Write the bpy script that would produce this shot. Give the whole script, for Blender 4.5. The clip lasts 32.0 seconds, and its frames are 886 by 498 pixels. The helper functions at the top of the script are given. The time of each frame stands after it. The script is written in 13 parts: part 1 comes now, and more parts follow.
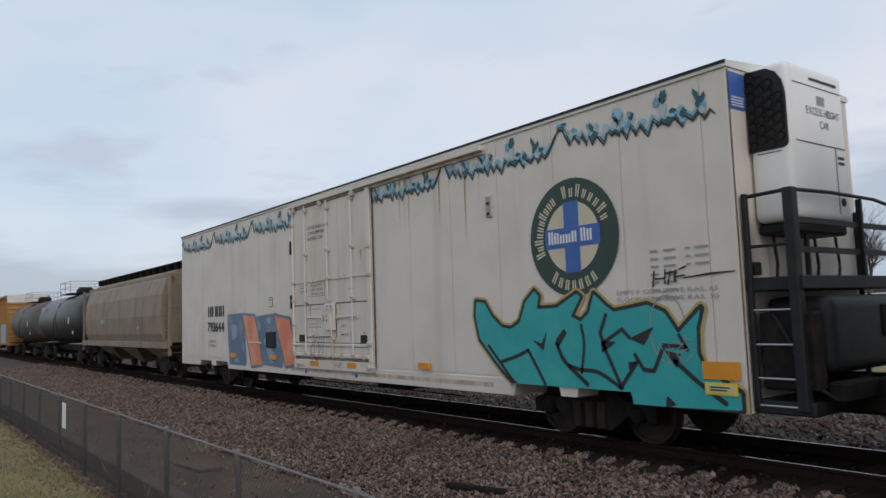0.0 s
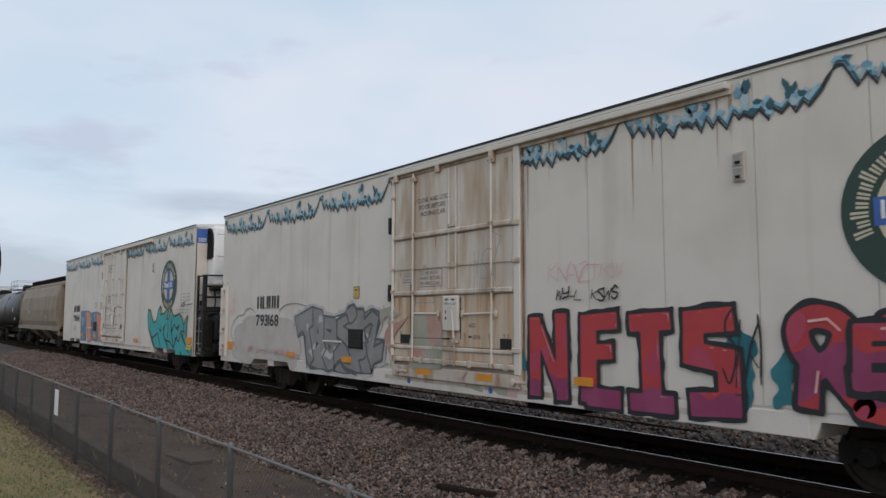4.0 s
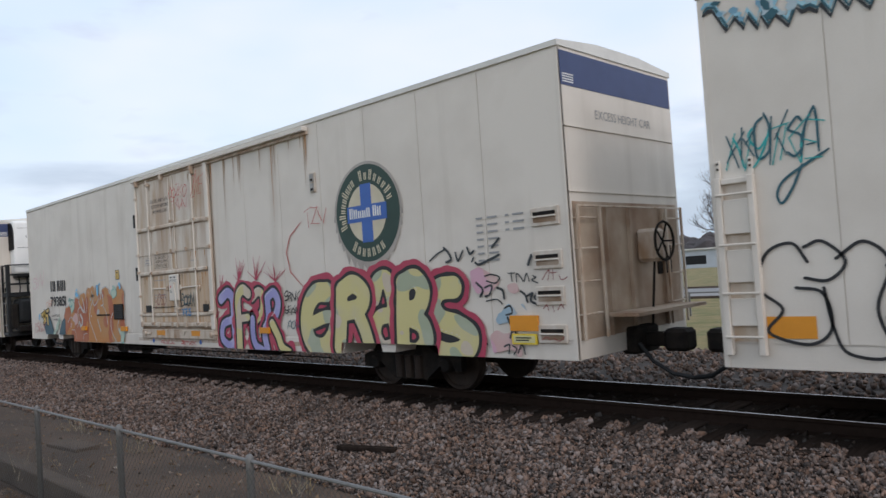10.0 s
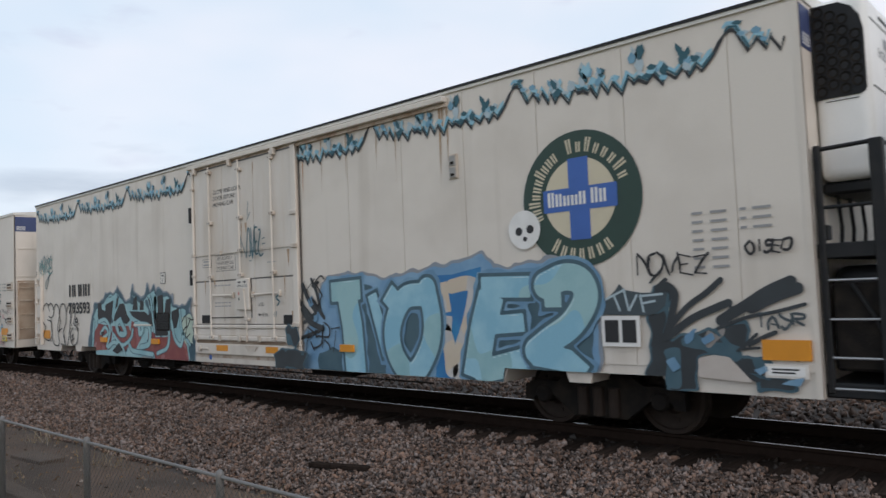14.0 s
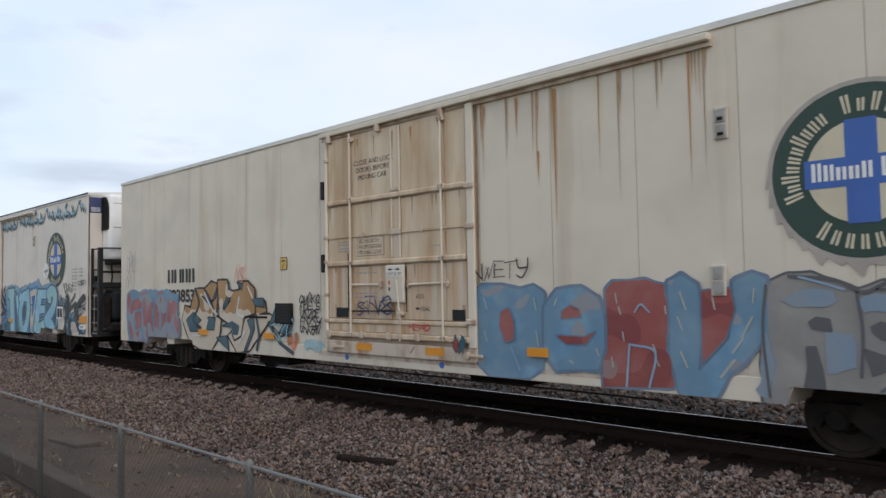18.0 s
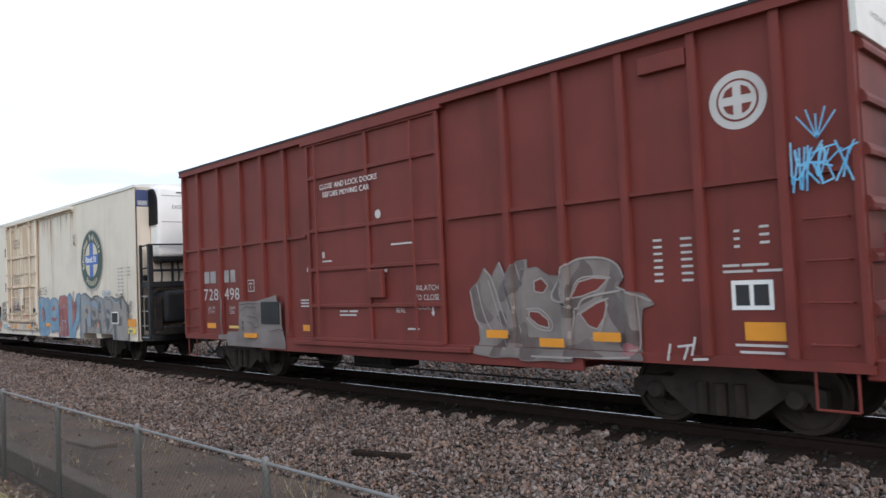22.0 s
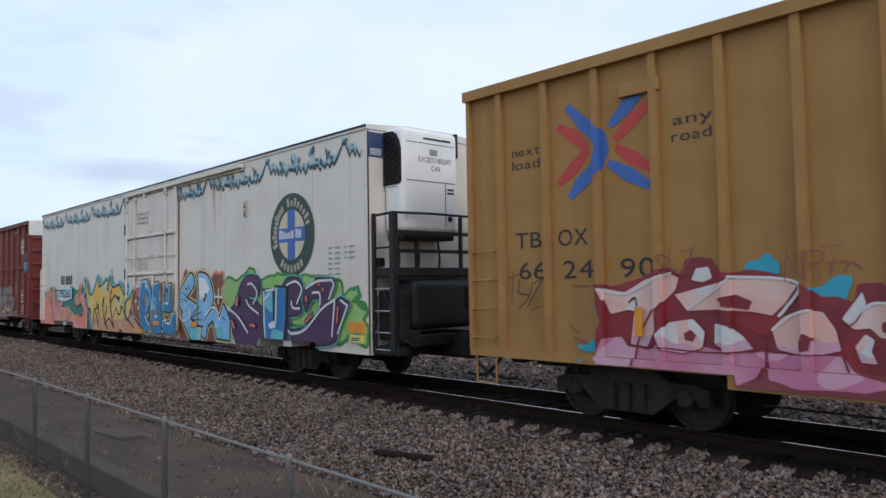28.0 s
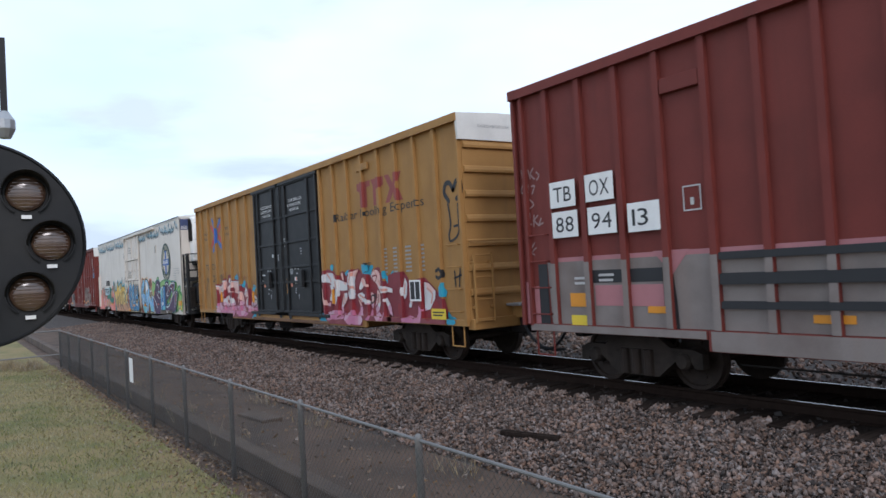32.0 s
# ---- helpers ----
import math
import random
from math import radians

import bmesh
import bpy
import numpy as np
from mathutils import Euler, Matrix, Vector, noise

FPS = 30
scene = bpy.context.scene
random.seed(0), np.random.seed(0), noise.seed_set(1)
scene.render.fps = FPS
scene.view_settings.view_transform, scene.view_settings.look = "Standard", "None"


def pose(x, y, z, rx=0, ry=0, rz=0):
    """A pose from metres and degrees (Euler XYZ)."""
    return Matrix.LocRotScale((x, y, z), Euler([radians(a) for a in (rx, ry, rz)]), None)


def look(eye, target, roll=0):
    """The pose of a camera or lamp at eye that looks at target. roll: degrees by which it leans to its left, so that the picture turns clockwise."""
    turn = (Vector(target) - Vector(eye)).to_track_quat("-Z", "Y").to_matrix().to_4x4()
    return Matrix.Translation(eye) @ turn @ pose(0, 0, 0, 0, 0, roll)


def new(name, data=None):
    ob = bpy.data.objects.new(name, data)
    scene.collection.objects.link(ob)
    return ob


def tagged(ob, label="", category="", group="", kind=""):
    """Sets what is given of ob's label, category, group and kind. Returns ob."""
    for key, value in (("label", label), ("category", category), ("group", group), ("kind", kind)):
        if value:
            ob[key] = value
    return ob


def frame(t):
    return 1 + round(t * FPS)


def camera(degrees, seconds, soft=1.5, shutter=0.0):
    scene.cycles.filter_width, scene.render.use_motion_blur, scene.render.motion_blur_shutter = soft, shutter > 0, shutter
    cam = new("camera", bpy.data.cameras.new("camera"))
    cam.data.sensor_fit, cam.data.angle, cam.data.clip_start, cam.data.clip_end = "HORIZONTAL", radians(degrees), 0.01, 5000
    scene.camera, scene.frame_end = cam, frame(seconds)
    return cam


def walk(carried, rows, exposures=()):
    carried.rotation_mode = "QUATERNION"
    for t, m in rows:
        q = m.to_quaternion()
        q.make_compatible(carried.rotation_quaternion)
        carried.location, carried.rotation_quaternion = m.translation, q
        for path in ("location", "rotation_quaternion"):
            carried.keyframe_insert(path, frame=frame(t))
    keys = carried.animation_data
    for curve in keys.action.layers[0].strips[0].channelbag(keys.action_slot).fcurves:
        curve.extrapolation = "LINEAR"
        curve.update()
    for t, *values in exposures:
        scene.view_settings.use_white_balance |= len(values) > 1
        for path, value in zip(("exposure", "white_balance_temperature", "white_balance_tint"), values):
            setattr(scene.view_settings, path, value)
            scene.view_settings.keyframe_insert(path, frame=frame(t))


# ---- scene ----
SWAY = [(0.0, 0.08), (2.5, 0.06), (4.5, 0.04), (14.0, 0.02), (28.5, 0.0), (32.0, 0.0)]   # the eye drifts sideways a hand's width
# heading, pitch and lean of the hand-held camera, which stands in one spot
VIEW = [
    (0, 53.01, 5.15, 2.04),
    (0.5, 53.14, 4.85, 2.78),
    (1, 53.71, 4.26, 2.90),
    (1.5, 54.23, 3.73, 2.27),
    (2, 54.65, 3.69, 1.60),
    (2.5, 54.33, 4.32, 1.07),
    (4.5, 51.95, 5.43, 0.06),
    (5, 50.06, 4.84, 1.56),
    (5.5, 46.27, 3.95, 3.26),
    (6, 43.50, 3.25, 3.87),
    (6.5, 41.63, 3.02, 3.44),
    (7, 40.32, 2.45, 4.49),
    (7.5, 39.64, 2.09, 4.28),
    (8, 39.62, 1.90, 4.09),
    (8.5, 39.95, 1.78, 3.96),
    (9, 41.10, 1.48, 4.47),
    (9.5, 42.74, 1.59, 4.50),
    (10, 44.05, 1.80, 3.85),
    (10.5, 44.99, 2.15, 2.82),
    (11, 45.75, 2.52, 2.36),
    (11.5, 46.45, 2.99, 2.14),
    (12, 46.77, 3.35, 2.24),
    (12.5, 46.48, 3.65, 2.33),
    (13, 45.54, 3.61, 2.59),
    (13.5, 44.15, 3.61, 2.34),
    (14, 42.32, 3.13, 2.34),
    (14.5, 41.19, 2.84, 2.10),
    (16.5, 41.23, 1.84, 1.89),
    (17, 42.57, 2.41, 1.52),
    (17.5, 43.73, 2.75, 1.12),
    (18, 44.66, 2.94, 1.02),
    (18.5, 45.44, 2.41, 1.42),
    (19, 46.33, 2.09, 2.03),
    (19.5, 47.16, 2.33, 2.47),
    (20, 47.43, 2.27, 3.21),
    (20.5, 47.24, 2.26, 3.17),
    (21, 46.72, 2.29, 3.12),
    (21.5, 46.10, 2.35, 3.07),
    (22, 45.42, 2.48, 2.45),
    (22.5, 44.82, 2.42, 2.24),
    (23, 44.21, 2.00, 2.79),
    (23.5, 43.66, 1.66, 2.65),
    (24, 43.42, 1.76, 1.50),
    (24.5, 43.68, 1.70, 2.11),
    (25, 44.18, 1.54, 2.68),
    (25.5, 44.48, 1.66, 2.48),
    (26, 43.08, 1.89, 2.34),
    (26.5, 40.72, 2.18, 2.37),
    (28.5, 50.28, 2.59, 1.09),
    (29, 52.30, 2.29, 1.63),
    (29.5, 53.63, 2.31, 1.16),
    (30, 54.36, 2.23, 1.64),
    (30.5, 54.90, 2.05, 1.79),
    (31, 55.50, 1.26, 1.91),
    (31.5, 56.10, 1.15, 2.57),
    (32, 56.57, 1.63, 3.29),
]
# metres the train has run since the start
RUN = [
    (0, 0.36),
    (0.5, 2.68),
    (1, 5.24),
    (1.5, 7.69),
    (2, 10.21),
    (2.5, 12.59),
    (4.5, 22.34),
    (5, 24.87),
    (5.5, 27.48),
    (6, 30.28),
    (6.5, 33.07),
    (7, 35.58),
    (7.5, 37.99),
    (8, 40.64),
    (8.5, 43.01),
    (9, 45.57),
    (9.5, 48.33),
    (10, 51.08),
    (10.5, 53.57),
    (11, 55.97),
    (11.5, 58.55),
    (12, 61.02),
    (12.5, 63.58),
    (13, 66.22),
    (13.5, 69.02),
    (14, 71.74),
    (14.5, 74.79),
    (16.5, 85.04),
    (17, 87.61),
    (17.5, 90.40),
    (18, 92.77),
    (18.5, 95.40),
    (19, 97.98),
    (19.5, 100.72),
    (20, 103.39),
    (20.5, 106.35),
    (21, 109.15),
    (21.5, 111.82),
    (22, 114.54),
    (22.5, 117.09),
    (23, 119.56),
    (23.5, 122.34),
    (24, 125.47),
    (24.5, 128.05),
    (25, 130.66),
    (25.5, 133.51),
    (26, 136.24),
    (26.5, 139.13),
    (28.5, 150.30),
    (29, 153.13),
    (29.5, 155.95),
    (30, 158.75),
    (30.5, 161.62),
    (31, 164.45),
    (31.5, 167.31),
    (32, 170.03),
]
# the film camera stops down for white cars and opens for dark ones
EXPOSURES = [(t, e, k, 18.5) for t, e, k in (
    (0.0, -0.52, 6620), (2.5, -0.5, 6620), (5.0, -0.42, 6640), (6.0, -0.30, 6640), (9.0, -0.20, 6480), (13.0, -0.28, 6700), (16.5, -0.22, 6620), (19.0, -0.20, 6600), (20.0, -0.16, 6360), (21.0, 0.16, 6400),
    (22.0, 0.34, 6480), (23.0, 0.26, 6480), (24.5, -0.20, 6480), (26.0, -0.36, 6540), (28.5, -0.16, 6120), (30.5, -0.09, 6080), (32.0, 0.05, 6120))]
cam = camera(61.8, 32.0, soft=1.5, shutter=0.12)
walk(cam, [(t, pose(0, float(np.interp(t, [a for a, b in SWAY], [b for a, b in SWAY])), 2.0, 90 + p, r, yaw)) for t, yaw, p, r in VIEW], EXPOSURES)
# ---- sky and light: high thin overcast, low grey-blue cloud bank ----
world = bpy.data.worlds.new("sky")
scene.world = world
world.use_nodes = True


def build_sky():
    nt = world.node_tree
    nt.nodes.clear()
    out = nt.nodes.new("ShaderNodeOutputWorld")
    bg = nt.nodes.new("ShaderNodeBackground")
    sky = nt.nodes.new("ShaderNodeTexSky")
    sky.sky_type, sky.sun_disc = "NISHITA", False
    sky.sun_elevation, sky.sun_rotation = radians(32), radians(103)
    sky.air_density, sky.dust_density = 1.2, 2.5
    tc = nt.nodes.new("ShaderNodeTexCoord")
    sep = nt.nodes.new("ShaderNodeSeparateXYZ")
    nt.links.new(tc.outputs["Generated"], sep.inputs[0])
    # cloud sheet: direction divided by height, so that it flattens to the horizon
    mp = nt.nodes.new("ShaderNodeMapping")
    mp.inputs["Scale"].default_value = (1.0, 1.0, 2.6)
    nt.links.new(tc.outputs["Generated"], mp.inputs[0])
    n1 = nt.nodes.new("ShaderNodeTexNoise")
    n1.inputs["Scale"].default_value, n1.inputs["Detail"].default_value, n1.inputs["Roughness"].default_value = 1.7, 4, 0.45
    nt.links.new(mp.outputs[0], n1.inputs["Vector"])
    veil = nt.nodes.new("ShaderNodeMapRange")
    veil.inputs[1].default_value, veil.inputs[2].default_value = 0.38, 0.66
    nt.links.new(n1.outputs[0], veil.inputs[0])
    # thin white veil over pale blue
    high = nt.nodes.new("ShaderNodeMix")
    high.data_type = "RGBA"
    high.inputs[6].default_value = (0.66, 0.885, 1.03, 1)
    high.inputs[7].default_value = (0.94, 1.025, 1.09, 1)
    nt.links.new(veil.outputs[0], high.inputs[0])
    # low bank of grey-blue cloud
    n2 = nt.nodes.new("ShaderNodeTexNoise")
    n2.inputs["Scale"].default_value, n2.inputs["Detail"].default_value = 3.4, 8
    mp2 = nt.nodes.new("ShaderNodeMapping")
    mp2.inputs["Scale"].default_value = (1.0, 1.0, 5.0)
    mp2.inputs["Location"].default_value = (3.1, 1.7, 0.4)
    nt.links.new(tc.outputs["Generated"], mp2.inputs[0])
    nt.links.new(mp2.outputs[0], n2.inputs["Vector"])
    band = nt.nodes.new("ShaderNodeMapRange")
    band.inputs[1].default_value, band.inputs[2].default_value = 0.26, 0.08
    band.inputs[3].default_value, band.inputs[4].default_value = -0.30, 0.14
    nt.links.new(sep.outputs[2], band.inputs[0])
    add = nt.nodes.new("ShaderNodeMath")
    add.operation = "ADD"
    nt.links.new(n2.outputs[0], add.inputs[0])
    nt.links.new(band.outputs[0], add.inputs[1])
    cut = nt.nodes.new("ShaderNodeMapRange")
    cut.inputs[1].default_value, cut.inputs[2].default_value = 0.44, 0.64
    cut.inputs[4].default_value = 0.68
    nt.links.new(add.outputs[0], cut.inputs[0])
    low = nt.nodes.new("ShaderNodeMix")
    low.data_type = "RGBA"
    low.inputs[7].default_value = (0.46, 0.58, 0.70, 1)
    nt.links.new(cut.outputs[0], low.inputs[0])
    nt.links.new(high.outputs[2], low.inputs[6])
    # a few stray grey shreds higher up
    mp3 = nt.nodes.new("ShaderNodeMapping")
    mp3.inputs["Scale"].default_value = (1.0, 1.0, 3.2)
    mp3.inputs["Location"].default_value = (1.3, 0.6, 2.2)
    nt.links.new(tc.outputs["Generated"], mp3.inputs[0])
    n3 = nt.nodes.new("ShaderNodeTexNoise")
    n3.inputs["Scale"].default_value, n3.inputs["Detail"].default_value = 4.2, 6
    nt.links.new(mp3.outputs[0], n3.inputs["Vector"])
    shred = nt.nodes.new("ShaderNodeMapRange")
    shred.inputs[1].default_value, shred.inputs[2].default_value, shred.inputs[4].default_value = 0.60, 0.72, 0.55
    nt.links.new(n3.outputs[0], shred.inputs[0])
    stray = nt.nodes.new("ShaderNodeMix")
    stray.data_type = "RGBA"
    stray.inputs[7].default_value = (0.60, 0.66, 0.82, 1)
    nt.links.new(shred.outputs[0], stray.inputs[0])
    nt.links.new(low.outputs[2], stray.inputs[6])
    # clear-air part behind the cloud
    gain = nt.nodes.new("ShaderNodeMix")
    gain.data_type, gain.blend_type = "RGBA", "ADD"
    gain.inputs[0].default_value = 0.02
    nt.links.new(stray.outputs[2], gain.inputs[6])
    nt.links.new(sky.outputs[0], gain.inputs[7])
    bg.inputs[1].default_value = SKY_STRENGTH
    nt.links.new(gain.outputs[2], bg.inputs[0])
    nt.links.new(bg.outputs[0], out.inputs[0])


SKY_STRENGTH = 1.02
build_sky()
sun_data = bpy.data.lights.new("sun", "SUN")
sun_data.energy, sun_data.angle, sun_data.color = 0.95, radians(20), (1.0, 0.96, 0.90)
sun = new("sun", sun_data)
sun.matrix_world = look((30, -7, 19), (0, 0, 0))
# ---- materials ----
MATS = {}


def mat(name, color, rough=0.6, metal=0.0, dark=None, scale=4.0, stretch=(1, 1, 1), amount=0.5, fine=0.15, fine_scale=60.0,
        bump=0.0, bump_scale=80.0, streak=None, streak_amount=0.0, streak_from=0.56, rnd=0.0, spec=0.5, island=0.0):
    """A procedural surface: base colour mottled at two scales, optional run-down stains, relief."""
    if name in MATS:
        return MATS[name]
    m = bpy.data.materials.new(name)
    MATS[name] = m
    m.use_nodes = True
    nt = m.node_tree
    bs = nt.nodes["Principled BSDF"]
    bs.inputs["Roughness"].default_value, bs.inputs["Metallic"].default_value = rough, metal
    bs.inputs["Specular IOR Level"].default_value = spec
    m.diffuse_color = (*color[:3], 1)
    tc = nt.nodes.new("ShaderNodeTexCoord")

    def noise_at(sc, st=(1, 1, 1), detail=4.0):
        mp = nt.nodes.new("ShaderNodeMapping")
        mp.inputs["Scale"].default_value = st
        nt.links.new(tc.outputs["Object"], mp.inputs[0])
        n = nt.nodes.new("ShaderNodeTexNoise")
        n.inputs["Scale"].default_value, n.inputs["Detail"].default_value = sc, detail
        nt.links.new(mp.outputs[0], n.inputs["Vector"])
        return n.outputs[0]

    def ramp(src, a, b, hi=1.0):
        r = nt.nodes.new("ShaderNodeMapRange")
        r.inputs[1].default_value, r.inputs[2].default_value, r.inputs[4].default_value = a, b, hi
        nt.links.new(src, r.inputs[0])
        return r.outputs[0]

    def mixed(fac, a, b, blend="MIX"):
        x = nt.nodes.new("ShaderNodeMix")
        x.data_type, x.blend_type = "RGBA", blend
        for sock, v in ((0, fac), (6, a), (7, b)):
            if hasattr(v, "links") or hasattr(v, "is_output"):
                nt.links.new(v, x.inputs[sock])
            elif sock == 0:
                x.inputs[0].default_value = v
            else:
                x.inputs[sock].default_value = (*v[:3], 1)
        return x.outputs[2]

    dark = dark or tuple(c * 0.72 for c in color)
    col = mixed(ramp(noise_at(scale, stretch), 0.42, 0.68, amount), color, dark)
    col = mixed(ramp(noise_at(fine_scale, (1, 1, 1), 2), 0.35, 0.7, fine), col, tuple(c * 0.45 for c in color))
    if streak:
        s1 = ramp(noise_at(1.0, (2.6, 2.6, 0.16), 5), streak_from, 0.74, streak_amount)
        col = mixed(s1, col, streak)
    if rnd or island:
        src = nt.nodes.new("ShaderNodeObjectInfo").outputs["Random"] if rnd else nt.nodes.new("ShaderNodeNewGeometry").outputs["Random Per Island"]
        hs = nt.nodes.new("ShaderNodeHueSaturation")
        k = rnd or island
        r = nt.nodes.new("ShaderNodeMapRange")
        r.inputs[3].default_value, r.inputs[4].default_value = 1 - k, 1 + k
        nt.links.new(src, r.inputs[0])
        nt.links.new(r.outputs[0], hs.inputs["Value"])
        nt.links.new(col, hs.inputs["Color"])
        if island:      # stones differ in tint as well
            mul = nt.nodes.new("ShaderNodeMath")
            mul.operation, mul.inputs[1].default_value = "MULTIPLY", 7.31
            fr = nt.nodes.new("ShaderNodeMath")
            fr.operation = "FRACT"
            sat = nt.nodes.new("ShaderNodeMapRange")
            sat.inputs[3].default_value, sat.inputs[4].default_value = 0.45, 1.20
            nt.links.new(src, mul.inputs[0])
            nt.links.new(mul.outputs[0], fr.inputs[0])
            nt.links.new(fr.outputs[0], sat.inputs[0])
            nt.links.new(sat.outputs[0], hs.inputs["Saturation"])
        col = hs.outputs[0]
    nt.links.new(col, bs.inputs["Base Color"])
    if bump:
        b = nt.nodes.new("ShaderNodeBump")
        b.inputs["Strength"].default_value, b.inputs["Distance"].default_value = bump, 0.02
        nt.links.new(noise_at(bump_scale, (1, 1, 1), 3), b.inputs["Height"])
        nt.links.new(b.outputs[0], bs.inputs["Normal"])
    return m


WHITE = mat("white_car_paint", (0.70, 0.64, 0.565), 0.5, dark=(0.57, 0.51, 0.44), scale=0.9, amount=0.55, fine=0.06, streak=(0.42, 0.36, 0.29), streak_amount=0.28, bump=0.03, bump_scale=6)
CREAM = mat("cream_car_paint", (0.685, 0.61, 0.50), 0.5, dark=(0.55, 0.49, 0.40), scale=0.9, amount=0.6, fine=0.06, streak=(0.42, 0.30, 0.18), streak_amount=0.4, bump=0.03, bump_scale=6)
UNIT_WHITE = mat("cooling_unit_white", (0.86, 0.85, 0.82), 0.35, scale=1.5, amount=0.25, fine=0.05)
RUST_TRIM = mat("rusty_white_trim", (0.58, 0.49, 0.40), 0.65, dark=(0.33, 0.19, 0.10), scale=5, stretch=(1, 1, 0.3), amount=0.9)
DOOR = mat("stained_door_paint", (0.64, 0.57, 0.49), 0.55, dark=(0.45, 0.31, 0.19), scale=2.4, stretch=(1.4, 1, 0.35), amount=0.85, fine=0.12, streak=(0.33, 0.19, 0.10), streak_amount=0.6, streak_from=0.50)
DOOR_CREAM = mat("stained_cream_door_paint", (0.66, 0.545, 0.40), 0.55, dark=(0.50, 0.34, 0.19), scale=2.4, stretch=(1.4, 1, 0.35), amount=0.8, fine=0.12, streak=(0.38, 0.20, 0.09), streak_amount=0.65, streak_from=0.48)
DOOR_CLEAN = mat("pale_door_paint", (0.67, 0.615, 0.55), 0.5, dark=(0.55, 0.48, 0.40), scale=2.0, stretch=(1.4, 1, 0.3), amount=0.6, fine=0.06, streak=(0.50, 0.37, 0.24), streak_amount=0.35)
DOOR_STREAKED = mat("rust_streaked_door", (0.60, 0.50, 0.385), 0.6, dark=(0.47, 0.25, 0.105), scale=2.6, stretch=(2.2, 1, 0.16), amount=0.85, fine=0.10, streak=(0.36, 0.19, 0.09), streak_amount=0.5)
ZINC_PLATE = mat("dull_zinc_plate", (0.36, 0.35, 0.33), 0.55, 0.2, dark=(0.22, 0.20, 0.18), scale=9, amount=0.6)
WORN_TRIM = mat("worn_white_trim", (0.60, 0.54, 0.47), 0.6, dark=(0.40, 0.29, 0.20), scale=6, amount=0.6)
# rust-brown for seams, also for the shade lines drawn under door ribs and head
RUST_SHADE_LINE = mat("rusty_seam", (0.26, 0.165, 0.10), 0.8, dark=(0.50, 0.42, 0.34), scale=1.6, amount=0.9, fine=0.3)
END_RUST = mat("rust_stained_end", (0.46, 0.36, 0.27), 0.7, dark=(0.24, 0.13, 0.07), scale=1.1, amount=0.9, fine=0.15, streak=(0.20, 0.11, 0.06), streak_amount=0.6)
SILL_RUST = mat("rusty_yellow_sill", (0.20, 0.105, 0.05), 0.8, dark=(0.10, 0.045, 0.025), scale=3, stretch=(0.4, 1, 2), amount=0.9, fine=0.3)
RUST_FAINT = mat("faint_rust", (0.44, 0.30, 0.19), 0.8, scale=6, amount=0.6)
RUST = mat("rust_stain", (0.50, 0.24, 0.09), 0.8, scale=6, amount=0.6)
BLACK = mat("black_steel", (0.010, 0.011, 0.0125), 0.55, dark=(0.030, 0.028, 0.026), scale=4, amount=0.5, spec=0.3)
DARK = mat("grimy_underframe", (0.014, 0.012, 0.011), 0.85, dark=(0.034, 0.027, 0.021), scale=5, amount=0.7, spec=0.15, bump=0.3, bump_scale=30)
TRUCK_BROWN = mat("dusty_truck_steel", (0.050, 0.038, 0.031), 0.85, dark=(0.022, 0.018, 0.015), scale=4, amount=0.8, fine=0.3, spec=0.2, bump=0.3, bump_scale=30)
WHEEL = mat("wheel_steel", (0.034, 0.024, 0.019), 0.65, dark=(0.05, 0.034, 0.025), scale=8, amount=0.6, spec=0.2)
TREAD = mat("polished_tread", (0.28, 0.275, 0.27), 0.25, 1.0)
STEEL = mat("galvanised_steel", (0.42, 0.43, 0.44), 0.45, 0.7, scale=12, amount=0.4)
FREIGHT_RED = mat("oxide_red_paint", (0.178, 0.037, 0.029), 0.6, dark=(0.125, 0.028, 0.022), scale=1.2, amount=0.6, fine=0.12, streak=(0.085, 0.026, 0.020), streak_amount=0.4, bump=0.04, bump_scale=8, spec=0.25)
TAN = mat("tan_hopper_paint", (0.27, 0.205, 0.14), 0.6, dark=(0.16, 0.12, 0.085), scale=1.2, amount=0.6, streak=(0.12, 0.09, 0.065), streak_amount=0.85)
YELLOW = mat("faded_yellow_paint", (0.375, 0.198, 0.062), 0.65, dark=(0.29, 0.145, 0.044), scale=1.3, amount=0.6, fine=0.12, streak=(0.22, 0.125, 0.055), streak_amount=0.45, bump=0.04, bump_scale=8, spec=0.3)
TANK = mat("black_tank_paint", (0.020, 0.022, 0.025), 0.4, dark=(0.05, 0.048, 0.045), scale=1.2, amount=0.6, streak=(0.08, 0.075, 0.07), streak_amount=0.5)
TANK_GREY = mat("grey_brown_tank_paint", (0.10, 0.085, 0.07), 0.6, dark=(0.05, 0.043, 0.038), scale=1.2, amount=0.7, streak=(0.15, 0.12, 0.09), streak_amount=0.5)
ROOF_ALU = mat("pale_roof_metal", (0.70, 0.68, 0.63), 0.5, scale=2, amount=0.4)


def paint(name, color, rough=0.55, second=None):
    """Sprayed or brushed paint, worn a little; second: a colour that fades into it in clouds."""
    return mat("paint_" + name, color, rough, dark=second, scale=2.2 if second else 3, amount=0.9 if second else 0.35, fine=0.06)


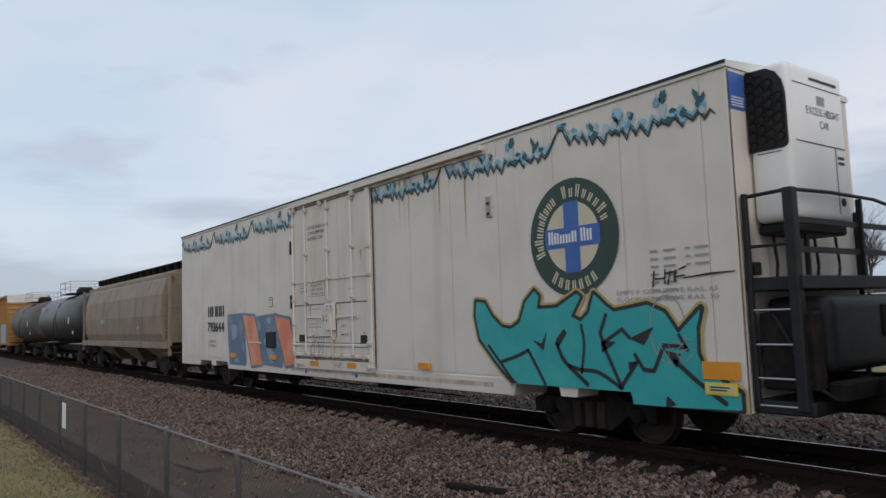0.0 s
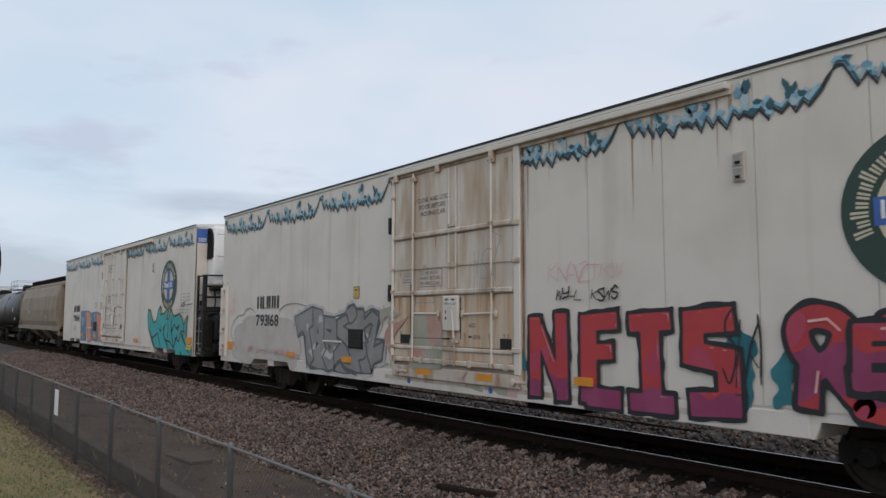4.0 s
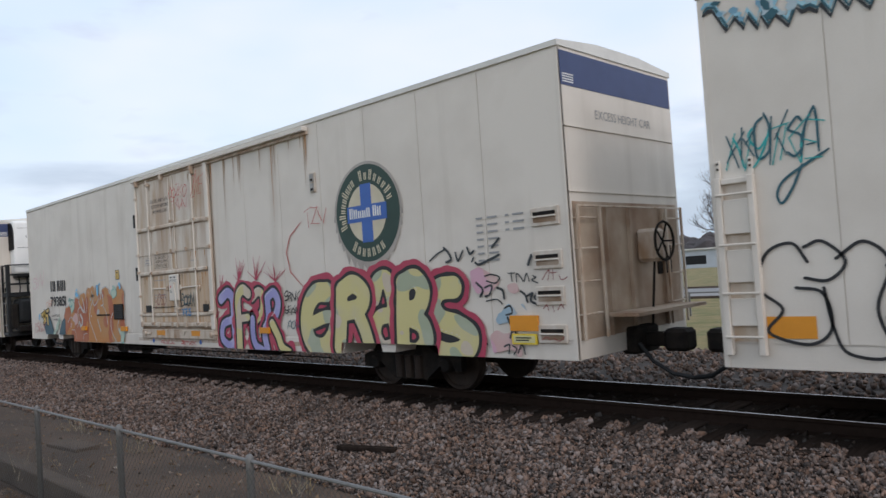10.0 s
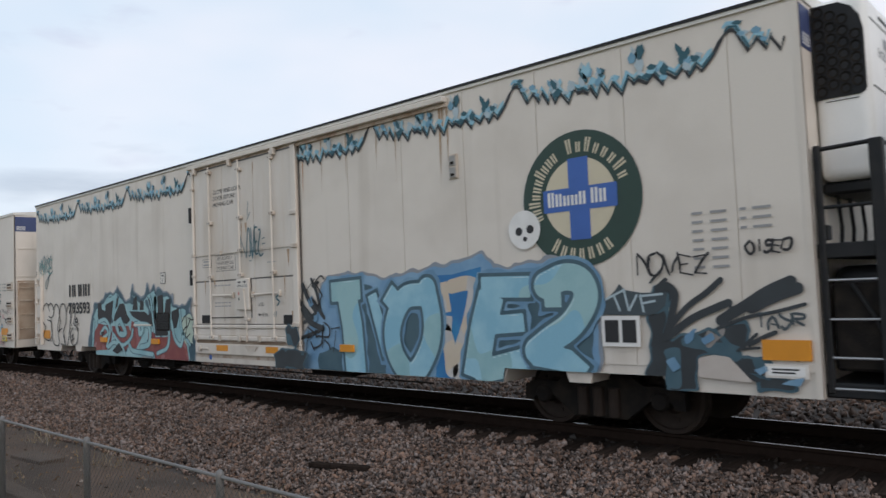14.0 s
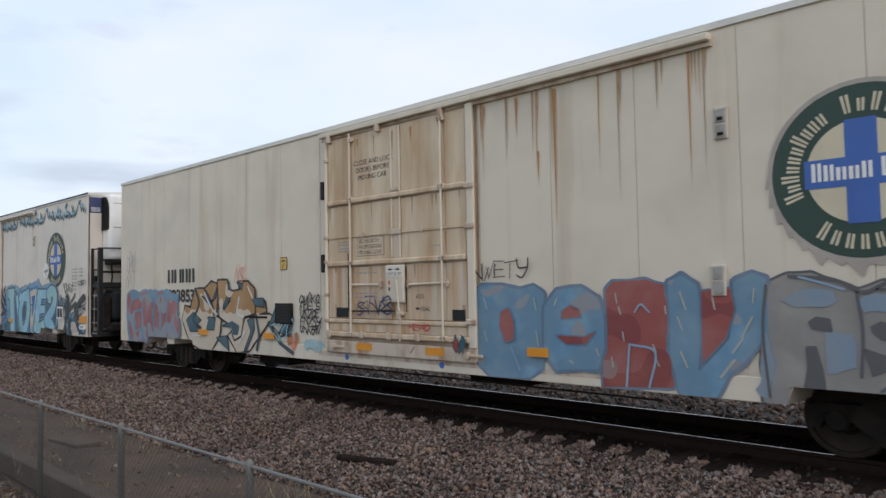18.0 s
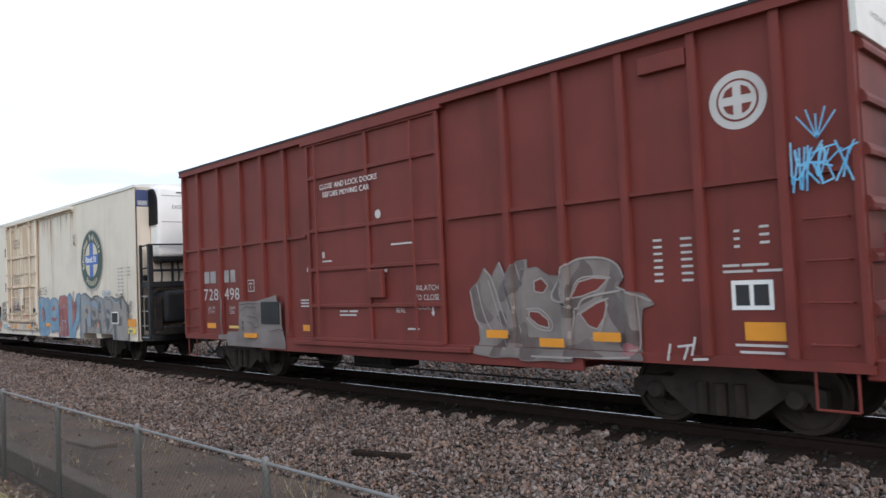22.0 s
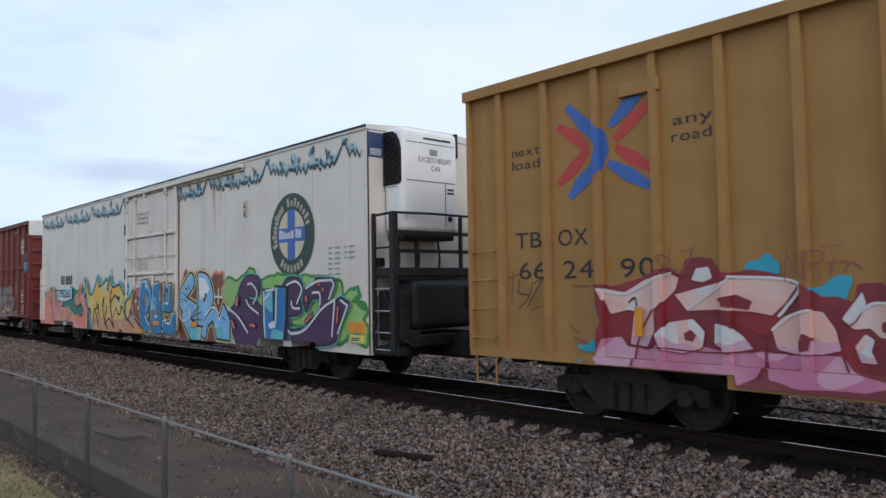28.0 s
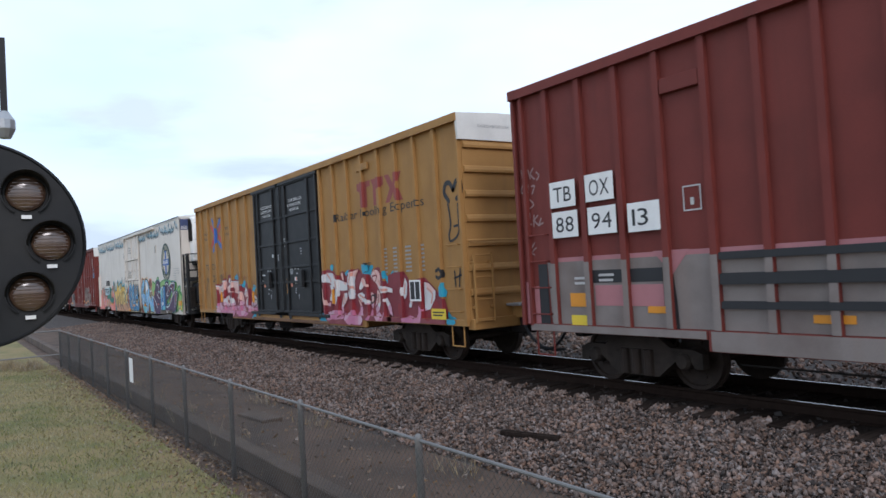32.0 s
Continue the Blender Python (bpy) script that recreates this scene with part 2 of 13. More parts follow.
P_BLUE = paint("logo_blue", (0.045, 0.13, 0.42))
P_GREEN = paint("logo_dark_green", (0.022, 0.055, 0.042))
P_CREAM = paint("logo_cream", (0.62, 0.55, 0.40))
P_BLACK = paint("black", (0.018, 0.018, 0.02))
P_WHITE = paint("white", (0.80, 0.79, 0.76))
P_GREY = paint("grey_text", (0.30, 0.30, 0.30))
P_ORANGE = paint("reflector_orange", (0.72, 0.28, 0.02), 0.4)
P_YELLOW = paint("label_yellow", (0.75, 0.55, 0.04))
P_NAVY = paint("navy", (0.045, 0.065, 0.16))
P_MILKY = paint("milky_white", (0.70, 0.66, 0.60))
P_DKLINE = paint("seam_line", (0.10, 0.095, 0.09))
P_RED = paint("red", (0.50, 0.045, 0.035))
P_TEAL = paint("teal", (0.01, 0.34, 0.34), second=(0.03, 0.40, 0.38))
P_ICEGREY = paint("ice_grey", (0.42, 0.52, 0.56))
P_SKYDULL = paint("dull_sky", (0.13, 0.30, 0.42), second=(0.20, 0.38, 0.48))
P_LBLUE = paint("light_blue", (0.22, 0.46, 0.58), second=(0.34, 0.58, 0.66))
P_SKY = paint("sky_blue", (0.10, 0.40, 0.66), second=(0.26, 0.56, 0.76))
P_PINK = paint("pink", (0.66, 0.26, 0.34), second=(0.74, 0.48, 0.50))
P_CRIMSON = paint("crimson", (0.42, 0.045, 0.09), second=(0.46, 0.07, 0.10))
P_LILAC = paint("lilac", (0.30, 0.29, 0.55), second=(0.42, 0.40, 0.62))
P_LEMON = paint("lemon", (0.64, 0.56, 0.24), second=(0.43, 0.46, 0.32))
P_OCHRE = paint("ochre", (0.62, 0.40, 0.09), second=(0.72, 0.52, 0.20))
P_SALMON = paint("salmon", (0.70, 0.20, 0.12), second=(0.74, 0.36, 0.20))
P_TANGR = paint("orange_tan", (0.50, 0.22, 0.09), second=(0.40, 0.15, 0.06))
P_SILVER = paint("silver_grey", (0.30, 0.29, 0.28), second=(0.20, 0.195, 0.19))
P_FADE = paint("faded_grey", (0.52, 0.50, 0.48), second=(0.42, 0.40, 0.38))
P_DKTEAL = paint("dark_teal", (0.02, 0.10, 0.13))
P_MAROON = paint("maroon", (0.22, 0.05, 0.05), second=(0.30, 0.09, 0.07))
P_FBLUE = paint("faded_blue", (0.22, 0.33, 0.46), second=(0.32, 0.40, 0.48))
# ---- building helpers ----
def link(name, verts, faces, material, parent=None, label="", smooth=False, mats=None, index=None):
    me = bpy.data.meshes.new(name)
    me.from_pydata([tuple(v) for v in verts], [], [tuple(f) for f in faces])
    for mm in mats or [material]:
        me.materials.append(mm)
    if index is not None:
        me.polygons.foreach_set("material_index", index)
    if smooth:
        me.polygons.foreach_set("use_smooth", [True] * len(me.polygons))
    me.update()
    ob = new(name, me)
    if parent:
        ob.parent = parent
    if label:
        ob["label"] = label
    return ob


def part(name, bm, material, parent=None, label="", smooth=False):
    me = bpy.data.meshes.new(name)
    bm.to_mesh(me)
    bm.free()
    me.materials.append(material)
    if smooth:
        me.polygons.foreach_set("use_smooth", [True] * len(me.polygons))
    ob = new(name, me)
    if parent:
        ob.parent = parent
    if label:
        ob["label"] = label
    return ob


def same(ob, x, y, z, rz=0, ry=0):
    """Another part on the same mesh."""
    o = new(ob.name.split(".")[0], ob.data)
    o.parent = ob.parent
    o.matrix_basis = pose(x, y, z, 0, ry, rz)
    if "label" in ob:
        o["label"] = ob["label"]
    return o


def box(bm, x0, x1, y0, y1, z0, z1, bevel=0.0):
    g = bmesh.ops.create_cube(bm, size=1.0, matrix=Matrix.LocRotScale(((x0 + x1) / 2, (y0 + y1) / 2, (z0 + z1) / 2), None, (abs(x1 - x0), abs(y1 - y0), abs(z1 - z0))))
    if bevel:
        es = list({e for v in g["verts"] for e in v.link_edges})
        bmesh.ops.bevel(bm, geom=es, offset=bevel, segments=1, affect="EDGES")
    return bm


def boxes(*items, bevel=0.0):
    bm = bmesh.new()
    for b in items:
        box(bm, *b, bevel=bevel)
    return bm


def soft_box(x0, x1, y0, y1, z0, z1, r, seg=4):
    """A block with well rounded edges."""
    bm = boxes((x0, x1, y0, y1, z0, z1))
    bmesh.ops.bevel(bm, geom=bm.edges[:], offset=r, segments=seg, profile=0.6, affect="EDGES")
    return bm


def rod(bm, a, b, r, seg=8):
    a, b = Vector(a), Vector(b)
    m = Matrix.Translation((a + b) / 2) @ (b - a).to_track_quat("Z", "Y").to_matrix().to_4x4()
    bmesh.ops.create_cone(bm, cap_ends=True, segments=seg, radius1=r, radius2=r, depth=(b - a).length, matrix=m)
    return bm


def rods(pts, r, seg=8, bm=None):
    bm = bm or bmesh.new()
    for a, b in zip(pts, pts[1:]):
        rod(bm, a, b, r, seg)
    return bm


def extrude(pts, y0, y1, bm=None):
    """A closed outline in x and z, given depth from y0 to y1."""
    bm = bm or bmesh.new()
    lo = [bm.verts.new((x, y0, z)) for x, z in pts]
    hi = [bm.verts.new((x, y1, z)) for x, z in pts]
    bm.faces.new(lo)
    bm.faces.new(hi[::-1])
    n = len(pts)
    for i in range(n):
        bm.faces.new((lo[i], hi[i], hi[(i + 1) % n], lo[(i + 1) % n]))
    bmesh.ops.recalc_face_normals(bm, faces=bm.faces[:])
    return bm


def lathe(profile, axis="Y", seg=24, bm=None, at=(0, 0, 0)):
    """A turned shape: profile rows are (along the axis, radius)."""
    bm = bm or bmesh.new()
    rings = []
    for h, r in profile:
        ring = []
        for i in range(seg):
            a = 2 * math.pi * i / seg
            c, s = r * math.cos(a), r * math.sin(a)
            p = {"Y": (c, h, s), "Z": (c, s, h), "X": (h, c, s)}[axis]
            ring.append(bm.verts.new((p[0] + at[0], p[1] + at[1], p[2] + at[2])))
        rings.append(ring)
    for a, b in zip(rings, rings[1:]):
        for i in range(seg):
            bm.faces.new((a[i], a[(i + 1) % seg], b[(i + 1) % seg], b[i]))
    bm.faces.new(rings[0][::-1])
    bm.faces.new(rings[-1])
    bmesh.ops.recalc_face_normals(bm, faces=bm.faces[:])
    return bm


# ---- letters: outlines of the built-in font, kept as flat meshes ----
GLYPHS = {}


def make_glyphs(chars, offsets):
    probes = []
    for off in offsets:
        for ch in chars:
            cu = bpy.data.curves.new("glyph", "FONT")
            cu.body, cu.size, cu.offset, cu.resolution_u = ch, 1.0, off, 3
            cu.fill_mode = "BOTH" if cu.dimensions == "3D" else "FRONT"
            ob = bpy.data.objects.new("glyph", cu)
            scene.collection.objects.link(ob)
            probes.append((ch, off, ob, cu))
    dg = bpy.context.evaluated_depsgraph_get()
    for ch, off, ob, cu in probes:
        me = bpy.data.meshes.new_from_object(ob.evaluated_get(dg))
        v = np.array([p.co[:2] for p in me.vertices]) if len(me.vertices) else np.zeros((0, 2))
        GLYPHS[ch, off] = (v, [tuple(f.vertices) for f in me.polygons])
        bpy.data.meshes.remove(me)
    for ch, off, ob, cu in probes:
        bpy.data.objects.remove(ob)
        bpy.data.curves.remove(cu)


make_glyphs("ABCDEFGHIJKLMNOPQRSTUVWXYZacdeghilnoprstxy0123456789", (0.0, 0.03, 0.055, 0.10))
SIDE = -1.6     # the side of a car that faces the camera, across from the track's middle


def lettering(parent, body, x, z, h, material, y=SIDE - 0.013, width=None, off=0.0, name="lettering", end=None):
    """A line of writing on the side (or, with end, on the end at that x, read along y)."""
    cells, pen = [], 0.0
    for ch in body:
        if ch == " ":
            pen += 0.3
            continue
        v, f = GLYPHS[ch, off]
        x0, x1 = GLYPHS[ch, 0.0][0][:, 0].min(), GLYPHS[ch, 0.0][0][:, 0].max()
        cells.append(([(p[0] - x0 + pen, p[1]) for p in v], f))
        pen += x1 - x0 + 0.09
    k = h / 0.7
    kx = k if width is None else width / max(pen - 0.09, 0.1)

    def put(v):
        return [(x + p[0] * kx, y, z + p[1] * k) if end is None else (end, x + p[0] * kx, z + p[1] * k) for p in v]

    if h >= 0.15:       # large characters are parts of their own
        root = new(name)
        root.parent = parent
        for v, f in cells:
            link("character", put(v), f, material, root)
        return root
    verts, faces = [], []
    for v, f in cells:
        n = len(verts)
        verts += put(v)
        faces += [tuple(i + n for i in q) for q in f]
    return tagged(link(name, verts, faces, material, parent), kind="stuff")


def bars(parent, rows, material, y=SIDE - 0.013, name="small_print"):
    """Writing too small to read: one bar a word. rows: x, z, length, height."""
    verts, faces = [], []
    for x, z, w, h in rows:
        n = len(verts)
        verts += [(x, y, z), (x + w, y, z), (x + w, y, z + h), (x, y, z + h)]
        faces.append((n, n + 1, n + 2, n + 3))
    return tagged(link(name, verts, faces, material, parent), kind="stuff")


def plate(parent, name, x0, x1, z0, z1, material, y=SIDE - 0.012, label="", t=0.004):
    return part(name, boxes((x0, x1, y, y + t, z0, z1)), material, parent, label)


def flat(parent, name, pts, material, y=SIDE - 0.013, label=""):
    """A flat painted shape with the outline pts in x and z (cut into triangles)."""
    bm = bmesh.new()
    vs = [bm.verts.new((p[0], y, p[1])) for p in pts]
    f = bm.faces.new(vs)
    f.normal_update()
    if f.normal.y > 0:
        f.normal_flip()
    bmesh.ops.triangulate(bm, faces=bm.faces[:])
    return part(name, bm, material, parent, label)


def ring_pts(cx, cz, r, n=40, a0=0.0, a1=2 * math.pi, sx=1.0):
    return [(cx + sx * r * math.cos(a0 + (a1 - a0) * i / n), cz + r * math.sin(a0 + (a1 - a0) * i / n)) for i in range(n)]


def stroke(parent, pts, width, material, y, name="brush_line"):
    """A painted line along pts, tapering at its ends."""
    v, f = [], []
    n = len(pts)
    for i, (px, pz) in enumerate(pts):
        a, b = pts[max(i - 1, 0)], pts[min(i + 1, n - 1)]
        dx, dz = b[0] - a[0], b[1] - a[1]
        d = math.hypot(dx, dz) or 1
        w = width * (0.5 if i in (0, n - 1) else 1.0) / 2
        v += [(px - dz / d * w, y, pz + dx / d * w), (px + dz / d * w, y, pz - dx / d * w)]
        if i:
            k = 2 * i
            f.append((k - 2, k - 1, k + 1, k))
    return link(name, v, f, material, parent)
# ---- ground, track, fence ----
GRASS = mat("dry_lawn", (0.25, 0.19, 0.08), 0.95, dark=(0.105, 0.125, 0.03), scale=1.1, amount=0.9, fine=0.5, fine_scale=35, bump=0.6, bump_scale=60)
BALLAST_BED = mat("ballast_fines", (0.06, 0.047, 0.040), 0.95, dark=(0.036, 0.029, 0.025), scale=3, amount=0.7, fine=0.6, fine_scale=28, bump=0.9, bump_scale=25)
STONE = mat("ballast_stone", (0.180, 0.122, 0.096), 0.9, dark=(0.090, 0.060, 0.046), scale=0.8, amount=0.6, fine=0.2, fine_scale=90, island=0.68, spec=0.2)
# oily bed and stones, coloured darker still for the deep shade under the train
SHADED_OILY_BED = mat("oily_track_bed", (0.034, 0.027, 0.023), 0.95, dark=(0.019, 0.015, 0.013), scale=4, amount=0.7, fine=0.5, fine_scale=28, bump=0.8, bump_scale=25, spec=0.0)
SHADED_OILY_STONE = mat("oily_stone", (0.048, 0.039, 0.033), 0.9, dark=(0.026, 0.021, 0.018), scale=1.2, amount=0.6, island=0.5, spec=0.0)
DIRT = mat("brown_dirt", (0.105, 0.064, 0.042), 0.95, dark=(0.040, 0.026, 0.018), scale=0.9, amount=0.9, fine=0.4, fine_scale=30, bump=0.5, bump_scale=30)
CONCRETE = mat("weathered_concrete", (0.105, 0.073, 0.053), 0.9, dark=(0.045, 0.032, 0.024), scale=1.5, amount=0.8, fine=0.25, fine_scale=50, bump=0.3, bump_scale=50)
ROAD = mat("pale_road", (0.26, 0.25, 0.245), 0.9, scale=2, amount=0.4, fine=0.2)
TIE = mat("weathered_tie", (0.032, 0.024, 0.020), 0.95, dark=(0.017, 0.013, 0.011), scale=8, stretch=(3, 0.3, 1), amount=0.8, bump=0.4, bump_scale=40, rnd=0.3, spec=0.0)
RAIL_SIDE = mat("rusty_rail", (0.028, 0.019, 0.015), 0.9, spec=0.0, scale=9, amount=0.6)


def ground():
    # profile across the track: lawn, kerb foot, dirt strip, ballast bed, far lawn
    prof = [(-1500, -0.55), (-12, -0.50), (0, -0.50), (2.15, -0.54), (2.75, -0.552), (3.2, -0.57), (3.24, -0.57), (3.3, -0.30), (4.2, -0.30), (5.2, -0.40), (6.0, -0.38), (7.8, -0.25), (8.40, -0.215), (8.55, -0.182),
            (11.3, -0.182), (11.6, -0.20), (12.2, -0.20), (16.5, -0.22), (18, -0.58), (60, -0.55), (140, -0.4), (1500, 0.5)]
    xs = [-1500, -200, -90, -60] + list(range(-50, 31, 2)) + [60, 200, 1500]
    verts = [(x, y, z) for y, z in prof for x in xs]
    n = len(xs)
    faces = [(i * n + j, i * n + j + 1, (i + 1) * n + j + 1, (i + 1) * n + j) for i in range(len(prof) - 1) for j in range(n - 1)]
    idx = []
    for i in range(len(prof) - 1):
        y = (prof[i][0] + prof[i + 1][0]) / 2
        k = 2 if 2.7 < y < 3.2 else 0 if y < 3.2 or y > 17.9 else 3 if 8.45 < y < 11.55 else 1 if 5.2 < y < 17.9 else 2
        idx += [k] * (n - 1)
    g = link("ground", verts, faces, None, mats=[GRASS, BALLAST_BED, DIRT, SHADED_OILY_BED], index=idx)
    tagged(g, "dry winter lawn, dirt strip and gravel bed of a railway", "ground", kind="structure")


def kerb():
    k = part("retaining_kerb", boxes((-60, 12, 3.2, 3.42, -0.56, -0.26), bevel=0.015), CONCRETE)
    tagged(k, "low stained concrete retaining kerb along the fence", "kerb", kind="structure")


def rocks(name, n, region, size, seed, label, material=None):
    """Loose stones as one mesh: each a squashed, knocked-about block."""
    rng = np.random.default_rng(seed)
    x, y, z = region(rng, n)
    base = np.array([(1, 0, 0), (0, 1, 0), (-1, 0, 0), (0, -1, 0), (0, 0, 1), (0, 0, -1), (.6, .6, .55), (-.6, -.6, .55)], float)
    tri = np.array([(0, 6, 4), (6, 1, 4), (1, 2, 4), (2, 7, 4), (7, 3, 4), (3, 0, 4), (0, 1, 6), (2, 3, 7), (1, 0, 5), (2, 1, 5), (3, 2, 5), (0, 3, 5)])
    s = size * rng.uniform(0.5, 1.45, (n, 1, 1)) * rng.uniform(0.35, 1.6, (n, 1, 3))
    v = base[None] * s * rng.uniform(0.40, 1.45, (n, 8, 1))
    a, b = rng.uniform(0, 6.28, n), rng.uniform(-0.8, 0.8, n)
    ca, sa, cb, sb = np.cos(a), np.sin(a), np.cos(b), np.sin(b)
    vx, vy, vz = v[..., 0], v[..., 1], v[..., 2]
    vy, vz = vy * cb[:, None] - vz * sb[:, None], vy * sb[:, None] + vz * cb[:, None]
    vx, vy = vx * ca[:, None] - vy * sa[:, None], vx * sa[:, None] + vy * ca[:, None]
    co = np.stack([vx + x[:, None], vy + y[:, None], vz + z[:, None]], -1).reshape(-1, 3)
    f = (tri[None] + 8 * np.arange(n)[:, None, None]).reshape(-1, 3)
    me = bpy.data.meshes.new(name)
    me.vertices.add(len(co))
    me.vertices.foreach_set("co", co.ravel())
    me.loops.add(f.size)
    me.loops.foreach_set("vertex_index", f.ravel())
    me.polygons.add(len(f))
    me.polygons.foreach_set("loop_start", np.arange(0, f.size, 3))
    me.materials.append(material or STONE)
    me.update()
    me.validate()
    ob = new(name, me)
    tagged(ob, label, "gravel", kind="stuff")


def bed_height(y):
    return np.interp(y, [5.2, 6.0, 7.8, 8.40, 8.55, 11.3, 11.6, 12.2, 16.5, 18], [-0.40, -0.38, -0.25, -0.215, -0.182, -0.182, -0.20, -0.20, -0.22, -0.58])


def shoulder(rng, n):
    # nearer the camera the stones lie closer
    x = 7 - 62 * rng.random(n) ** 1.7
    y = 5.2 + 3.30 * rng.random(n) + 0.12 * np.sin(x * 2.3) * rng.random(n)
    # stones keep off the tie ends
    off = np.abs((7.0 - x + 0.26) % 0.52 - 0.26)
    on_tie = (y > 8.36 + 0.10 * np.sin(x * 2.9) * np.sin(x * 0.7)) & (off < 0.13)
    return x, y, bed_height(y) + 0.05 * rng.random(n) - 0.16 * on_tie


def cribs(rng, n):
    # pale stones heaped between the tie ends
    x = 7 - 55 * rng.random(n) ** 1.6
    cell = np.floor((7.0 - x + 0.26) / 0.52)
    off = (7.0 - x + 0.26) % 0.52 - 0.26
    x = x - np.where(np.abs(off) < 0.14, np.sign(off) * 0.14, 0.0)
    reach = 0.15 + 0.07 * np.sin(cell * 12.9) + 0.04 * np.sin(x * 3.7) + 0.05 * rng.random(n)
    y = 8.34 + reach * rng.random(n) ** 0.8
    return x, y, bed_height(y) + 0.03 + 0.03 * rng.random(n)


def between(rng, n):
    x = 7 - 55 * rng.random(n) ** 1.6
    y = 8.42 + 3.0 * rng.random(n)
    return x, y, bed_height(y) + 0.02 * rng.random(n) - 0.022


def beyond(rng, n):
    x = 7 - 55 * rng.random(n) ** 1.4
    y = 11.4 + 6.0 * rng.random(n)
    return x, y, bed_height(y) + 0.05 * rng.random(n)


RAIL_PROFILE = [(-0.075, -0.185), (0.075, -0.185), (0.075, -0.172), (0.012, -0.155), (0.010, -0.055), (0.037, -0.040), (0.037, -0.008), (0.018, 0.0),
                (-0.018, 0.0), (-0.037, -0.008), (-0.037, -0.040), (-0.010, -0.055), (-0.012, -0.155), (-0.075, -0.172)]


def track():
    tr = tagged(new("railway_track"), "single railway track with dark wooden ties in gravel", "track", kind="structure")
    for y in (9.25, 10.75):
        n = len(RAIL_PROFILE)
        v = [(x, y + a, b) for x in (-400, 250) for a, b in RAIL_PROFILE]
        fs = [tuple(range(n))[::-1], tuple(range(n, 2 * n))] + [(i, (i + 1) % n, n + (i + 1) % n, n + i) for i in range(n)]
        idx = [0, 0] + [1 if i == 7 else 0 for i in range(n)]
        link("rail", v, fs, None, tr, "rusty steel rail with a polished running surface", mats=[RAIL_SIDE, TREAD], index=idx)
    return tr


def ties(tr):
    first = None
    rng = random.Random(4)
    for i in range(170):
        x = 7.0 - 0.52 * i
        if first is None:
            first = part("tie", boxes((-0.115, 0.115, -1.66, 1.32, -0.36, -0.150), bevel=0.012), TIE, tr)
            first.matrix_basis = pose(x, 10, 0)
        else:
            same(first, x + rng.uniform(-0.02, 0.02), 10 + rng.uniform(-0.07, 0.07), rng.uniform(-0.012, 0.008), rng.uniform(-1, 1))


FENCE_Y, FENCE_TOP = 2.95, 0.70
POSTS = [-28.4 + 2.345 * i for i in range(14)]
ZINC = mat("dull_zinc", (0.165, 0.160, 0.155), 0.6, 0.15, scale=10, amount=0.5)
WIRE = mat("weathered_wire", (0.10, 0.10, 0.10), 0.6, 0.4, scale=10, amount=0.4)


def fence():
    fe = tagged(new("chain_link_fence"), "waist-high grey chain-link fence on steel posts", "fence", kind="structure")
    first = None
    for x in POSTS:
        if first is None:
            bm = lathe([(-0.62, 0.030), (FENCE_TOP - 0.02, 0.030), (FENCE_TOP + 0.005, 0.034), (FENCE_TOP + 0.035, 0.028), (FENCE_TOP + 0.05, 0.012)], "Z", 10)
            first = part("post", bm, ZINC, fe, smooth=True)
            first.matrix_basis = pose(x, FENCE_Y, 0)
        else:
            same(first, x, FENCE_Y, 0)
    part("top_rail", rods([(POSTS[0], FENCE_Y - 0.0, FENCE_TOP), (POSTS[-1], FENCE_Y, FENCE_TOP)], 0.014), ZINC, fe)
    # the weave: two families of slanting wires
    h, z0, step, r = 1.16, -0.50, 0.066, 0.0015
    v, f = [], []
    x = POSTS[0] - h
    while x < POSTS[-1] + h:
        for sgn in (1, -1):
            a, b = [x, z0], [x + sgn * h, z0 + h]
            lo, hi = (a, b) if a[0] < b[0] else (b, a)
            if hi[0] < POSTS[0] or lo[0] > POSTS[-1]:
                continue
            for p, q in ((lo, hi), (hi, lo)):
                for edge in (POSTS[0], POSTS[-1]):
                    if (p[0] < edge) == (edge == POSTS[0]) and p[0] != edge and abs(p[0] - edge) <= h + 1:
                        k = (edge - p[0]) / (q[0] - p[0])
                        if 0 < k < 1:
                            p[1] += k * (q[1] - p[1])
                            p[0] = edge
            n = len(v)
            y = FENCE_Y - 0.034 - 0.003 * sgn
            for p in (lo, hi):
                v += [(p[0] - r, y, p[1] + r * sgn), (p[0] + r, y, p[1] - r * sgn), (p[0], y + 2 * r, p[1])]
            f += [(n, n + 1, n + 4, n + 3), (n + 1, n + 2, n + 5, n + 4), (n + 2, n, n + 3, n + 5)]
        x += step
    link("wire_mesh", v, f, WIRE, fe, "woven wire netting")
    part("sign_plate", boxes((-16.05, -15.72, FENCE_Y - 0.06, FENCE_Y - 0.052, 0.12, 0.60)), P_WHITE, fe, "small blank white plate wired to the fence")
    # return of the fence at its far corner
    part("return_rail", rods([(POSTS[0], FENCE_Y, FENCE_TOP - 0.01), (POSTS[0] - 0.4, -9, FENCE_TOP - 0.05)], 0.025), ZINC, fe)
    low = part("return_rail", rods([(POSTS[0], FENCE_Y, -0.12), (POSTS[0] - 0.4, -9, -0.14)], 0.025), ZINC, fe)
    return fe


ground()
kerb()
TRACK = track()
fence()
P_OLDPAINT = paint("old_paint_border", (0.36, 0.32, 0.28), second=(0.46, 0.41, 0.36))
P_MOSSY = paint("mossy_grey_paint", (0.25, 0.23, 0.13))
# ---- running gear shared by all cars ----
KEYED = []      # (thing, x at the start)
WHEELS = []     # wheelsets that roll
R_WHEEL = 0.457


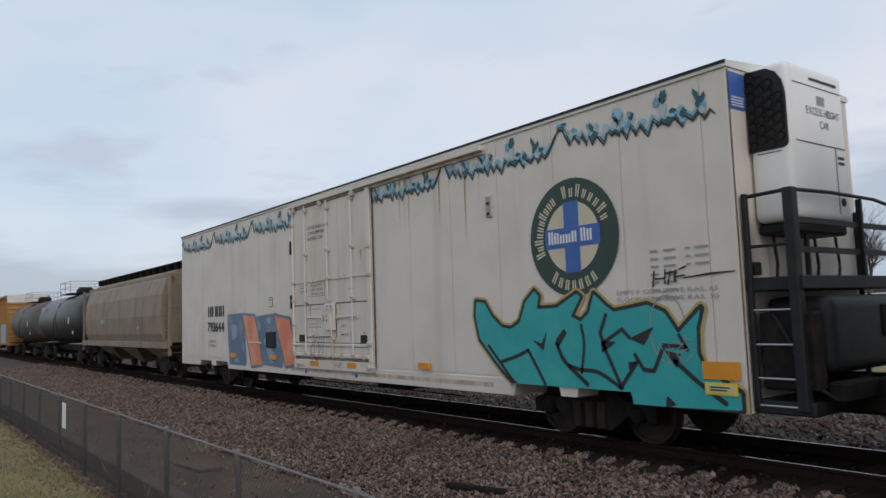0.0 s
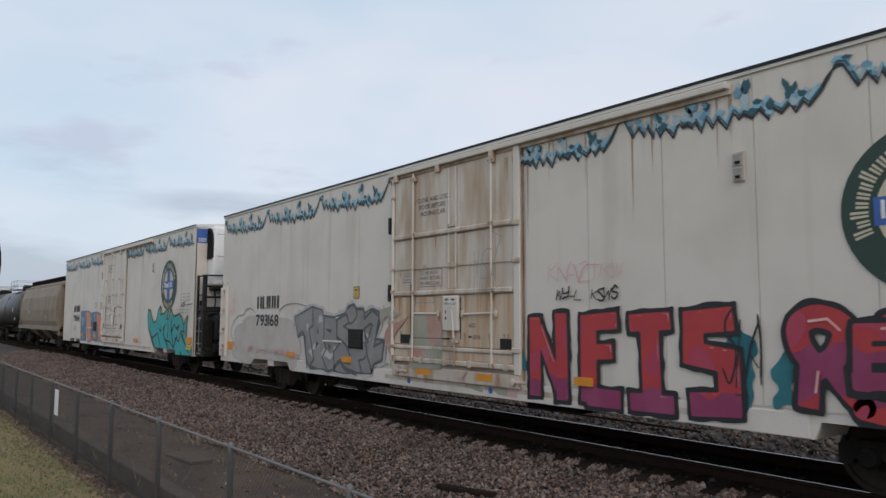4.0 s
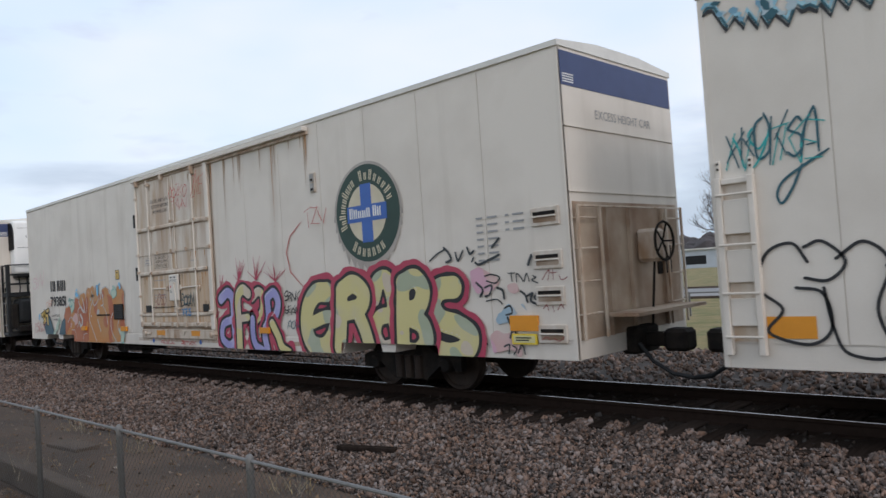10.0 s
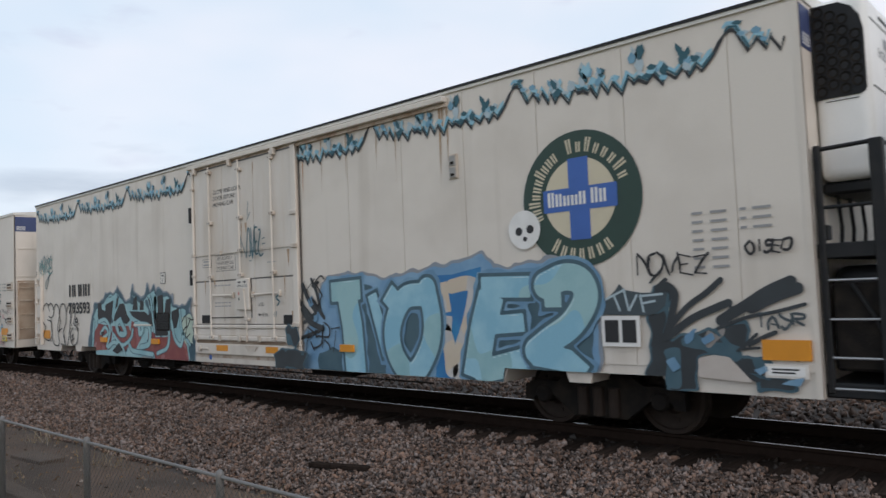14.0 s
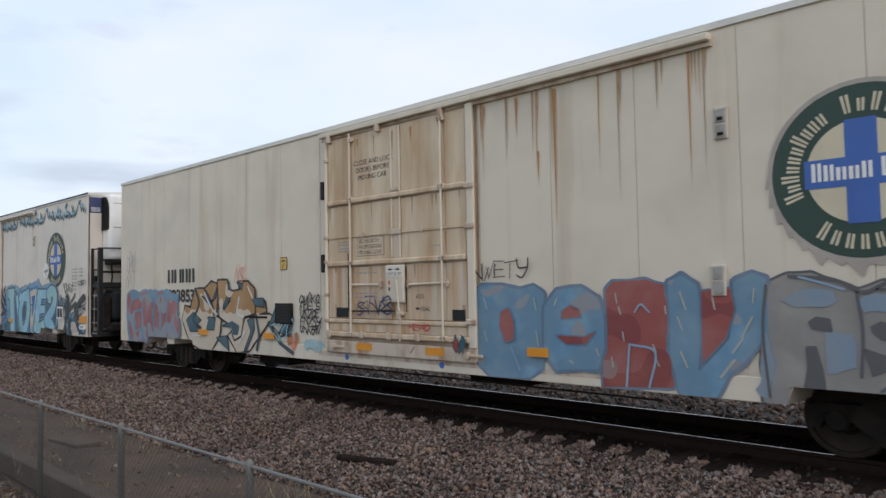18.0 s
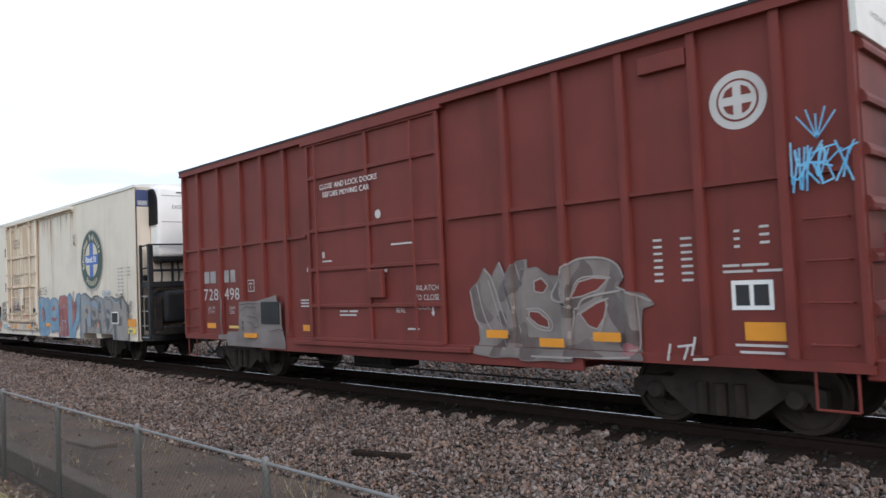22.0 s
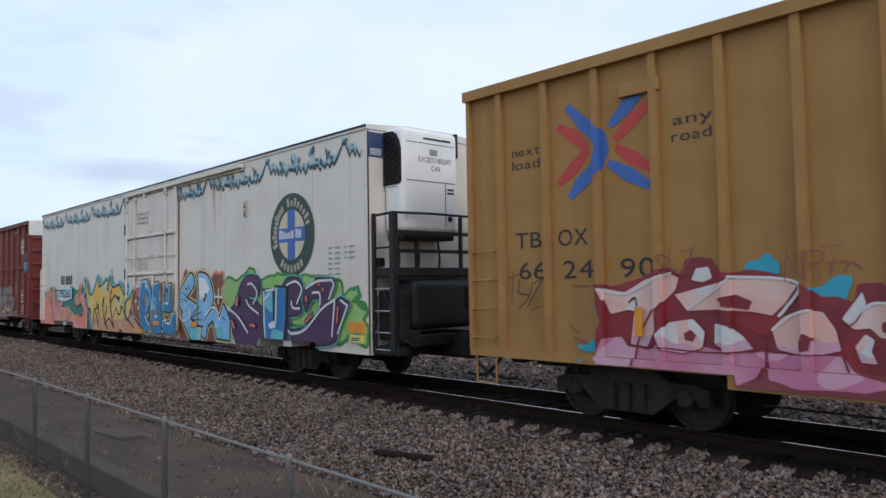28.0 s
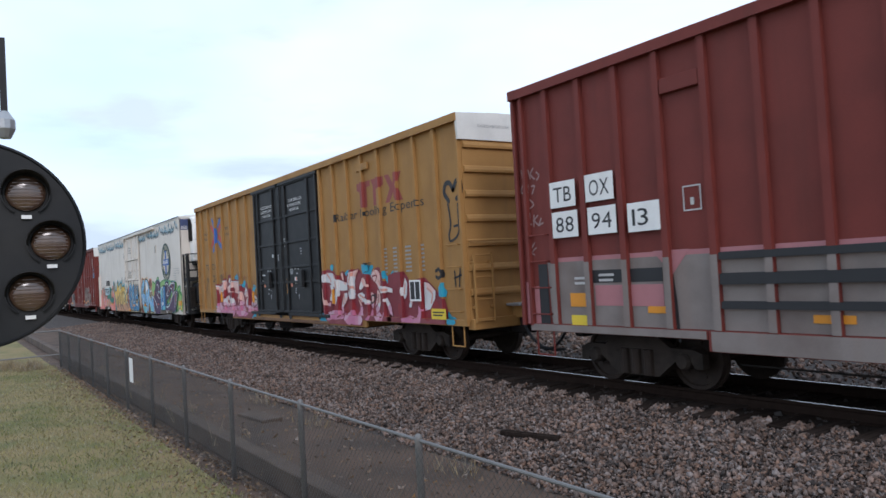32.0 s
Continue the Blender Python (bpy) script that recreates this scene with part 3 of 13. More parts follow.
def truck(car, x, steel=None):
    """A two-axle freight truck: side frames, bolster, springs and wheelsets; the origin at its middle on the rail top."""
    steel = steel or DARK
    tk = part("truck", boxes((-0.22, 0.22, -1.05, 1.05, 0.42, 0.66), bevel=0.03), DARK, car, "grimy two-axle freight truck")
    tk.matrix_basis = pose(x, 0, 0)
    out = [(-1.22, 0.36), (-1.22, 0.58), (-1.05, 0.64), (-0.66, 0.64), (-0.42, 0.80), (0.42, 0.80), (0.66, 0.64), (1.05, 0.64), (1.22, 0.58), (1.22, 0.36),
           (1.08, 0.36), (1.02, 0.46), (0.76, 0.46), (0.40, 0.19), (-0.40, 0.19), (-0.76, 0.46), (-1.02, 0.46), (-1.08, 0.36)]
    for y in (-1.12, 0.98):
        part("side_frame", extrude(out, y, y + 0.14), steel, tk)
        for sx in (-0.24, 0.0, 0.24):
            part("spring", lathe([(0.22, 0.085), (0.60, 0.085)], "Z", 10, None, (sx, y + 0.0, 0)), WHEEL, tk)
        for sx in (-0.89, 0.89):
            part("bearing_cap", lathe([(y - 0.06, 0.10), (y - 0.02, 0.13), (y + 0.15, 0.13)], "Y", 12, None, (sx, 0, 0.46)), steel, tk)
    for sx in (-0.89, 0.89):
        bm = bmesh.new()
        for sy in (-1, 1):
            lathe([(sy * 0.69, 0.10), (sy * 0.70, 0.33), (sy * 0.68, 0.40), (sy * 0.68, R_WHEEL + 0.025), (sy * 0.715, R_WHEEL + 0.02), (sy * 0.73, R_WHEEL), (sy * 0.825, R_WHEEL - 0.004),
                   (sy * 0.83, 0.40), (sy * 0.79, 0.385), (sy * 0.78, 0.20), (sy * 0.84, 0.14), (sy * 0.84, 0.08)], "Y", 28, bm)
            for k in range(5):
                a = k * 1.2566
                box(bm, 0.27 * math.cos(a) - 0.03, 0.27 * math.cos(a) + 0.03, sy * 0.78, sy * 0.80, 0.27 * math.sin(a) - 0.03, 0.27 * math.sin(a) + 0.03)
        lathe([(-1.0, 0.075), (1.0, 0.075)], "Y", 10, bm)
        ws = part("wheelset", bm, WHEEL, tk, "pair of rusty steel wheels on an axle")
        ws.matrix_basis = pose(sx, 0, R_WHEEL)
        WHEELS.append((ws, sx))
    return tk


def coupler(car, x, way):
    bm = bmesh.new()
    box(bm, x, x + way * 0.62, -0.10, 0.10, 0.72, 0.92, bevel=0.02)
    box(bm, x + way * 0.50, x + way * 0.86, -0.20, 0.16, 0.66, 0.98, bevel=0.05)
    box(bm, x - way * 0.1, x + way * 0.18, -0.34, 0.34, 0.62, 1.02, bevel=0.04)
    part("coupler", bm, DARK, car, "rusty knuckle coupler")
    pts = [(x + way * 0.25, -0.42, 0.80), (x + way * 0.45, -0.42, 0.55), (x + way * 0.72, -0.38, 0.38), (x + way * 1.0, -0.33, 0.33), (x + way * 1.25, -0.3, 0.36)]
    part("air_hose", rods(pts, 0.030), BLACK, car)


def side_ladder(car, x, material, w=0.44):
    """Ladder let into the side: two channel stiles, step panels and round rungs before dark gaps."""
    for sx in (x, x + w - 0.07):
        st = part("ladder_stile", boxes((sx, sx + 0.07, SIDE - 0.09, SIDE - 0.002, 0.84, 2.86), (sx + 0.008, sx + 0.062, SIDE - 0.035, SIDE - 0.002, 2.86, 3.06), bevel=0.008), material, car)
        part("bolt", boxes((sx + 0.025, sx + 0.048, SIDE - 0.045, SIDE - 0.034, 2.95, 2.975), (sx + 0.025, sx + 0.048, SIDE - 0.045, SIDE - 0.034, 3.01, 3.035)), DARK, st)
    zs = (1.08, 1.57, 2.12, 2.69)
    for i, z in enumerate(zs):
        part("grab_iron", rods([(x + 0.01, SIDE - 0.10, z - 0.03), (x + w - 0.01, SIDE - 0.10, z - 0.03)], 0.013, 6), material, car)
        part("step_gap", boxes((x + 0.07, x + w - 0.07, SIDE - 0.012, SIDE - 0.004, z - 0.09, z + 0.09)), DOOR, car)
        top = zs[i + 1] - 0.09 if i < 3 else 2.84
        part("step_panel", boxes((x + 0.072, x + w - 0.072, SIDE - 0.065, SIDE - 0.003, z + 0.09, top), bevel=0.006), material, car)


def car_root(name, label, x0, category):
    car = tagged(new(name), label, category, group="cars of the freight train")
    car.matrix_basis = pose(x0, 10, 0)
    KEYED.append((car, x0))
    return car


def roundel(car, cx, cz, r=0.90, drips=False, seed=1):
    """Railway emblem: dark green ring with plain blocks for its letters, a blue cross on cream inside."""
    em = flat(car, "emblem", ring_pts(cx, cz, r), P_GREEN, SIDE - 0.013, "round dark green emblem with a blue cross")
    flat(em, "cream_disc", ring_pts(cx, cz, r * 0.60), P_CREAM, SIDE - 0.016)
    w = r * 0.17
    flat(em, "blue_upright", [(cx - w, cz - r * 0.60), (cx + w, cz - r * 0.60), (cx + w, cz + r * 0.60), (cx - w, cz + r * 0.60)], P_BLUE, SIDE - 0.019)
    flat(em, "blue_bar", [(cx - r * 0.62, cz - w), (cx + r * 0.62, cz - w), (cx + r * 0.62, cz + w), (cx - r * 0.62, cz + w)], P_BLUE, SIDE - 0.020)
    rows = []
    for k, n in ((0, 5), (1, 2)):
        x = cx - r * 0.54 + k * r * 0.74
        for i in range(n):
            h = r * (0.22 if i == 0 else 0.15 + 0.04 * (i % 3 == 1))
            rows += [(x + i * r * 0.135, cz - r * 0.09, r * 0.045, h), (x + i * r * 0.135 + r * 0.068, cz - r * 0.09, r * 0.04, h)]
    bars(em, rows, P_WHITE, SIDE - 0.023, "emblem_letters")
    v, f = [], []

    def block(a, a0, a1, r0, r1):
        m = len(v)
        v.extend([(cx + q * math.cos(a + radians(s)), SIDE - 0.017, cz + q * math.sin(a + radians(s))) for q, s in ((r0, a0), (r1, a0), (r1, a1), (r0, a1))])
        f.append((m, m + 1, m + 2, m + 3))

    for n, a0, a1, way in ((10, 203, 118, 1), (8, 106, 14, 1), (7, 232, 308, -1)):
        for i in range(n):
            a = radians(a0 + (a1 - a0) * (i + 0.5) / n)
            lo, hi = (r * 0.68, r * (0.90 if i == 0 else 0.83 + 0.06 * (i % 4 == 2))) if way > 0 else (r * (0.68 if i == 0 else 0.73), r * 0.90)
            block(a, -2.9, -0.7, lo, hi)
            block(a, 0.7, 2.9, lo, hi)
    tagged(link("ring_letters", v, f, P_CREAM, em), kind="stuff")
    if drips:
        rng = random.Random(seed)
        pts = [(cx + (r + 0.05) * math.cos(a), cz + (r + 0.05) * math.sin(a)) for a in np.linspace(math.pi * 0.98, 0.02 * math.pi, 24)]
        for i in range(15):
            a = -math.pi * (i + 0.5) / 15
            x, z = cx + (r + 0.06) * math.cos(a), cz + (r + 0.06) * math.sin(a)
            pts += [(x + 0.02, z), (x - 0.03, z - rng.uniform(0.03, 0.24) * (abs(math.sin(a)) ** 2))]
        flat(em, "faded_border", pts, P_OLDPAINT, SIDE - 0.0112, "weathered drips of old paint")


def plug_door(car, x, w, wall, z0=0.86, z1=4.83, ribbed=True, rusty=True, words="DOORS BEFORE"):
    """A sliding plug door: panels in a frame, upright locking rods, latch box, tracks above and below."""
    skin = (DOOR_CREAM if wall is CREAM else DOOR) if rusty else DOOR_CLEAN
    low_skin = DOOR_STREAKED if rusty else DOOR_CLEAN
    rail = RUST_TRIM if rusty else WORN_TRIM
    seam = RUST_SHADE_LINE if rusty else P_DKLINE
    d = part("door", boxes((x, x + w, SIDE - 0.048, SIDE, z0, z1), bevel=0.01), skin, car, "closed sliding plug door with locking rods")
    y1 = SIDE - 0.060
    cols = (0.10, 0.80, 1.86, 2.12, 3.16, w - 0.14) if ribbed else (0.10, 1.22, 2.36, w - 0.14)
    levels = (1.46, 2.40, 2.93, 3.52, 4.76) if ribbed else (1.46, 2.37, 2.93, 4.76)
    for j, (b0, b1) in enumerate(zip(levels, levels[1:])):
        for a0, a1 in zip(cols, cols[1:]):
            if ribbed and j == 0 and a0 in (1.86,):
                continue
            part("door_panel", boxes((x + a0 + 0.012, x + a1 - 0.012, y1, SIDE - 0.046, b0 + 0.014, b1 - 0.014), bevel=0.005), low_skin if j == 0 else skin, d)
    # dark dirt in the joints
    for z in levels[:-1]:
        part("rust_line", boxes((x + 0.08, x + w - 0.12, SIDE - 0.0495, SIDE - 0.0482, z - 0.016, z + 0.014)), seam, d)
    if ribbed:
        for z in (3.535, 2.415):
            part("door_rib", boxes((x + 0.13, x + w - 0.16, SIDE - 0.105, y1, z - 0.006, z + 0.085), bevel=0.02), wall if not rusty else skin, d)
            # dark line drawn under each rib as its shade, rust-brown on rusty doors
            part("rust_line", boxes((x + 0.13, x + w - 0.16, SIDE - 0.0625, y1 - 0.0005, z - 0.034, z - 0.007)), seam, d)
        for a in (1.875, 2.085):
            part("centre_strip", boxes((x + a, x + a + 0.03, SIDE - 0.082, y1, 2.52, 4.74), bevel=0.006), wall, d)
        part("centre_slot", boxes((x + 1.915, x + 2.075, SIDE - 0.064, y1, 2.52, 2.90)), low_skin, d)
        part("centre_bracket", boxes((x + 1.84, x + 2.14, SIDE - 0.10, SIDE - 0.082, 2.90, 3.0), bevel=0.012), rail, d)
        part("centre_bracket", boxes((x + 1.87, x + 2.11, SIDE - 0.098, SIDE - 0.082, 3.64, 3.70), bevel=0.012), rail, d)
        stems = (0.81, 3.12)
    else:
        stems = (0.78, 1.92, 3.04)
    for i, a in enumerate(stems):
        foot = 2.42 if not ribbed and i == 1 else 1.15
        rd = part("locking_rod", rods([(x + a, SIDE - 0.118, foot), (x + a, SIDE - 0.118, z1 - 0.03)], 0.017, 8), wall, d, "thin upright locking rod")
        for z in (4.68, 3.60, 2.46, 1.20) if foot < 2 else (4.60, 3.62, 2.96, 2.46):
            part("rod_bracket", boxes((x + a - 0.065, x + a + 0.065, SIDE - 0.134, SIDE - 0.058, z - 0.038, z + 0.038), bevel=0.012), rail, rd)
            for sx in (-0.045, 0.045):
                part("bolt", lathe([(SIDE - 0.140, 0.0), (SIDE - 0.140, 0.010), (SIDE - 0.134, 0.012)], "Y", 6, None, (x + a + sx, 0, z)), DARK, rd)
    # hanging tube at the leading edge, stop bar at the other
    part("edge_tube", rods([(x + 0.06, SIDE - 0.075, z0 + 0.30), (x + 0.06, SIDE - 0.075, z1 - 0.02)], 0.034, 8), wall, d)
    for z in (4.40, 2.95, 2.50, 1.9, 1.42):
        part("edge_clip", boxes((x + 0.01, x + 0.12, SIDE - 0.115, SIDE - 0.05, z - 0.03, z + 0.03), bevel=0.01), rail, d)
    part("door_edge", boxes((x + w - 0.13, x + w + 0.02, SIDE - 0.085, SIDE - 0.046, z0 + 0.2, z1), bevel=0.012), wall, d)
    for z in (3.55, 2.93, 1.46):
        part("edge_lug", boxes((x + w - 0.16, x + w + 0.05, SIDE - 0.118, SIDE - 0.084, z - 0.045, z + 0.045), bevel=0.015), rail, d)
    part("door_gap", boxes((x - 0.035, x - 0.001, SIDE - 0.006, SIDE - 0.001, z0, z1)), seam, d)
    part("door_gap", boxes((x + w + 0.021, x + w + 0.05, SIDE - 0.006, SIDE - 0.001, z0, z1)), seam, d)
    # dark strip on the door face stands in for shade below the rail
    part("door_head_gap", boxes((x + 0.02, x + w - 0.02, SIDE - 0.053, SIDE - 0.0485, z1 - 0.06, z1 - 0.03)), seam, d)
    # cross seam with its small rollers
    part("seam_rod", rods([(x - 0.02, SIDE - 0.070, 2.93), (x + w + 0.02, SIDE - 0.070, 2.93)], 0.012, 6), skin, d)
    for a in (0.02, 1.14, 2.62):
        part("seam_clip", boxes((x + a - 0.02, x + a + 0.02, SIDE - 0.095, SIDE - 0.06, 2.90, 3.0), bevel=0.008), rail, d)
    # foot of the door: two beams over a track pan with rounded ends
    part("lower_beam", boxes((x + 0.10, x + w - 0.16, SIDE - 0.088, SIDE - 0.047, 1.385, 1.455), bevel=0.014), skin, d)
    part("lower_panel", boxes((x + 0.12, x + w - 0.18, SIDE - 0.062, SIDE - 0.047, 1.235, 1.375), bevel=0.006), low_skin, d)
    part("lower_beam", boxes((x + 0.08, x + w - 0.12, SIDE - 0.105, SIDE - 0.047, 1.135, 1.225), bevel=0.016), skin, d)
    part("beam_gap", boxes((x + 0.08, x + w - 0.12, SIDE - 0.0515, SIDE - 0.0482, 1.065, 1.13)), RUST_SHADE_LINE, d)
    for a in (0.0, 0.93, 1.66, 2.36, 3.30):
        part("beam_clamp", boxes((x + a + 0.10, x + a + 0.22, SIDE - 0.126, SIDE - 0.104, 1.12, 1.25), bevel=0.014), rail, d)
    part("track_pan", soft_box(x + 0.02, x + w - 0.02, SIDE - 0.070, SIDE - 0.002, 0.835, 1.06, 0.03), wall if not rusty else rail, d, "white track pan with rounded ends")
    for k in (0.04, 0.93):
        part("door_roller", lathe([(SIDE - 0.115, 0.03), (SIDE - 0.105, 0.06), (SIDE - 0.068, 0.06)], "Y", 14, None, (x + w * k + 0.10, 0, 0.945)), rail, d)
        part("roller_arm", boxes((x + w * k + 0.16, x + w * k + 0.42, SIDE - 0.098, SIDE - 0.068, 0.925, 0.975), bevel=0.012), rail, d)
    part("draw_hook", extrude([(x + 1.98, 1.04), (x + 2.42, 1.04), (x + 2.32, 0.93), (x + 2.08, 0.93)], SIDE - 0.088, SIDE - 0.0695), rail, d)
    for a, b in ((0.90, 1.33), (2.68, 3.08)):
        part("reflector", boxes((x + a, x + b, SIDE - 0.076, SIDE - 0.0695, 0.915, 1.035)), P_ORANGE, d)
    part("dark_hatch", boxes((x + 0.33, x + 0.68, SIDE - 0.068, y1, 1.485, 1.66), bevel=0.005), BLACK, d)
    part("dark_hatch", boxes((x + 3.28, x + 3.56, SIDE - 0.068, y1, 1.475, 1.645), bevel=0.005), BLACK, d)
    # latch box with its lever
    lb = part("latch_box", boxes((x + 1.76, x + 2.22, SIDE - 0.122, y1, 1.75, 2.385), bevel=0.018), wall, d, "white latch box with a lever")
    part("latch_plate", boxes((x + 1.79, x + 2.19, SIDE - 0.125, SIDE - 0.1215, 2.20, 2.36)), P_MILKY, lb)
    part("latch_lever", rods([(x + 2.05, SIDE - 0.135, 2.16), (x + 2.12, SIDE - 0.135, 1.62)], 0.016, 6), wall, lb)
    part("lever_pivot", lathe([(SIDE - 0.143, 0.0), (SIDE - 0.143, 0.026), (SIDE - 0.121, 0.032)], "Y", 10, None, (x + 2.05, 0, 2.16)), rail, lb)
    part("hasp", boxes((x + 2.05, x + 2.19, SIDE - 0.140, y1, 1.535, 1.60), bevel=0.012), rail, d)
    part("latch_chain", rods([(x + 2.12, SIDE - 0.13, 1.62), (x + 2.13, SIDE - 0.125, 1.40), (x + 2.11, SIDE - 0.122, 1.12)], 0.016, 6), rail, d)
    for sx in (-1, 1):
        cx = x + 1.99 + 0.035 * sx
        flat(lb, "arrow", [(cx, 2.322), (cx + sx * 0.05, 2.322), (cx + sx * 0.05, 2.338), (cx + sx * 0.12, 2.312), (cx + sx * 0.05, 2.286), (cx + sx * 0.05, 2.302), (cx, 2.302)], P_BLACK, SIDE - 0.1265)
    lettering(lb, "OPEN", x + 1.81, 2.215, 0.045, P_BLACK, SIDE - 0.1265, width=0.16)
    lettering(lb, "CLOSE", x + 1.99, 2.215, 0.045, P_BLACK, SIDE - 0.1265, width=0.18)
    part("red_tab", boxes((x + 1.85, x + 1.885, SIDE - 0.1255, SIDE - 0.121, 2.06, 2.12)), P_RED, lb)
    part("green_tab", boxes((x + 1.85, x + 1.885, SIDE - 0.1255, SIDE - 0.121, 1.95, 2.01)), P_GREEN, lb)
    part("latch_rod", rods([(x + 0.82, SIDE - 0.092, 2.07), (x + 1.62, SIDE - 0.092, 2.06)], 0.018, 6), wall, d)
    part("latch_rod", rods([(x + 2.30, SIDE - 0.092, 2.05), (x + 3.24, SIDE - 0.092, 2.07)], 0.018, 6), wall, d)
    for a in (1.60, 2.30, 3.20):
        part("rod_guide", boxes((x + a - 0.025, x + a + 0.025, SIDE - 0.112, y1, 2.0, 2.12), bevel=0.01), rail, d)
    part("dark_rod", rods([(x + 0.70, SIDE - 0.075, 2.64), (x + 0.70, SIDE - 0.075, 1.60), (x + 1.94, SIDE - 0.075, 1.61)], 0.009, 6), DARK, d)
    part("dark_rod", rods([(x + 2.24, SIDE - 0.075, 2.36), (x + 2.24, SIDE - 0.075, 1.60)], 0.008, 6), DARK, d)
    # tracks above and below, hinges beside the door
    part("hinge", boxes((x - 0.10, x - 0.02, SIDE - 0.10, SIDE, 3.68, 4.02), bevel=0.008), BLACK, car)
    part("hinge", boxes((x - 0.10, x - 0.02, SIDE - 0.10, SIDE, 2.31, 2.65), bevel=0.008), BLACK, car)
    part("door_rail", boxes((x - 0.1, x + w + 3.8, SIDE - 0.13, SIDE, z1 + 0.01, z1 + 0.10), bevel=0.012), wall, car)
    part("rail_shadow_lip", boxes((x - 0.1, x + w + 3.8, SIDE - 0.05, SIDE, z1 - 0.05, z1 + 0.005)), RUST_TRIM, car)
    part("lower_door_rail", boxes((x - 0.3, x + w + 3.8, SIDE - 0.0135, SIDE, z0 - 0.10, z0 - 0.02)), RUST_TRIM, car)
    for k in (0.05, 0.42, 0.83):
        part("door_hanger", boxes((x + w * k - 0.05, x + w * k + 0.05, SIDE - 0.14, SIDE - 0.05, z1 - 0.12, z1 + 0.03), bevel=0.012), rail, d)
    for a in (0.56, 2.98):
        part("blue_disc", lathe([(SIDE - 0.022, 0.0), (SIDE - 0.022, 0.05), (SIDE - 0.0135, 0.055)], "Y", 16, None, (x + a, 0, 0.765)), P_BLUE, car)
    def plate_frame(xa, xb, za, zb):
        part("notice_plate", boxes((xa, xb, y1 - 0.0045, y1, za, zb)), P_DKLINE, d)
        part("notice_plate", boxes((xa + 0.009, xb - 0.009, y1 - 0.0065, y1 - 0.0045, za + 0.009, zb - 0.009)), skin, d, "pale notice plate with a thin dark border")

    plate_frame(x + 0.95, x + 1.68, 2.57, 2.90)
    plate_frame(x + 0.40, x + 0.76, 2.67, 2.85)
    bars(d, [(x + 0.45, 2.78, 0.27, 0.03), (x + 0.45, 2.71, 0.27, 0.03)], P_GREY, y1 - 0.0075)
    rows = [(x + 0.86 + 0.13 * (i % 5), z, 0.10, 0.022) for i in range(5) for z in (2.26, 1.90, 1.83)] + [(x + 1.0 + 0.13 * (i % 4), 1.36, 0.1, 0.02) for i in range(4)]
    bars(d, [r for r in rows if r[1] > 1.4] + [(x + 2.78, 2.66, 0.3, 0.014)], P_GREY, y1 - 0.002)
    rr = random.Random(int(x * 100) + len(car.name))
    for k in range(26 if rusty else 9):
        a, z = rr.choice((0.10, 0.25, 0.45, 0.85, 1.0, 1.4, 1.98, 2.0, 2.4, 2.9, 3.1, 3.4, 3.55)), rr.choice((2.40, 2.40, 2.40, 2.90, 3.52, 4.70, 1.74))
        rx, hl, ww = x + a + rr.uniform(-0.09, 0.09), rr.uniform(0.12, 0.50), rr.uniform(0.012, 0.045)
        flat(d, "rust_run", [(rx - ww, z - 0.02), (rx + ww, z - 0.02), (rx + ww * 0.6, z - hl * 0.6), (rx, z - hl), (rx - ww * 0.5, z - hl * 0.5)], RUST if rusty and k % 4 == 0 else RUST_FAINT, y1 - 0.0010 - 0.0001 * k)
    for i, s in enumerate(("CLOSE AND LOCK", words, "MOVING CAR")):
        lettering(d, s, x + 0.88 + (0.06 * i if ribbed else 0), 4.20 - 0.135 * i, 0.088, P_BLACK, y1 - 0.004)
    for i, s in enumerate(("SECURE BOTH", "HASPS BEFORE", "MOVING CAR")):
        lettering(d, s, x + 1.0, 2.80 - 0.10 * i, 0.07, P_BLACK, y1 - 0.0078, width=0.62 if i else 0.55)
    lettering(d, "ASD", x + 2.46, 1.82, 0.07, P_BLACK, y1 - 0.004)
    lettering(d, "SEAL", x + 2.58, 1.62, 0.07, P_BLACK, y1 - 0.004)
    flat(d, "arrow", [(x + 2.44, 1.655), (x + 2.50, 1.685), (x + 2.50, 1.665), (x + 2.56, 1.665), (x + 2.56, 1.645), (x + 2.50, 1.645), (x + 2.50, 1.625)], P_BLACK, y1 - 0.004)
    return d


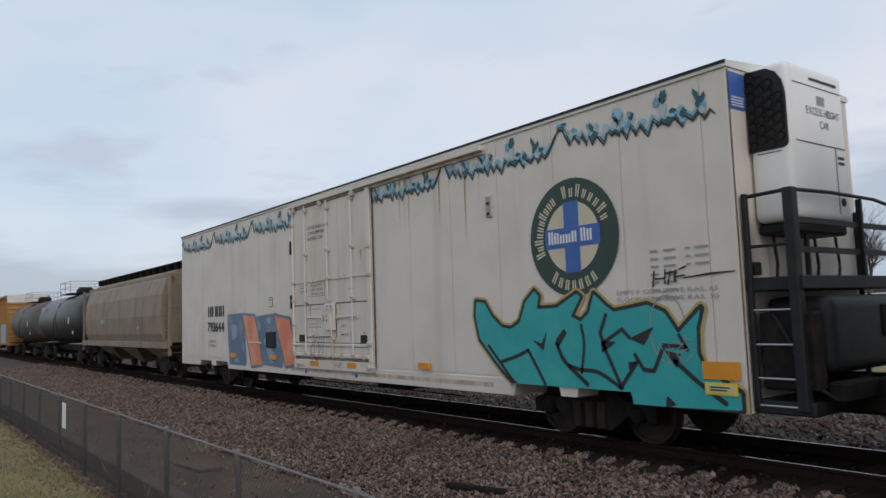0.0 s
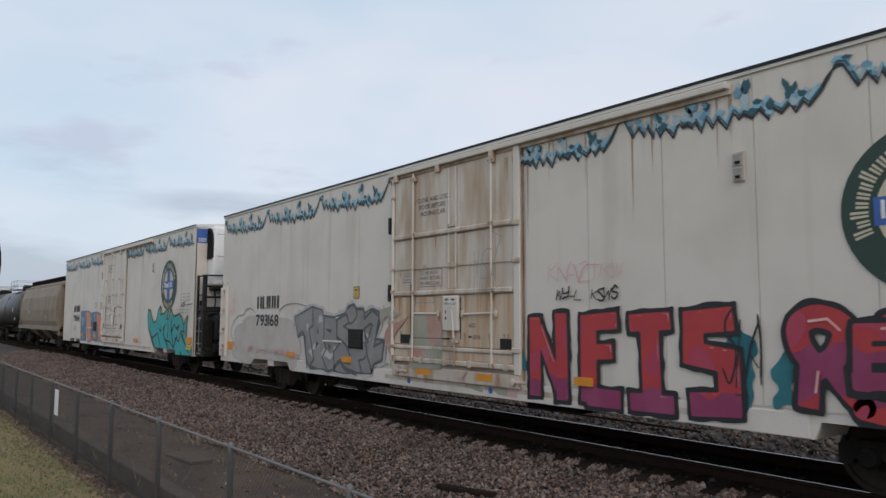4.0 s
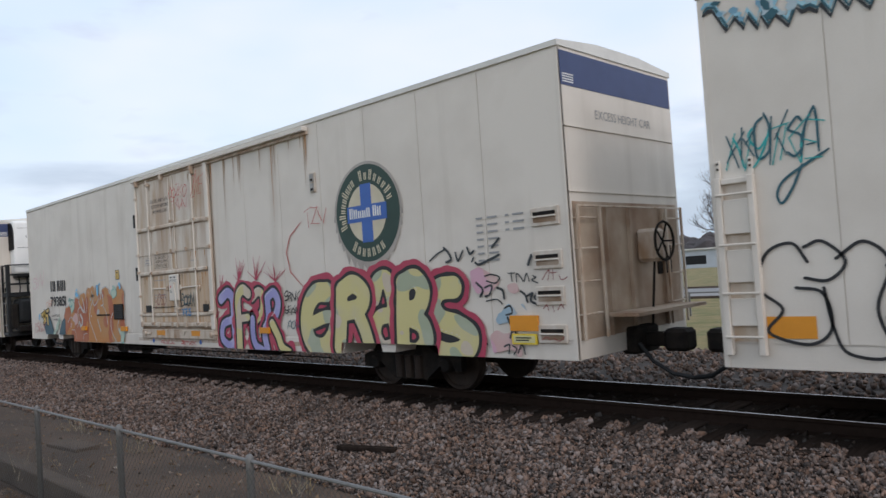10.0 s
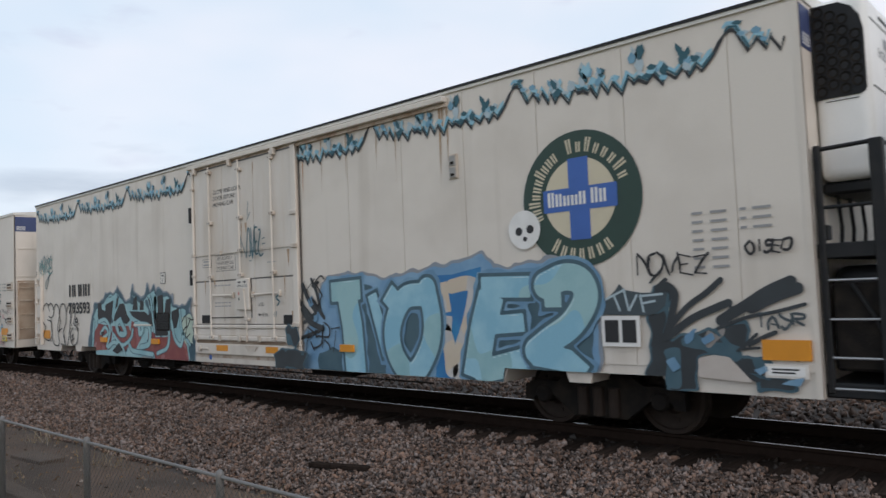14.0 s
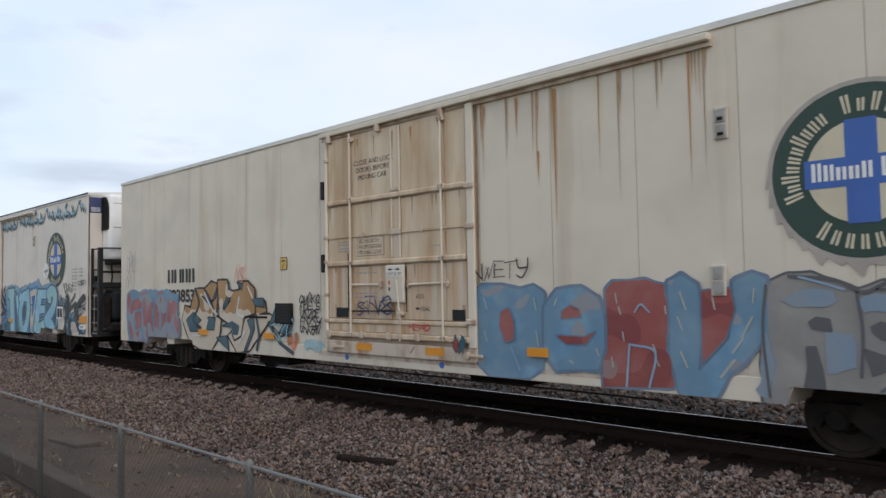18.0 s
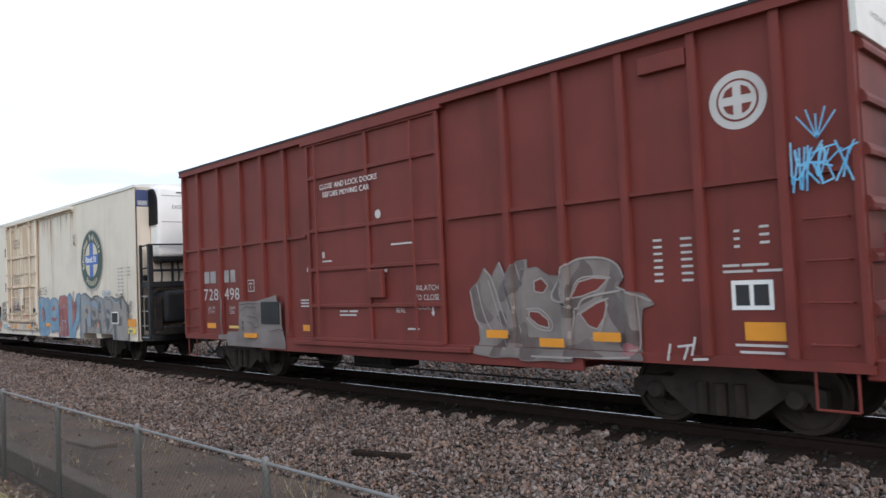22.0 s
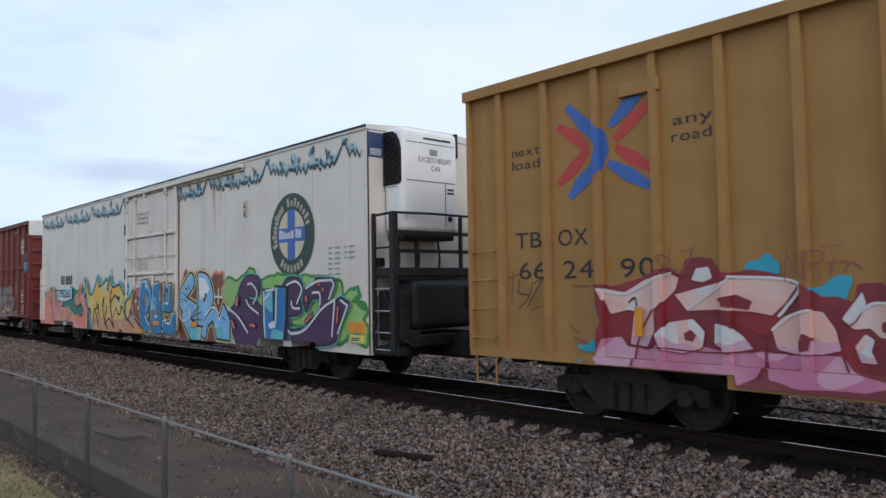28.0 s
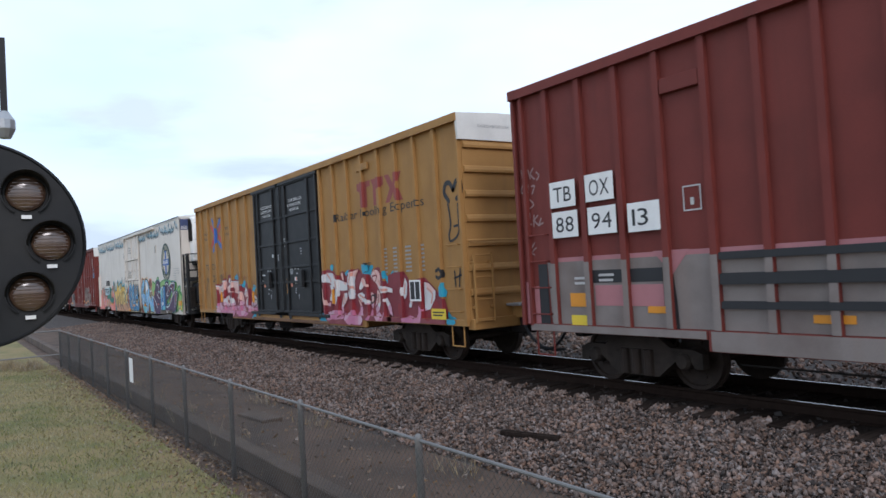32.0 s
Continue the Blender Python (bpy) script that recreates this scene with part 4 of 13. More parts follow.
def cooling_unit(car, x):
    """Refrigeration unit on the end wall, over a railed platform with a fuel tank."""
    u = part("cooling_unit", soft_box(x + 0.004, x + 0.56, -1.20, 0.26, 3.00, 5.0, 0.13), UNIT_WHITE, car, "white refrigeration unit with a black honeycomb grille", smooth=True)
    gx0, gx1, gz0, gz1, gy = x + 0.02, x + 0.52, 3.90, 4.93, -1.215
    curve = [(gx0, gz0), (gx1 - 0.06, gz0), (gx1 - 0.02, gz0 + 0.02), (gx1, gz0 + 0.06), (gx1, gz1 - 0.34), (gx1 - 0.03, gz1 - 0.18), (gx1 - 0.10, gz1 - 0.07), (gx1 - 0.22, gz1), (gx0, gz1 + 0.01)]
    gr = part("grille", extrude(curve, gy, gy + 0.05), BLACK, u, "black honeycomb air grille")
    v, f = [], []
    for i in range(4):
        for j in range(8):
            cx, cz = gx0 + 0.07 + i * 0.118, gz0 + 0.08 + j * 0.126 + (0.063 if i % 2 else 0)
            if cz > gz1 - 0.05 or (i == 3 and cz > gz1 - 0.26) or (i == 2 and cz > gz1 - 0.10):
                continue
            n = len(v)
            v += [(cx + 0.060 * math.cos(a), gy - 0.012, cz + 0.060 * math.sin(a)) for a in np.linspace(0, 2 * math.pi, 9)[:8]]
            v += [(cx + 0.040 * math.cos(a), gy - 0.002, cz + 0.040 * math.sin(a)) for a in np.linspace(0, 2 * math.pi, 9)[:8]]
            f += [(n + k, n + (k + 1) % 8, n + 8 + (k + 1) % 8, n + 8 + k) for k in range(8)]
    tagged(link("honeycomb", v, f, DARK, u), kind="stuff")
    part("panel_seam", boxes((x + 0.560, x + 0.566, -1.08, 0.16, 3.98, 3.995)), P_DKLINE, u)
    part("panel_seam", boxes((x + 0.560, x + 0.566, -1.08, 0.16, 4.72, 4.732)), P_DKLINE, u)
    part("panel_seam", boxes((x + 0.560, x + 0.566, -0.10, -0.085, 3.12, 3.98)), P_DKLINE, u)
    part("side_seam", boxes((x + 0.12, x + 0.44, -1.206, -1.2, 3.86, 3.87)), P_DKLINE, u)
    part("round_port", lathe([(x + 0.555, 0.055), (x + 0.570, 0.055), (x + 0.572, 0.03)], "X", 16, None, (0, 0.02, 3.28)), BLACK, u)
    lettering(u, "EXCESS HEIGHT", -0.78, 4.36, 0.10, P_BLACK, end=x + 0.564, width=0.86)
    lettering(u, "CAR", -0.46, 4.20, 0.10, P_BLACK, end=x + 0.564, width=0.24)
    for k, (y0, y1, za, zb) in enumerate(((-0.66, 0.06, 4.80, 4.84), (-0.50, -0.30, 4.50, 4.62), (-0.05, 0.13, 3.84, 3.88), (-0.05, 0.13, 3.77, 3.81))):
        link("maker_bar" if k == 0 else "notice", [(x + 0.564, y0, za), (x + 0.564, y1, za), (x + 0.564, y1, zb), (x + 0.564, y0, zb)], [(0, 1, 2, 3)], P_BLACK if k != 1 else P_GREY, u)
    part("unit_base", boxes((x, x + 0.50, -1.12, 0.20, 2.86, 3.0), bevel=0.03), BLACK, u)
    part("exhaust_pipe", rods([(x + 0.12, 0.62, 4.62), (x + 0.12, 0.62, 5.12)], 0.05), BLACK, u)
    for yy in (-0.95, -0.45, 0.1, 0.7):
        part("hose", rods([(x + 0.10, yy, 2.9), (x + 0.12, yy + 0.03, 2.5), (x + 0.10, yy, 2.2)], 0.022, 6), BLACK, car)
    part("junction_box", boxes((x + 0.0, x + 0.10, -1.42, -1.26, 2.36, 2.52), bevel=0.01), BLACK, car)
    # platform
    pf = part("end_platform", boxes((x, x + 0.72, -1.5, 1.5, 2.16, 2.32), bevel=0.01), BLACK, car, "black steel end platform with railings")
    for px, py, half, top in ((x + 0.06, -1.49, 0.035, 3.36), (x + 0.62, -1.47, 0.065, 3.36), (x + 0.66, 0.2, 0.035, 3.32), (x + 0.64, 1.47, 0.05, 3.3), (x + 0.06, 1.47, 0.035, 3.3), (x + 0.42, -0.75, 0.03, 2.95)):
        part("railing_post", boxes((px - half, px + half, py - half, py + half, 0.75 if abs(py) > 1.3 else 2.3, top), bevel=0.012), BLACK, pf)
    part("railing_bar", rods([(x + 0.06, -1.47, 3.32), (x + 0.62, -1.47, 3.34), (x + 0.68, -0.6, 3.35), (x + 0.68, 0.6, 3.34), (x + 0.62, 1.47, 3.28)], 0.024), BLACK, pf)
    for z in (2.63, 2.98):
        part("railing_bar", boxes((x + 0.62, x + 0.66, -1.47, 1.47, z - 0.035, z + 0.035)), BLACK, pf)
    part("railing_bar", rods([(x + 0.06, -1.48, 2.7), (x + 0.62, -1.48, 2.7)], 0.02), BLACK, pf)
    for z in (0.80, 1.12, 1.52, 1.93):
        part("step_rung", rods([(x + 0.08, -1.5, z), (x + 0.56, -1.5, z)], 0.014), STEEL, pf)
    part("fuel_tank", soft_box(x + 0.06, x + 0.86, -1.2, 1.3, 1.16, 2.08, 0.16), BLACK, pf, "black fuel tank under the platform", smooth=True)
    part("tank_hatch", boxes((x + 0.86, x + 0.875, 0.1, 0.62, 1.55, 1.95), bevel=0.004), DARK, pf)
    part("battery_box", boxes((x + 0.10, x + 0.78, -1.44, -1.205, 0.98, 1.90), bevel=0.03), DARK, pf)
    part("hose", rods([(x + 0.3, -1.46, 1.9), (x + 0.5, -1.47, 1.55), (x + 0.66, -1.46, 1.1), (x + 0.9, -1.2, 0.86)], 0.022, 6), BLACK, pf)
    part("draft_gear_box", boxes((x, x + 1.5, -0.36, 0.36, 0.62, 1.08), bevel=0.04), DARK, pf)
    part("cross_beam", boxes((x + 0.78, x + 0.98, -1.25, 1.25, 0.86, 1.08), bevel=0.02), DARK, pf)
    part("end_sill", boxes((x, x + 0.75, -1.5, 1.5, 0.70, 0.86), bevel=0.02), BLACK, pf)


def reefer(name, label, x0, L=22.0, material=None, number="", unit=True, logo_x=18.65, icicles=False, rust=3, seed=1, drips=False, band=P_NAVY, door_x=9.35, mark_x=2.6, mark_w=1.40, logo_r=0.90, trucks=(3.0, 2.95), ribbed=True, rusty=True, words="DOOR BEFORE"):
    """A long insulated refrigerator car."""
    material = material or WHITE
    car = car_root(name, label, x0, "refrigerator car")
    c1, c2 = trucks[0], L - trucks[1]
    out = [(0, 0.69), (c1 - 1.25, 0.69), (c1 - 1.17, 0.85), (c1 - 0.2, 0.85), (c1 - 0.16, 0.71), (c1 + 0.16, 0.71), (c1 + 0.2, 0.85), (c1 + 1.17, 0.85), (c1 + 1.25, 0.65), (c2 - 1.25, 0.65),
           (c2 - 1.17, 0.85), (c2 - 0.2, 0.85), (c2 - 0.16, 0.71), (c2 + 0.16, 0.71), (c2 + 0.2, 0.85), (c2 + 1.17, 0.85), (c2 + 1.25, 0.69), (L, 0.69), (L, 5.0), (0, 5.0)]
    part("body", extrude(out, SIDE + 0.012, -SIDE - 0.012), material, car)
    bm = bmesh.new()
    prof = [(-1.62, 4.98), (-1.62, 5.06), (-0.6, 5.15), (0.6, 5.15), (1.62, 5.06), (1.62, 4.98)]
    a = [bm.verts.new((-0.02, y, z)) for y, z in prof]
    b = [bm.verts.new((L + 0.02, y, z)) for y, z in prof]
    for i in range(6):
        bm.faces.new((a[i], a[(i + 1) % 6], b[(i + 1) % 6], b[i]))
    bm.faces.new(a)
    bm.faces.new(b[::-1])
    bmesh.ops.recalc_face_normals(bm, faces=bm.faces[:])
    part("roof", bm, ROOF_ALU, car)
    # side panels with open seams between them
    cuts = list(np.arange(0, door_x - 0.2, 1.33)) + [door_x - 0.12]
    cuts = [(p, q) for p, q in zip(cuts, cuts[1:]) if q - p > 0.25]
    right = list(np.arange(door_x + 3.85, L, 1.33)) + [L]
    cuts += [(p, q) for p, q in zip(right, right[1:]) if q - p > 0.25]
    if L - right[-2] <= 0.25:
        cuts[-1] = (cuts[-1][0], L)
    for p, q in cuts:
        part("side_panel", boxes((p + 0.006, q - 0.006, SIDE, SIDE + 0.012, 0.97, 4.95)), material, car)
    part("side_sill", boxes((c1 + 1.3, c2 - 1.3, SIDE - 0.012, SIDE + 0.02, 0.655, 0.93), bevel=0.006), material, car)
    for x in (0.0, L - 0.06):
        part("corner_post", boxes((x, x + 0.06, SIDE - 0.006, SIDE + 0.05, 0.695, 4.96)), material, car)
    plug_door(car, door_x, 3.76, material, ribbed=ribbed, rusty=rusty, words=words)
    ph = part("placard_holder", boxes((door_x + 7.55, door_x + 7.72, SIDE - 0.030, SIDE, 3.66, 4.04), bevel=0.01), WORN_TRIM, car, "worn bracket with two small plates")
    for z in (3.68, 3.86):
        part("small_plate", boxes((door_x + 7.575, door_x + 7.695, SIDE - 0.045, SIDE - 0.034, z, z + 0.15), bevel=0.005), ZINC_PLATE, ph)
        part("plate_slot", boxes((door_x + 7.60, door_x + 7.67, SIDE - 0.048, SIDE - 0.0445, z + 0.02, z + 0.06)), DARK, ph)
    roundel(car, logo_x, 3.12, logo_r, drips, seed)
    # writing: owner's mark as plain blocks, then the number and small print
    mw = mark_w
    for i, (a, wd) in enumerate(((0.0, 0.21), (0.25, 0.26), (0.54, 0.20), (0.78, 0.20))):
        xa, xb, st = mark_x + a * mw, mark_x + (a + wd) * mw, 0.10
        for p in (xa, xb - st * 0.95):
            part("owner_mark", boxes((p, p + st * 0.95, SIDE - 0.013, SIDE - 0.009, 2.22, 2.55)), P_BLACK, car)
    lettering(car, number, mark_x - 0.03, 1.76, 0.29, P_BLACK, SIDE - 0.0158, width=mark_w, off=0.03)
    lettering(car, "LD LMT 182500", mark_x, 1.42, 0.075, P_BLACK)
    lettering(car, "LT WT 103500", mark_x, 1.28, 0.075, P_BLACK)
    rows = []
    rng = random.Random(seed)
    for i in range(7):
        zz = 2.75 - i * 0.105
        bx = L - 1.3 - (0.35 if not unit else 0)
        rows += [(bx, zz, 0.13, 0.030), (bx + 0.22, zz, 0.19, 0.030)]
        if i < 3:
            rows += [(bx + 0.56, zz, 0.07, 0.030), (bx + 0.70, zz, 0.20, 0.030)]
    bars(car, rows, P_GREY)
    rr = L - (0.58 if unit else 1.11)
    part("reflector", boxes((rr, rr + 0.50, SIDE - 0.040, SIDE - 0.008, 1.09, 1.31)), P_ORANGE, car, "orange reflective strip")
    for rx in (4.6, 7.4, 14.3):
        part("reflector", boxes((rx, rx + 0.34, SIDE - 0.072, SIDE - 0.018, 1.00, 1.12)), P_ORANGE, car)
    lb = part("end_label", boxes((rr + 0.02, rr + 0.46, SIDE - 0.038, SIDE - 0.008, 0.90, 1.05)), {3: P_TANGR, 6: P_MILKY}.get(seed, P_YELLOW), car, "small framed label")
    part("label_field", boxes((rr + 0.05, rr + 0.43, SIDE - 0.042, SIDE - 0.038, 0.925, 1.025)), {3: P_BLACK, 6: P_WHITE}.get(seed, P_LEMON), lb)
    bars(lb, [(rr + 0.09, 0.985, 0.28, 0.018), (rr + 0.09, 0.95, 0.24, 0.018)], P_ICEGREY if seed == 3 else P_BLACK, SIDE - 0.0435)
    sx = door_x - 1.60
    sq = part("stencil_square", boxes((sx, sx + 0.24, SIDE - 0.012, SIDE - 0.008, 2.40, 2.66)), P_BLACK, car, "small square plate with a black border")
    part("plate_field", boxes((sx + 0.015, sx + 0.225, SIDE - 0.015, SIDE - 0.012, 2.415, 2.645)), P_OCHRE if seed % 2 else P_MILKY, sq)
    lettering(sq, "F", sx + 0.09, 2.43, 0.09, P_BLACK, SIDE - 0.0165)
    bars(sq, [(sx + 0.06, 2.57, 0.12, 0.03)], P_BLACK, SIDE - 0.0165)
    hx = door_x - 1.76
    ht = part("cover_plate", boxes((hx, hx + 0.60, SIDE - 0.046, SIDE - 0.002, 1.31, 1.73), bevel=0.006), P_MOSSY if seed == 8 else DARK, car, "dark square vent cover with slats")
    for i in range(6):
        z = 1.345 + 0.062 * i
        part("vent_slat", boxes((hx + 0.03, hx + 0.57, SIDE - 0.050, SIDE - 0.0445, z, z + 0.052), bevel=0.004), BLACK if seed != 8 else P_OLDPAINT, ht)
    part("ledge", boxes((hx - 1.20, hx - 0.32, SIDE - 0.045, SIDE, 1.42, 1.46), bevel=0.006), DARK if seed in (5, 7) else material, car, "short ledge along the side")
    if seed in (3, 6, 8):
        side_ladder(car, 0.07, material)
        part("reflector", boxes((0.515, 1.03, SIDE - 0.0125, SIDE - 0.008, 1.03, 1.27)), P_ORANGE, car)
    # right end
    rng = random.Random(seed + 7)
    part("end_band", boxes((L - 0.002, L + 0.006, -1.56, 1.56 if not unit else -1.21, 4.45, 4.93)), band, car, "blue band with white print")
    v, f = [], []
    for i in range(4):
        y0, zz = -1.52, 4.60 - i * 0.035
        n = len(v)
        v += [(L + 0.008, y0, zz), (L + 0.008, y0 + 0.27, zz), (L + 0.008, y0 + 0.27, zz + 0.016), (L + 0.008, y0, zz + 0.016)]
        f.append((n, n + 1, n + 2, n + 3))
    tagged(link("band_print", v, f, P_WHITE, car), kind="stuff")
    if unit:
        cooling_unit(car, L)
    else:
        lettering(car, "EXCESS HEIGHT CAR", -0.75, 4.05, 0.13, P_GREY, end=L + 0.006, width=1.6)
        part("end_rib", boxes((L, L + 0.02, -1.55, 1.55, 3.88, 3.90), (L, L + 0.02, -1.55, 1.55, 2.98, 3.0)), material, car)
        part("stained_end_panel", boxes((L, L + 0.004, -1.5, 1.5, 0.95, 2.85)), END_RUST, car, "rust-stained lower end wall")
        for y0, y1 in ((-0.75, -0.72), (0.9, 0.93), (-0.1, -0.07)):
            part("end_post", boxes((L, L + 0.06, y0, y1, 0.95, 2.8)), END_RUST, car)
        part("end_handrail", rods([(L + 0.09, -1.5, 2.78), (L + 0.09, 1.5, 2.78)], 0.014, 6), RUST_TRIM, car)
        part("brake_platform", boxes((L + 0.02, L + 0.55, -0.9, 1.2, 1.22, 1.27)), END_RUST, car)
        rim = [(L + 0.36, 0.35 + 0.29 * math.cos(a), 2.25 + 0.29 * math.sin(a)) for a in np.linspace(0, 2 * math.pi, 21)]
        wh = part("hand_brake_wheel", rods(rim, 0.020, 6), DARK, car, "dark spoked hand brake wheel")
        for a in np.linspace(0, 2 * math.pi, 6)[:5]:
            part("spoke", rods([(L + 0.33, 0.35, 2.25), (L + 0.36, 0.35 + 0.29 * math.cos(a), 2.25 + 0.29 * math.sin(a))], 0.014, 6), DARK, wh)
        part("brake_housing", boxes((L, L + 0.30, 0.12, 0.52, 1.95, 2.45), bevel=0.05), RUST_TRIM, car)
        part("dark_hatch", boxes((L + 0.005, L + 0.02, 0.75, 1.2, 1.75, 2.2)), DARK, car)
        part("brake_chain", rods([(L + 0.2, 0.3, 1.95), (L + 0.15, 0.2, 1.0)], 0.02, 6), DARK, car)
        for y0 in (-1.5, -0.95, 0.98, 1.5):
            part("ladder_stile", boxes((L + 0.07, L + 0.10, y0 - 0.02, y0 + 0.02, 0.95, 2.8)), RUST_TRIM, car)
        for z in (1.3, 1.75, 2.2, 2.62):
            part("grab_iron", rods([(L, -1.5, z), (L + 0.08, -1.5, z), (L + 0.08, -1.05, z), (L, -1.05, z)], 0.012, 6), RUST_TRIM, car)
            part("grab_iron", rods([(L, 1.5, z), (L + 0.08, 1.5, z), (L + 0.08, 1.05, z), (L, 1.05, z)], 0.012, 6), RUST_TRIM, car)
        for z in (0.92, 1.45, 1.95, 2.55):
            part("step_recess", boxes((L - 0.62, L - 0.14, SIDE - 0.03, SIDE + 0.001, z, z + 0.26), bevel=0.01), WORN_TRIM, car)
            part("step_slot", boxes((L - 0.57, L - 0.19, SIDE - 0.034, SIDE - 0.0295, z + 0.05, z + 0.20)), RUST_SHADE_LINE, car)
            # dark strip laid over the slot's top as its shade
            part("step_shadow_gap", boxes((L - 0.57, L - 0.19, SIDE - 0.038, SIDE - 0.0335, z + 0.15, z + 0.20)), DARK, car)
            part("grab_iron", rods([(L - 0.58, SIDE - 0.05, z + 0.13), (L - 0.18, SIDE - 0.05, z + 0.13)], 0.012, 6), material, car)
    # rust running from the door rail and the roof edge
    rng = random.Random(seed + 3)
    for i in range(rust * 2 + 4):
        x = door_x + rng.choice((3.95, 4.4, 4.9, 5.1, 6.9, 7.35, 7.45, 5.9, 6.3)) + rng.uniform(-0.12, 0.12)
        strong = i < rust
        h, w = rng.uniform(0.4, 1.9) if strong else rng.uniform(0.2, 1.1), rng.uniform(0.018, 0.04)
        flat(car, "rust_run", [(x, 4.80), (x + w, 4.80), (x + w * 0.8, 4.8 - h * 0.4), (x + w * 0.55, 4.8 - h), (x + w * 0.2, 4.8 - h * 0.45)], RUST if strong and i % 2 else RUST_FAINT, SIDE - 0.0122 - 0.0001 * i, "brown rust streak")
    truck(car, trucks[0])
    truck(car, L - trucks[1])
    coupler(car, 0, -1)
    coupler(car, L + (1.3 if unit else 0), 1)
    part("centre_sill", boxes((0.3, L - 0.3, -0.3, 0.3, 0.62, 0.8), (6.5, 7.6, -1.2, -0.5, 0.42, 0.74), (9.2, 10.4, 0.2, 1.2, 0.40, 0.74), (L - 9.5, L - 8.3, -0.9, 0.6, 0.45, 0.74)), DARK, car)
    part("brake_rod", rods([(5.6, -1.35, 0.55), (L - 5.8, -1.35, 0.52)], 0.014), DARK, car)
    if icicles:
        part("roof_edge", boxes((-0.02, L + 0.02, -1.632, -1.619, 5.025, 5.065)), BLACK, car, "dark strip along the roof edge")
        icicle_border(car, L, seed)
    return car


def icicle_border(car, L, seed):
    """A painted frieze under the roof edge: a jagged black line with teal and pale blue ice over it, sinking and leaping up again every three metres."""
    rng = random.Random(11)
    unit, t = [(0.0, 4.76), (0.05, 4.80), (0.13, 4.79)], 0.06
    while t < 0.90:
        t += rng.uniform(0.020, 0.042)
        base = 4.66 - 0.10 * min(1.0, t * 2.6) - 0.07 * t
        unit.append((3.02 * t, base - rng.uniform(0.04, 0.17)))
        t += rng.uniform(0.012, 0.034)
        unit.append((3.02 * t, base + rng.uniform(-0.03, 0.04)))
    unit += [(3.02 * 0.955, 4.56), (3.02 * 0.985, 4.70), (3.02, 4.76)]
    plumes = [(0.06, 0.12), (0.14, 0.14), (0.24, 0.27), (0.31, 0.13), (0.40, 0.36), (0.455, 0.20), (0.53, 0.13), (0.63, 0.40), (0.70, 0.12), (0.755, 0.21), (0.84, 0.27), (0.90, 0.15)]
    leaves = []
    for q, h in plumes:
        for k in range(4 if h < 0.2 else 7):
            leaves.append((q + rng.uniform(-0.022, 0.022), rng.uniform(0.0, 0.55) * h, h * rng.uniform(0.35, 0.6), rng.uniform(-0.5, 0.5), rng.uniform(0.045, 0.08), rng.choice((0, 0, 1, 1, 2, 3))))
    x0 = 0.06
    while x0 < L - 0.4:
        pts = [(x0 + a, b) for a, b in unit if x0 + a < L - 0.12]
        ib = stroke(car, pts, 0.048, P_BLACK, SIDE - 0.0140, "ice_frieze")
        ib["label"] = "painted frieze of blue ice spikes"
        stroke(ib, [(a + 0.012, b + 0.040) for a, b in pts[:-2]], 0.034, P_DKTEAL, SIDE - 0.0144, "ice_line")
        stroke(ib, [(a - 0.006, b + 0.085) for a, b in pts[:-2]], 0.055, P_LBLUE, SIDE - 0.0142, "ice_line")
        v, f, idx = [], [], []
        for t, up, h, lean, w, k in leaves:
            x = x0 + 3.02 * t
            if x > L - 0.3:
                continue
            z, n, y = float(np.interp(x, [q[0] for q in pts], [q[1] for q in pts])) + 0.05 + up, len(v), SIDE - 0.0146 - 0.0003 * (len(v) // 5 % 4)
            v += [(x - w * 0.4, y, z), (x + w * 0.5, y, z - 0.01), (x + w + lean * h * 0.5, y, z + h * 0.45), (x + lean * h, y, z + h), (x - w * 0.7 + lean * h * 0.4, y, z + h * 0.5)]
            f.append((n, n + 1, n + 2, n + 3, n + 4))
            idx.append(k)
        tagged(link("ice_fringe", v, f, None, ib, mats=[P_LBLUE, P_ICEGREY, P_SKYDULL, P_DKTEAL], index=idx), kind="stuff")
        x0 += 3.02


CAR_A = reefer("refrigerator_car", "white refrigerator car with teal graffiti letters and ice frieze", -25.75, L=21.1, door_x=8.88, ribbed=False, rusty=False, number="793644", icicles=True, logo_x=18.4, seed=2, band=P_BLUE)
CAR_B = reefer("refrigerator_car", "white refrigerator car with red graffiti and ice frieze", -2.1, door_x=9.38, number="793168", icicles=True, logo_x=19.1, seed=3, trucks=(3.5, 2.95))
CAR_C = reefer("refrigerator_car", "white refrigerator car with yellow and lilac graffiti, blank end wall", 23.4, number="793851", unit=False, logo_x=17.85, seed=5, drips=True, rust=7, door_x=8.71, words="DOORS BEFORE", mark_x=2.0, mark_w=1.32, logo_r=0.85, trucks=(2.65, 3.83))
CAR_D = reefer("refrigerator_car", "white refrigerator car with light blue graffiti and ice frieze", 47.4, door_x=9.40, ribbed=False, rusty=False, number="793593", icicles=True, logo_x=19.2, seed=6, mark_x=2.46)
CAR_E = reefer("refrigerator_car", "cream refrigerator car with grey and blue graffiti", 71.9, door_x=9.56, words="DOORS BEFORE", material=CREAM, number="793853", logo_x=18.65, seed=7, drips=True, rust=9, mark_x=2.89, mark_w=1.42)
CAR_G = reefer("refrigerator_car", "white refrigerator car with a row of colourful graffiti and ice frieze", 114.3, door_x=9.62, rusty=False, number="793260", icicles=True, logo_x=19.3, seed=8)


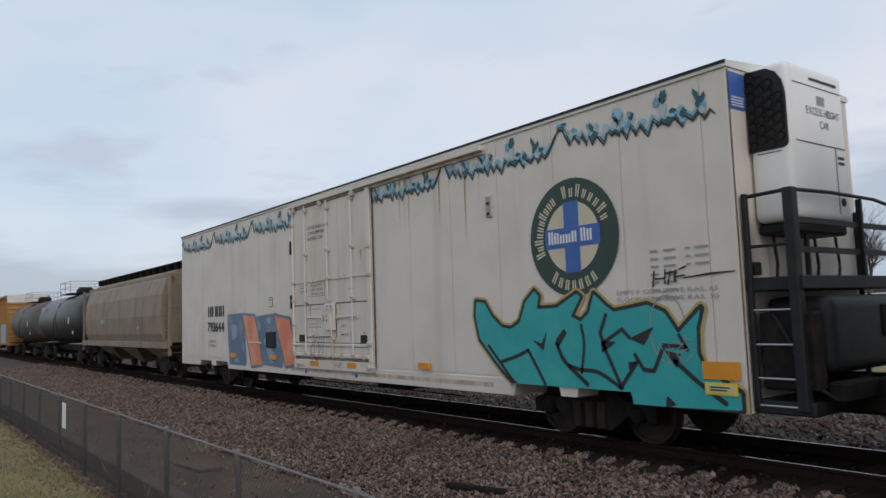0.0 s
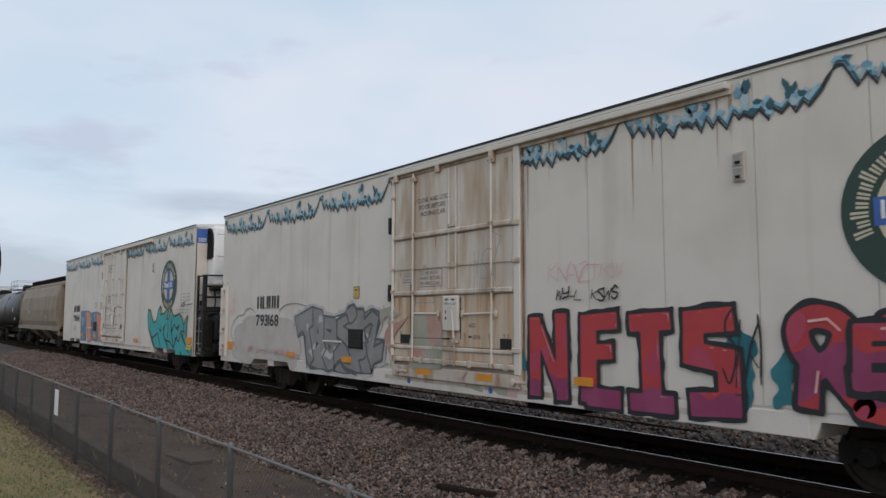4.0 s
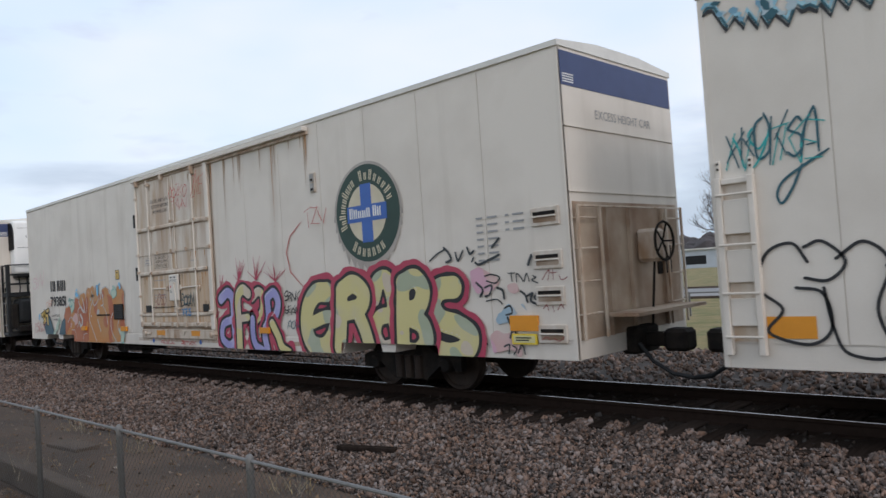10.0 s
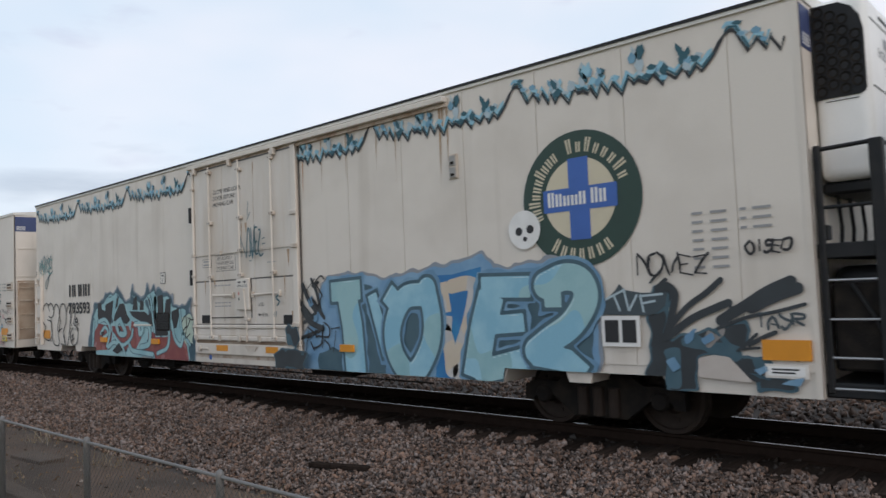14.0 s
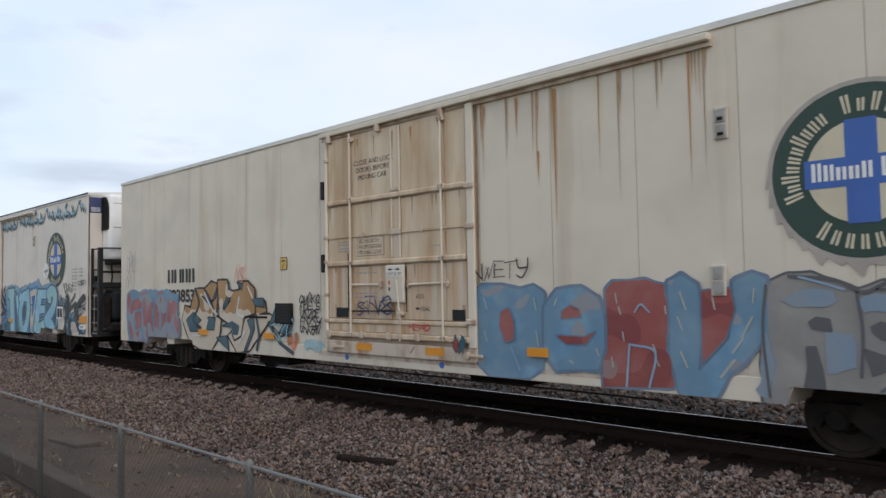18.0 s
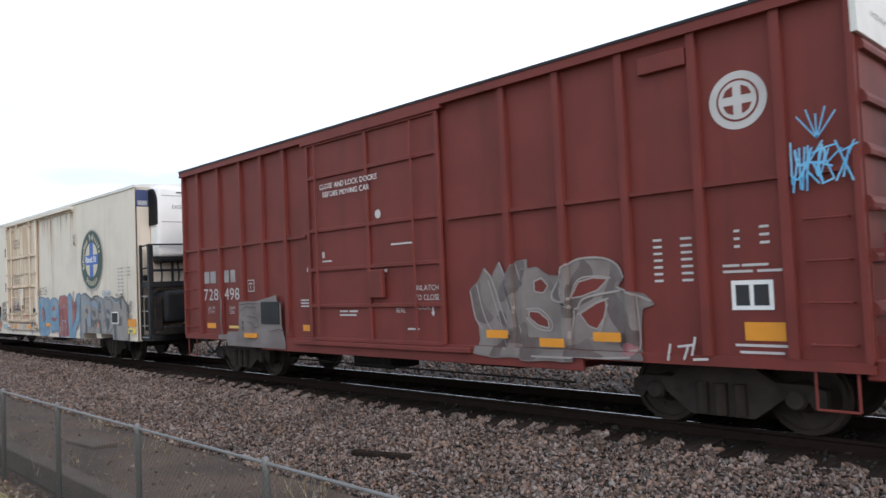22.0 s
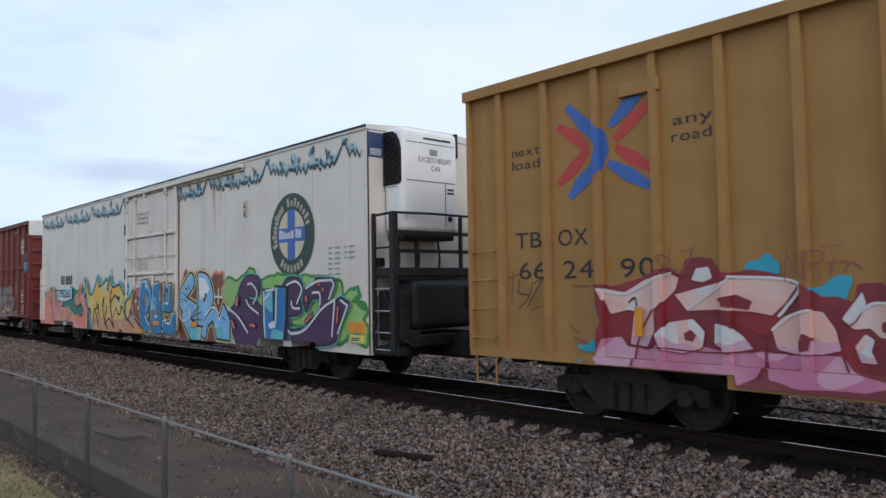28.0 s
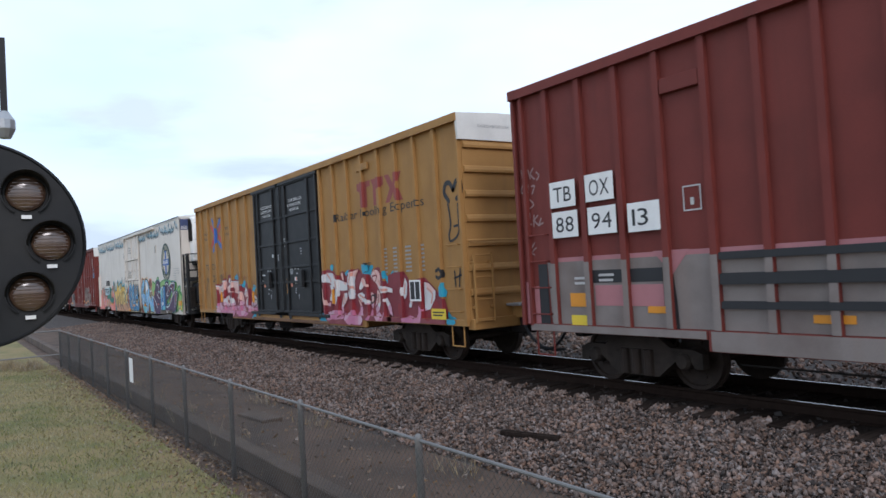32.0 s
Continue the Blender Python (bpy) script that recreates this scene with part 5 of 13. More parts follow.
# ---- box cars ----
def box_end(car, L, material, ribs=7, white_top=True, top=0.0, band=4.40):
    """Corrugated end wall with its ladders and hand brake."""
    e = part("end_wall", boxes((L - 0.06, L + 0.012, -1.5, 1.5, 0.95, 4.95 + top)), material, car)
    for i in range(ribs):
        z = band - 0.16 - i * (band - 1.62) / max(ribs - 1, 1)
        bm = extrude([(L, z - 0.012), (L + 0.07, z), (L + 0.075, z + 0.05), (L + 0.05, z + 0.11), (L, z + 0.15)], -1.48, 1.48)
        part("end_rib", bm, material, e)
    if white_top:
        bm = bmesh.new()
        gable = [(-1.60, band), (1.60, band), (1.62, 5.015 + top), (0.6, 5.065 + top), (-0.6, 5.065 + top), (-1.62, 5.015 + top)]
        a = [bm.verts.new((L - 0.01, y, z)) for y, z in gable]
        b = [bm.verts.new((L + 0.055, y, z)) for y, z in gable]
        bm.faces.new(a)
        bm.faces.new(b)
        for i in range(6):
            bm.faces.new((a[i], a[(i + 1) % 6], b[(i + 1) % 6], b[i]))
        bmesh.ops.recalc_face_normals(bm, faces=bm.faces[:])
        part("end_panel", bm, ROOF_ALU, e, "white painted gable at the top of the end")
        lettering(e, "EXCESS HEIGHT CAR", -1.1, band + 0.26, 0.06, P_GREY, end=L + 0.060)
        lettering(e, "EXCESS HEIGHT CAR", 0.45, band + 0.26, 0.06, P_GREY, end=L + 0.060)
    for y0 in (-1.45, 1.0):
        for sy in (y0, y0 + 0.45):
            part("ladder_stile", boxes((L + 0.13, L + 0.17, sy - 0.018, sy + 0.018, 0.92, 2.30)), material, car)
        for z in (0.95, 1.38, 1.82, 2.26):
            part("grab_iron", rods([(L + 0.15, y0, z), (L + 0.15, y0 + 0.45, z)], 0.013, 6), material, car)
        for z in (1.2, 2.1):
            for sy in (y0, y0 + 0.45):
                part("ladder_bracket", boxes((L, L + 0.14, sy - 0.015, sy + 0.015, z, z + 0.05)), material, car)
    part("end_handrail", rods([(L, -1.46, 2.55), (L + 0.12, -1.46, 2.55), (L + 0.12, 1.46, 2.55), (L, 1.46, 2.55)], 0.015, 6), material, car)
    part("roof_bracket", boxes((L - 0.05, L + 0.10, 1.42, 1.56, band + 0.02, 4.93 + top), bevel=0.01), DARK, car)
    part("brake_step", boxes((L, L + 0.42, -0.6, 1.1, 1.20, 1.25), bevel=0.008), STEEL, car, "grey steel brake step")
    for sy in (-0.42, 0.88):
        part("step_bracket", boxes((L, L + 0.34, sy - 0.03, sy + 0.03, 0.96, 1.198)), material, car)
    part("brake_box", boxes((L + 0.02, L + 0.24, 0.25, 0.75, 1.75, 2.2), bevel=0.04), material, car)
    part("end_sill", boxes((L - 0.1, L + 0.12, -1.5, 1.5, 0.78, 1.0), bevel=0.015), material, car)
    part("draft_pocket", boxes((L - 0.2, L + 0.3, -0.35, 0.35, 0.62, 1.02), bevel=0.03), DARK, car)


def boxcar(name, label, x0, L, material, ribs, door, trucks, end_ribs=7, mid_rail=True, roof=None, proud=0.075, top=0.0, band=4.40):
    """A ribbed box car. ribs: where the side posts stand; door: its left and right edge."""
    car = car_root(name, label, x0, "box car")
    skin = SIDE + proud
    out = [(0, 0.95), (trucks[0] + 1.5, 0.95), (trucks[0] + 1.9, 0.70), (L - trucks[1] - 1.9, 0.70), (L - trucks[1] - 1.5, 0.95), (L, 0.95), (L, 4.93 + top), (0, 4.93 + top)]
    part("body", extrude(out, skin, -skin), material, car)
    part("side_sill", boxes((trucks[0] + 1.7, L - trucks[1] - 1.7, SIDE + 0.01, skin, 0.70, 0.98), bevel=0.006), material, car)
    part("side_sill", boxes((0, trucks[0] + 1.69, SIDE + 0.012, skin, 0.86, 0.98)), material, car)
    part("side_sill", boxes((L - trucks[1] - 1.69, L, SIDE + 0.012, skin, 0.86, 0.98)), material, car)
    bm = bmesh.new()
    prof = [(-1.64, 4.86 + top), (-1.64, 5.02 + top), (-0.6, 5.07 + top), (0.6, 5.07 + top), (1.64, 5.02 + top), (1.64, 4.86 + top)]
    a = [bm.verts.new((-0.04, y, z)) for y, z in prof]
    b = [bm.verts.new((L + 0.04, y, z)) for y, z in prof]
    for i in range(6):
        bm.faces.new((a[i], a[(i + 1) % 6], b[(i + 1) % 6], b[i]))
    bm.faces.new(a)
    bm.faces.new(b[::-1])
    bmesh.ops.recalc_face_normals(bm, faces=bm.faces[:])
    part("roof", bm, roof or material, car)
    post = None
    for x in ribs:
        if post is None:
            post = part("side_post", extrude([(-0.055, 0.98), (0.055, 0.98), (0.055, 4.86 + top), (-0.055, 4.86 + top)], SIDE, skin), material, car)
            post.matrix_basis = pose(x, 0, 0)
        else:
            same(post, x, 0, 0)
    for x in (0.0, L - 0.07):
        part("corner_post", boxes((x, x + 0.07, SIDE, skin, 0.95, 4.86 + top)), material, car)
    if mid_rail:
        part("mid_rail", boxes((0.07, door[0] - 0.1, SIDE + 0.02, skin, 2.98, 3.04)), material, car)
        part("mid_rail", boxes((door[1] + 0.1, L - 0.07, SIDE + 0.02, skin, 2.98, 3.04)), material, car)
    box_end(car, L, material, end_ribs, top=top, band=band)
    for k, tx in enumerate((trucks[0], L - trucks[1])):
        truck(car, tx, TRUCK_BROWN)
    coupler(car, -0.1, -1)
    coupler(car, L + 0.1, 1)
    part("centre_sill", boxes((0.3, L - 0.3, -0.3, 0.3, 0.62, 0.8), (L * 0.4, L * 0.4 + 1.1, -1.1, -0.4, 0.42, 0.74), (L * 0.52, L * 0.52 + 1.3, 0.2, 1.2, 0.40, 0.74)), DARK, car)
    part("brake_rod", rods([(trucks[0] + 2, -1.35, 0.52), (L - trucks[1] - 2, -1.35, 0.50)], 0.014), DARK, car)
    for sx in (0.12, L - 0.58):
        part("stirrup_step", rods([(sx, SIDE + 0.04, 0.9), (sx, SIDE + 0.04, 0.45), (sx + 0.42, SIDE + 0.04, 0.45), (sx + 0.42, SIDE + 0.04, 0.9)], 0.016, 6), material, car)
        for z in (1.15, 1.6, 2.05, 2.5):
            part("grab_iron", rods([(sx, skin, z), (sx, SIDE - 0.03, z), (sx + 0.42, SIDE - 0.03, z), (sx + 0.42, skin, z)], 0.012, 6), material, car)
    return car


def slab_door(car, x0, x1, material, cols=2, rows=(0.98, 1.75, 2.35, 3.05, 3.9, 4.78), y=SIDE - 0.02):
    """A sliding door with sunk panels between its ribs."""
    d = part("door", boxes((x0, x1, y + 0.05, SIDE + 0.09, rows[0], rows[-1])), material, car, "closed sliding steel door")
    for k in ((0, 0.16, 0.78, 1) if cols == 3 else (0, 0.5, 1)):
        sx = x0 + k * (x1 - x0)
        part("door_stile", boxes((sx - 0.045, sx + 0.045, y, y + 0.05, rows[0], rows[-1]), bevel=0.008), material, d)
    for z in rows:
        part("door_rib", boxes((x0, x1, y + 0.008, y + 0.05, z - 0.035, z + 0.035), bevel=0.008), material, d)
    for k in (0.09, 0.84):
        rx = x0 + (x1 - x0) * k
        part("locking_rod", rods([(rx, y - 0.03, rows[0] + 0.1), (rx, y - 0.03, rows[-1] - 0.05)], 0.02), material, d)
    part("latch_box", boxes((x0 + (x1 - x0) * 0.52, x0 + (x1 - x0) * 0.62, y - 0.07, y + 0.02, 1.75, 2.25), bevel=0.015), material, d)
    part("door_rail", boxes((x0 - 0.15, x1 + 0.15, SIDE - 0.05, SIDE + 0.08, rows[-1] + 0.01, rows[-1] + 0.09)), material, car)
    part("lower_door_rail", boxes((x0 - 0.6, x1 + 0.6, SIDE - 0.05, SIDE + 0.08, rows[0] - 0.12, rows[0] - 0.04), bevel=0.01), material, car)
    return d


SKIN = SIDE + 0.075 - 0.006


def over_posts(ob, posts, half=0.0555, depth=0.0725, low=0.985):
    """Paint laid at the posts' face: what falls between the posts goes back to the skin, and wraps round the posts' edges."""
    me = ob.data
    xs = [v.co.x for v in me.vertices]
    src, strips = bmesh.new(), []
    src.from_mesh(me)
    for x in posts:
        if not xs or min(xs) > x + half or max(xs) < x - half:
            continue
        bm = src.copy()
        for co, no in (((x - half, 0, 0), (-1, 0, 0)), ((x + half, 0, 0), (1, 0, 0)), ((0, 0, low), (0, 0, -1))):
            bmesh.ops.bisect_plane(bm, geom=bm.verts[:] + bm.edges[:] + bm.faces[:], plane_co=co, plane_no=no, clear_outer=True)
        rim = [e for e in bm.edges if all(abs(v.co.x - x - half) < 1e-4 for v in e.verts)]
        if rim:
            made = bmesh.ops.extrude_edge_only(bm, edges=rim)
            new_verts = [g for g in made["geom"] if isinstance(g, bmesh.types.BMVert)]
            bmesh.ops.translate(bm, verts=new_verts, vec=(0.0015, depth, 0))
        strips.append(bm)
    bm = src.copy()         # the sill stands as far out as the posts
    bmesh.ops.bisect_plane(bm, geom=bm.verts[:] + bm.edges[:] + bm.faces[:], plane_co=(0, 0, low), plane_no=(0, 0, 1), clear_outer=True)
    strips.append(bm)
    bmesh.ops.bisect_plane(src, geom=src.verts[:] + src.edges[:] + src.faces[:], plane_co=(0, 0, low), plane_no=(0, 0, -1), clear_outer=True)
    bmesh.ops.translate(src, verts=src.verts[:], vec=(0, depth, 0))
    for bm in strips:
        tmp = bpy.data.meshes.new("strip")
        bm.to_mesh(tmp)
        bm.free()
        src.from_mesh(tmp)
        bpy.data.meshes.remove(tmp)
    src.to_mesh(me)
    src.free()


# red fifty-foot car
F_RIBS = [0.81, 1.81, 2.82, 3.72, 4.62, 10.6, 11.6, 12.62, 13.63, 14.62]
CAR_F = boxcar("box_car", "oxide red ribbed box car with silver graffiti", 96.8, 15.4, FREIGHT_RED, F_RIBS, (5.45, 9.25), (1.9, 1.85), 6)
part("roof_edge", boxes((-0.04, 15.44, -1.652, -1.641, 4.985, 5.025)), BLACK, CAR_F, "dark strip along the roof edge")
slab_door(CAR_F, 5.5, 9.2, FREIGHT_RED, 2, (0.98, 1.62, 2.32, 3.08, 4.12, 4.78))
for i, (x, w) in enumerate(((0.96, 0.24), (1.26, 0.26), (1.93, 0.21), (2.22, 0.21))):
    plate(CAR_F, "owner_mark", x, x + w, 2.18, 2.46, P_SILVER, SKIN)
lettering(CAR_F, "728", 0.92, 1.78, 0.27, P_FADE, SKIN, width=0.70)
lettering(CAR_F, "498", 1.92, 1.78, 0.27, P_FADE, SKIN, width=0.68)
lettering(CAR_F, "LD LMT", 1.12, 1.56, 0.07, P_FADE, SKIN)
lettering(CAR_F, "LT WT", 1.12, 1.46, 0.07, P_FADE, SKIN)
lettering(CAR_F, "212600", 2.12, 1.56, 0.07, P_FADE, SKIN)
lettering(CAR_F, "73200", 2.12, 1.46, 0.07, P_FADE, SKIN)
lettering(CAR_F, "CLOSE AND LOCK DOORS", 5.95, 3.86, 0.10, P_WHITE, SIDE - 0.024)
lettering(CAR_F, "BEFORE MOVING CAR", 6.05, 3.70, 0.10, P_WHITE, SIDE - 0.024)
bars(CAR_F, [(12.96, 2.38 - 0.085 * i, 0.12, 0.03) for i in range(7)] + [(13.33, 2.38 - 0.085 * i, 0.15, 0.03) for i in range(7)] + [(14.0, 2.42 - 0.09 * i, 0.07, 0.03) for i in range(3)] + [(14.3, 2.45 - 0.09 * i, 0.11, 0.03) for i in range(3)]
     + [(13.85, 2.02, 0.2, 0.03), (14.08, 2.02, 0.3, 0.03), (13.85, 1.95, 0.35, 0.03), (14.25, 1.95, 0.28, 0.03), (14.0, 1.02, 0.5, 0.03), (13.95, 1.1, 0.6, 0.03)], P_FADE, SKIN - 0.001)
bars(CAR_F, [(7.42, 2.2, 0.4, 0.05), (7.42, 2.12, 0.34, 0.03), (5.9, 2.46, 0.3, 0.03), (5.9, 2.54, 0.08, 0.12), (7.95, 2.66, 0.6, 0.03), (6.4, 1.5, 0.25, 0.03),
             (6.7, 1.5, 0.25, 0.03), (6.4, 1.43, 0.5, 0.03), (8.3, 1.2, 0.3, 0.03)], P_FADE, SIDE + 0.0245)
bars(CAR_F, [(5.05, 1.72, 0.3, 0.03), (5.05, 1.66, 0.32, 0.03), (5.05, 1.60, 0.28, 0.03), (5.3, 2.3, 0.08, 0.08)], P_FADE, SKIN - 0.002)
lettering(CAR_F, "ASD", 7.40, 2.08, 0.09, P_FADE, SIDE + 0.0235)
lettering(CAR_F, "SEAL", 8.02, 1.49, 0.08, P_FADE, SIDE + 0.0235)
for i, w in enumerate(("UNLATCH", "TO CLOSE", "DOOR")):
    lettering(CAR_F, w, 8.5, 1.86 - 0.16 * i, 0.09, P_FADE, SIDE + 0.0235)
flat(CAR_F, "arrow", [(8.92, 1.64), (8.96, 1.64), (8.96, 1.50), (8.99, 1.50), (8.94, 1.43), (8.89, 1.50), (8.92, 1.50)], P_FADE, SIDE + 0.0235)
flat(CAR_F, "round_mark", ring_pts(7.62, 3.24, 0.08, 20), P_FADE, SIDE + 0.0245)
plate(CAR_F, "orange_tab", 7.46, 7.60, 1.94, 2.08, P_SALMON, SIDE + 0.020)
for x in (1.05, 5.1, 7.5, 10.2, 11.2, 12.1):
    yf = SIDE - 0.085 if x in (10.2, 11.2, 12.1) else SKIN
    part("reflector", boxes((x, x + 0.42, yf - 0.004, yf, 1.02 + 0.1 * (x != 11.2), 1.14 + 0.1 * (x != 11.2))), P_ORANGE, CAR_F)
part("reflector", boxes((3.02, 3.44, SIDE - 0.085, SIDE - 0.012, 0.95, 1.04)), P_ORANGE, CAR_F)
part("warning_strip", boxes((2.1, 2.66, SKIN - 0.004, SKIN, 1.13, 1.19)), P_OCHRE, CAR_F, "narrow yellow warning strip")
part("sill_skirt", boxes((2.12, 3.585, SIDE + 0.006, SKIN, 0.73, 0.855), bevel=0.006), FREIGHT_RED, CAR_F)
fp = part("placard", boxes((2.99, 3.26, SKIN - 0.004, SKIN, 1.95, 2.21)), P_FADE, CAR_F, "small dark placard in a white frame")
part("placard_field", boxes((3.01, 3.24, SKIN - 0.008, SKIN - 0.004, 1.97, 2.19)), FREIGHT_RED, fp)
lettering(fp, "F", 3.10, 1.99, 0.09, P_FADE, SKIN - 0.011)
bars(fp, [(3.05, 2.11, 0.14, 0.03)], P_FADE, SKIN - 0.011)
part("reflector", boxes((14.07, 14.53, SKIN - 0.004, SKIN, 1.17, 1.38)), P_ORANGE, CAR_F)
pk = part("placard", boxes((13.94, 14.42, SKIN - 0.006, SKIN, 1.52, 1.86)), P_WHITE, CAR_F, "white framed placard")
part("placard_field", boxes((13.99, 14.15, SKIN - 0.010, SKIN - 0.006, 1.57, 1.81), (14.2, 14.37, SKIN - 0.010, SKIN - 0.006, 1.57, 1.81)), P_BLACK, pk)
em = flat(CAR_F, "emblem", ring_pts(14.14, 3.95, 0.34), P_FADE, SKIN, "round cream emblem with a cross")
flat(em, "inner_disc", ring_pts(14.14, 3.95, 0.25), FREIGHT_RED, SKIN - 0.003)
flat(em, "inner_field", ring_pts(14.14, 3.95, 0.225), P_FADE, SKIN - 0.006)
for sx in (-1, 1):
    for sz in (-1, 1):
        flat(em, "dark_quarter", [(14.14 + sx * a, 3.95 + sz * b) for a, b in ((0.05, 0.05), (0.17, 0.05), (0.13, 0.13), (0.05, 0.17))], FREIGHT_RED, SKIN - 0.009)
part("rail_stop_box", boxes((12.9, 13.55, SIDE, SKIN, 4.50, 4.72), bevel=0.01), FREIGHT_RED, CAR_F)
for i, z in enumerate((4.22, 3.42, 2.62)):
    v = [(15.4 + 0.079, y, zz) for y, zz in ((-0.55, z), (0.25, z), (0.25, z + 0.05), (-0.55, z + 0.05))]
    link("end_print", v, [(0, 1, 2, 3)], P_FADE, CAR_F)

P_PALEMARK = paint("dusty_white_print", (0.52, 0.53, 0.54))
P_DULLRED2 = paint("faded_emblem_red", (0.27, 0.05, 0.042))
# yellow sixty-foot car with black double doors
H_RIBS = [0.70 + 0.905 * i for i in range(7)] + [12.35 + 0.83 * i for i in range(8)]
CAR_H = boxcar("box_car", "faded yellow box car with black doors and pink graffiti", 139.0, 19.05, YELLOW, H_RIBS, (7.06, 12.18), (2.6, 2.6), 7, mid_rail=False, top=0.09, band=4.58)
slab_door(CAR_H, 7.1, 9.27, BLACK, 3, (1.02, 1.9, 2.35, 3.1, 3.9, 4.85))
slab_door(CAR_H, 9.37, 12.12, BLACK, 3, (1.02, 1.9, 2.35, 3.1, 3.9, 4.85))
part("sill_strip", boxes((7.0, 12.3, SIDE - 0.02, SIDE + 0.07, 0.90, 0.98), bevel=0.01), YELLOW, CAR_H)
for x, w, h in ((7.05, 0.30, 0.14), (9.0, 0.26, 0.16), (9.75, 0.30, 0.18), (11.9, 0.26, 0.12)):
    flat(CAR_H, "grease_patch", [(x, 0.985), (x + w, 0.98), (x + w * 0.9, 0.98 - h), (x + w * 0.5, 0.96 - h), (x + w * 0.2, 0.98 - h * 0.6)], BLACK, SIDE - 0.034, "black grease patch")
part("sill_strip", boxes((6.6, 12.6, SIDE - 0.03, SIDE + 0.005, 0.715, 0.80), bevel=0.01), SILL_RUST, CAR_H, "rusty door track")
for s, x, z in (("CLOSE THIS DOOR", 7.66, 4.29), ("BEFORE CLOSING", 7.68, 4.15), ("MAIN DOOR", 7.80, 4.01), ("CLOSE AND LOCK", 10.06, 4.29), ("BOTH DOORS BEFORE", 9.98, 4.15), ("MOVING CAR", 10.14, 4.01)):
    lettering(CAR_H, s, x, z, 0.085, P_WHITE, SIDE + 0.026, width=1.02 if len(s) > 10 else 0.7)
for s, x, z, h in (("TB", 0.96, 2.52, 0.24), ("OX", 1.79, 2.52, 0.24), ("66", 1.03, 2.05, 0.26), ("24", 1.87, 2.05, 0.26), ("90", 2.83, 2.05, 0.26)):
    lettering(CAR_H, s, x, z, h, P_BLACK, SKIN, width=0.52)
for s, x, z in (("next", 0.93, 3.92), ("load", 0.93, 3.72), ("any", 3.66, 3.96), ("road", 3.64, 3.75)):
    lettering(CAR_H, s, x, z, 0.14, P_BLACK, SKIN, width=0.54)
for ch in lettering(CAR_H, "Railcar Pooling Experts", 13.2, 3.42, 0.21, P_BLACK, SIDE - 0.004, width=4.4).children:
    over_posts(ch, H_RIBS)
# crossed arrows: plain strokes in blue and red
for pts, m in (([(2.0, 4.52), (2.28, 4.22), (2.56, 3.98), (2.60, 3.80), (2.5, 3.6), (2.2, 3.38), (2.02, 3.2)], P_BLUE), ([(3.3, 4.58), (3.0, 4.34), (2.72, 4.12)], P_BLUE), ([(2.68, 3.62), (3.0, 3.42), (3.34, 3.22)], P_BLUE),
               ([(1.82, 4.26), (2.12, 4.06), (2.34, 3.86)], P_RED), ([(2.34, 3.84), (2.1, 3.62), (1.82, 3.42)], P_RED), ([(3.32, 4.32), (3.05, 4.12), (2.8, 3.92)], P_RED), ([(2.8, 3.82), (3.05, 3.64), (3.34, 3.46)], P_RED)):
    over_posts(stroke(CAR_H, pts, 0.20, m, SIDE - (0.006 if m is P_BLUE else 0.003), "arrow_emblem"), H_RIBS)
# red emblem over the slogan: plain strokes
for pts in ([(14.5, 4.26), (15.2, 4.28), (15.2, 4.14), (15.02, 4.13), (15.02, 3.64), (14.8, 3.64), (14.72, 4.0), (14.5, 4.1)], [(15.24, 4.28), (15.86, 4.29), (15.86, 4.1), (15.62, 4.0), (15.55, 3.64), (15.34, 3.64), (15.34, 4.13)],
            [(15.92, 4.29), (16.12, 4.29), (16.4, 3.96), (16.12, 3.64), (15.92, 3.64), (16.16, 3.96)], [(16.46, 4.29), (16.7, 4.29), (16.5, 4.0), (16.74, 3.64), (16.5, 3.64), (16.3, 3.96)]):
    over_posts(flat(CAR_H, "red_emblem", pts, P_DULLRED2, SIDE - 0.004), H_RIBS)
pk = part("placard", boxes((17.0, 17.46, SIDE - 0.05, SIDE - 0.042, 1.36, 1.82)), P_WHITE, CAR_H, "white framed placard")
for xa in (17.04, 17.25):
    part("placard_field", boxes((xa, xa + 0.17, SIDE - 0.053, SIDE - 0.05, 1.40, 1.78)), P_BLACK, pk)
for x in (3.1, 6.65, 12.95):
    part("reflector", boxes((x, x + 0.09, SIDE - 0.045, SIDE - 0.004, 1.28, 1.66)), P_ORANGE, CAR_H)
yl = part("yellow_label", boxes((17.8, 18.34, SIDE - 0.02, SIDE - 0.012, 0.98, 1.2)), P_YELLOW, CAR_H, "yellow label with a dark border")
bars(yl, [(17.86, 1.11, 0.42, 0.03), (17.86, 1.05, 0.36, 0.03)], P_BLACK, SIDE - 0.0215)
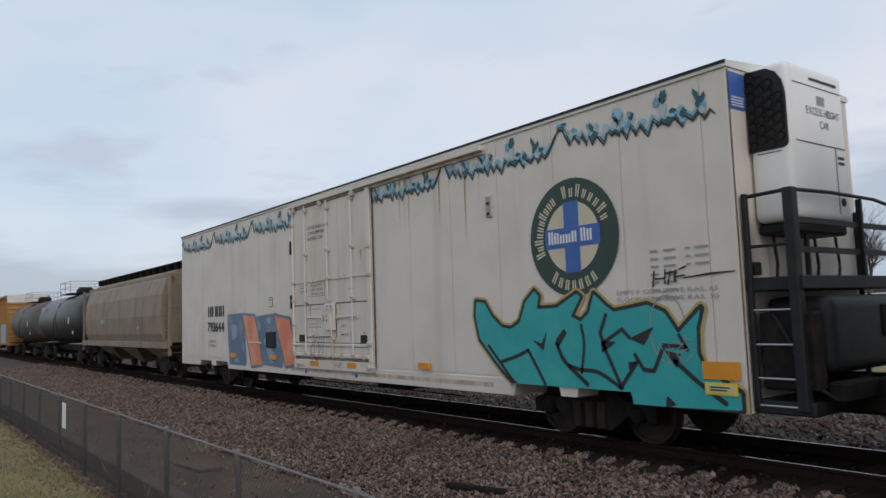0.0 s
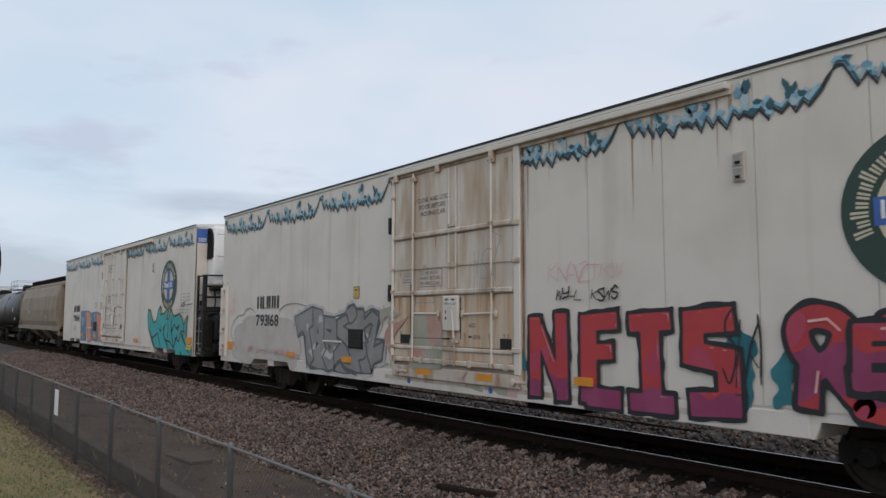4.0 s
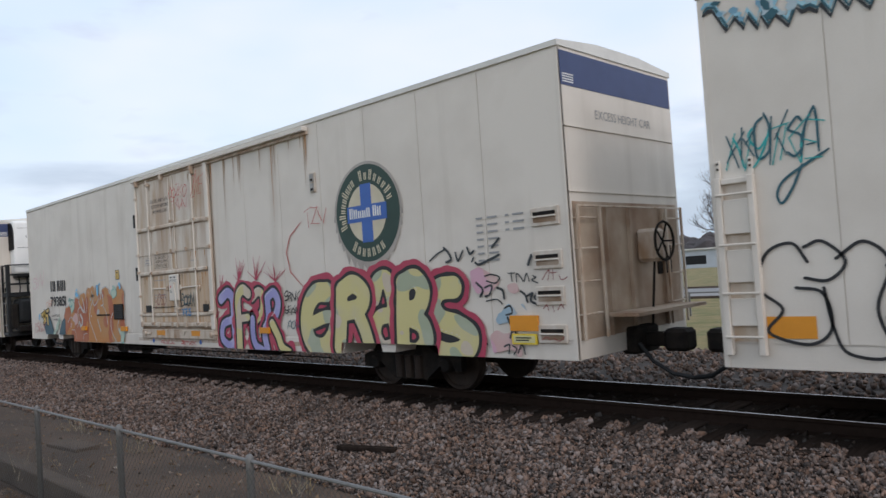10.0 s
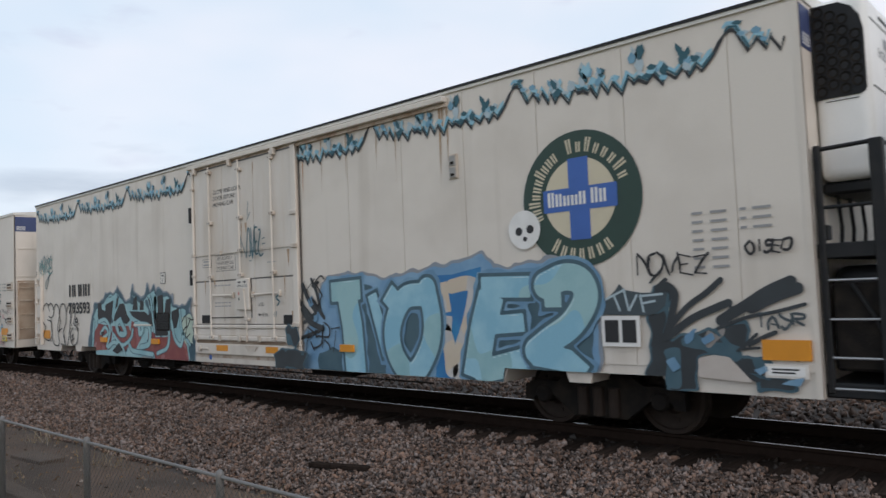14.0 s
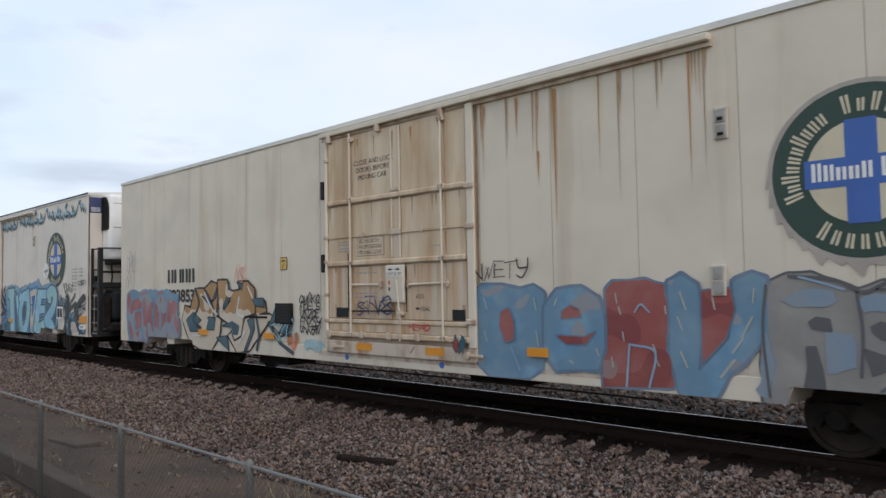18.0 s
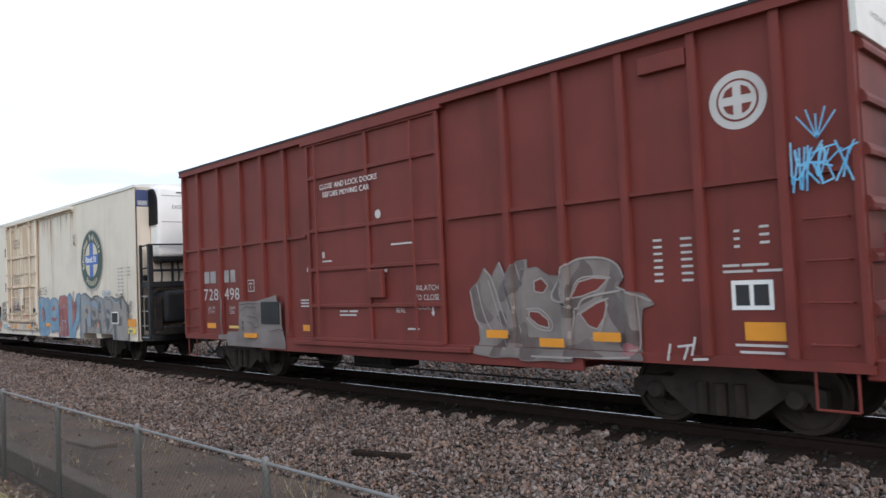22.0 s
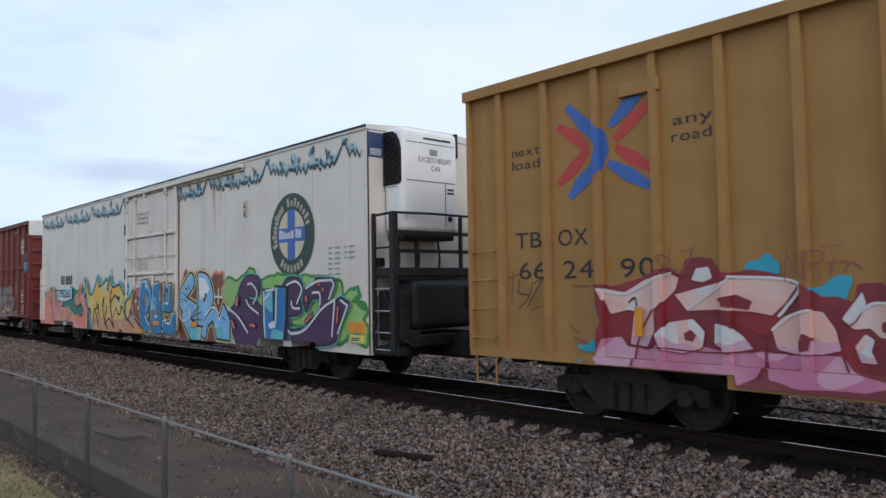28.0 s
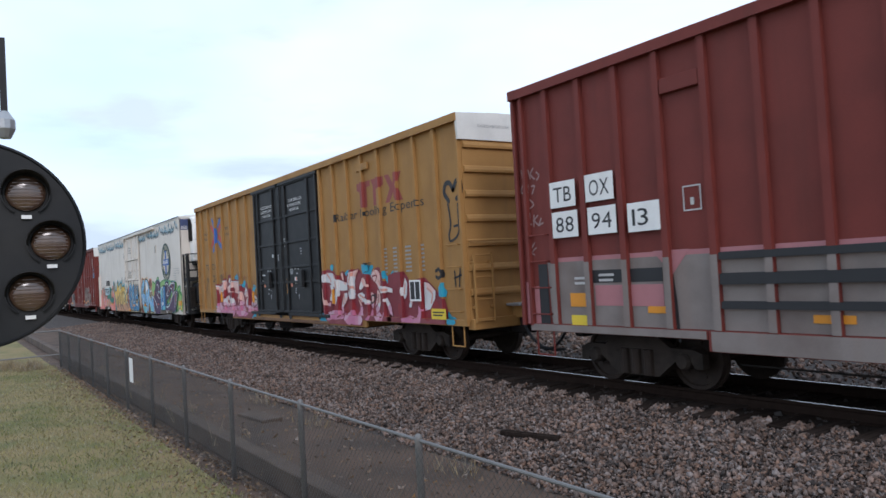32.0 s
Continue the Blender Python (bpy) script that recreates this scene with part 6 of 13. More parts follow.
bars(CAR_H, [(8.50, 2.70, 0.25, 0.10), (9.00, 2.58, 0.06, 0.20), (9.55, 3.19, 0.24, 0.05), (9.55, 3.12, 0.22, 0.05), (9.56, 3.06, 0.12, 0.04), (9.59, 2.98, 0.04, 0.05), (7.28, 2.14, 0.14, 0.04), (7.53, 2.14, 0.29, 0.04), (7.27, 1.98, 0.14, 0.04), (7.27, 1.93, 0.08, 0.02), (7.47, 1.97, 0.19, 0.02), (7.27, 1.65, 0.15, 0.04), (7.27, 1.59, 0.15, 0.03), (8.01, 2.27, 0.13, 0.04), (8.24, 2.26, 0.12, 0.05), (8.13, 2.13, 0.11, 0.03),
             (8.02, 1.68, 0.12, 0.03), (8.20, 1.65, 0.17, 0.01), (8.03, 1.53, 0.05, 0.05), (8.25, 1.39, 0.04, 0.13), (10.30, 2.27, 0.11, 0.04), (10.53, 2.26, 0.11, 0.04), (10.42, 2.13, 0.10, 0.04), (10.30, 1.70, 0.10, 0.02), (10.29, 1.65, 0.10, 0.02), (10.30, 1.56, 0.05, 0.05), (10.55, 1.41, 0.03, 0.13), (10.80, 2.85, 0.09, 0.03), (10.80, 2.77, 0.09, 0.03), (10.80, 2.70, 0.09, 0.02), (10.77, 2.03, 0.08, 0.02), (10.76, 1.96, 0.08, 0.02)],
     P_PALEMARK, SIDE + 0.0245)
for xa, xb, za, zb in ((7.99, 8.19, 1.87, 2.05), (10.28, 10.45, 1.85, 2.05)):
    plate(CAR_H, "white_notice", xa, xb, za, zb, P_WHITE, SIDE + 0.022)
    plate(CAR_H, "grey_corner", xa + 0.16, xb - 0.01, za + 0.02, za + 0.10, P_GREY, SIDE + 0.0195)
plate(CAR_H, "orange_tab", 8.10, 8.19, 1.94, 2.05, P_SALMON, SIDE + 0.0185)
plate(CAR_H, "orange_tab", 10.37, 10.45, 1.95, 2.04, P_SALMON, SIDE + 0.0185)
plate(CAR_H, "orange_tab", 7.68, 7.82, 1.77, 1.88, P_SALMON, SIDE + 0.0185)
plate(CAR_H, "orange_tab", 9.98, 10.11, 1.76, 1.89, P_SALMON, SIDE + 0.0185)
plate(CAR_H, "orange_tab", 9.65, 9.75, 1.55, 2.00, P_ORANGE, SIDE + 0.0185)
rg = flat(CAR_H, "round_mark", ring_pts(10.06, 2.24, 0.11, 20), P_PALEMARK, SIDE + 0.0235)
flat(rg, "round_field", ring_pts(10.06, 2.24, 0.075, 16), BLACK, SIDE + 0.0215)
flat(rg, "round_bar", [(10.04, 2.18), (10.08, 2.18), (10.08, 2.30), (10.04, 2.30)], P_PALEMARK, SIDE + 0.0195)
bars(CAR_H, [(15.6 + 0.55 * (i % 4), 2.55 - 0.09 * (i // 4), 0.26, 0.04) for i in range(28)], P_GREY, SKIN)
part("rail_stop_box", boxes((2.9, 3.5, SIDE, SKIN, 4.45, 4.62), bevel=0.01), YELLOW, CAR_H)
part("rail_stop_box", boxes((14.6, 15.2, SIDE, SKIN, 4.55, 4.72), bevel=0.01), YELLOW, CAR_H)

# red sixty-foot car, grey-painted below
I_RIBS = [0.66 + 0.79 * i for i in range(8)] + [12.6 + 0.79 * i for i in range(8)]
CAR_I = boxcar("box_car", "red box car with a grey painted lower side", 160.0, 18.9, FREIGHT_RED, I_RIBS, (7.0, 12.0), (1.95, 2.6), 8, mid_rail=False, top=0.08)
slab_door(CAR_I, 7.1, 9.5, FREIGHT_RED, 3)
# the leading end stands a little ahead of the first bay
part("end_bay", boxes((-0.22, -0.002, SIDE + 0.075, -SIDE - 0.075, 0.95, 5.0)), FREIGHT_RED, CAR_I)
part("corner_post", boxes((-0.22, -0.15, SIDE, SIDE + 0.073, 0.95, 4.94)), FREIGHT_RED, CAR_I)
part("roof_edge", boxes((-0.25, -0.042, -1.64, 1.64, 4.94, 5.11), bevel=0.01), FREIGHT_RED, CAR_I)
slab_door(CAR_I, 9.6, 12.0, FREIGHT_RED, 3)
GREY_COAT = mat("grey_wash_paint", (0.235, 0.198, 0.178), 0.75, dark=(0.15, 0.115, 0.10), scale=1.3, amount=0.8, fine=0.15, streak=(0.22, 0.16, 0.13), streak_amount=0.5)
P_DULL_PINK = paint("dull_pink", (0.42, 0.17, 0.18))
for x0, x1 in [(0.72, 1.39), (1.51, 2.18), (2.30, 2.97), (3.09, 3.76), (3.88, 4.55), (4.67, 5.34), (5.46, 6.13), (6.25, 7.0)]:
    gp = plate(CAR_I, "grey_coat", x0, x1, 0.99, 2.02, GREY_COAT, SKIN, "lower side rolled over with grey paint")
    plate(gp, "pink_line", x0, x1, 2.02, 2.09, P_DULL_PINK, SKIN)
    if x0 > 3.8:
        for z in (1.98, 1.70, 1.33):
            plate(gp, "black_stripe", x0, x1, z - 0.05 - 0.05 * (z == 1.7), z + 0.05, P_BLACK, SKIN - 0.004)
flat(CAR_I, "grey_coat", [(0.45, 2.02), (0.6, 2.02), (0.6, 1.0), (0.5, 1.0)], GREY_COAT, SKIN)
for x in [0.66 + 0.79 * i for i in range(8)]:
    plate(CAR_I, "grey_coat", x - 0.054, x + 0.054, 0.99, 2.0, GREY_COAT, SIDE - 0.005)
for z in (1.98, 1.70, 1.33):
    plate(CAR_I, "black_stripe", 3.9, 7.0, z - 0.05 - 0.05 * (z == 1.7), z + 0.045, P_BLACK, SIDE - 0.010)
plate(CAR_I, "grey_coat", 0.0, 3.62, 0.865, 0.975, GREY_COAT, SIDE + 0.006)
plate(CAR_I, "grey_coat", 3.7, 7.0, 0.71, 0.975, GREY_COAT, SIDE + 0.004)
stroke(CAR_I, [(3.08, 1.72), (3.10, 1.4), (3.14, 0.8)], 0.07, P_BLACK, SKIN - 0.009)
plate(CAR_I, "pink_block", -0.145, 0.0, 0.97, 1.70, P_DULL_PINK, SKIN - 0.003)
plate(CAR_I, "pink_block", 0.075, 0.20, 0.97, 1.62, P_DULL_PINK, SKIN - 0.003)
plate(CAR_I, "black_stripe", 0.21, 0.44, 0.97, 2.0, P_BLACK, SKIN - 0.003)
plate(CAR_I, "pink_block", 1.55, 2.9, 1.30, 1.62, P_DULL_PINK, SKIN - 0.005)
plate(CAR_I, "black_stripe", 1.45, 2.9, 1.66, 1.86, P_BLACK, SKIN - 0.005)
flat(CAR_I, "pink_point", [(2.75, 2.1), (3.4, 2.1), (3.08, 1.75)], P_DULL_PINK, SKIN - 0.007)
for s, x, z in (("TB", 0.70, 2.92), ("OX", 1.53, 2.94), ("88", 0.72, 2.42), ("94", 1.55, 2.42), ("13", 2.38, 2.40)):
    pt = plate(CAR_I, "white_patch", x, x + 0.60, z, z + 0.43, P_WHITE, SIDE - 0.008, "white patch with black characters")
    lettering(pt, s, x + 0.09, z + 0.09, 0.25, P_BLACK, SIDE - 0.0105, width=0.42 if s != "13" else 0.30, off=0.0)
for x0, x1, z0, z1, m in ((0.98, 1.4, 1.28, 1.5, P_ORANGE), (2.6, 3.0, 1.2, 1.3, P_ORANGE), (5.1, 5.6, 1.12, 1.22, P_ORANGE), (0.98, 1.48, 0.98, 1.14, P_YELLOW)):
    plate(CAR_I, "reflector", x0, x1, z0, z1, m, SKIN - 0.012)
bars(CAR_I, [(1.1, 1.72, 0.3, 0.04), (1.1, 1.64, 0.3, 0.04), (1.65, 1.76, 0.32, 0.04), (1.65, 1.68, 0.3, 0.04), (3.35, 2.62, 0.3, 0.02), (3.35, 2.95, 0.3, 0.02), (3.35, 2.62, 0.02, 0.33), (3.63, 2.62, 0.02, 0.33), (3.47, 2.7, 0.06, 0.1)], P_FADE, SKIN - 0.014)
part("rail_stop_box", boxes((3.1, 3.75, SIDE, SKIN, 4.30, 4.52), bevel=0.01), FREIGHT_RED, CAR_I)

# yellow car at the head of the view
CAR_O = boxcar("box_car", "yellow box car with a white-topped end", -90.1, 18.6, YELLOW, [0.6 + 0.86 * i for i in range(21)], (7.0, 12.1), (2.6, 2.6), 8, mid_rail=False)
plate(CAR_O, "blue_panel", 15.0, 18.2, 0.98, 2.6, P_FBLUE, SIDE - 0.006)


# ---- covered hopper and tank cars ----
def hopper_car():
    car = car_root("covered_hopper", "tan covered hopper car with streaked curved sides", -42.1, "hopper car")
    L = 14.7
    half = [(1.45, 1.35), (1.56, 1.7), (1.60, 2.4), (1.55, 3.2), (1.38, 3.75), (1.05, 4.08), (0.6, 4.22)]
    prof = [(-y, z) for y, z in half] + [(y, z) for y, z in half[::-1]]
    bm = bmesh.new()
    rings = [[bm.verts.new((x + (k if z > 2.2 else k * 2.2), y, z)) for y, z in prof] for x, k in ((0.9, 0.0), (L - 0.9, 0.0))]
    n = len(prof)
    for i in range(n):
        bm.faces.new((rings[0][i], rings[0][(i + 1) % n], rings[1][(i + 1) % n], rings[1][i]))
    bm.faces.new(rings[0])
    bm.faces.new(rings[1][::-1])
    bmesh.ops.recalc_face_normals(bm, faces=bm.faces[:])
    part("body", bm, TAN, car)
    part("side_sill", boxes((0.1, L - 0.1, -1.6, -1.42, 1.15, 1.38), (0.1, L - 0.1, 1.42, 1.6, 1.15, 1.38), bevel=0.01), TAN, car)
    part("top_chord", boxes((0.3, L - 0.3, -1.30, -1.16, 3.84, 3.98)), TAN, car)
    for cx in (3.2, 7.35, 11.5):
        bm = bmesh.new()
        top = [bm.verts.new((cx + a, b, 1.36)) for a, b in ((-1.8, -1.4), (1.8, -1.4), (1.8, 1.4), (-1.8, 1.4))]
        low = [bm.verts.new((cx + a, b, 0.42)) for a, b in ((-0.4, -0.5), (0.4, -0.5), (0.4, 0.5), (-0.4, 0.5))]
        for i in range(4):
            bm.faces.new((top[i], low[i], low[(i + 1) % 4], top[(i + 1) % 4]))
        bm.faces.new(low)
        bmesh.ops.recalc_face_normals(bm, faces=bm.faces[:])
        part("discharge_hopper", bm, TAN, car)
    part("roof_walk", boxes((0.2, L - 0.2, -0.85, -0.35, 4.42, 4.46), (0.2, L - 0.2, 0.35, 0.85, 4.42, 4.46)), DARK, car)
    for i in range(15):
        x = 0.5 + i * (L - 1.0) / 14
        part("walk_bracket", boxes((x - 0.03, x + 0.03, -0.9, 0.9, 4.18, 4.42)), DARK, car)
    for x in (0.12, L - 0.12):
        part("end_frame", boxes((x - 0.05, x + 0.05, -1.55, -1.45, 0.9, 3.9), (x - 0.05, x + 0.05, 1.45, 1.55, 0.9, 3.9)), TAN, car)
    for z in np.arange(1.0, 4.0, 0.42):
        part("grab_iron", rods([(L - 0.62, -1.56, z), (L - 0.12, -1.56, z)], 0.013, 6), TAN, car)
        part("grab_iron", rods([(L - 0.1, -1.5, z), (L - 0.1, -1.0, z)], 0.013, 6), TAN, car)
    sl = bmesh.new()
    extrude([(L - 0.95, 3.9), (L - 0.1, 1.4), (L - 0.95, 1.4)], -0.06, 0.06, sl)
    part("end_brace", sl, TAN, car)
    for xa in (0, L - 0.95):
        part("end_deck", boxes((xa, xa + 0.95, -1.5, 1.5, 1.15, 1.25)), DARK, car)
    part("centre_sill", boxes((0.1, L - 0.1, -0.3, 0.3, 0.66, 1.05)), DARK, car)
    for tx in (2.0, L - 2.0):
        truck(car, tx)
    coupler(car, 0, -1)
    coupler(car, L, 1)
    bars(car, [(4.2, 2.2, 0.8, 0.18), (10.6, 1.9, 0.35, 0.12)], P_GREY, -1.612)


def tank_car(x0, L, material, label, mark):
    car = car_root("tank_car", label, x0, "tank car")
    r, zc = 1.48, 2.62
    bm = lathe([(0.45, 0.2), (0.52, 0.9), (0.75, 1.3), (1.05, r), (L - 1.05, r), (L - 0.75, 1.3), (L - 0.52, 0.9), (L - 0.45, 0.2)], "X", 32, None, (0, 0, zc))
    part("tank_shell", bm, material, car, smooth=True)
    part("jacket_band", lathe([(L * 0.5 - 0.05, r), (L * 0.5 - 0.05, r + 0.012), (L * 0.5 + 0.05, r + 0.012), (L * 0.5 + 0.05, r)], "X", 32, None, (0, 0, zc)), material, car, smooth=True)
    part("sill", boxes((0, L, -0.3, 0.3, 0.68, 1.0), (0.0, 1.9, -1.45, 1.45, 1.02, 1.10), (L - 1.9, L, -1.45, 1.45, 1.02, 1.10), bevel=0.01), DARK, car)
    part("manway", lathe([(zc + r - 0.1, 0.32), (zc + r + 0.28, 0.32), (zc + r + 0.34, 0.25)], "Z", 16, None, (L * 0.5, 0, 0)), BLACK, car)
    part("dome_cover", lathe([(zc + r - 0.1, 0.42), (zc + r + 0.30, 0.46), (zc + r + 0.42, 0.35)], "Z", 16, None, (L * 0.5 + 1.1, 0, 0)), BLACK, car)
    pf = part("top_platform", boxes((L * 0.5 - 1.2, L * 0.5 + 1.9, -1.0, 1.0, zc + r + 0.02, zc + r + 0.06)), DARK, car)
    for px in (L * 0.5 - 1.2, L * 0.5 + 0.35, L * 0.5 + 1.9):
        for py in (-1.0, 1.0):
            part("railing_post", rods([(px, py, zc + r), (px, py, zc + r + 0.75)], 0.02), STEEL, pf)
    for z in (0.4, 0.75):
        part("railing_bar", rods([(L * 0.5 - 1.2, -1.0, zc + r + z), (L * 0.5 + 1.9, -1.0, zc + r + z), (L * 0.5 + 1.9, 1.0, zc + r + z), (L * 0.5 - 1.2, 1.0, zc + r + z), (L * 0.5 - 1.2, -1.0, zc + r + z)], 0.018), STEEL, pf)
    part("ladder", rods([(L * 0.5, -1.56, 1.0), (L * 0.5, -1.56, zc), (L * 0.5, -1.2, zc + 1.0)], 0.02), DARK, car)
    if mark:
        bars(car, [(1.7 + 0.28 * i, 3.2, 0.2, 0.26) for i in range(5)], P_FADE, -1.40)
    bars(car, [(L - 3.2, 2.3, 0.4, 0.35), (L - 1.9, 1.7, 0.35, 0.2)], P_FADE, -1.482)
    for tx in (1.7, L - 1.7):
        truck(car, tx)
    coupler(car, 0, -1)
    coupler(car, L, 1)


hopper_car()
tank_car(-57.3, 14.0, TANK, "black tank car with a railed top platform", True)
tank_car(-70.9, 12.6, TANK_GREY, "dull grey-brown tank car with a railed top platform", False)


# ---- spray paint on the cars ----
# bubble letters: the middle lines of their strokes in a unit cell
BONES = {
    "A": [[(.05, 0), (.2, .6), (.5, 1)], [(.5, 1), (.8, .6), (.95, 0)], [(.25, .35), (.75, .35)]],
    "a": [[(.1, .82), (.5, 1), (.85, .8), (.9, 0)], [(.88, .5), (.4, .55), (.1, .28), (.4, .02), (.85, .2)]],
    "B": [[(.1, 0), (.1, 1)], [(.1, 1), (.7, .95), (.75, .65), (.2, .53)], [(.2, .53), (.85, .45), (.85, .1), (.1, 0)]],
    "C": [[(.9, .82), (.5, 1), (.08, .6), (.12, .2), (.5, 0), (.92, .18)]],
    "D": [[(.1, 0), (.1, 1)], [(.1, 1), (.75, .9), (.9, .5), (.75, .1), (.1, 0)]],
    "E": [[(.92, .95), (.15, 1)], [(.12, 1), (.05, .5), (.15, 0)], [(.1, .5), (.75, .52)], [(.15, 0), (.95, .04)]],
    "e": [[(.1, .5), (.85, .55), (.75, .95), (.4, 1), (.08, .65), (.1, .25), (.5, 0), (.9, .12)]],
    "F": [[(.92, .95), (.15, 1)], [(.12, 1), (.05, .5), (.15, 0)], [(.1, .5), (.75, .52)]],
    "G": [[(.9, .85), (.5, 1), (.08, .6), (.12, .2), (.5, 0), (.88, .1), (.88, .42)], [(.88, .42), (.55, .42)]],
    "H": [[(.1, 0), (.08, 1)], [(.9, 0), (.92, 1)], [(.1, .5), (.9, .5)]],
    "I": [[(.5, 0), (.5, 1)]],
    "K": [[(.1, 0), (.1, 1)], [(.95, 1), (.3, .52)], [(.3, .52), (.95, 0)]],
    "L": [[(.15, 1), (.1, .05)], [(.1, .04), (.95, .05)]],
    "M": [[(.06, 0), (.1, 1)], [(.1, 1), (.5, .35)], [(.5, .35), (.9, 1)], [(.9, 1), (.94, 0)]],
    "N": [[(.08, 0), (.08, 1)], [(.08, 1), (.5, .5), (.92, 0)], [(.92, 0), (.92, 1)]],
    "n": [[(.08, 0), (.08, 1)], [(.1, .7), (.5, 1), (.9, .7), (.92, 0)]],
    "O": [[(.5, 1), (.08, .65), (.12, .2), (.5, 0), (.9, .25), (.9, .7), (.5, 1)]],
    "P": [[(.12, 0), (.1, 1)], [(.1, 1), (.8, .95), (.85, .6), (.15, .45)]],
    "R": [[(.12, 0), (.1, 1)], [(.1, 1), (.8, .95), (.82, .62), (.15, .48)], [(.4, .45), (.7, .25), (.95, 0)]],
    "S": [[(.9, .85), (.5, 1), (.12, .78), (.3, .55), (.7, .47), (.9, .22), (.5, 0), (.08, .14)]],
    "T": [[(.02, .95), (.98, 1)], [(.5, .95), (.5, 0)]],
    "t": [[(.45, 1), (.42, .2), (.8, 0)], [(.08, .68), (.9, .7)]],
    "U": [[(.08, 1), (.1, .3), (.5, 0), (.9, .3), (.92, 1)]],
    "V": [[(.05, 1), (.25, .4), (.48, 0)], [(.48, 0), (.75, .5), (.95, 1)]],
    "W": [[(.02, 1), (.25, 0)], [(.25, 0), (.5, .8)], [(.5, .8), (.75, 0)], [(.75, 0), (.98, 1)]],
    "X": [[(.05, 0), (.95, 1)], [(.05, 1), (.95, 0)]],
    "Y": [[(.05, 1), (.15, .6), (.5, .5), (.88, .6)], [(.95, 1), (.85, .3), (.5, 0), (.1, .08)]],
    "Z": [[(.08, .95), (.92, 1)], [(.92, 1), (.5, .5), (.08, 0)], [(.08, 0), (.95, .05)]],
    "2": [[(.08, .8), (.45, 1), (.85, .8), (.6, .45), (.1, .05)], [(.1, .03), (.95, .05)]],
}


def glide(pts, n=7):
    """Points of a smooth curve through pts."""
    q = [np.array(p, float) for p in pts]
    q = [2 * q[0] - q[1]] + q + [2 * q[-1] - q[-2]]
    out = []
    for i in range(1, len(q) - 2):
        for k in range(n):
            t = k / n
            out.append(0.5 * (2 * q[i] + (q[i + 1] - q[i - 1]) * t + (2 * q[i - 1] - 5 * q[i] + 4 * q[i + 1] - q[i + 2]) * t * t + (3 * q[i] - q[i - 1] - 3 * q[i + 1] + q[i + 2]) * t ** 3))
    return out + [q[-2]]


def cells(f, xs, zs):
    """The area where the field f (rows along z) is above 0, as flat polygons; whole cells join into runs."""
    v, faces = [], []
    pos = f > 0

    def put(poly):
        n = len(v)
        v.extend(poly)
        faces.append(tuple(range(n, n + len(poly))))

    for j in range(len(zs) - 1):
        full = pos[j, :-1] & pos[j, 1:] & pos[j + 1, :-1] & pos[j + 1, 1:]
        some = (pos[j, :-1] | pos[j, 1:] | pos[j + 1, :-1] | pos[j + 1, 1:]) & ~full
        i, n = 0, len(full)
        while i < n:
            if full[i]:
                k = i
                while k < n and full[k]:
                    k += 1
                put([(xs[i], zs[j]), (xs[k], zs[j]), (xs[k], zs[j + 1]), (xs[i], zs[j + 1])])
                i = k
                continue
            if some[i]:
                q = [(xs[i], zs[j], f[j, i]), (xs[i + 1], zs[j], f[j, i + 1]), (xs[i + 1], zs[j + 1], f[j + 1, i + 1]), (xs[i], zs[j + 1], f[j + 1, i])]
                poly = []
                for a, b in zip(q, q[1:] + q[:1]):
                    if a[2] > 0:
                        poly.append(a[:2])
                    if (a[2] > 0) != (b[2] > 0):
                        t = a[2] / (a[2] - b[2])
                        poly.append((a[0] + t * (b[0] - a[0]), a[1] + t * (b[1] - a[1])))
                if len(poly) > 2:
                    put(poly)
            i += 1
    return v, faces


REEFERS = (CAR_A, CAR_B, CAR_C, CAR_D, CAR_E, CAR_G)


def sill(car, x):
    """Lower edge of the car's side."""
    if car in REEFERS:
        c1, c2 = {CAR_A: (3.0, 18.15), CAR_B: (3.5, 19.05), CAR_C: (2.65, 18.17)}.get(car, (3.0, 19.05))
        return np.where((np.abs(x - c1) < 1.22) | (np.abs(x - c2) < 1.22), 0.855, np.where((x > c1) & (x < c2), 0.66, 0.695))
    lo, hi = (4.4, 14.6) if car is CAR_H else (3.7, 11.7)
    return np.where((x > lo) & (x < hi), 0.74, 0.88)


def cloud(car, x0, x1, z0, z1, material, y, seed=0, bumps=9, rough=0.16, name="paint_cloud", label=""):
    """A sprayed patch with a lobed outline."""
    rng = random.Random(seed)
    z0 = 0.62 if car in REEFERS and z0 < 0.96 else z0
    ph = [rng.uniform(0, 6.28) for _ in range(3)]
    pts = []
    for i in range(64):
        a = 2 * math.pi * i / 64
        k = 1 + rough * (abs(math.sin(a * bumps / 2 + ph[0])) - 0.5) + rough * 0.5 * math.sin(a * 3 + ph[1])
        c, s = math.cos(a), math.sin(a)
        c, s = math.copysign(abs(c) ** 0.55, c), math.copysign(abs(s) ** 0.7, s)
        pts.append(((x0 + x1) / 2 + c * k * (x1 - x0) / 2, (z0 + z1) / 2 + s * k * (z1 - z0) / 2))
    pts = [(a, max(float(sill(car, np.array(a))) + 0.005, b)) for a, b in pts]
    return flat(car, name, pts, material, y, label)


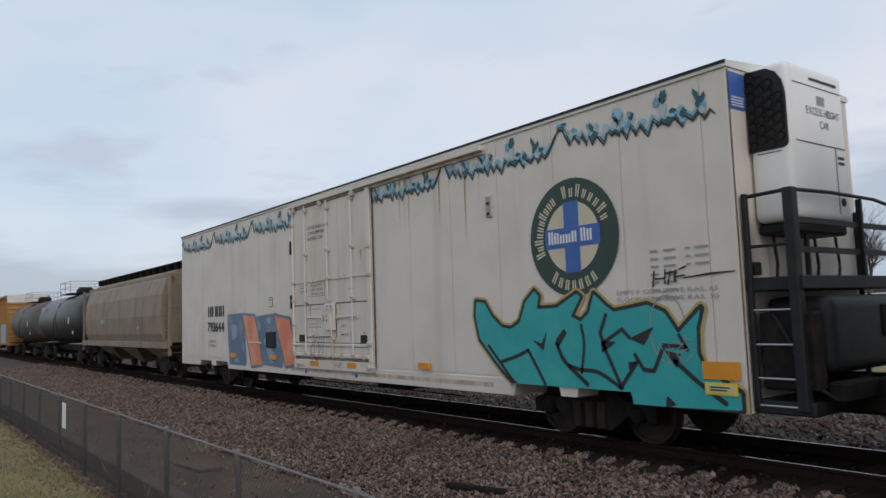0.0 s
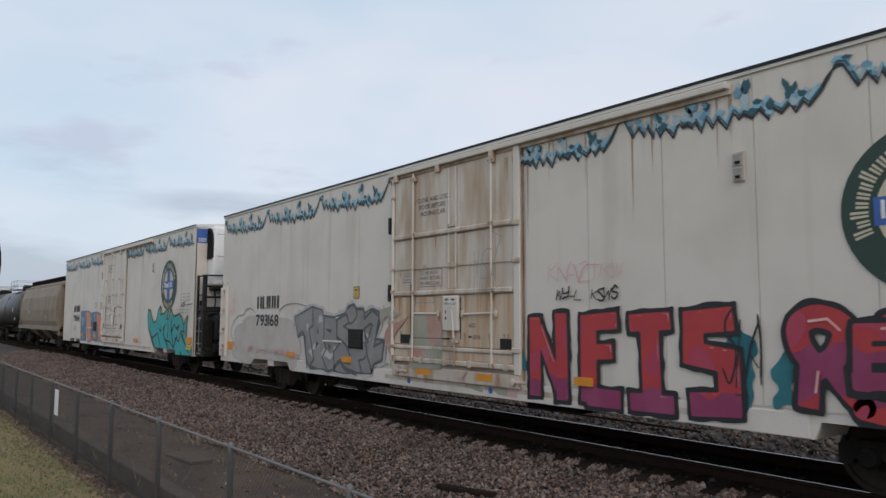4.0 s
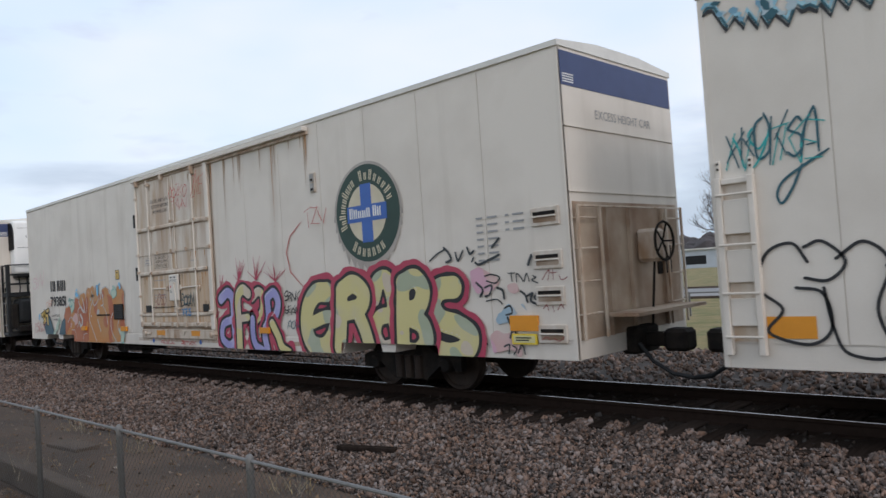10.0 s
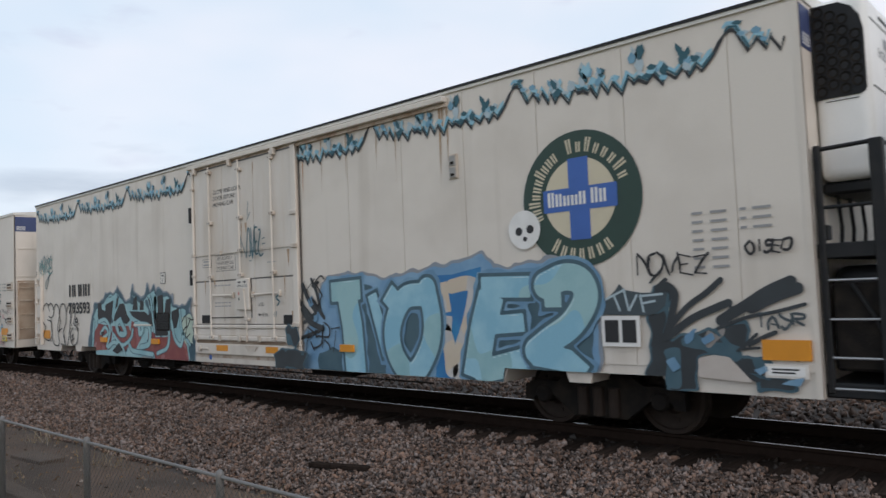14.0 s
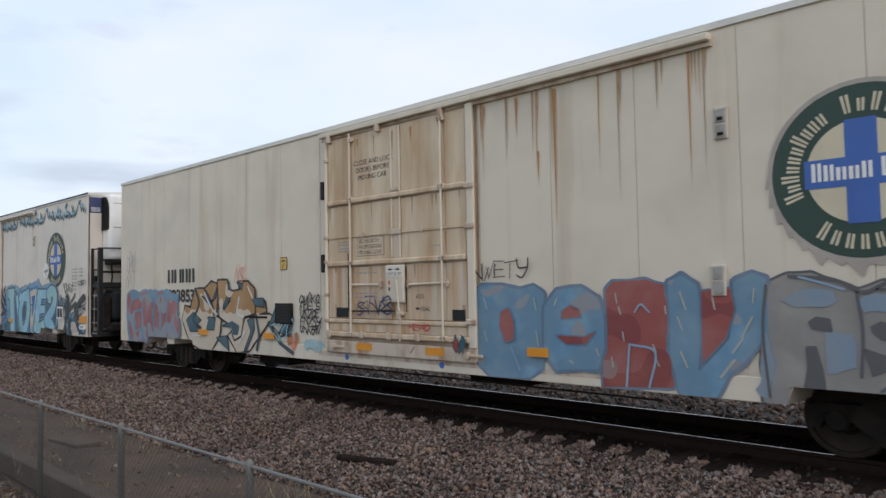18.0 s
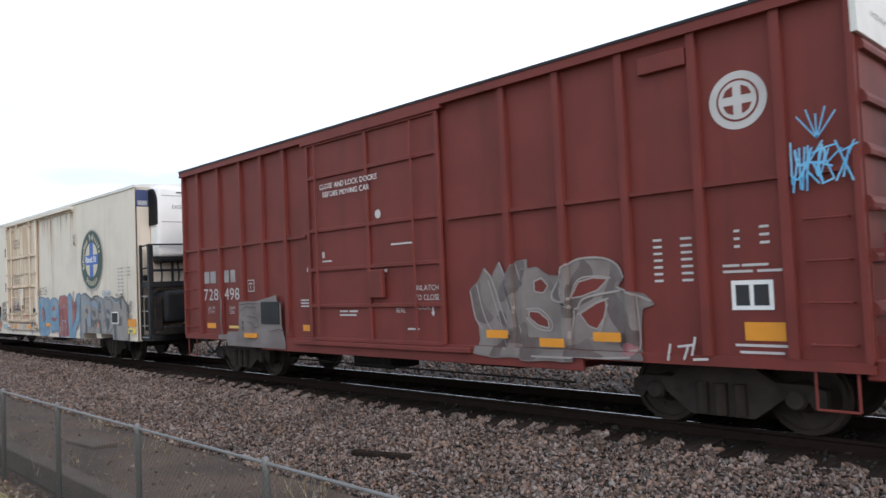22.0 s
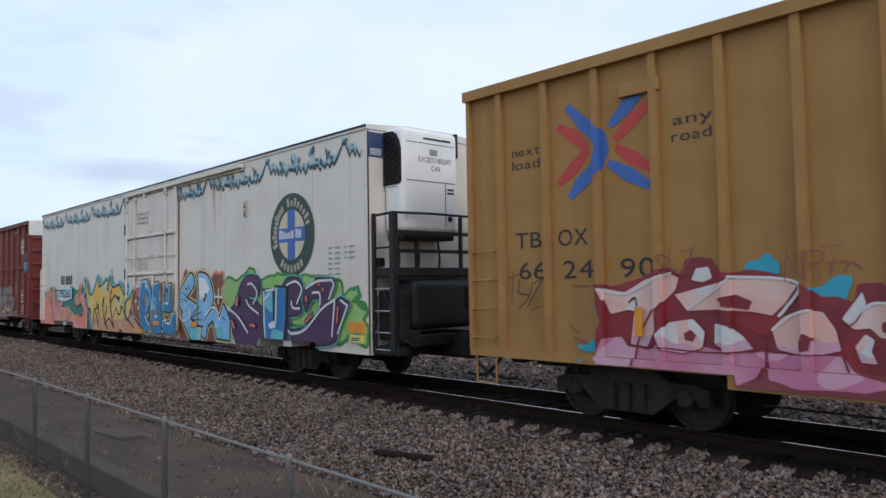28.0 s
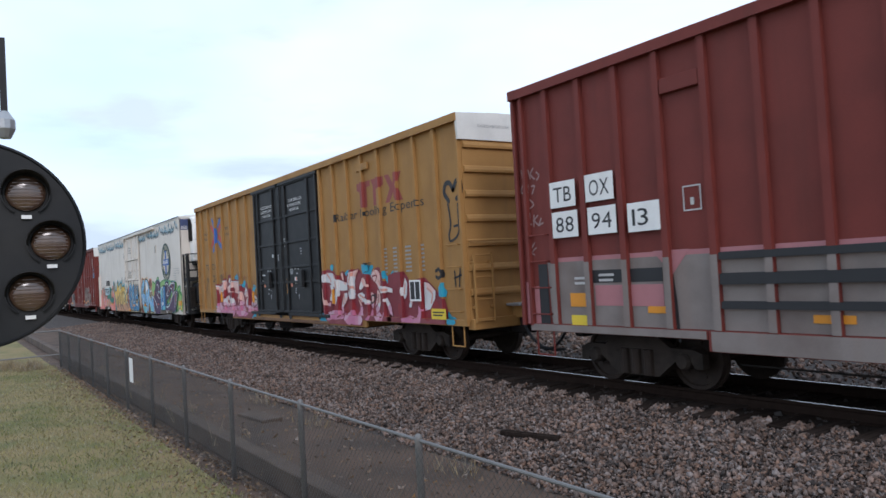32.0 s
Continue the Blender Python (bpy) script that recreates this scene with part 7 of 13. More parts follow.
def scrawl(car, x, z, w, h, material, seed, width=0.03, y=SIDE - 0.016, loops=5, text=""):
    """A quick tag: a row of thin hurried letters in one line."""
    rng = random.Random(seed)
    body = text or "".join(rng.choice("AEKNORSTVZYWL") for _ in range(max(3, int(w / h * 1.3))))
    v, f = [], []
    cw = w / len(body)
    lean = rng.uniform(0.1, 0.5)
    for i, ch in enumerate(body):
        dz, k = rng.uniform(-0.12, 0.12) * h, rng.uniform(0.85, 1.2)
        for bone in BONES[ch]:
            pts = [(x + i * cw + (a * 1.15 + rng.uniform(-0.14, 0.14)) * cw + lean * b * h * 0.5, z + dz + (b + rng.uniform(-0.13, 0.13)) * h * k) for a, b in bone]
            pts = glide(pts, 4) if len(pts) > 2 else pts
            m0 = len(v)
            for j, (px, pz) in enumerate(pts):
                q, r = pts[max(j - 1, 0)], pts[min(j + 1, len(pts) - 1)]
                dx, dzz = r[0] - q[0], r[1] - q[1]
                d = math.hypot(dx, dzz) or 1
                hw = width * 0.4 * (0.6 if j in (0, len(pts) - 1) else 1.0)
                yy = y - 0.0012 * (len(f) % 5)
                v += [(px - dzz / d * hw, yy, pz + dx / d * hw), (px + dzz / d * hw, yy, pz - dx / d * hw)]
                if j:
                    n = m0 + 2 * j
                    f.append((n - 2, n - 1, n + 1, n))
    return tagged(link("tag", v, f, material, car), kind="stuff")


def smear(car, x0, x1, z0, z1, colours, n, seed, y=SIDE - 0.030, wide=0.16, label="smeared graffiti"):
    """Broad sprayed strokes over one another, tapering to points."""
    rng = random.Random(seed)
    root = tagged(new("graffiti"), label)
    root.parent = car
    for i in range(n):
        x, z = rng.uniform(x0 + 0.1, x1 - 0.1), rng.uniform(z0 + 0.08, z0 + 0.5 * (z1 - z0))
        k = min(1.0, 4 * min(x - x0, x1 - x) / (x1 - x0) + 0.45)
        h = rng.uniform(0.3, 0.95) * (z1 - z) * k
        lean, bow = rng.uniform(-0.5, 0.6) * h, rng.uniform(-0.16, 0.16) * h
        pts = [(x + lean * t + bow * math.sin(math.pi * t), z + h * t) for t in np.linspace(0, 1, 12)]
        w, m = wide * rng.uniform(0.3, 1.2), rng.choice(colours)
        v, f = [], []
        for j, (px, pz) in enumerate(pts):
            q, r = pts[max(j - 1, 0)], pts[min(j + 1, len(pts) - 1)]
            dx, dz = r[0] - q[0], r[1] - q[1]
            d = math.hypot(dx, dz) or 1
            hw = w * (0.12 + math.sin(math.pi * (j + 0.3) / (len(pts) + 0.2)) ** 0.7) / 2
            v += [(px - dz / d * hw, y - 0.0016 * i, pz + dx / d * hw), (px + dz / d * hw, y - 0.0016 * i, pz - dx / d * hw)]
            if j:
                f.append((2 * j - 2, 2 * j - 1, 2 * j + 1, 2 * j))
        link("spray_stroke", v, f, m, root)
    return root


def burst(car, x, z, r, n, material, seed, y=SIDE - 0.0165):
    """A splash: short strokes flung outward."""
    rng = random.Random(seed)
    v, f = [], []
    for i in range(n):
        a, q = radians(rng.uniform(25, 155)), r * rng.uniform(0.5, 1.2)
        c, sn, w, m = math.cos(a), math.sin(a), rng.uniform(0.008, 0.022), len(v)
        v += [(x - sn * w, y - 0.0012 * i, z + c * w), (x + sn * w, y - 0.0012 * i, z - c * w), (x + c * q + sn * w * 0.2, y - 0.0012 * i, z + sn * q), (x + c * q - sn * w * 0.3, y - 0.0012 * i, z + sn * q + 0.01)]
        f.append((m, m + 1, m + 2, m + 3))
    return tagged(link("paint_splash", v, f, material, car), kind="stuff")


# murals: letters built of fat strokes and patches, laid on in coats
def fat(w, *pts, w1=None, bend=True, cut=False):
    """A stroke of width w (w1 at its end) along pts, curved and with round ends."""
    q = [tuple(map(float, p)) for p in (glide(pts, 6) if bend and len(pts) > 2 else pts)]
    return ("fat", q, w / 2, (w if w1 is None else w1) / 2, cut)


def slab(w, *pts):
    """A straight-sided stroke with square ends and sharp corners."""
    return fat(w, *pts, bend=False, cut=True)


def area(*pts, bend=False):
    """A patch with the outline pts."""
    q = glide(list(pts) + [pts[0]], 5)[:-1] if bend else pts
    return ("area", [tuple(map(float, p)) for p in q])


def coverage(shapes, X, Z):
    """Metres inside the union of the shapes (below 0: outside)."""
    best = np.full(X.shape, -9.0)
    for s in shapes:
        if s[0] == "area":
            q = s[1]
            inside, d = np.zeros(X.shape, bool), np.full(X.shape, 9.0)
            for (ax, az), (bx, bz) in zip(q, q[1:] + q[:1]):
                if az != bz:
                    inside ^= ((az > Z) != (bz > Z)) & (X < (bx - ax) * (Z - az) / (bz - az) + ax)
                ux, uz = bx - ax, bz - az
                t = np.clip(((X - ax) * ux + (Z - az) * uz) / (ux * ux + uz * uz + 1e-9), 0, 1)
                d = np.minimum(d, np.hypot(X - ax - t * ux, Z - az - t * uz))
            best = np.maximum(best, np.where(inside, d, -d))
            continue
        q, w0, w1, cut = s[1:]
        seg = [math.hypot(b[0] - a[0], b[1] - a[1]) for a, b in zip(q, q[1:])]
        total, run = sum(seg) or 1.0, 0.0
        for i, ((ax, az), (bx, bz)) in enumerate(zip(q, q[1:])):
            n = seg[i] or 1e-6
            ux, uz = (bx - ax) / n, (bz - az) / n
            along, across = (X - ax) * ux + (Z - az) * uz, np.abs((Z - az) * ux - (X - ax) * uz)
            if cut:
                def reach(j):
                    if not 0 <= j < len(q) - 1:
                        return 0.0
                    vx, vz = (q[j + 1][0] - q[j][0]) / (seg[j] or 1e-6), (q[j + 1][1] - q[j][1]) / (seg[j] or 1e-6)
                    turn = math.acos(max(-1.0, min(1.0, ux * vx + uz * vz)))
                    return min(math.tan(min(turn, 2.2) / 2), 1.6) * w0
                w = w0 + (w1 - w0) * np.clip((run + along) / total, 0, 1)
                best = np.maximum(best, np.minimum(w - across, np.minimum(along + reach(i - 1), n + reach(i + 1) - along)))
            else:
                t = np.clip(along, 0, n)
                w = w0 + (w1 - w0) * (run + t) / total
                best = np.maximum(best, w - np.hypot(along - t, across))
            run += seg[i]
    return best


def patchy(X, Z, scale, seed):
    """Uneven clouds between about -1 and 1."""
    rng = random.Random(seed)
    out = np.zeros(X.shape)
    for k in range(7):
        a, f = rng.uniform(0, 6.28), scale * rng.uniform(0.6, 2.2)
        out += np.sin(f * (X * math.cos(a) + Z * math.sin(a)) + rng.uniform(0, 6.28) + 1.3 * np.sin(f * 0.7 * (Z * math.cos(a) - X * math.sin(a)) + k))
    return out / 3.2


def spray(car, shapes, coats, y, parent, g=0.025, name="letter"):
    """Shapes painted on a car's side in coats from back to front: (kind, material, ...)."""
    xs = [p[0] for s in shapes for p in s[1]]
    zs = [p[1] for s in shapes for p in s[1]]
    m = 0.45 if len(coats) > 1 else 0.3
    gx, gz = np.arange(min(xs) - m, max(xs) + m, g), np.arange(max(0.60, min(zs) - m), max(zs) + m, g)
    X, Z = np.meshgrid(gx, gz)
    F, keep = coverage(shapes, X, Z), Z - sill(car, X)
    verts, faces, idx, mats = [], [], [], []
    for k, (kind, mt, *arg) in enumerate(coats):
        if kind == "grow":          # the shape widened by some metres, its edge uneven by some more
            f = F + arg[0] + (arg[1] * patchy(X, Z, 9.0, 5) if len(arg) > 1 else 0)
        elif kind == "shadow":      # swept aside by dx, dz and widened
            f = F + arg[2]
            for t in (0.35, 0.7, 1.0):
                f = np.maximum(f, coverage(shapes, X - arg[0] * t, Z - arg[1] * t) + arg[2])
        elif kind == "low":         # the part below a height
            f = np.minimum(F, arg[0] + 0.05 * np.sin(X * 6) + 0.03 * np.sin(X * 17) - Z)
        elif kind == "blot":        # clouds within the shape
            f = np.minimum(F, 0.12 * (patchy(X, Z, arg[1], arg[2]) - arg[0]))
        else:                       # rim: a bright line along the edge that faces dx, dz
            f = np.minimum(F - arg[3], arg[2] - coverage(shapes, X - arg[0], Z - arg[1]))
        v, fc = cells(np.minimum(f, keep), gx, gz)
        n = len(verts)
        verts += [(a, y - 0.0013 * k, b) for a, b in v]
        faces += [tuple(i + n for i in q) for q in fc]
        idx += [len(mats)] * len(fc)
        mats.append(mt)
    return link(name, verts, faces, None, parent, mats=mats, index=idx)


def marks(car, shapes, coats, y, parent):
    """Lines and small patches, each one by itself."""
    for s in shapes:
        spray(car, [s], coats, y, parent, 0.016 if s[0] == "fat" else 0.02, "paint_line" if s[0] == "fat" else "paint_patch")


def mural(car, label):
    root = tagged(new("graffiti"), label)
    root.parent = car
    return root


P_DULL = paint("dull_grey", (0.24, 0.225, 0.21), second=(0.32, 0.30, 0.28))
P_OLDGREY = paint("old_grey", (0.115, 0.085, 0.078), second=(0.18, 0.155, 0.145))
P_OLDGREY2 = paint("old_grey_light", (0.195, 0.17, 0.158), second=(0.13, 0.10, 0.094))
P_CYAN = paint("cyan", (0.02, 0.30, 0.44), second=(0.04, 0.36, 0.50))
P_WASH = paint("whitewash", (0.53, 0.475, 0.425), second=(0.46, 0.40, 0.35))
P_GREENT = paint("deep_green", (0.01, 0.16, 0.11), second=(0.02, 0.22, 0.15))
P_PALEPINK = paint("pale_pink", (0.60, 0.38, 0.36), second=(0.62, 0.48, 0.44))
P_DEEPSKY = paint("deep_sky", (0.12, 0.25, 0.38), second=(0.20, 0.36, 0.48))
P_DKGREY = paint("dark_grey", (0.10, 0.10, 0.105))
P_FADEGREY = paint("blue_grey", (0.24, 0.28, 0.32), second=(0.28, 0.27, 0.27))
P_DKBLUE = paint("dusk_blue", (0.11, 0.17, 0.25), second=(0.20, 0.25, 0.32))
P_DULLRED = paint("dull_red", (0.30, 0.10, 0.10), second=(0.36, 0.20, 0.20))
P_PALE = paint("pale_blue", (0.50, 0.68, 0.72))
P_TANTOP = paint("tan_spray", (0.46, 0.25, 0.11), second=(0.52, 0.30, 0.15))
P_ROYAL = paint("royal_blue", (0.02, 0.16, 0.38), second=(0.03, 0.24, 0.46))
P_BLUSH = paint("blush", (0.74, 0.37, 0.32), second=(0.76, 0.56, 0.52))
YD = SIDE - 0.150     # in front of the doors' rods
P_DUSKBLUE = paint("dusk_blue", (0.12, 0.19, 0.38), second=(0.24, 0.32, 0.46))
# teal piece car
scrawl(CAR_A, 19.82, 2.30, 0.52, 0.19, P_BLACK, 12, 0.05, SIDE - 0.016, text="HTF")
stroke(CAR_A, [(20.3, 2.38), (20.7, 2.41), (21.05, 2.42)], 0.03, P_BLACK, SIDE - 0.0165)
lettering(CAR_A, "EMPTY CG ABOVE RAIL 65", 19.2, 2.20, 0.06, P_GREY, SIDE - 0.0135, width=1.6)
lettering(CAR_A, "FLOOR HT ABOVE RAIL 50", 19.2, 2.10, 0.06, P_GREY, SIDE - 0.0135, width=1.6)
scrawl(CAR_A, 9.9, 1.15, 0.7, 0.4, P_BLACK, 5, 0.025, YD)
stroke(CAR_A, [(20.02 + 0.28 * math.cos(a), 1.72 + 0.45 * math.sin(a)) for a in np.linspace(0.2, 6.1, 20)], 0.02, P_GREY, SIDE - 0.024, "sketched_oval")
scrawl(CAR_A, 19.85, 1.30, 0.5, 0.25, P_GREY, 8, 0.016, SIDE - 0.024, 4)
# red piece car
P_PALETEAL2 = paint("washed_teal", (0.38, 0.52, 0.54))
P_DAYBLUE2 = paint("tag_blue", (0.03, 0.20, 0.42))
P_DEEPBLUE = paint("tag_sky_blue", (0.06, 0.20, 0.36))
P_SLATE2 = paint("sooty_teal", (0.05, 0.07, 0.08))
P_SALMONWASH = paint("washed_salmon", (0.58, 0.30, 0.28), second=(0.60, 0.42, 0.38))
cloud(CAR_B, 1.0, 5.2, 0.95, 1.98, P_WASH, SIDE - 0.0145, 3, 7, 0.1, label="patch of faded whitewash")
for pts in ([(0.75, 1.55), (0.95, 1.85), (1.3, 2.02), (1.65, 2.05), (1.85, 2.2), (2.2, 2.22), (2.5, 2.1)], [(2.9, 2.2), (3.4, 2.26), (3.9, 2.22)], [(4.0, 2.15), (4.4, 2.3), (5.0, 2.33), (5.6, 2.25)], [(0.75, 1.55), (1.0, 1.25), (1.35, 0.98)], [(2.6, 1.0), (3.0, 1.1), (3.8, 1.05), (4.2, 1.2)]):
    stroke(CAR_B, glide(pts, 4), 0.028, P_SILVER, SIDE - 0.0165)
smear(CAR_B, 1.2, 5.5, 0.92, 1.22, [P_PALEPINK, P_PALEPINK, P_WASH, P_SALMONWASH], 24, 151, SIDE - 0.0190, 0.12, "faint pink sprayed strokes")
for i, (x, z, w, h, m) in enumerate(((13.9, 2.28, 0.5, 0.16, P_BLACK), (14.6, 2.26, 0.5, 0.16, P_BLACK), 
                                     (13.7, 2.55, 1.5, 0.25, P_PINK), (0.7, 2.1, 0.4, 0.5, P_PINK), (12.0, 2.3, 0.7, 0.9, P_GREY), (16.7, 1.2, 0.5, 0.8, P_BLACK), (10.6, 1.1, 0.8, 0.5, P_GREY))):
    scrawl(CAR_B, x, z, w, h, m, 20 + i, 0.035 if m is P_BLACK else 0.02, SIDE - 0.030 if x > 12 and x != 12.0 or x < 9 else YD)
# yellow letters car
for i, (x, z, w, h, m) in enumerate(((16.0, 3.05, 0.7, 0.28, P_RED), (15.2, 1.65, 0.5, 0.16, P_BLACK), (15.2, 1.4, 0.45, 0.14, P_BLACK), (15.25, 1.1, 0.4, 0.14, P_DKTEAL), (0.4, 2.4, 1.0, 0.4, P_PINK), (1.6, 1.75, 0.6, 0.2, P_SALMON), (0.4, 0.95, 1.0, 0.25, P_RED))):
    scrawl(CAR_C, x, z, w, h, m, 40 + i, 0.032 if m is P_BLACK else 0.022, SIDE - 0.034)
for i, (x, z, w, h, m, b) in enumerate(((10.75, 4.2, 0.9, 0.22, P_RED, ""), (10.8, 3.92, 0.8, 0.22, P_RED, ""), (11.85, 4.15, 0.5, 0.5, P_RED, ""), (9.72, 1.62, 0.62, 0.26, P_MAROON, "YOSO"), (11.1, 1.62, 0.62, 0.26, P_BLACK, "DOOM"), (11.12, 1.66, 0.6, 0.22, P_DKTEAL, "ROON"),
                                        (11.1, 1.41, 0.46, 0.15, P_DAYBLUE2, "TAES"), (9.7, 0.70, 0.7, 0.08, P_RED, "ALVLE"), (10.75, 0.70, 0.7, 0.08, P_RED, "SETVEK"))):
    scrawl(CAR_C, x, z, w, h, m, 60 + i, 0.04 if i in (4, 6) else 0.024, (YD if z > 0.8 else SIDE - 0.018) - 0.007 * (i == 5), text=b)
stroke(CAR_C, [(15.85 + 0.0, 1.9), (15.45, 2.2), (15.35, 2.6), (15.5, 2.9), (15.9, 3.15)], 0.025, P_RED, SIDE - 0.0165)
for i, (x, z, r) in enumerate(((12.75, 1.95, 0.30), (13.5, 2.12, 0.42), (14.2, 2.1, 0.45), (14.9, 2.05, 0.38), (12.45, 1.3, 0.3))):
    burst(CAR_C, x, z, r, 7, P_CRIMSON, 300 + i)
# light blue letters car
scrawl(CAR_D, 0.18, 2.98, 1.0, 0.45, P_DKTEAL, 71, 0.035, text="XKOKSA")
scrawl(CAR_D, 0.2, 2.95, 1.0, 0.40, P_TEAL, 74, 0.03, SIDE - 0.0145, text="NYTKE")
stroke(CAR_D, glide([(1.02, 2.9), (0.9, 2.65), (0.78, 2.5), (0.74, 2.62), (0.86, 2.78), (1.3, 3.02)], 5), 0.03, P_DKTEAL, SIDE - 0.016)
for pts in ([(11.46, 2.80), (11.42, 3.25)], [(11.42, 3.22), (11.62, 2.78)], [(11.62, 2.78), (11.68, 3.32), (11.74, 3.30), (11.76, 2.86), (11.70, 2.82)], [(11.79, 3.38), (11.83, 2.76), (11.92, 3.42)],
            [(12.02, 3.36), (11.92, 3.34), (11.93, 3.08), (12.0, 3.10)], [(11.93, 3.08), (11.93, 2.86), (12.02, 2.84)], [(12.04, 3.30), (12.12, 3.28), (12.03, 2.95), (12.10, 2.80), (12.2, 2.84)], [(11.68, 3.62), (11.72, 3.90)], [(11.66, 3.52), (11.78, 3.68)], [(12.16, 3.12), (12.25, 3.14)], [(12.17, 3.02), (12.26, 3.03)],
            [(11.72, 2.72), (11.80, 2.72)], [(12.66, 2.03), (12.58, 1.97), (12.68, 1.90), (12.60, 1.82)], [(12.5, 1.62), (12.52, 1.72)], [(12.56, 1.62), (12.58, 1.72)]):
    stroke(CAR_D, glide(pts, 5) if len(pts) > 2 else pts, 0.036, P_DKTEAL, YD, "tag_line")
for i, (x, z, w, h) in enumerate(((19.95, 2.08, 0.9, 0.22), (21.3, 2.26, 0.48, 0.13), (21.36, 1.44, 0.5, 0.15), (13.3, 1.0, 0.9, 0.4), (13.2, 1.8, 0.6, 0.5))):
    scrawl(CAR_D, x, z, w, h, P_BLACK if i != 2 else P_SLATE2, 80 + i, 0.04, SIDE - 0.044, text=("NOVEZ", "OISED", "TAYR", "RYRT", "KS")[i])
tg = flat(CAR_D, "graffiti", [(19.42, 1.60), (19.50, 1.76), (19.66, 1.90), (19.72, 1.98), (19.80, 1.90), (20.02, 1.86), (20.36, 1.86), (20.32, 1.70), (20.22, 1.62), (20.10, 1.58)], P_SLATE2, SIDE - 0.032, "small pale letters on a dark teal patch")
for pts in ([(19.50, 1.78), (19.78, 1.90)], [(19.64, 1.84), (19.72, 1.64)], [(19.78, 1.92), (19.84, 1.64)], [(19.84, 1.64), (19.96, 1.84)], [(20.0, 1.84), (20.04, 1.62)], [(20.0, 1.82), (20.30, 1.84)], [(20.02, 1.73), (20.2, 1.76)]):
    stroke(tg, pts, 0.055, P_ICEGREY, SIDE - 0.036, "pale_letter_stroke")
sk = flat(CAR_D, "painted_blob", ring_pts(18.3, 2.78, 0.27, 24), P_WHITE, SIDE - 0.026, "white round doodle with black spots")
for dx, dz, r in ((-0.09, -0.02, 0.06), (0.10, 0.0, 0.06), (0.01, -0.13, 0.035)):
    flat(sk, "black_spot", ring_pts(18.3 + dx, 2.78 + dz, r, 12), P_BLACK, SIDE - 0.029)
pk = part("placard", boxes((19.45, 19.98, SIDE - 0.045, SIDE - 0.038, 1.2, 1.58)), P_WHITE, CAR_D, "white framed placard")
part("placard_field", boxes((19.5, 19.69, SIDE - 0.05, SIDE - 0.045, 1.25, 1.53), (19.74, 19.93, SIDE - 0.05, SIDE - 0.045, 1.25, 1.53)), P_BLACK, pk)
# cream car
bx = part("dark_hatch", boxes((20.26, 20.74, SIDE - 0.046, SIDE - 0.036, 1.17, 1.51)), P_WHITE, CAR_E, "dark plate in a white border")
part("plate_field", boxes((20.29, 20.71, SIDE - 0.05, SIDE - 0.046, 1.20, 1.48)), BLACK, bx)
for i, (x, z, w, h, m) in enumerate(((13.2, 2.1, 1.1, 0.25, P_BLACK), (19.55, 1.98, 0.6, 0.14, P_DEEPBLUE), (20.6, 1.94, 0.6, 0.10, P_BLACK), (21.36, 1.3, 0.36, 0.16, P_BLACK), (21.38, 1.5, 0.36, 0.16, P_BLACK), (21.4, 1.68, 0.34, 0.14, P_BLACK), (0.4, 2.15, 0.5, 0.8, P_GREY), (6.2, 2.2, 0.5, 0.3, P_SALMON), (7.6, 1.0, 0.9, 0.35, P_LBLUE))):
    scrawl(CAR_E, x, z, w, h, m, 90 + i, 0.03, SIDE - 0.042, text="FKLOVE" if i == 2 else "")
scrawl(CAR_E, 10.55, 1.56, 0.95, 0.24, P_NAVY, 99, 0.04, YD, text="STVS")
scrawl(CAR_E, 10.60, 1.60, 0.85, 0.18, P_BLACK, 98, 0.03, YD - 0.007, text="KNZ")
for i, (x, z, h, w, m) in enumerate(((14.80, 4.74, 2.0, 0.06, RUST), (14.82, 4.74, 1.1, 0.035, RUST), (14.13, 4.74, 0.6, 0.05, RUST), (14.52, 3.9, 0.5, 0.035, RUST), (13.52, 4.72, 0.4, 0.03, RUST_FAINT))):
    flat(CAR_E, "rust_run", [(x, z), (x + w, z), (x + w * 0.8, z - h * 0.4), (x + w * 0.55, z - h), (x + w * 0.25, z - h * 0.45)], m, SIDE - 0.0150 - 0.0004 * i, "long orange rust streak")
ph = part("placard_holder", boxes((17.02, 17.20, SIDE - 0.055, SIDE, 1.84, 2.20), bevel=0.01), WORN_TRIM, CAR_E, "worn bracket with two small plates")
for z in (1.86, 2.03):
    part("small_plate", boxes((17.05, 17.17, SIDE - 0.063, SIDE - 0.054, z, z + 0.15), bevel=0.005), ZINC_PLATE, ph)
scrawl(CAR_E, 11.92, 1.31, 0.48, 0.10, P_RED, 97, 0.03, YD, text="KEWO")
for i in range(5):
    scrawl(CAR_E, 8.62 + 0.03 * (i % 2), 1.14 + 0.15 * i, 0.66, 0.16, P_BLACK, 120 + i, 0.035, SIDE - 0.018 - 0.008 * (i % 2))
smear(CAR_E, 8.08, 8.6, 0.72, 1.18, [P_SALMON, P_SALMONWASH, P_TANGR], 10, 131, SIDE - 0.014, 0.12, "salmon sprayed strokes")
smear(CAR_E, 8.72, 9.5, 0.72, 1.06, [P_PALETEAL2, P_LBLUE, P_PALETEAL2], 14, 132, SIDE - 0.014, 0.14, "pale teal sprayed strokes")
smear(CAR_E, 12.85, 13.25, 0.85, 1.30, [P_BLACK, P_MAROON, P_DKTEAL], 9, 133, YD, 0.08, "dark sprayed strokes")
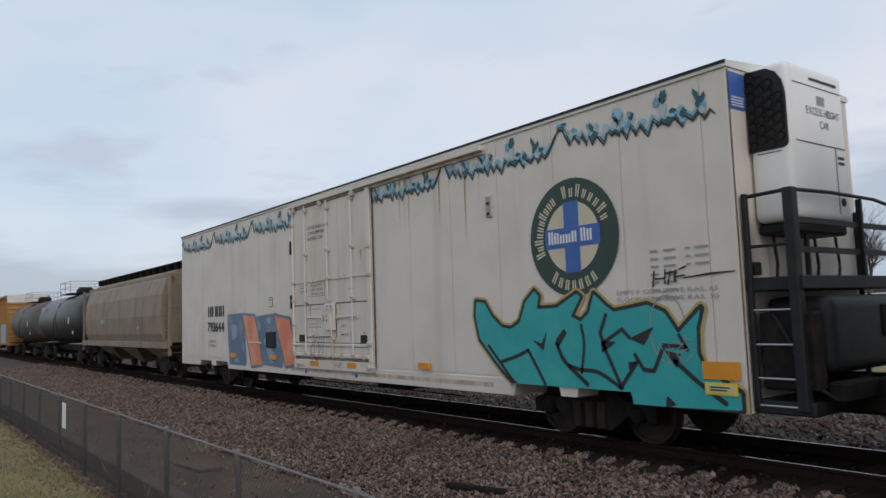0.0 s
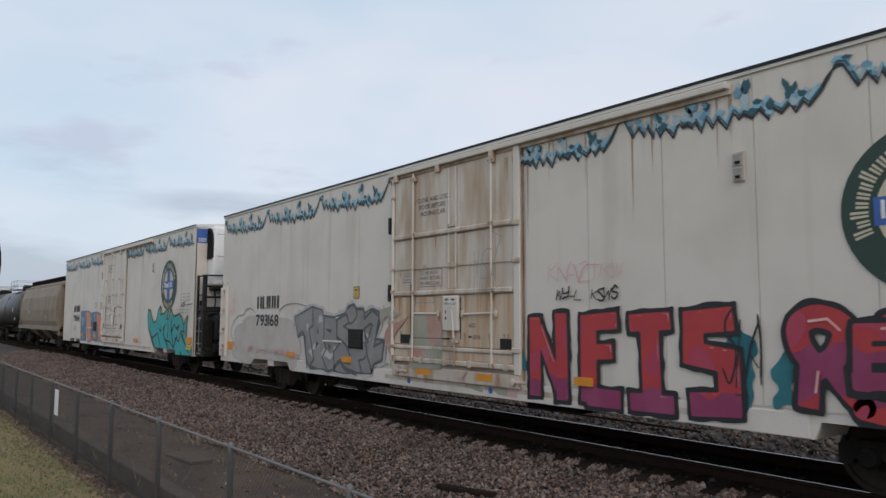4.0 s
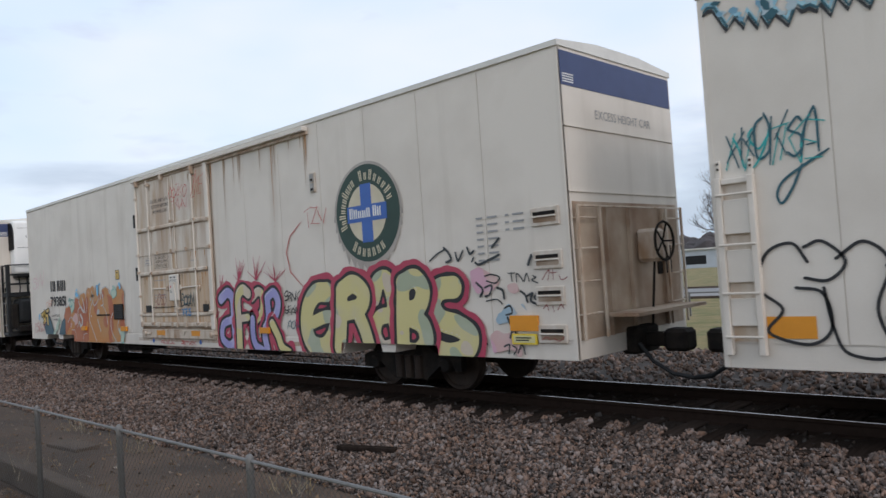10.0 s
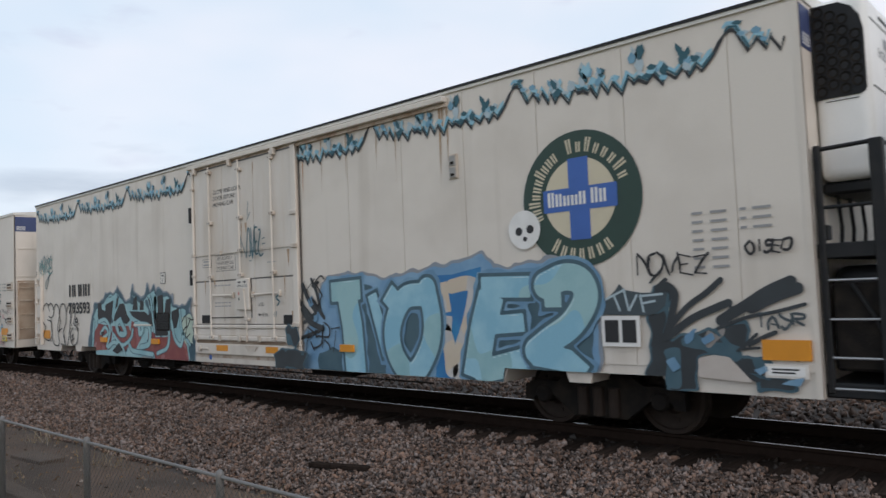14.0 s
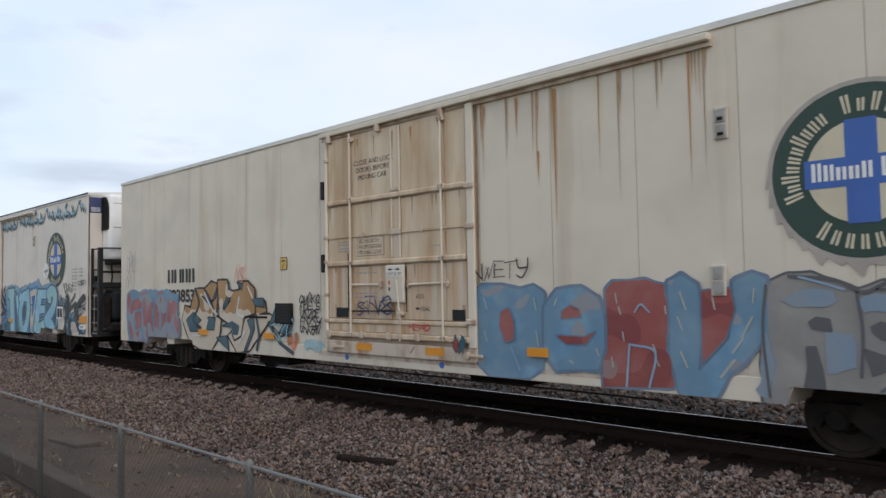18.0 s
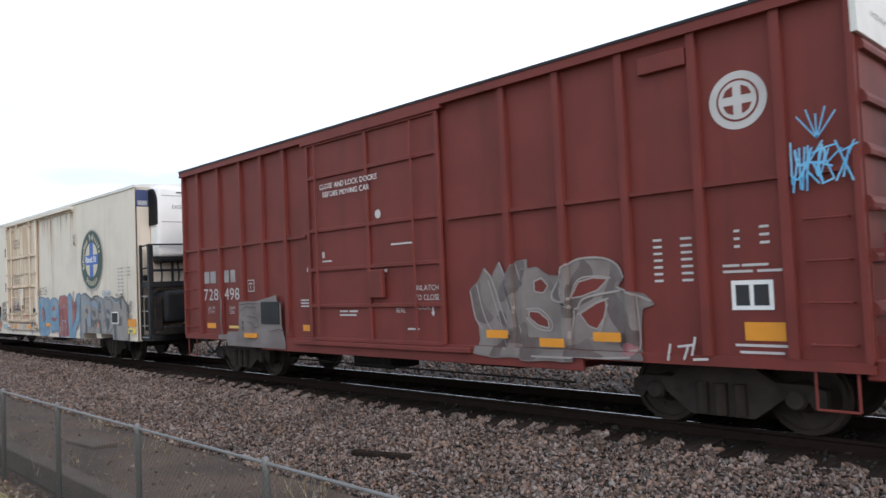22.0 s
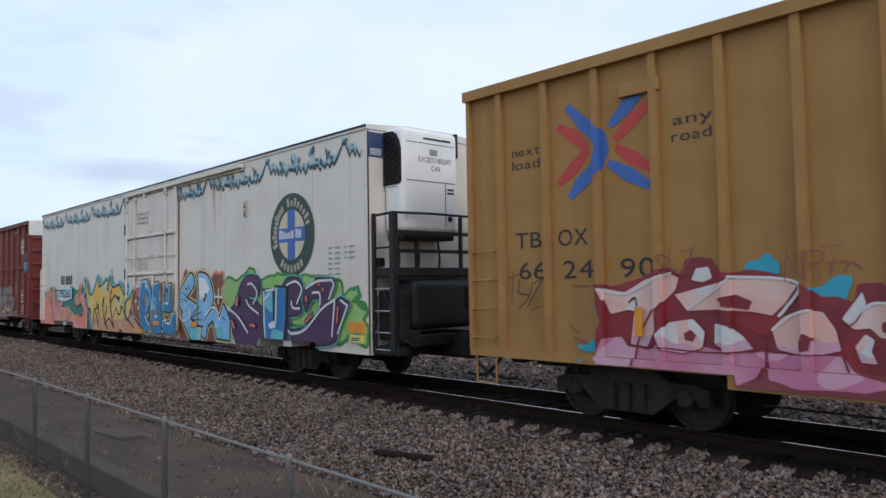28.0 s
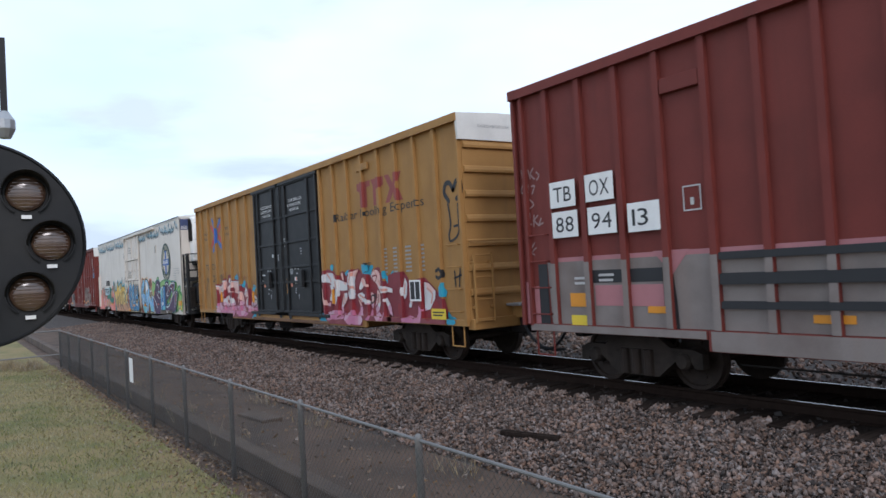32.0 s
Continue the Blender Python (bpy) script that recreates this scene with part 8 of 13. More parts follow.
# red fifty-foot car
P_DARKLINE = paint("dull_dark_line", (0.075, 0.045, 0.042))
patch = flat(CAR_F, "paint_patch", [(1.72, 0.88), (1.74, 0.98), (2.14, 1.0), (2.2, 1.06), (2.66, 1.07), (2.68, 1.3), (2.7, 1.72), (2.95, 1.74), (3.4, 1.73), (3.62, 1.76), (4.25, 1.86), (4.27, 1.74), (4.42, 1.68), (4.43, 1.2), (4.52, 1.0), (4.56, 0.86), (4.55, 0.74), (3.6, 0.74), (2.14, 0.745), (2.12, 0.875)], P_OLDGREY2, SIDE - 0.010, "silver-grey paint patch")
smear(CAR_F, 2.75, 3.65, 0.85, 1.7, [P_OLDGREY, P_OLDGREY2, P_OLDGREY], 22, 195, SIDE - 0.013, 0.05, "uneven grey brush strokes")
stroke(patch, [(1.93, 0.95), (1.86, 1.3), (1.90, 1.75), (1.82, 1.98)], 0.06, P_OLDGREY, SIDE - 0.013, "drip_line")
for ln in ([(2.8, 1.52), (3.1, 1.62), (3.5, 1.6), (3.42, 1.46)], [(3.05, 1.42), (3.5, 1.38), (3.62, 1.2)], [(3.1, 1.3), (3.3, 1.26), (3.42, 1.16), (3.6, 1.2)], [(4.0, 1.1), (4.4, 1.15), (4.9, 1.05)], [(2.74, 0.85), (2.82, 1.15), (2.9, 1.2), (2.86, 0.85)], [(2.7, 1.66), (3.2, 1.69), (3.64, 1.68)]):
    stroke(patch, ln, 0.022, P_DARKLINE, SIDE - 0.056)
part("dark_hatch", boxes((3.66, 4.36, SIDE - 0.03, SIDE - 0.008, 1.25, 1.72)), BLACK, CAR_F)
scrawl(CAR_F, 14.68, 2.85, 0.62, 0.42, P_SKY, 100, 0.04, SIDE - 0.01, text="WKEX")
scrawl(CAR_F, 14.7, 2.92, 0.6, 0.3, P_SKY, 104, 0.035, SIDE - 0.012, text="YRKT")
for i in range(5):
    stroke(CAR_F, [(15.0, 3.35), (14.8 + 0.1 * i, 3.62 + 0.06 * (i % 2))], 0.03, P_SKY, SIDE - 0.01)
scrawl(CAR_F, 13.03, 0.92, 0.62, 0.22, P_FADE, 7, 0.06, SIDE - 0.012, text="ITL")
# colourful car
flat(CAR_G, "number_field", [(2.45, 1.66), (2.5, 2.06), (4.15, 2.1), (4.12, 1.70), (3.3, 1.60)], P_PALE, SIDE - 0.062, "pale sprayed field round the number")
lettering(CAR_G, "793260", 2.58, 1.74, 0.29, P_BLACK, SIDE - 0.065, width=1.40, off=0.03)
for xa, xb, za, zb in ((12.02, 12.44, 0.98, 1.09), (10.62, 11.08, 0.71, 0.80)):
    part("reflector", boxes((xa, xb, SIDE - 0.176, SIDE - (0.02 if za < 0.9 else 0.06), za, zb)), P_ORANGE, CAR_G, "orange reflective strip")
scrawl(CAR_G, 0.4, 2.35, 0.7, 0.9, P_GREY, 101, 0.016)
# yellow car with pink letters
for i, (x, z, w, h) in enumerate(((3.4, 2.1, 0.5, 0.25), (5.0, 1.95, 0.6, 0.3), (0.8, 1.65, 0.7, 0.4))):
    scrawl(CAR_H, x, z, w, h, P_MAROON if i < 2 else P_BLACK, 110 + i, 0.025, SIDE - 0.03)
# red car with grey side


# ---- murals: paints, coats, then the letters ----
# coats, from the wall outward
P_GOLDLINE = paint("dull_gold", (0.46, 0.36, 0.12))
P_RUSTOR = paint("rust_orange", (0.40, 0.11, 0.045), second=(0.44, 0.16, 0.08))
P_TANOR = paint("tan_orange", (0.50, 0.21, 0.06), second=(0.48, 0.26, 0.11))
P_PALEGREEN = paint("pale_green", (0.46, 0.56, 0.46))
P_PALETEAL = paint("pale_teal", (0.30, 0.50, 0.52), second=(0.22, 0.42, 0.46))
P_SLATE = paint("slate_teal", (0.06, 0.12, 0.15), second=(0.03, 0.08, 0.11))
P_AURA = paint("aura_blue", (0.15, 0.30, 0.46), second=(0.24, 0.40, 0.54))
P_OLDCREAM = paint("old_cream", (0.56, 0.47, 0.36), second=(0.60, 0.52, 0.42))
P_BROWN2 = paint("caramel", (0.36, 0.19, 0.07), second=(0.42, 0.26, 0.12))
P_BRICKBROWN = paint("brick_brown", (0.17, 0.055, 0.03), second=(0.24, 0.075, 0.04))
P_CORAL = paint("coral", (0.74, 0.20, 0.15), second=(0.72, 0.28, 0.26))
P_CLAY = paint("clay", (0.50, 0.25, 0.13), second=(0.58, 0.32, 0.18))
P_DAYBLUE = paint("day_blue", (0.010, 0.165, 0.36), second=(0.018, 0.215, 0.43))
P_ICE = paint("ice_blue", (0.18, 0.42, 0.66), second=(0.28, 0.54, 0.74))
P_SEA = paint("sea_blue", (0.10, 0.42, 0.48), second=(0.18, 0.50, 0.56))
P_PLUM = paint("plum", (0.058, 0.022, 0.072), second=(0.082, 0.034, 0.098))
P_CORALPINK = paint("coral_pink", (0.62, 0.13, 0.14))
P_SPRING = paint("spring_green", (0.24, 0.45, 0.13), second=(0.32, 0.52, 0.20))
P_FOREST = paint("forest_green", (0.03, 0.20, 0.03), second=(0.06, 0.28, 0.06))
P_SHELL = paint("shell_pink", (0.72, 0.42, 0.36), second=(0.74, 0.56, 0.52))
P_ORCHID = paint("orchid", (0.52, 0.17, 0.28), second=(0.60, 0.28, 0.36))
P_CRIMDARK = paint("dark_crimson", (0.20, 0.022, 0.032), second=(0.26, 0.035, 0.045))
P_SCARLET = paint("scarlet", (0.48, 0.045, 0.045), second=(0.40, 0.035, 0.05))
P_MULBERRY = paint("mulberry", (0.26, 0.035, 0.10), second=(0.32, 0.06, 0.14))
P_SMOKE = paint("smoke_grey", (0.235, 0.23, 0.228), second=(0.30, 0.29, 0.28))
P_SOOT = paint("soot", (0.085, 0.09, 0.095), second=(0.12, 0.125, 0.13))
P_MILK = paint("milk", (0.66, 0.64, 0.62), second=(0.56, 0.56, 0.58))
P_DUSTBLUE = paint("dust_blue", (0.13, 0.245, 0.345), second=(0.20, 0.31, 0.39))
P_DUSTRED = paint("dust_red", (0.30, 0.075, 0.065), second=(0.34, 0.13, 0.12))
P_MOSS = paint("moss_grey", (0.36, 0.40, 0.28), second=(0.44, 0.46, 0.36))
P_STRAW = paint("straw", (0.60, 0.53, 0.24), second=(0.56, 0.50, 0.30))
P_TEALDARK = paint("deep_teal", (0.012, 0.13, 0.16), second=(0.03, 0.20, 0.22))
P_DULLTAG = paint("dull_tag", (0.30, 0.19, 0.18))
P_OLDMOSS = paint("old_moss", (0.33, 0.33, 0.24), second=(0.42, 0.40, 0.32))
P_OLDSALMON = paint("old_salmon", (0.46, 0.24, 0.19), second=(0.50, 0.34, 0.28))
P_GOLD = paint("gold", (0.68, 0.40, 0.045), second=(0.72, 0.48, 0.10))
P_DULLSHINE = paint("dull_brush_white", (0.40, 0.41, 0.38))
P_GREYTAN = paint("grey_tan", (0.27, 0.245, 0.215), second=(0.22, 0.20, 0.18))
P_STEELBLUE = paint("steel_blue", (0.20, 0.27, 0.34), second=(0.24, 0.27, 0.30))
P_FGREY = paint("weathered_silver", (0.225, 0.19, 0.172), second=(0.165, 0.13, 0.118))
P_FADEWARM = paint("warm_faded_grey", (0.33, 0.29, 0.265))
P_SOOTDARK = paint("brush_black", (0.028, 0.034, 0.038), second=(0.04, 0.05, 0.055))
P_CRIMMID = paint("mid_crimson", (0.27, 0.024, 0.03), second=(0.23, 0.02, 0.028))
P_MULBROWN = paint("muddy_crimson", (0.20, 0.035, 0.045), second=(0.26, 0.06, 0.07))
P_ORCHIDPALE = paint("pale_orchid", (0.60, 0.33, 0.42), second=(0.58, 0.42, 0.48))
P_SALMONPALE = paint("pale_salmon", (0.66, 0.33, 0.26))
P_PINKMIST = paint("pink_mist", (0.62, 0.36, 0.44), second=(0.60, 0.46, 0.48))
P_MISTBLUE = paint("mist_blue", (0.30, 0.42, 0.50), second=(0.44, 0.50, 0.54))
TEAL_COATS = [("grow", P_GOLDLINE, 0.09), ("grow", P_BLACK, 0.055), ("grow", P_TEAL, 0.0)]
TEAL_LINES = [("grow", P_BLACK, 0.0)]
SILVER_COATS = [("grow", P_FADE, 0.10, 0.03), ("grow", P_DKGREY, 0.035), ("grow", P_SMOKE, -0.015), ("blot", P_DULL, 0.2, 3.0, 3), ("blot", P_FADE, 0.9, 8.0, 6)]
SILVER_LINES = [("grow", P_SOOT, 0.0)]
NEIS_COATS = [("grow", P_BLACK, 0.065, 0.015), ("grow", P_SCARLET, 0.0), ("blot", P_CRIMSON, 0.5, 5.0, 4), ("low", P_MULBERRY, 1.06), ("rim", P_PINK, -0.03, -0.03, 0.0, 0.022)]
REBEL_COATS = [("grow", P_BLACK, 0.07, 0.015), ("grow", P_SCARLET, 0.0), ("low", P_MULBERRY, 1.68), ("low", P_SCARLET, 1.10), ("blot", P_CRIMSON, 0.6, 5.0, 9)]
REBEL_LINES = [("grow", P_BLUSH, 0.0)]
ORANGE_BACK = [("grow", P_FADE, 0.04, 0.04), ("grow", P_TANOR, 0.0, 0.03), ("blot", P_RUSTOR, 0.3, 3.5, 2), ("blot", P_PALEPINK, 1.0, 6.0, 9)]
ORANGE_RUST = [("grow", P_RUSTOR, 0.0, 0.03), ("blot", P_TANOR, 1.0, 4.0, 7)]
ORANGE_TAN = [("grow", P_TANOR, 0.0, 0.03), ("blot", P_RUSTOR, 0.7, 4.0, 8), ("blot", P_FADE, 1.2, 8.0, 12)]
GREYLINES = [("grow", P_FADE, 0.0)]
TEALBITS = [("grow", P_TEAL, 0.006), ("grow", P_PALEGREEN, -0.012)]
BLUEBITS = [("grow", P_SKY, 0.0, 0.03)]
DARKTEAL_COATS = [("grow", P_BLACK, 0.02), ("grow", P_SLATE, 0.0)]
OCHRE_COATS = [("grow", P_BLACK, 0.03), ("grow", P_OCHRE, 0.0)]
PALEGREEN = [("grow", P_PALEGREEN, 0.0, 0.03)]
LILAC_COATS = [("grow", P_CRIMSON, 0.13, 0.05), ("grow", P_BLACK, 0.06), ("grow", P_LILAC, 0.0), ("rim", P_MILK, 0.025, -0.03, 0.0, 0.02)]
CREAM_COATS = [("grow", P_CRIMSON, 0.12, 0.05), ("grow", P_BLACK, 0.055), ("grow", P_OLDCREAM, 0.0), ("blot", P_STRAW, 0.3, 6.0, 2), ("low", P_STRAW, 1.1), ("rim", P_MILK, 0.025, -0.03, 0.0, 0.02)]
GRAB_COATS = [("grow", P_CRIMSON, 0.16, 0.02), ("grow", P_BLACK, 0.065, 0.01), ("grow", P_STRAW, 0.0), ("blot", P_MOSS, 0.45, 4.5, 5), ("blot", P_OLDCREAM, 0.9, 6.0, 15), ("rim", P_MILK, 0.03, 0.035, 0.0, 0.03)]
THINLINE = [("grow", P_BLACK, 0.0)]
TEALAURA = [("grow", P_FADEGREY, 0.045, 0.03), ("grow", P_SLATE, 0.0, 0.03)]
PALETEAL = [("grow", P_PALETEAL, 0.0, 0.03), ("blot", P_SLATE, 0.9, 5.0, 3)]
JAGBLACK = [("grow", P_BLACK, 0.0)]
JAGMAROON = [("grow", P_MAROON, 0.0), ("blot", P_DULLRED, 0.7, 7.0, 2)]
PALELINES = [("grow", P_SLATE, 0.018), ("grow", P_PALETEAL, 0.0)]
BLUEAURA = [("grow", P_FADEGREY, 0.07, 0.035), ("grow", P_AURA, 0.02, 0.03), ("blot", P_LBLUE, 0.9, 5.0, 6)]
DARKTEALFILL = [("grow", P_SLATE, 0.0, 0.03), ("blot", P_DEEPSKY, 0.9, 6.0, 6)]
NOVE_COATS = [("grow", P_DEEPSKY, 0.10, 0.02), ("grow", P_SLATE, 0.055), ("grow", P_LBLUE, 0.0), ("blot", P_PALETEAL, 0.3, 3.0, 6), ("rim", P_PALE, 0.02, -0.025, 0.0, 0.012)]
ROYALFILL = [("grow", P_AURA, 0.06), ("grow", P_ROYAL, 0.0)]
WHITEV = [("grow", P_ROYAL, 0.04), ("grow", P_OLDCREAM, 0.0), ("blot", P_FADE, 0.4, 5.0, 2)]
DUSK_BACK = [("grow", P_DUSTBLUE, 0.04, 0.03), ("blot", P_DULLRED, 0.1, 5.0, 2)]
DUSK_COATS = [("grow", P_DUSTBLUE, 0.05), ("grow", P_DULLRED, 0.0), ("blot", P_FADEGREY, 0.2, 6.0, 4), ("rim", P_FADE, 0.03, 0.0, 0.0, 0.03)]
TAN_COATS = [("grow", P_BLACK, 0.045, 0.01), ("grow", P_BROWN2, 0.0), ("low", P_OLDCREAM, 1.55), ("blot", P_OLDCREAM, 0.8, 5.0, 8)]
TANLINES = [("grow", P_BLACK, 0.014), ("grow", P_SLATE, -0.008)]
TANSHINE = [("grow", P_MILK, 0.0)]
NERV_BLUE = [("grow", P_DKBLUE, 0.045, 0.01), ("grow", P_DUSTBLUE, 0.0), ("blot", P_DEEPSKY, 0.3, 3.2, 3), ("blot", P_FADEGREY, 0.8, 6.0, 8)]
NERV_RED = [("grow", P_DKBLUE, 0.035, 0.01), ("grow", P_DUSTRED, 0.0), ("blot", P_MAROON, 0.3, 3.5, 5), ("blot", P_DULLTAG, 0.9, 6.0, 15)]
NERV_COUNTER = [("grow", P_DKBLUE, 0.02), ("grow", P_DUSTRED, 0.0), ("blot", P_MAROON, 0.5, 5.0, 5)]
NERV_LINES = [("grow", P_FBLUE, 0.0)]
NERV_SHINE = [("grow", P_DULLSHINE, 0.0)]
GREYPAINT = [("grow", P_DKGREY, 0.028, 0.01), ("grow", P_DULL, 0.0, 0.01), ("blot", P_SMOKE, 0.2, 2.2, 2), ("blot", P_GREYTAN, 0.6, 3.0, 9)]
GREYBLUE = [("grow", P_STEELBLUE, 0.0, 0.03)]
GREYEDGE = [("grow", P_DKGREY, 0.0)]
SALMONTAB = [("grow", P_SALMON, 0.0)]
FGREY = [("grow", P_OLDGREY2, 0.012, 0.008), ("grow", P_FGREY, -0.02, 0.01), ("blot", P_OLDGREY, 0.25, 5.0, 2), ("blot", P_DULLRED, 1.1, 4.0, 6)]
FLINES = [("grow", P_FADEWARM, 0.0)]
FRED = [("grow", P_FADEWARM, 0.022), ("grow", FREIGHT_RED, 0.0)]
SOOTMASS = [("grow", P_SLATE, 0.03, 0.03), ("grow", P_SOOTDARK, 0.0, 0.03), ("blot", P_SLATE, 0.5, 6.0, 3), ("blot", P_DULL, 1.0, 6.0, 7)]
SOOTLINES = [("grow", P_SOOTDARK, 0.0)]
BLUEDABS = [("grow", P_DEEPSKY, 0.0, 0.02)]
WHITEPLATE = [("grow", P_WASH, 0.0), ("blot", P_DULL, 0.9, 8.0, 3)]
GREYMARK = [("grow", P_DKGREY, 0.0)]
GREENGROUND = [("grow", P_GREENT, 0.0, 0.03)]
CORAL_COATS = [("shadow", P_MAROON, 0.07, -0.04, 0.02), ("grow", P_MILK, 0.012), ("grow", P_CORAL, -0.018), ("blot", P_CLAY, 0.45, 2.5, 4)]
MAROONBITS = [("grow", P_MAROON, 0.0)]
TANTOPS = [("grow", P_CLAY, 0.0)]
YELLOW_COATS = [("grow", P_SEA, 0.14, 0.03), ("grow", P_BLACK, 0.06), ("grow", P_GOLD, 0.0), ("low", P_OCHRE, 1.65), ("blot", P_STRAW, 1.0, 2.5, 4)]
YELLOWLOW = [("grow", P_CLAY, 0.0, 0.02)]
PAY_COATS = [("grow", P_STRAW, 0.062), ("grow", P_BLACK, 0.042), ("grow", P_DAYBLUE, 0.0), ("blot", P_SKY, 0.7, 3.0, 3), ("rim", P_PALE, 0.03, -0.04, 0.0, 0.0)]
DOORBROWN = [("grow", P_SALMON, 0.02, 0.02), ("grow", P_BRICKBROWN, -0.01, 0.02), ("blot", P_MAROON, 0.6, 4.0, 3)]
PAYCOUNTER = [("grow", P_BLACK, 0.03), ("grow", P_STRAW, 0.0), ("grow", P_BRICKBROWN, -0.03)]
PAYSHINE = [("grow", P_MILK, 0.0)]
PAYMARK = [("grow", P_NAVY, 0.0)]
ORANGESPOT = [("grow", P_SALMON, 0.0)]
DOORCLAY = [("grow", P_CLAY, 0.0, 0.02), ("blot", P_TANTOP, 0.5, 3.0, 5)]
SWOOSH = [("grow", P_BLACK, 0.0)]
BROWNGROUND = [("grow", P_SALMON, 0.04, 0.04), ("grow", P_BRICKBROWN, -0.02, 0.04)]
SR_COATS = [("grow", P_STRAW, 0.10), ("grow", P_BLACK, 0.06), ("grow", P_ICE, 0.0), ("blot", P_SEA, 0.35, 2.5, 6), ("rim", P_PALE, 0.02, -0.03, 0.0, 0.0)]
WHITETOP = [("grow", P_WHITE, 0.0)]
LEAF_COATS = [("grow", P_FOREST, 0.05, 0.02), ("grow", P_SPRING, -0.02, 0.02), ("blot", P_FOREST, 0.95, 4.0, 4), ("blot", P_TEAL, 1.2, 8.0, 14)]
PURPLE_COATS = [("grow", P_SEA, 0.075), ("grow", P_BLACK, 0.055), ("grow", P_PLUM, 0.0)]
SKYU = [("grow", P_BLACK, 0.055), ("grow", P_ROYAL, 0.0), ("blot", P_SEA, 0.2, 4.0, 3), ("rim", P_PALE, 0.06, 0.0, 0.0, 0.0)]
CORALBITS = [("grow", P_BLACK, 0.03), ("grow", P_CORALPINK, 0.0)]
WHITERIMS = [("grow", P_MILK, 0.0)]
CRIMBACK = [("grow", P_CRIMDARK, 0.03, 0.015), ("blot", P_CRIMMID, 0.2, 2.5, 2), ("low", P_MULBROWN, 1.0)]
WHITEFILL = [("grow", P_CRIMDARK, 0.015), ("grow", P_MILK, 0.0), ("blot", P_SHELL, 0.45, 4.0, 3), ("low", P_ORCHIDPALE, 1.22)]
SALMONFILL = [("grow", P_CRIMDARK, 0.015), ("grow", P_SHELL, 0.0), ("blot", P_MILK, 0.5, 4.0, 6), ("low", P_ORCHIDPALE, 1.28)]
PINKLOW = [("grow", P_ORCHID, 0.0, 0.015), ("blot", P_ORCHIDPALE, 0.6, 4.0, 4)]
SALMONLINES = [("grow", P_SALMONPALE, 0.0)]
MAROONHOLE = [("grow", P_CRIMDARK, 0.0)]
TAGMAROON = [("grow", P_MAROON, 0.0)]
TAGBLACK = [("grow", P_SOOTDARK, 0.0)]
PINKHAZE = [("grow", P_PALEPINK, 0.0, 0.05), ("blot", P_PINKMIST, 0.3, 4.0, 3)]
BLUEHAZE = [("grow", P_MISTBLUE, 0.0, 0.05)]
TAGGREY = [("grow", P_FADE, 0.0)]
CYANBITS = [("grow", P_CYAN, 0.0, 0.05)]
CRIMSONLINES = [("grow", P_CRIMDARK, 0.0)]
BLUETAB = [("grow", P_DKBLUE, 0.09), ("grow", P_DUSKBLUE, 0.0), ("blot", P_FBLUE, 0.6, 4.0, 3)]
CORALTAB = [("grow", P_DKBLUE, 0.07), ("grow", P_SALMON, 0.0)]
TEALCLOUD = [("grow", P_TEALDARK, 0.02, 0.05)]
PALETAG = [("grow", P_DULLTAG, 0.0)]
OLDMOSS = [("blot", P_OLDMOSS, 0.1, 3.0, 21), ("blot", P_OLDSALMON, 0.75, 3.5, 8), ("blot", P_OLDPAINT, 0.9, 5.0, 5)]
OLDMOSS2 = [("blot", P_OLDMOSS, 0.5, 4.0, 22), ("blot", P_PALEPINK, 0.6, 4.5, 9)]
art = mural(CAR_A, "teal spiked graffiti letters edged in black")
spray(CAR_A, [area((16.07, 2.22), (16.30, 2.19), (16.47, 1.96), (16.72, 1.77), (16.95, 1.74), (17.17, 1.85), (17.32, 2.17), (17.53, 2.34), (17.63, 2.25), (17.57, 2.05), (18.01, 2.06), (18.43, 2.26), (18.51, 2.21), (18.30, 1.92), (18.49, 1.84), (18.66, 1.96), (18.77, 2.24), (18.97, 2.07), (19.12, 1.97), (19.37, 2.00), (19.71, 2.05), (19.98, 1.94), (20.18, 1.66), (20.54, 1.98), (20.46, 1.73), (20.45, 1.41), (20.52, 1.24), (20.86, 1.01), (21.02, 0.93), (21.02, 0.73), (19.47, 0.68), (19.06, 0.52), (18.13, 0.44), (18.10, 0.82), (17.29, 0.77), (17.16, 0.72), (16.70, 1.06), (16.54, 1.20), (16.14, 1.58), (16.04, 1.97))], TEAL_COATS, SIDE - 0.018, art)
marks(CAR_A, [fat(0.06, (16.37, 1.46), (16.64, 1.20), (16.91, 0.93), (17.17, 0.76)), fat(0.06, (16.69, 1.20), (17.07, 1.30), (17.34, 1.40)), fat(0.06, (17.34, 1.40), (17.52, 1.14), (17.69, 0.88)), area((17.42, 1.58), (17.65, 1.51), (17.78, 1.71), (17.69, 1.39)), area((17.98, 1.41), (18.20, 1.67), (18.15, 1.74), (17.97, 1.58)), fat(0.07, (17.98, 1.51), (18.14, 1.24), (18.57, 0.92)), fat(0.05, (18.50, 1.79), (18.54, 1.50), (18.47, 1.09)), fat(0.06, (18.23, 1.18), (18.45, 1.13), (18.80, 1.10), (19.18, 0.91))], TEAL_LINES, SIDE - 0.025, art)
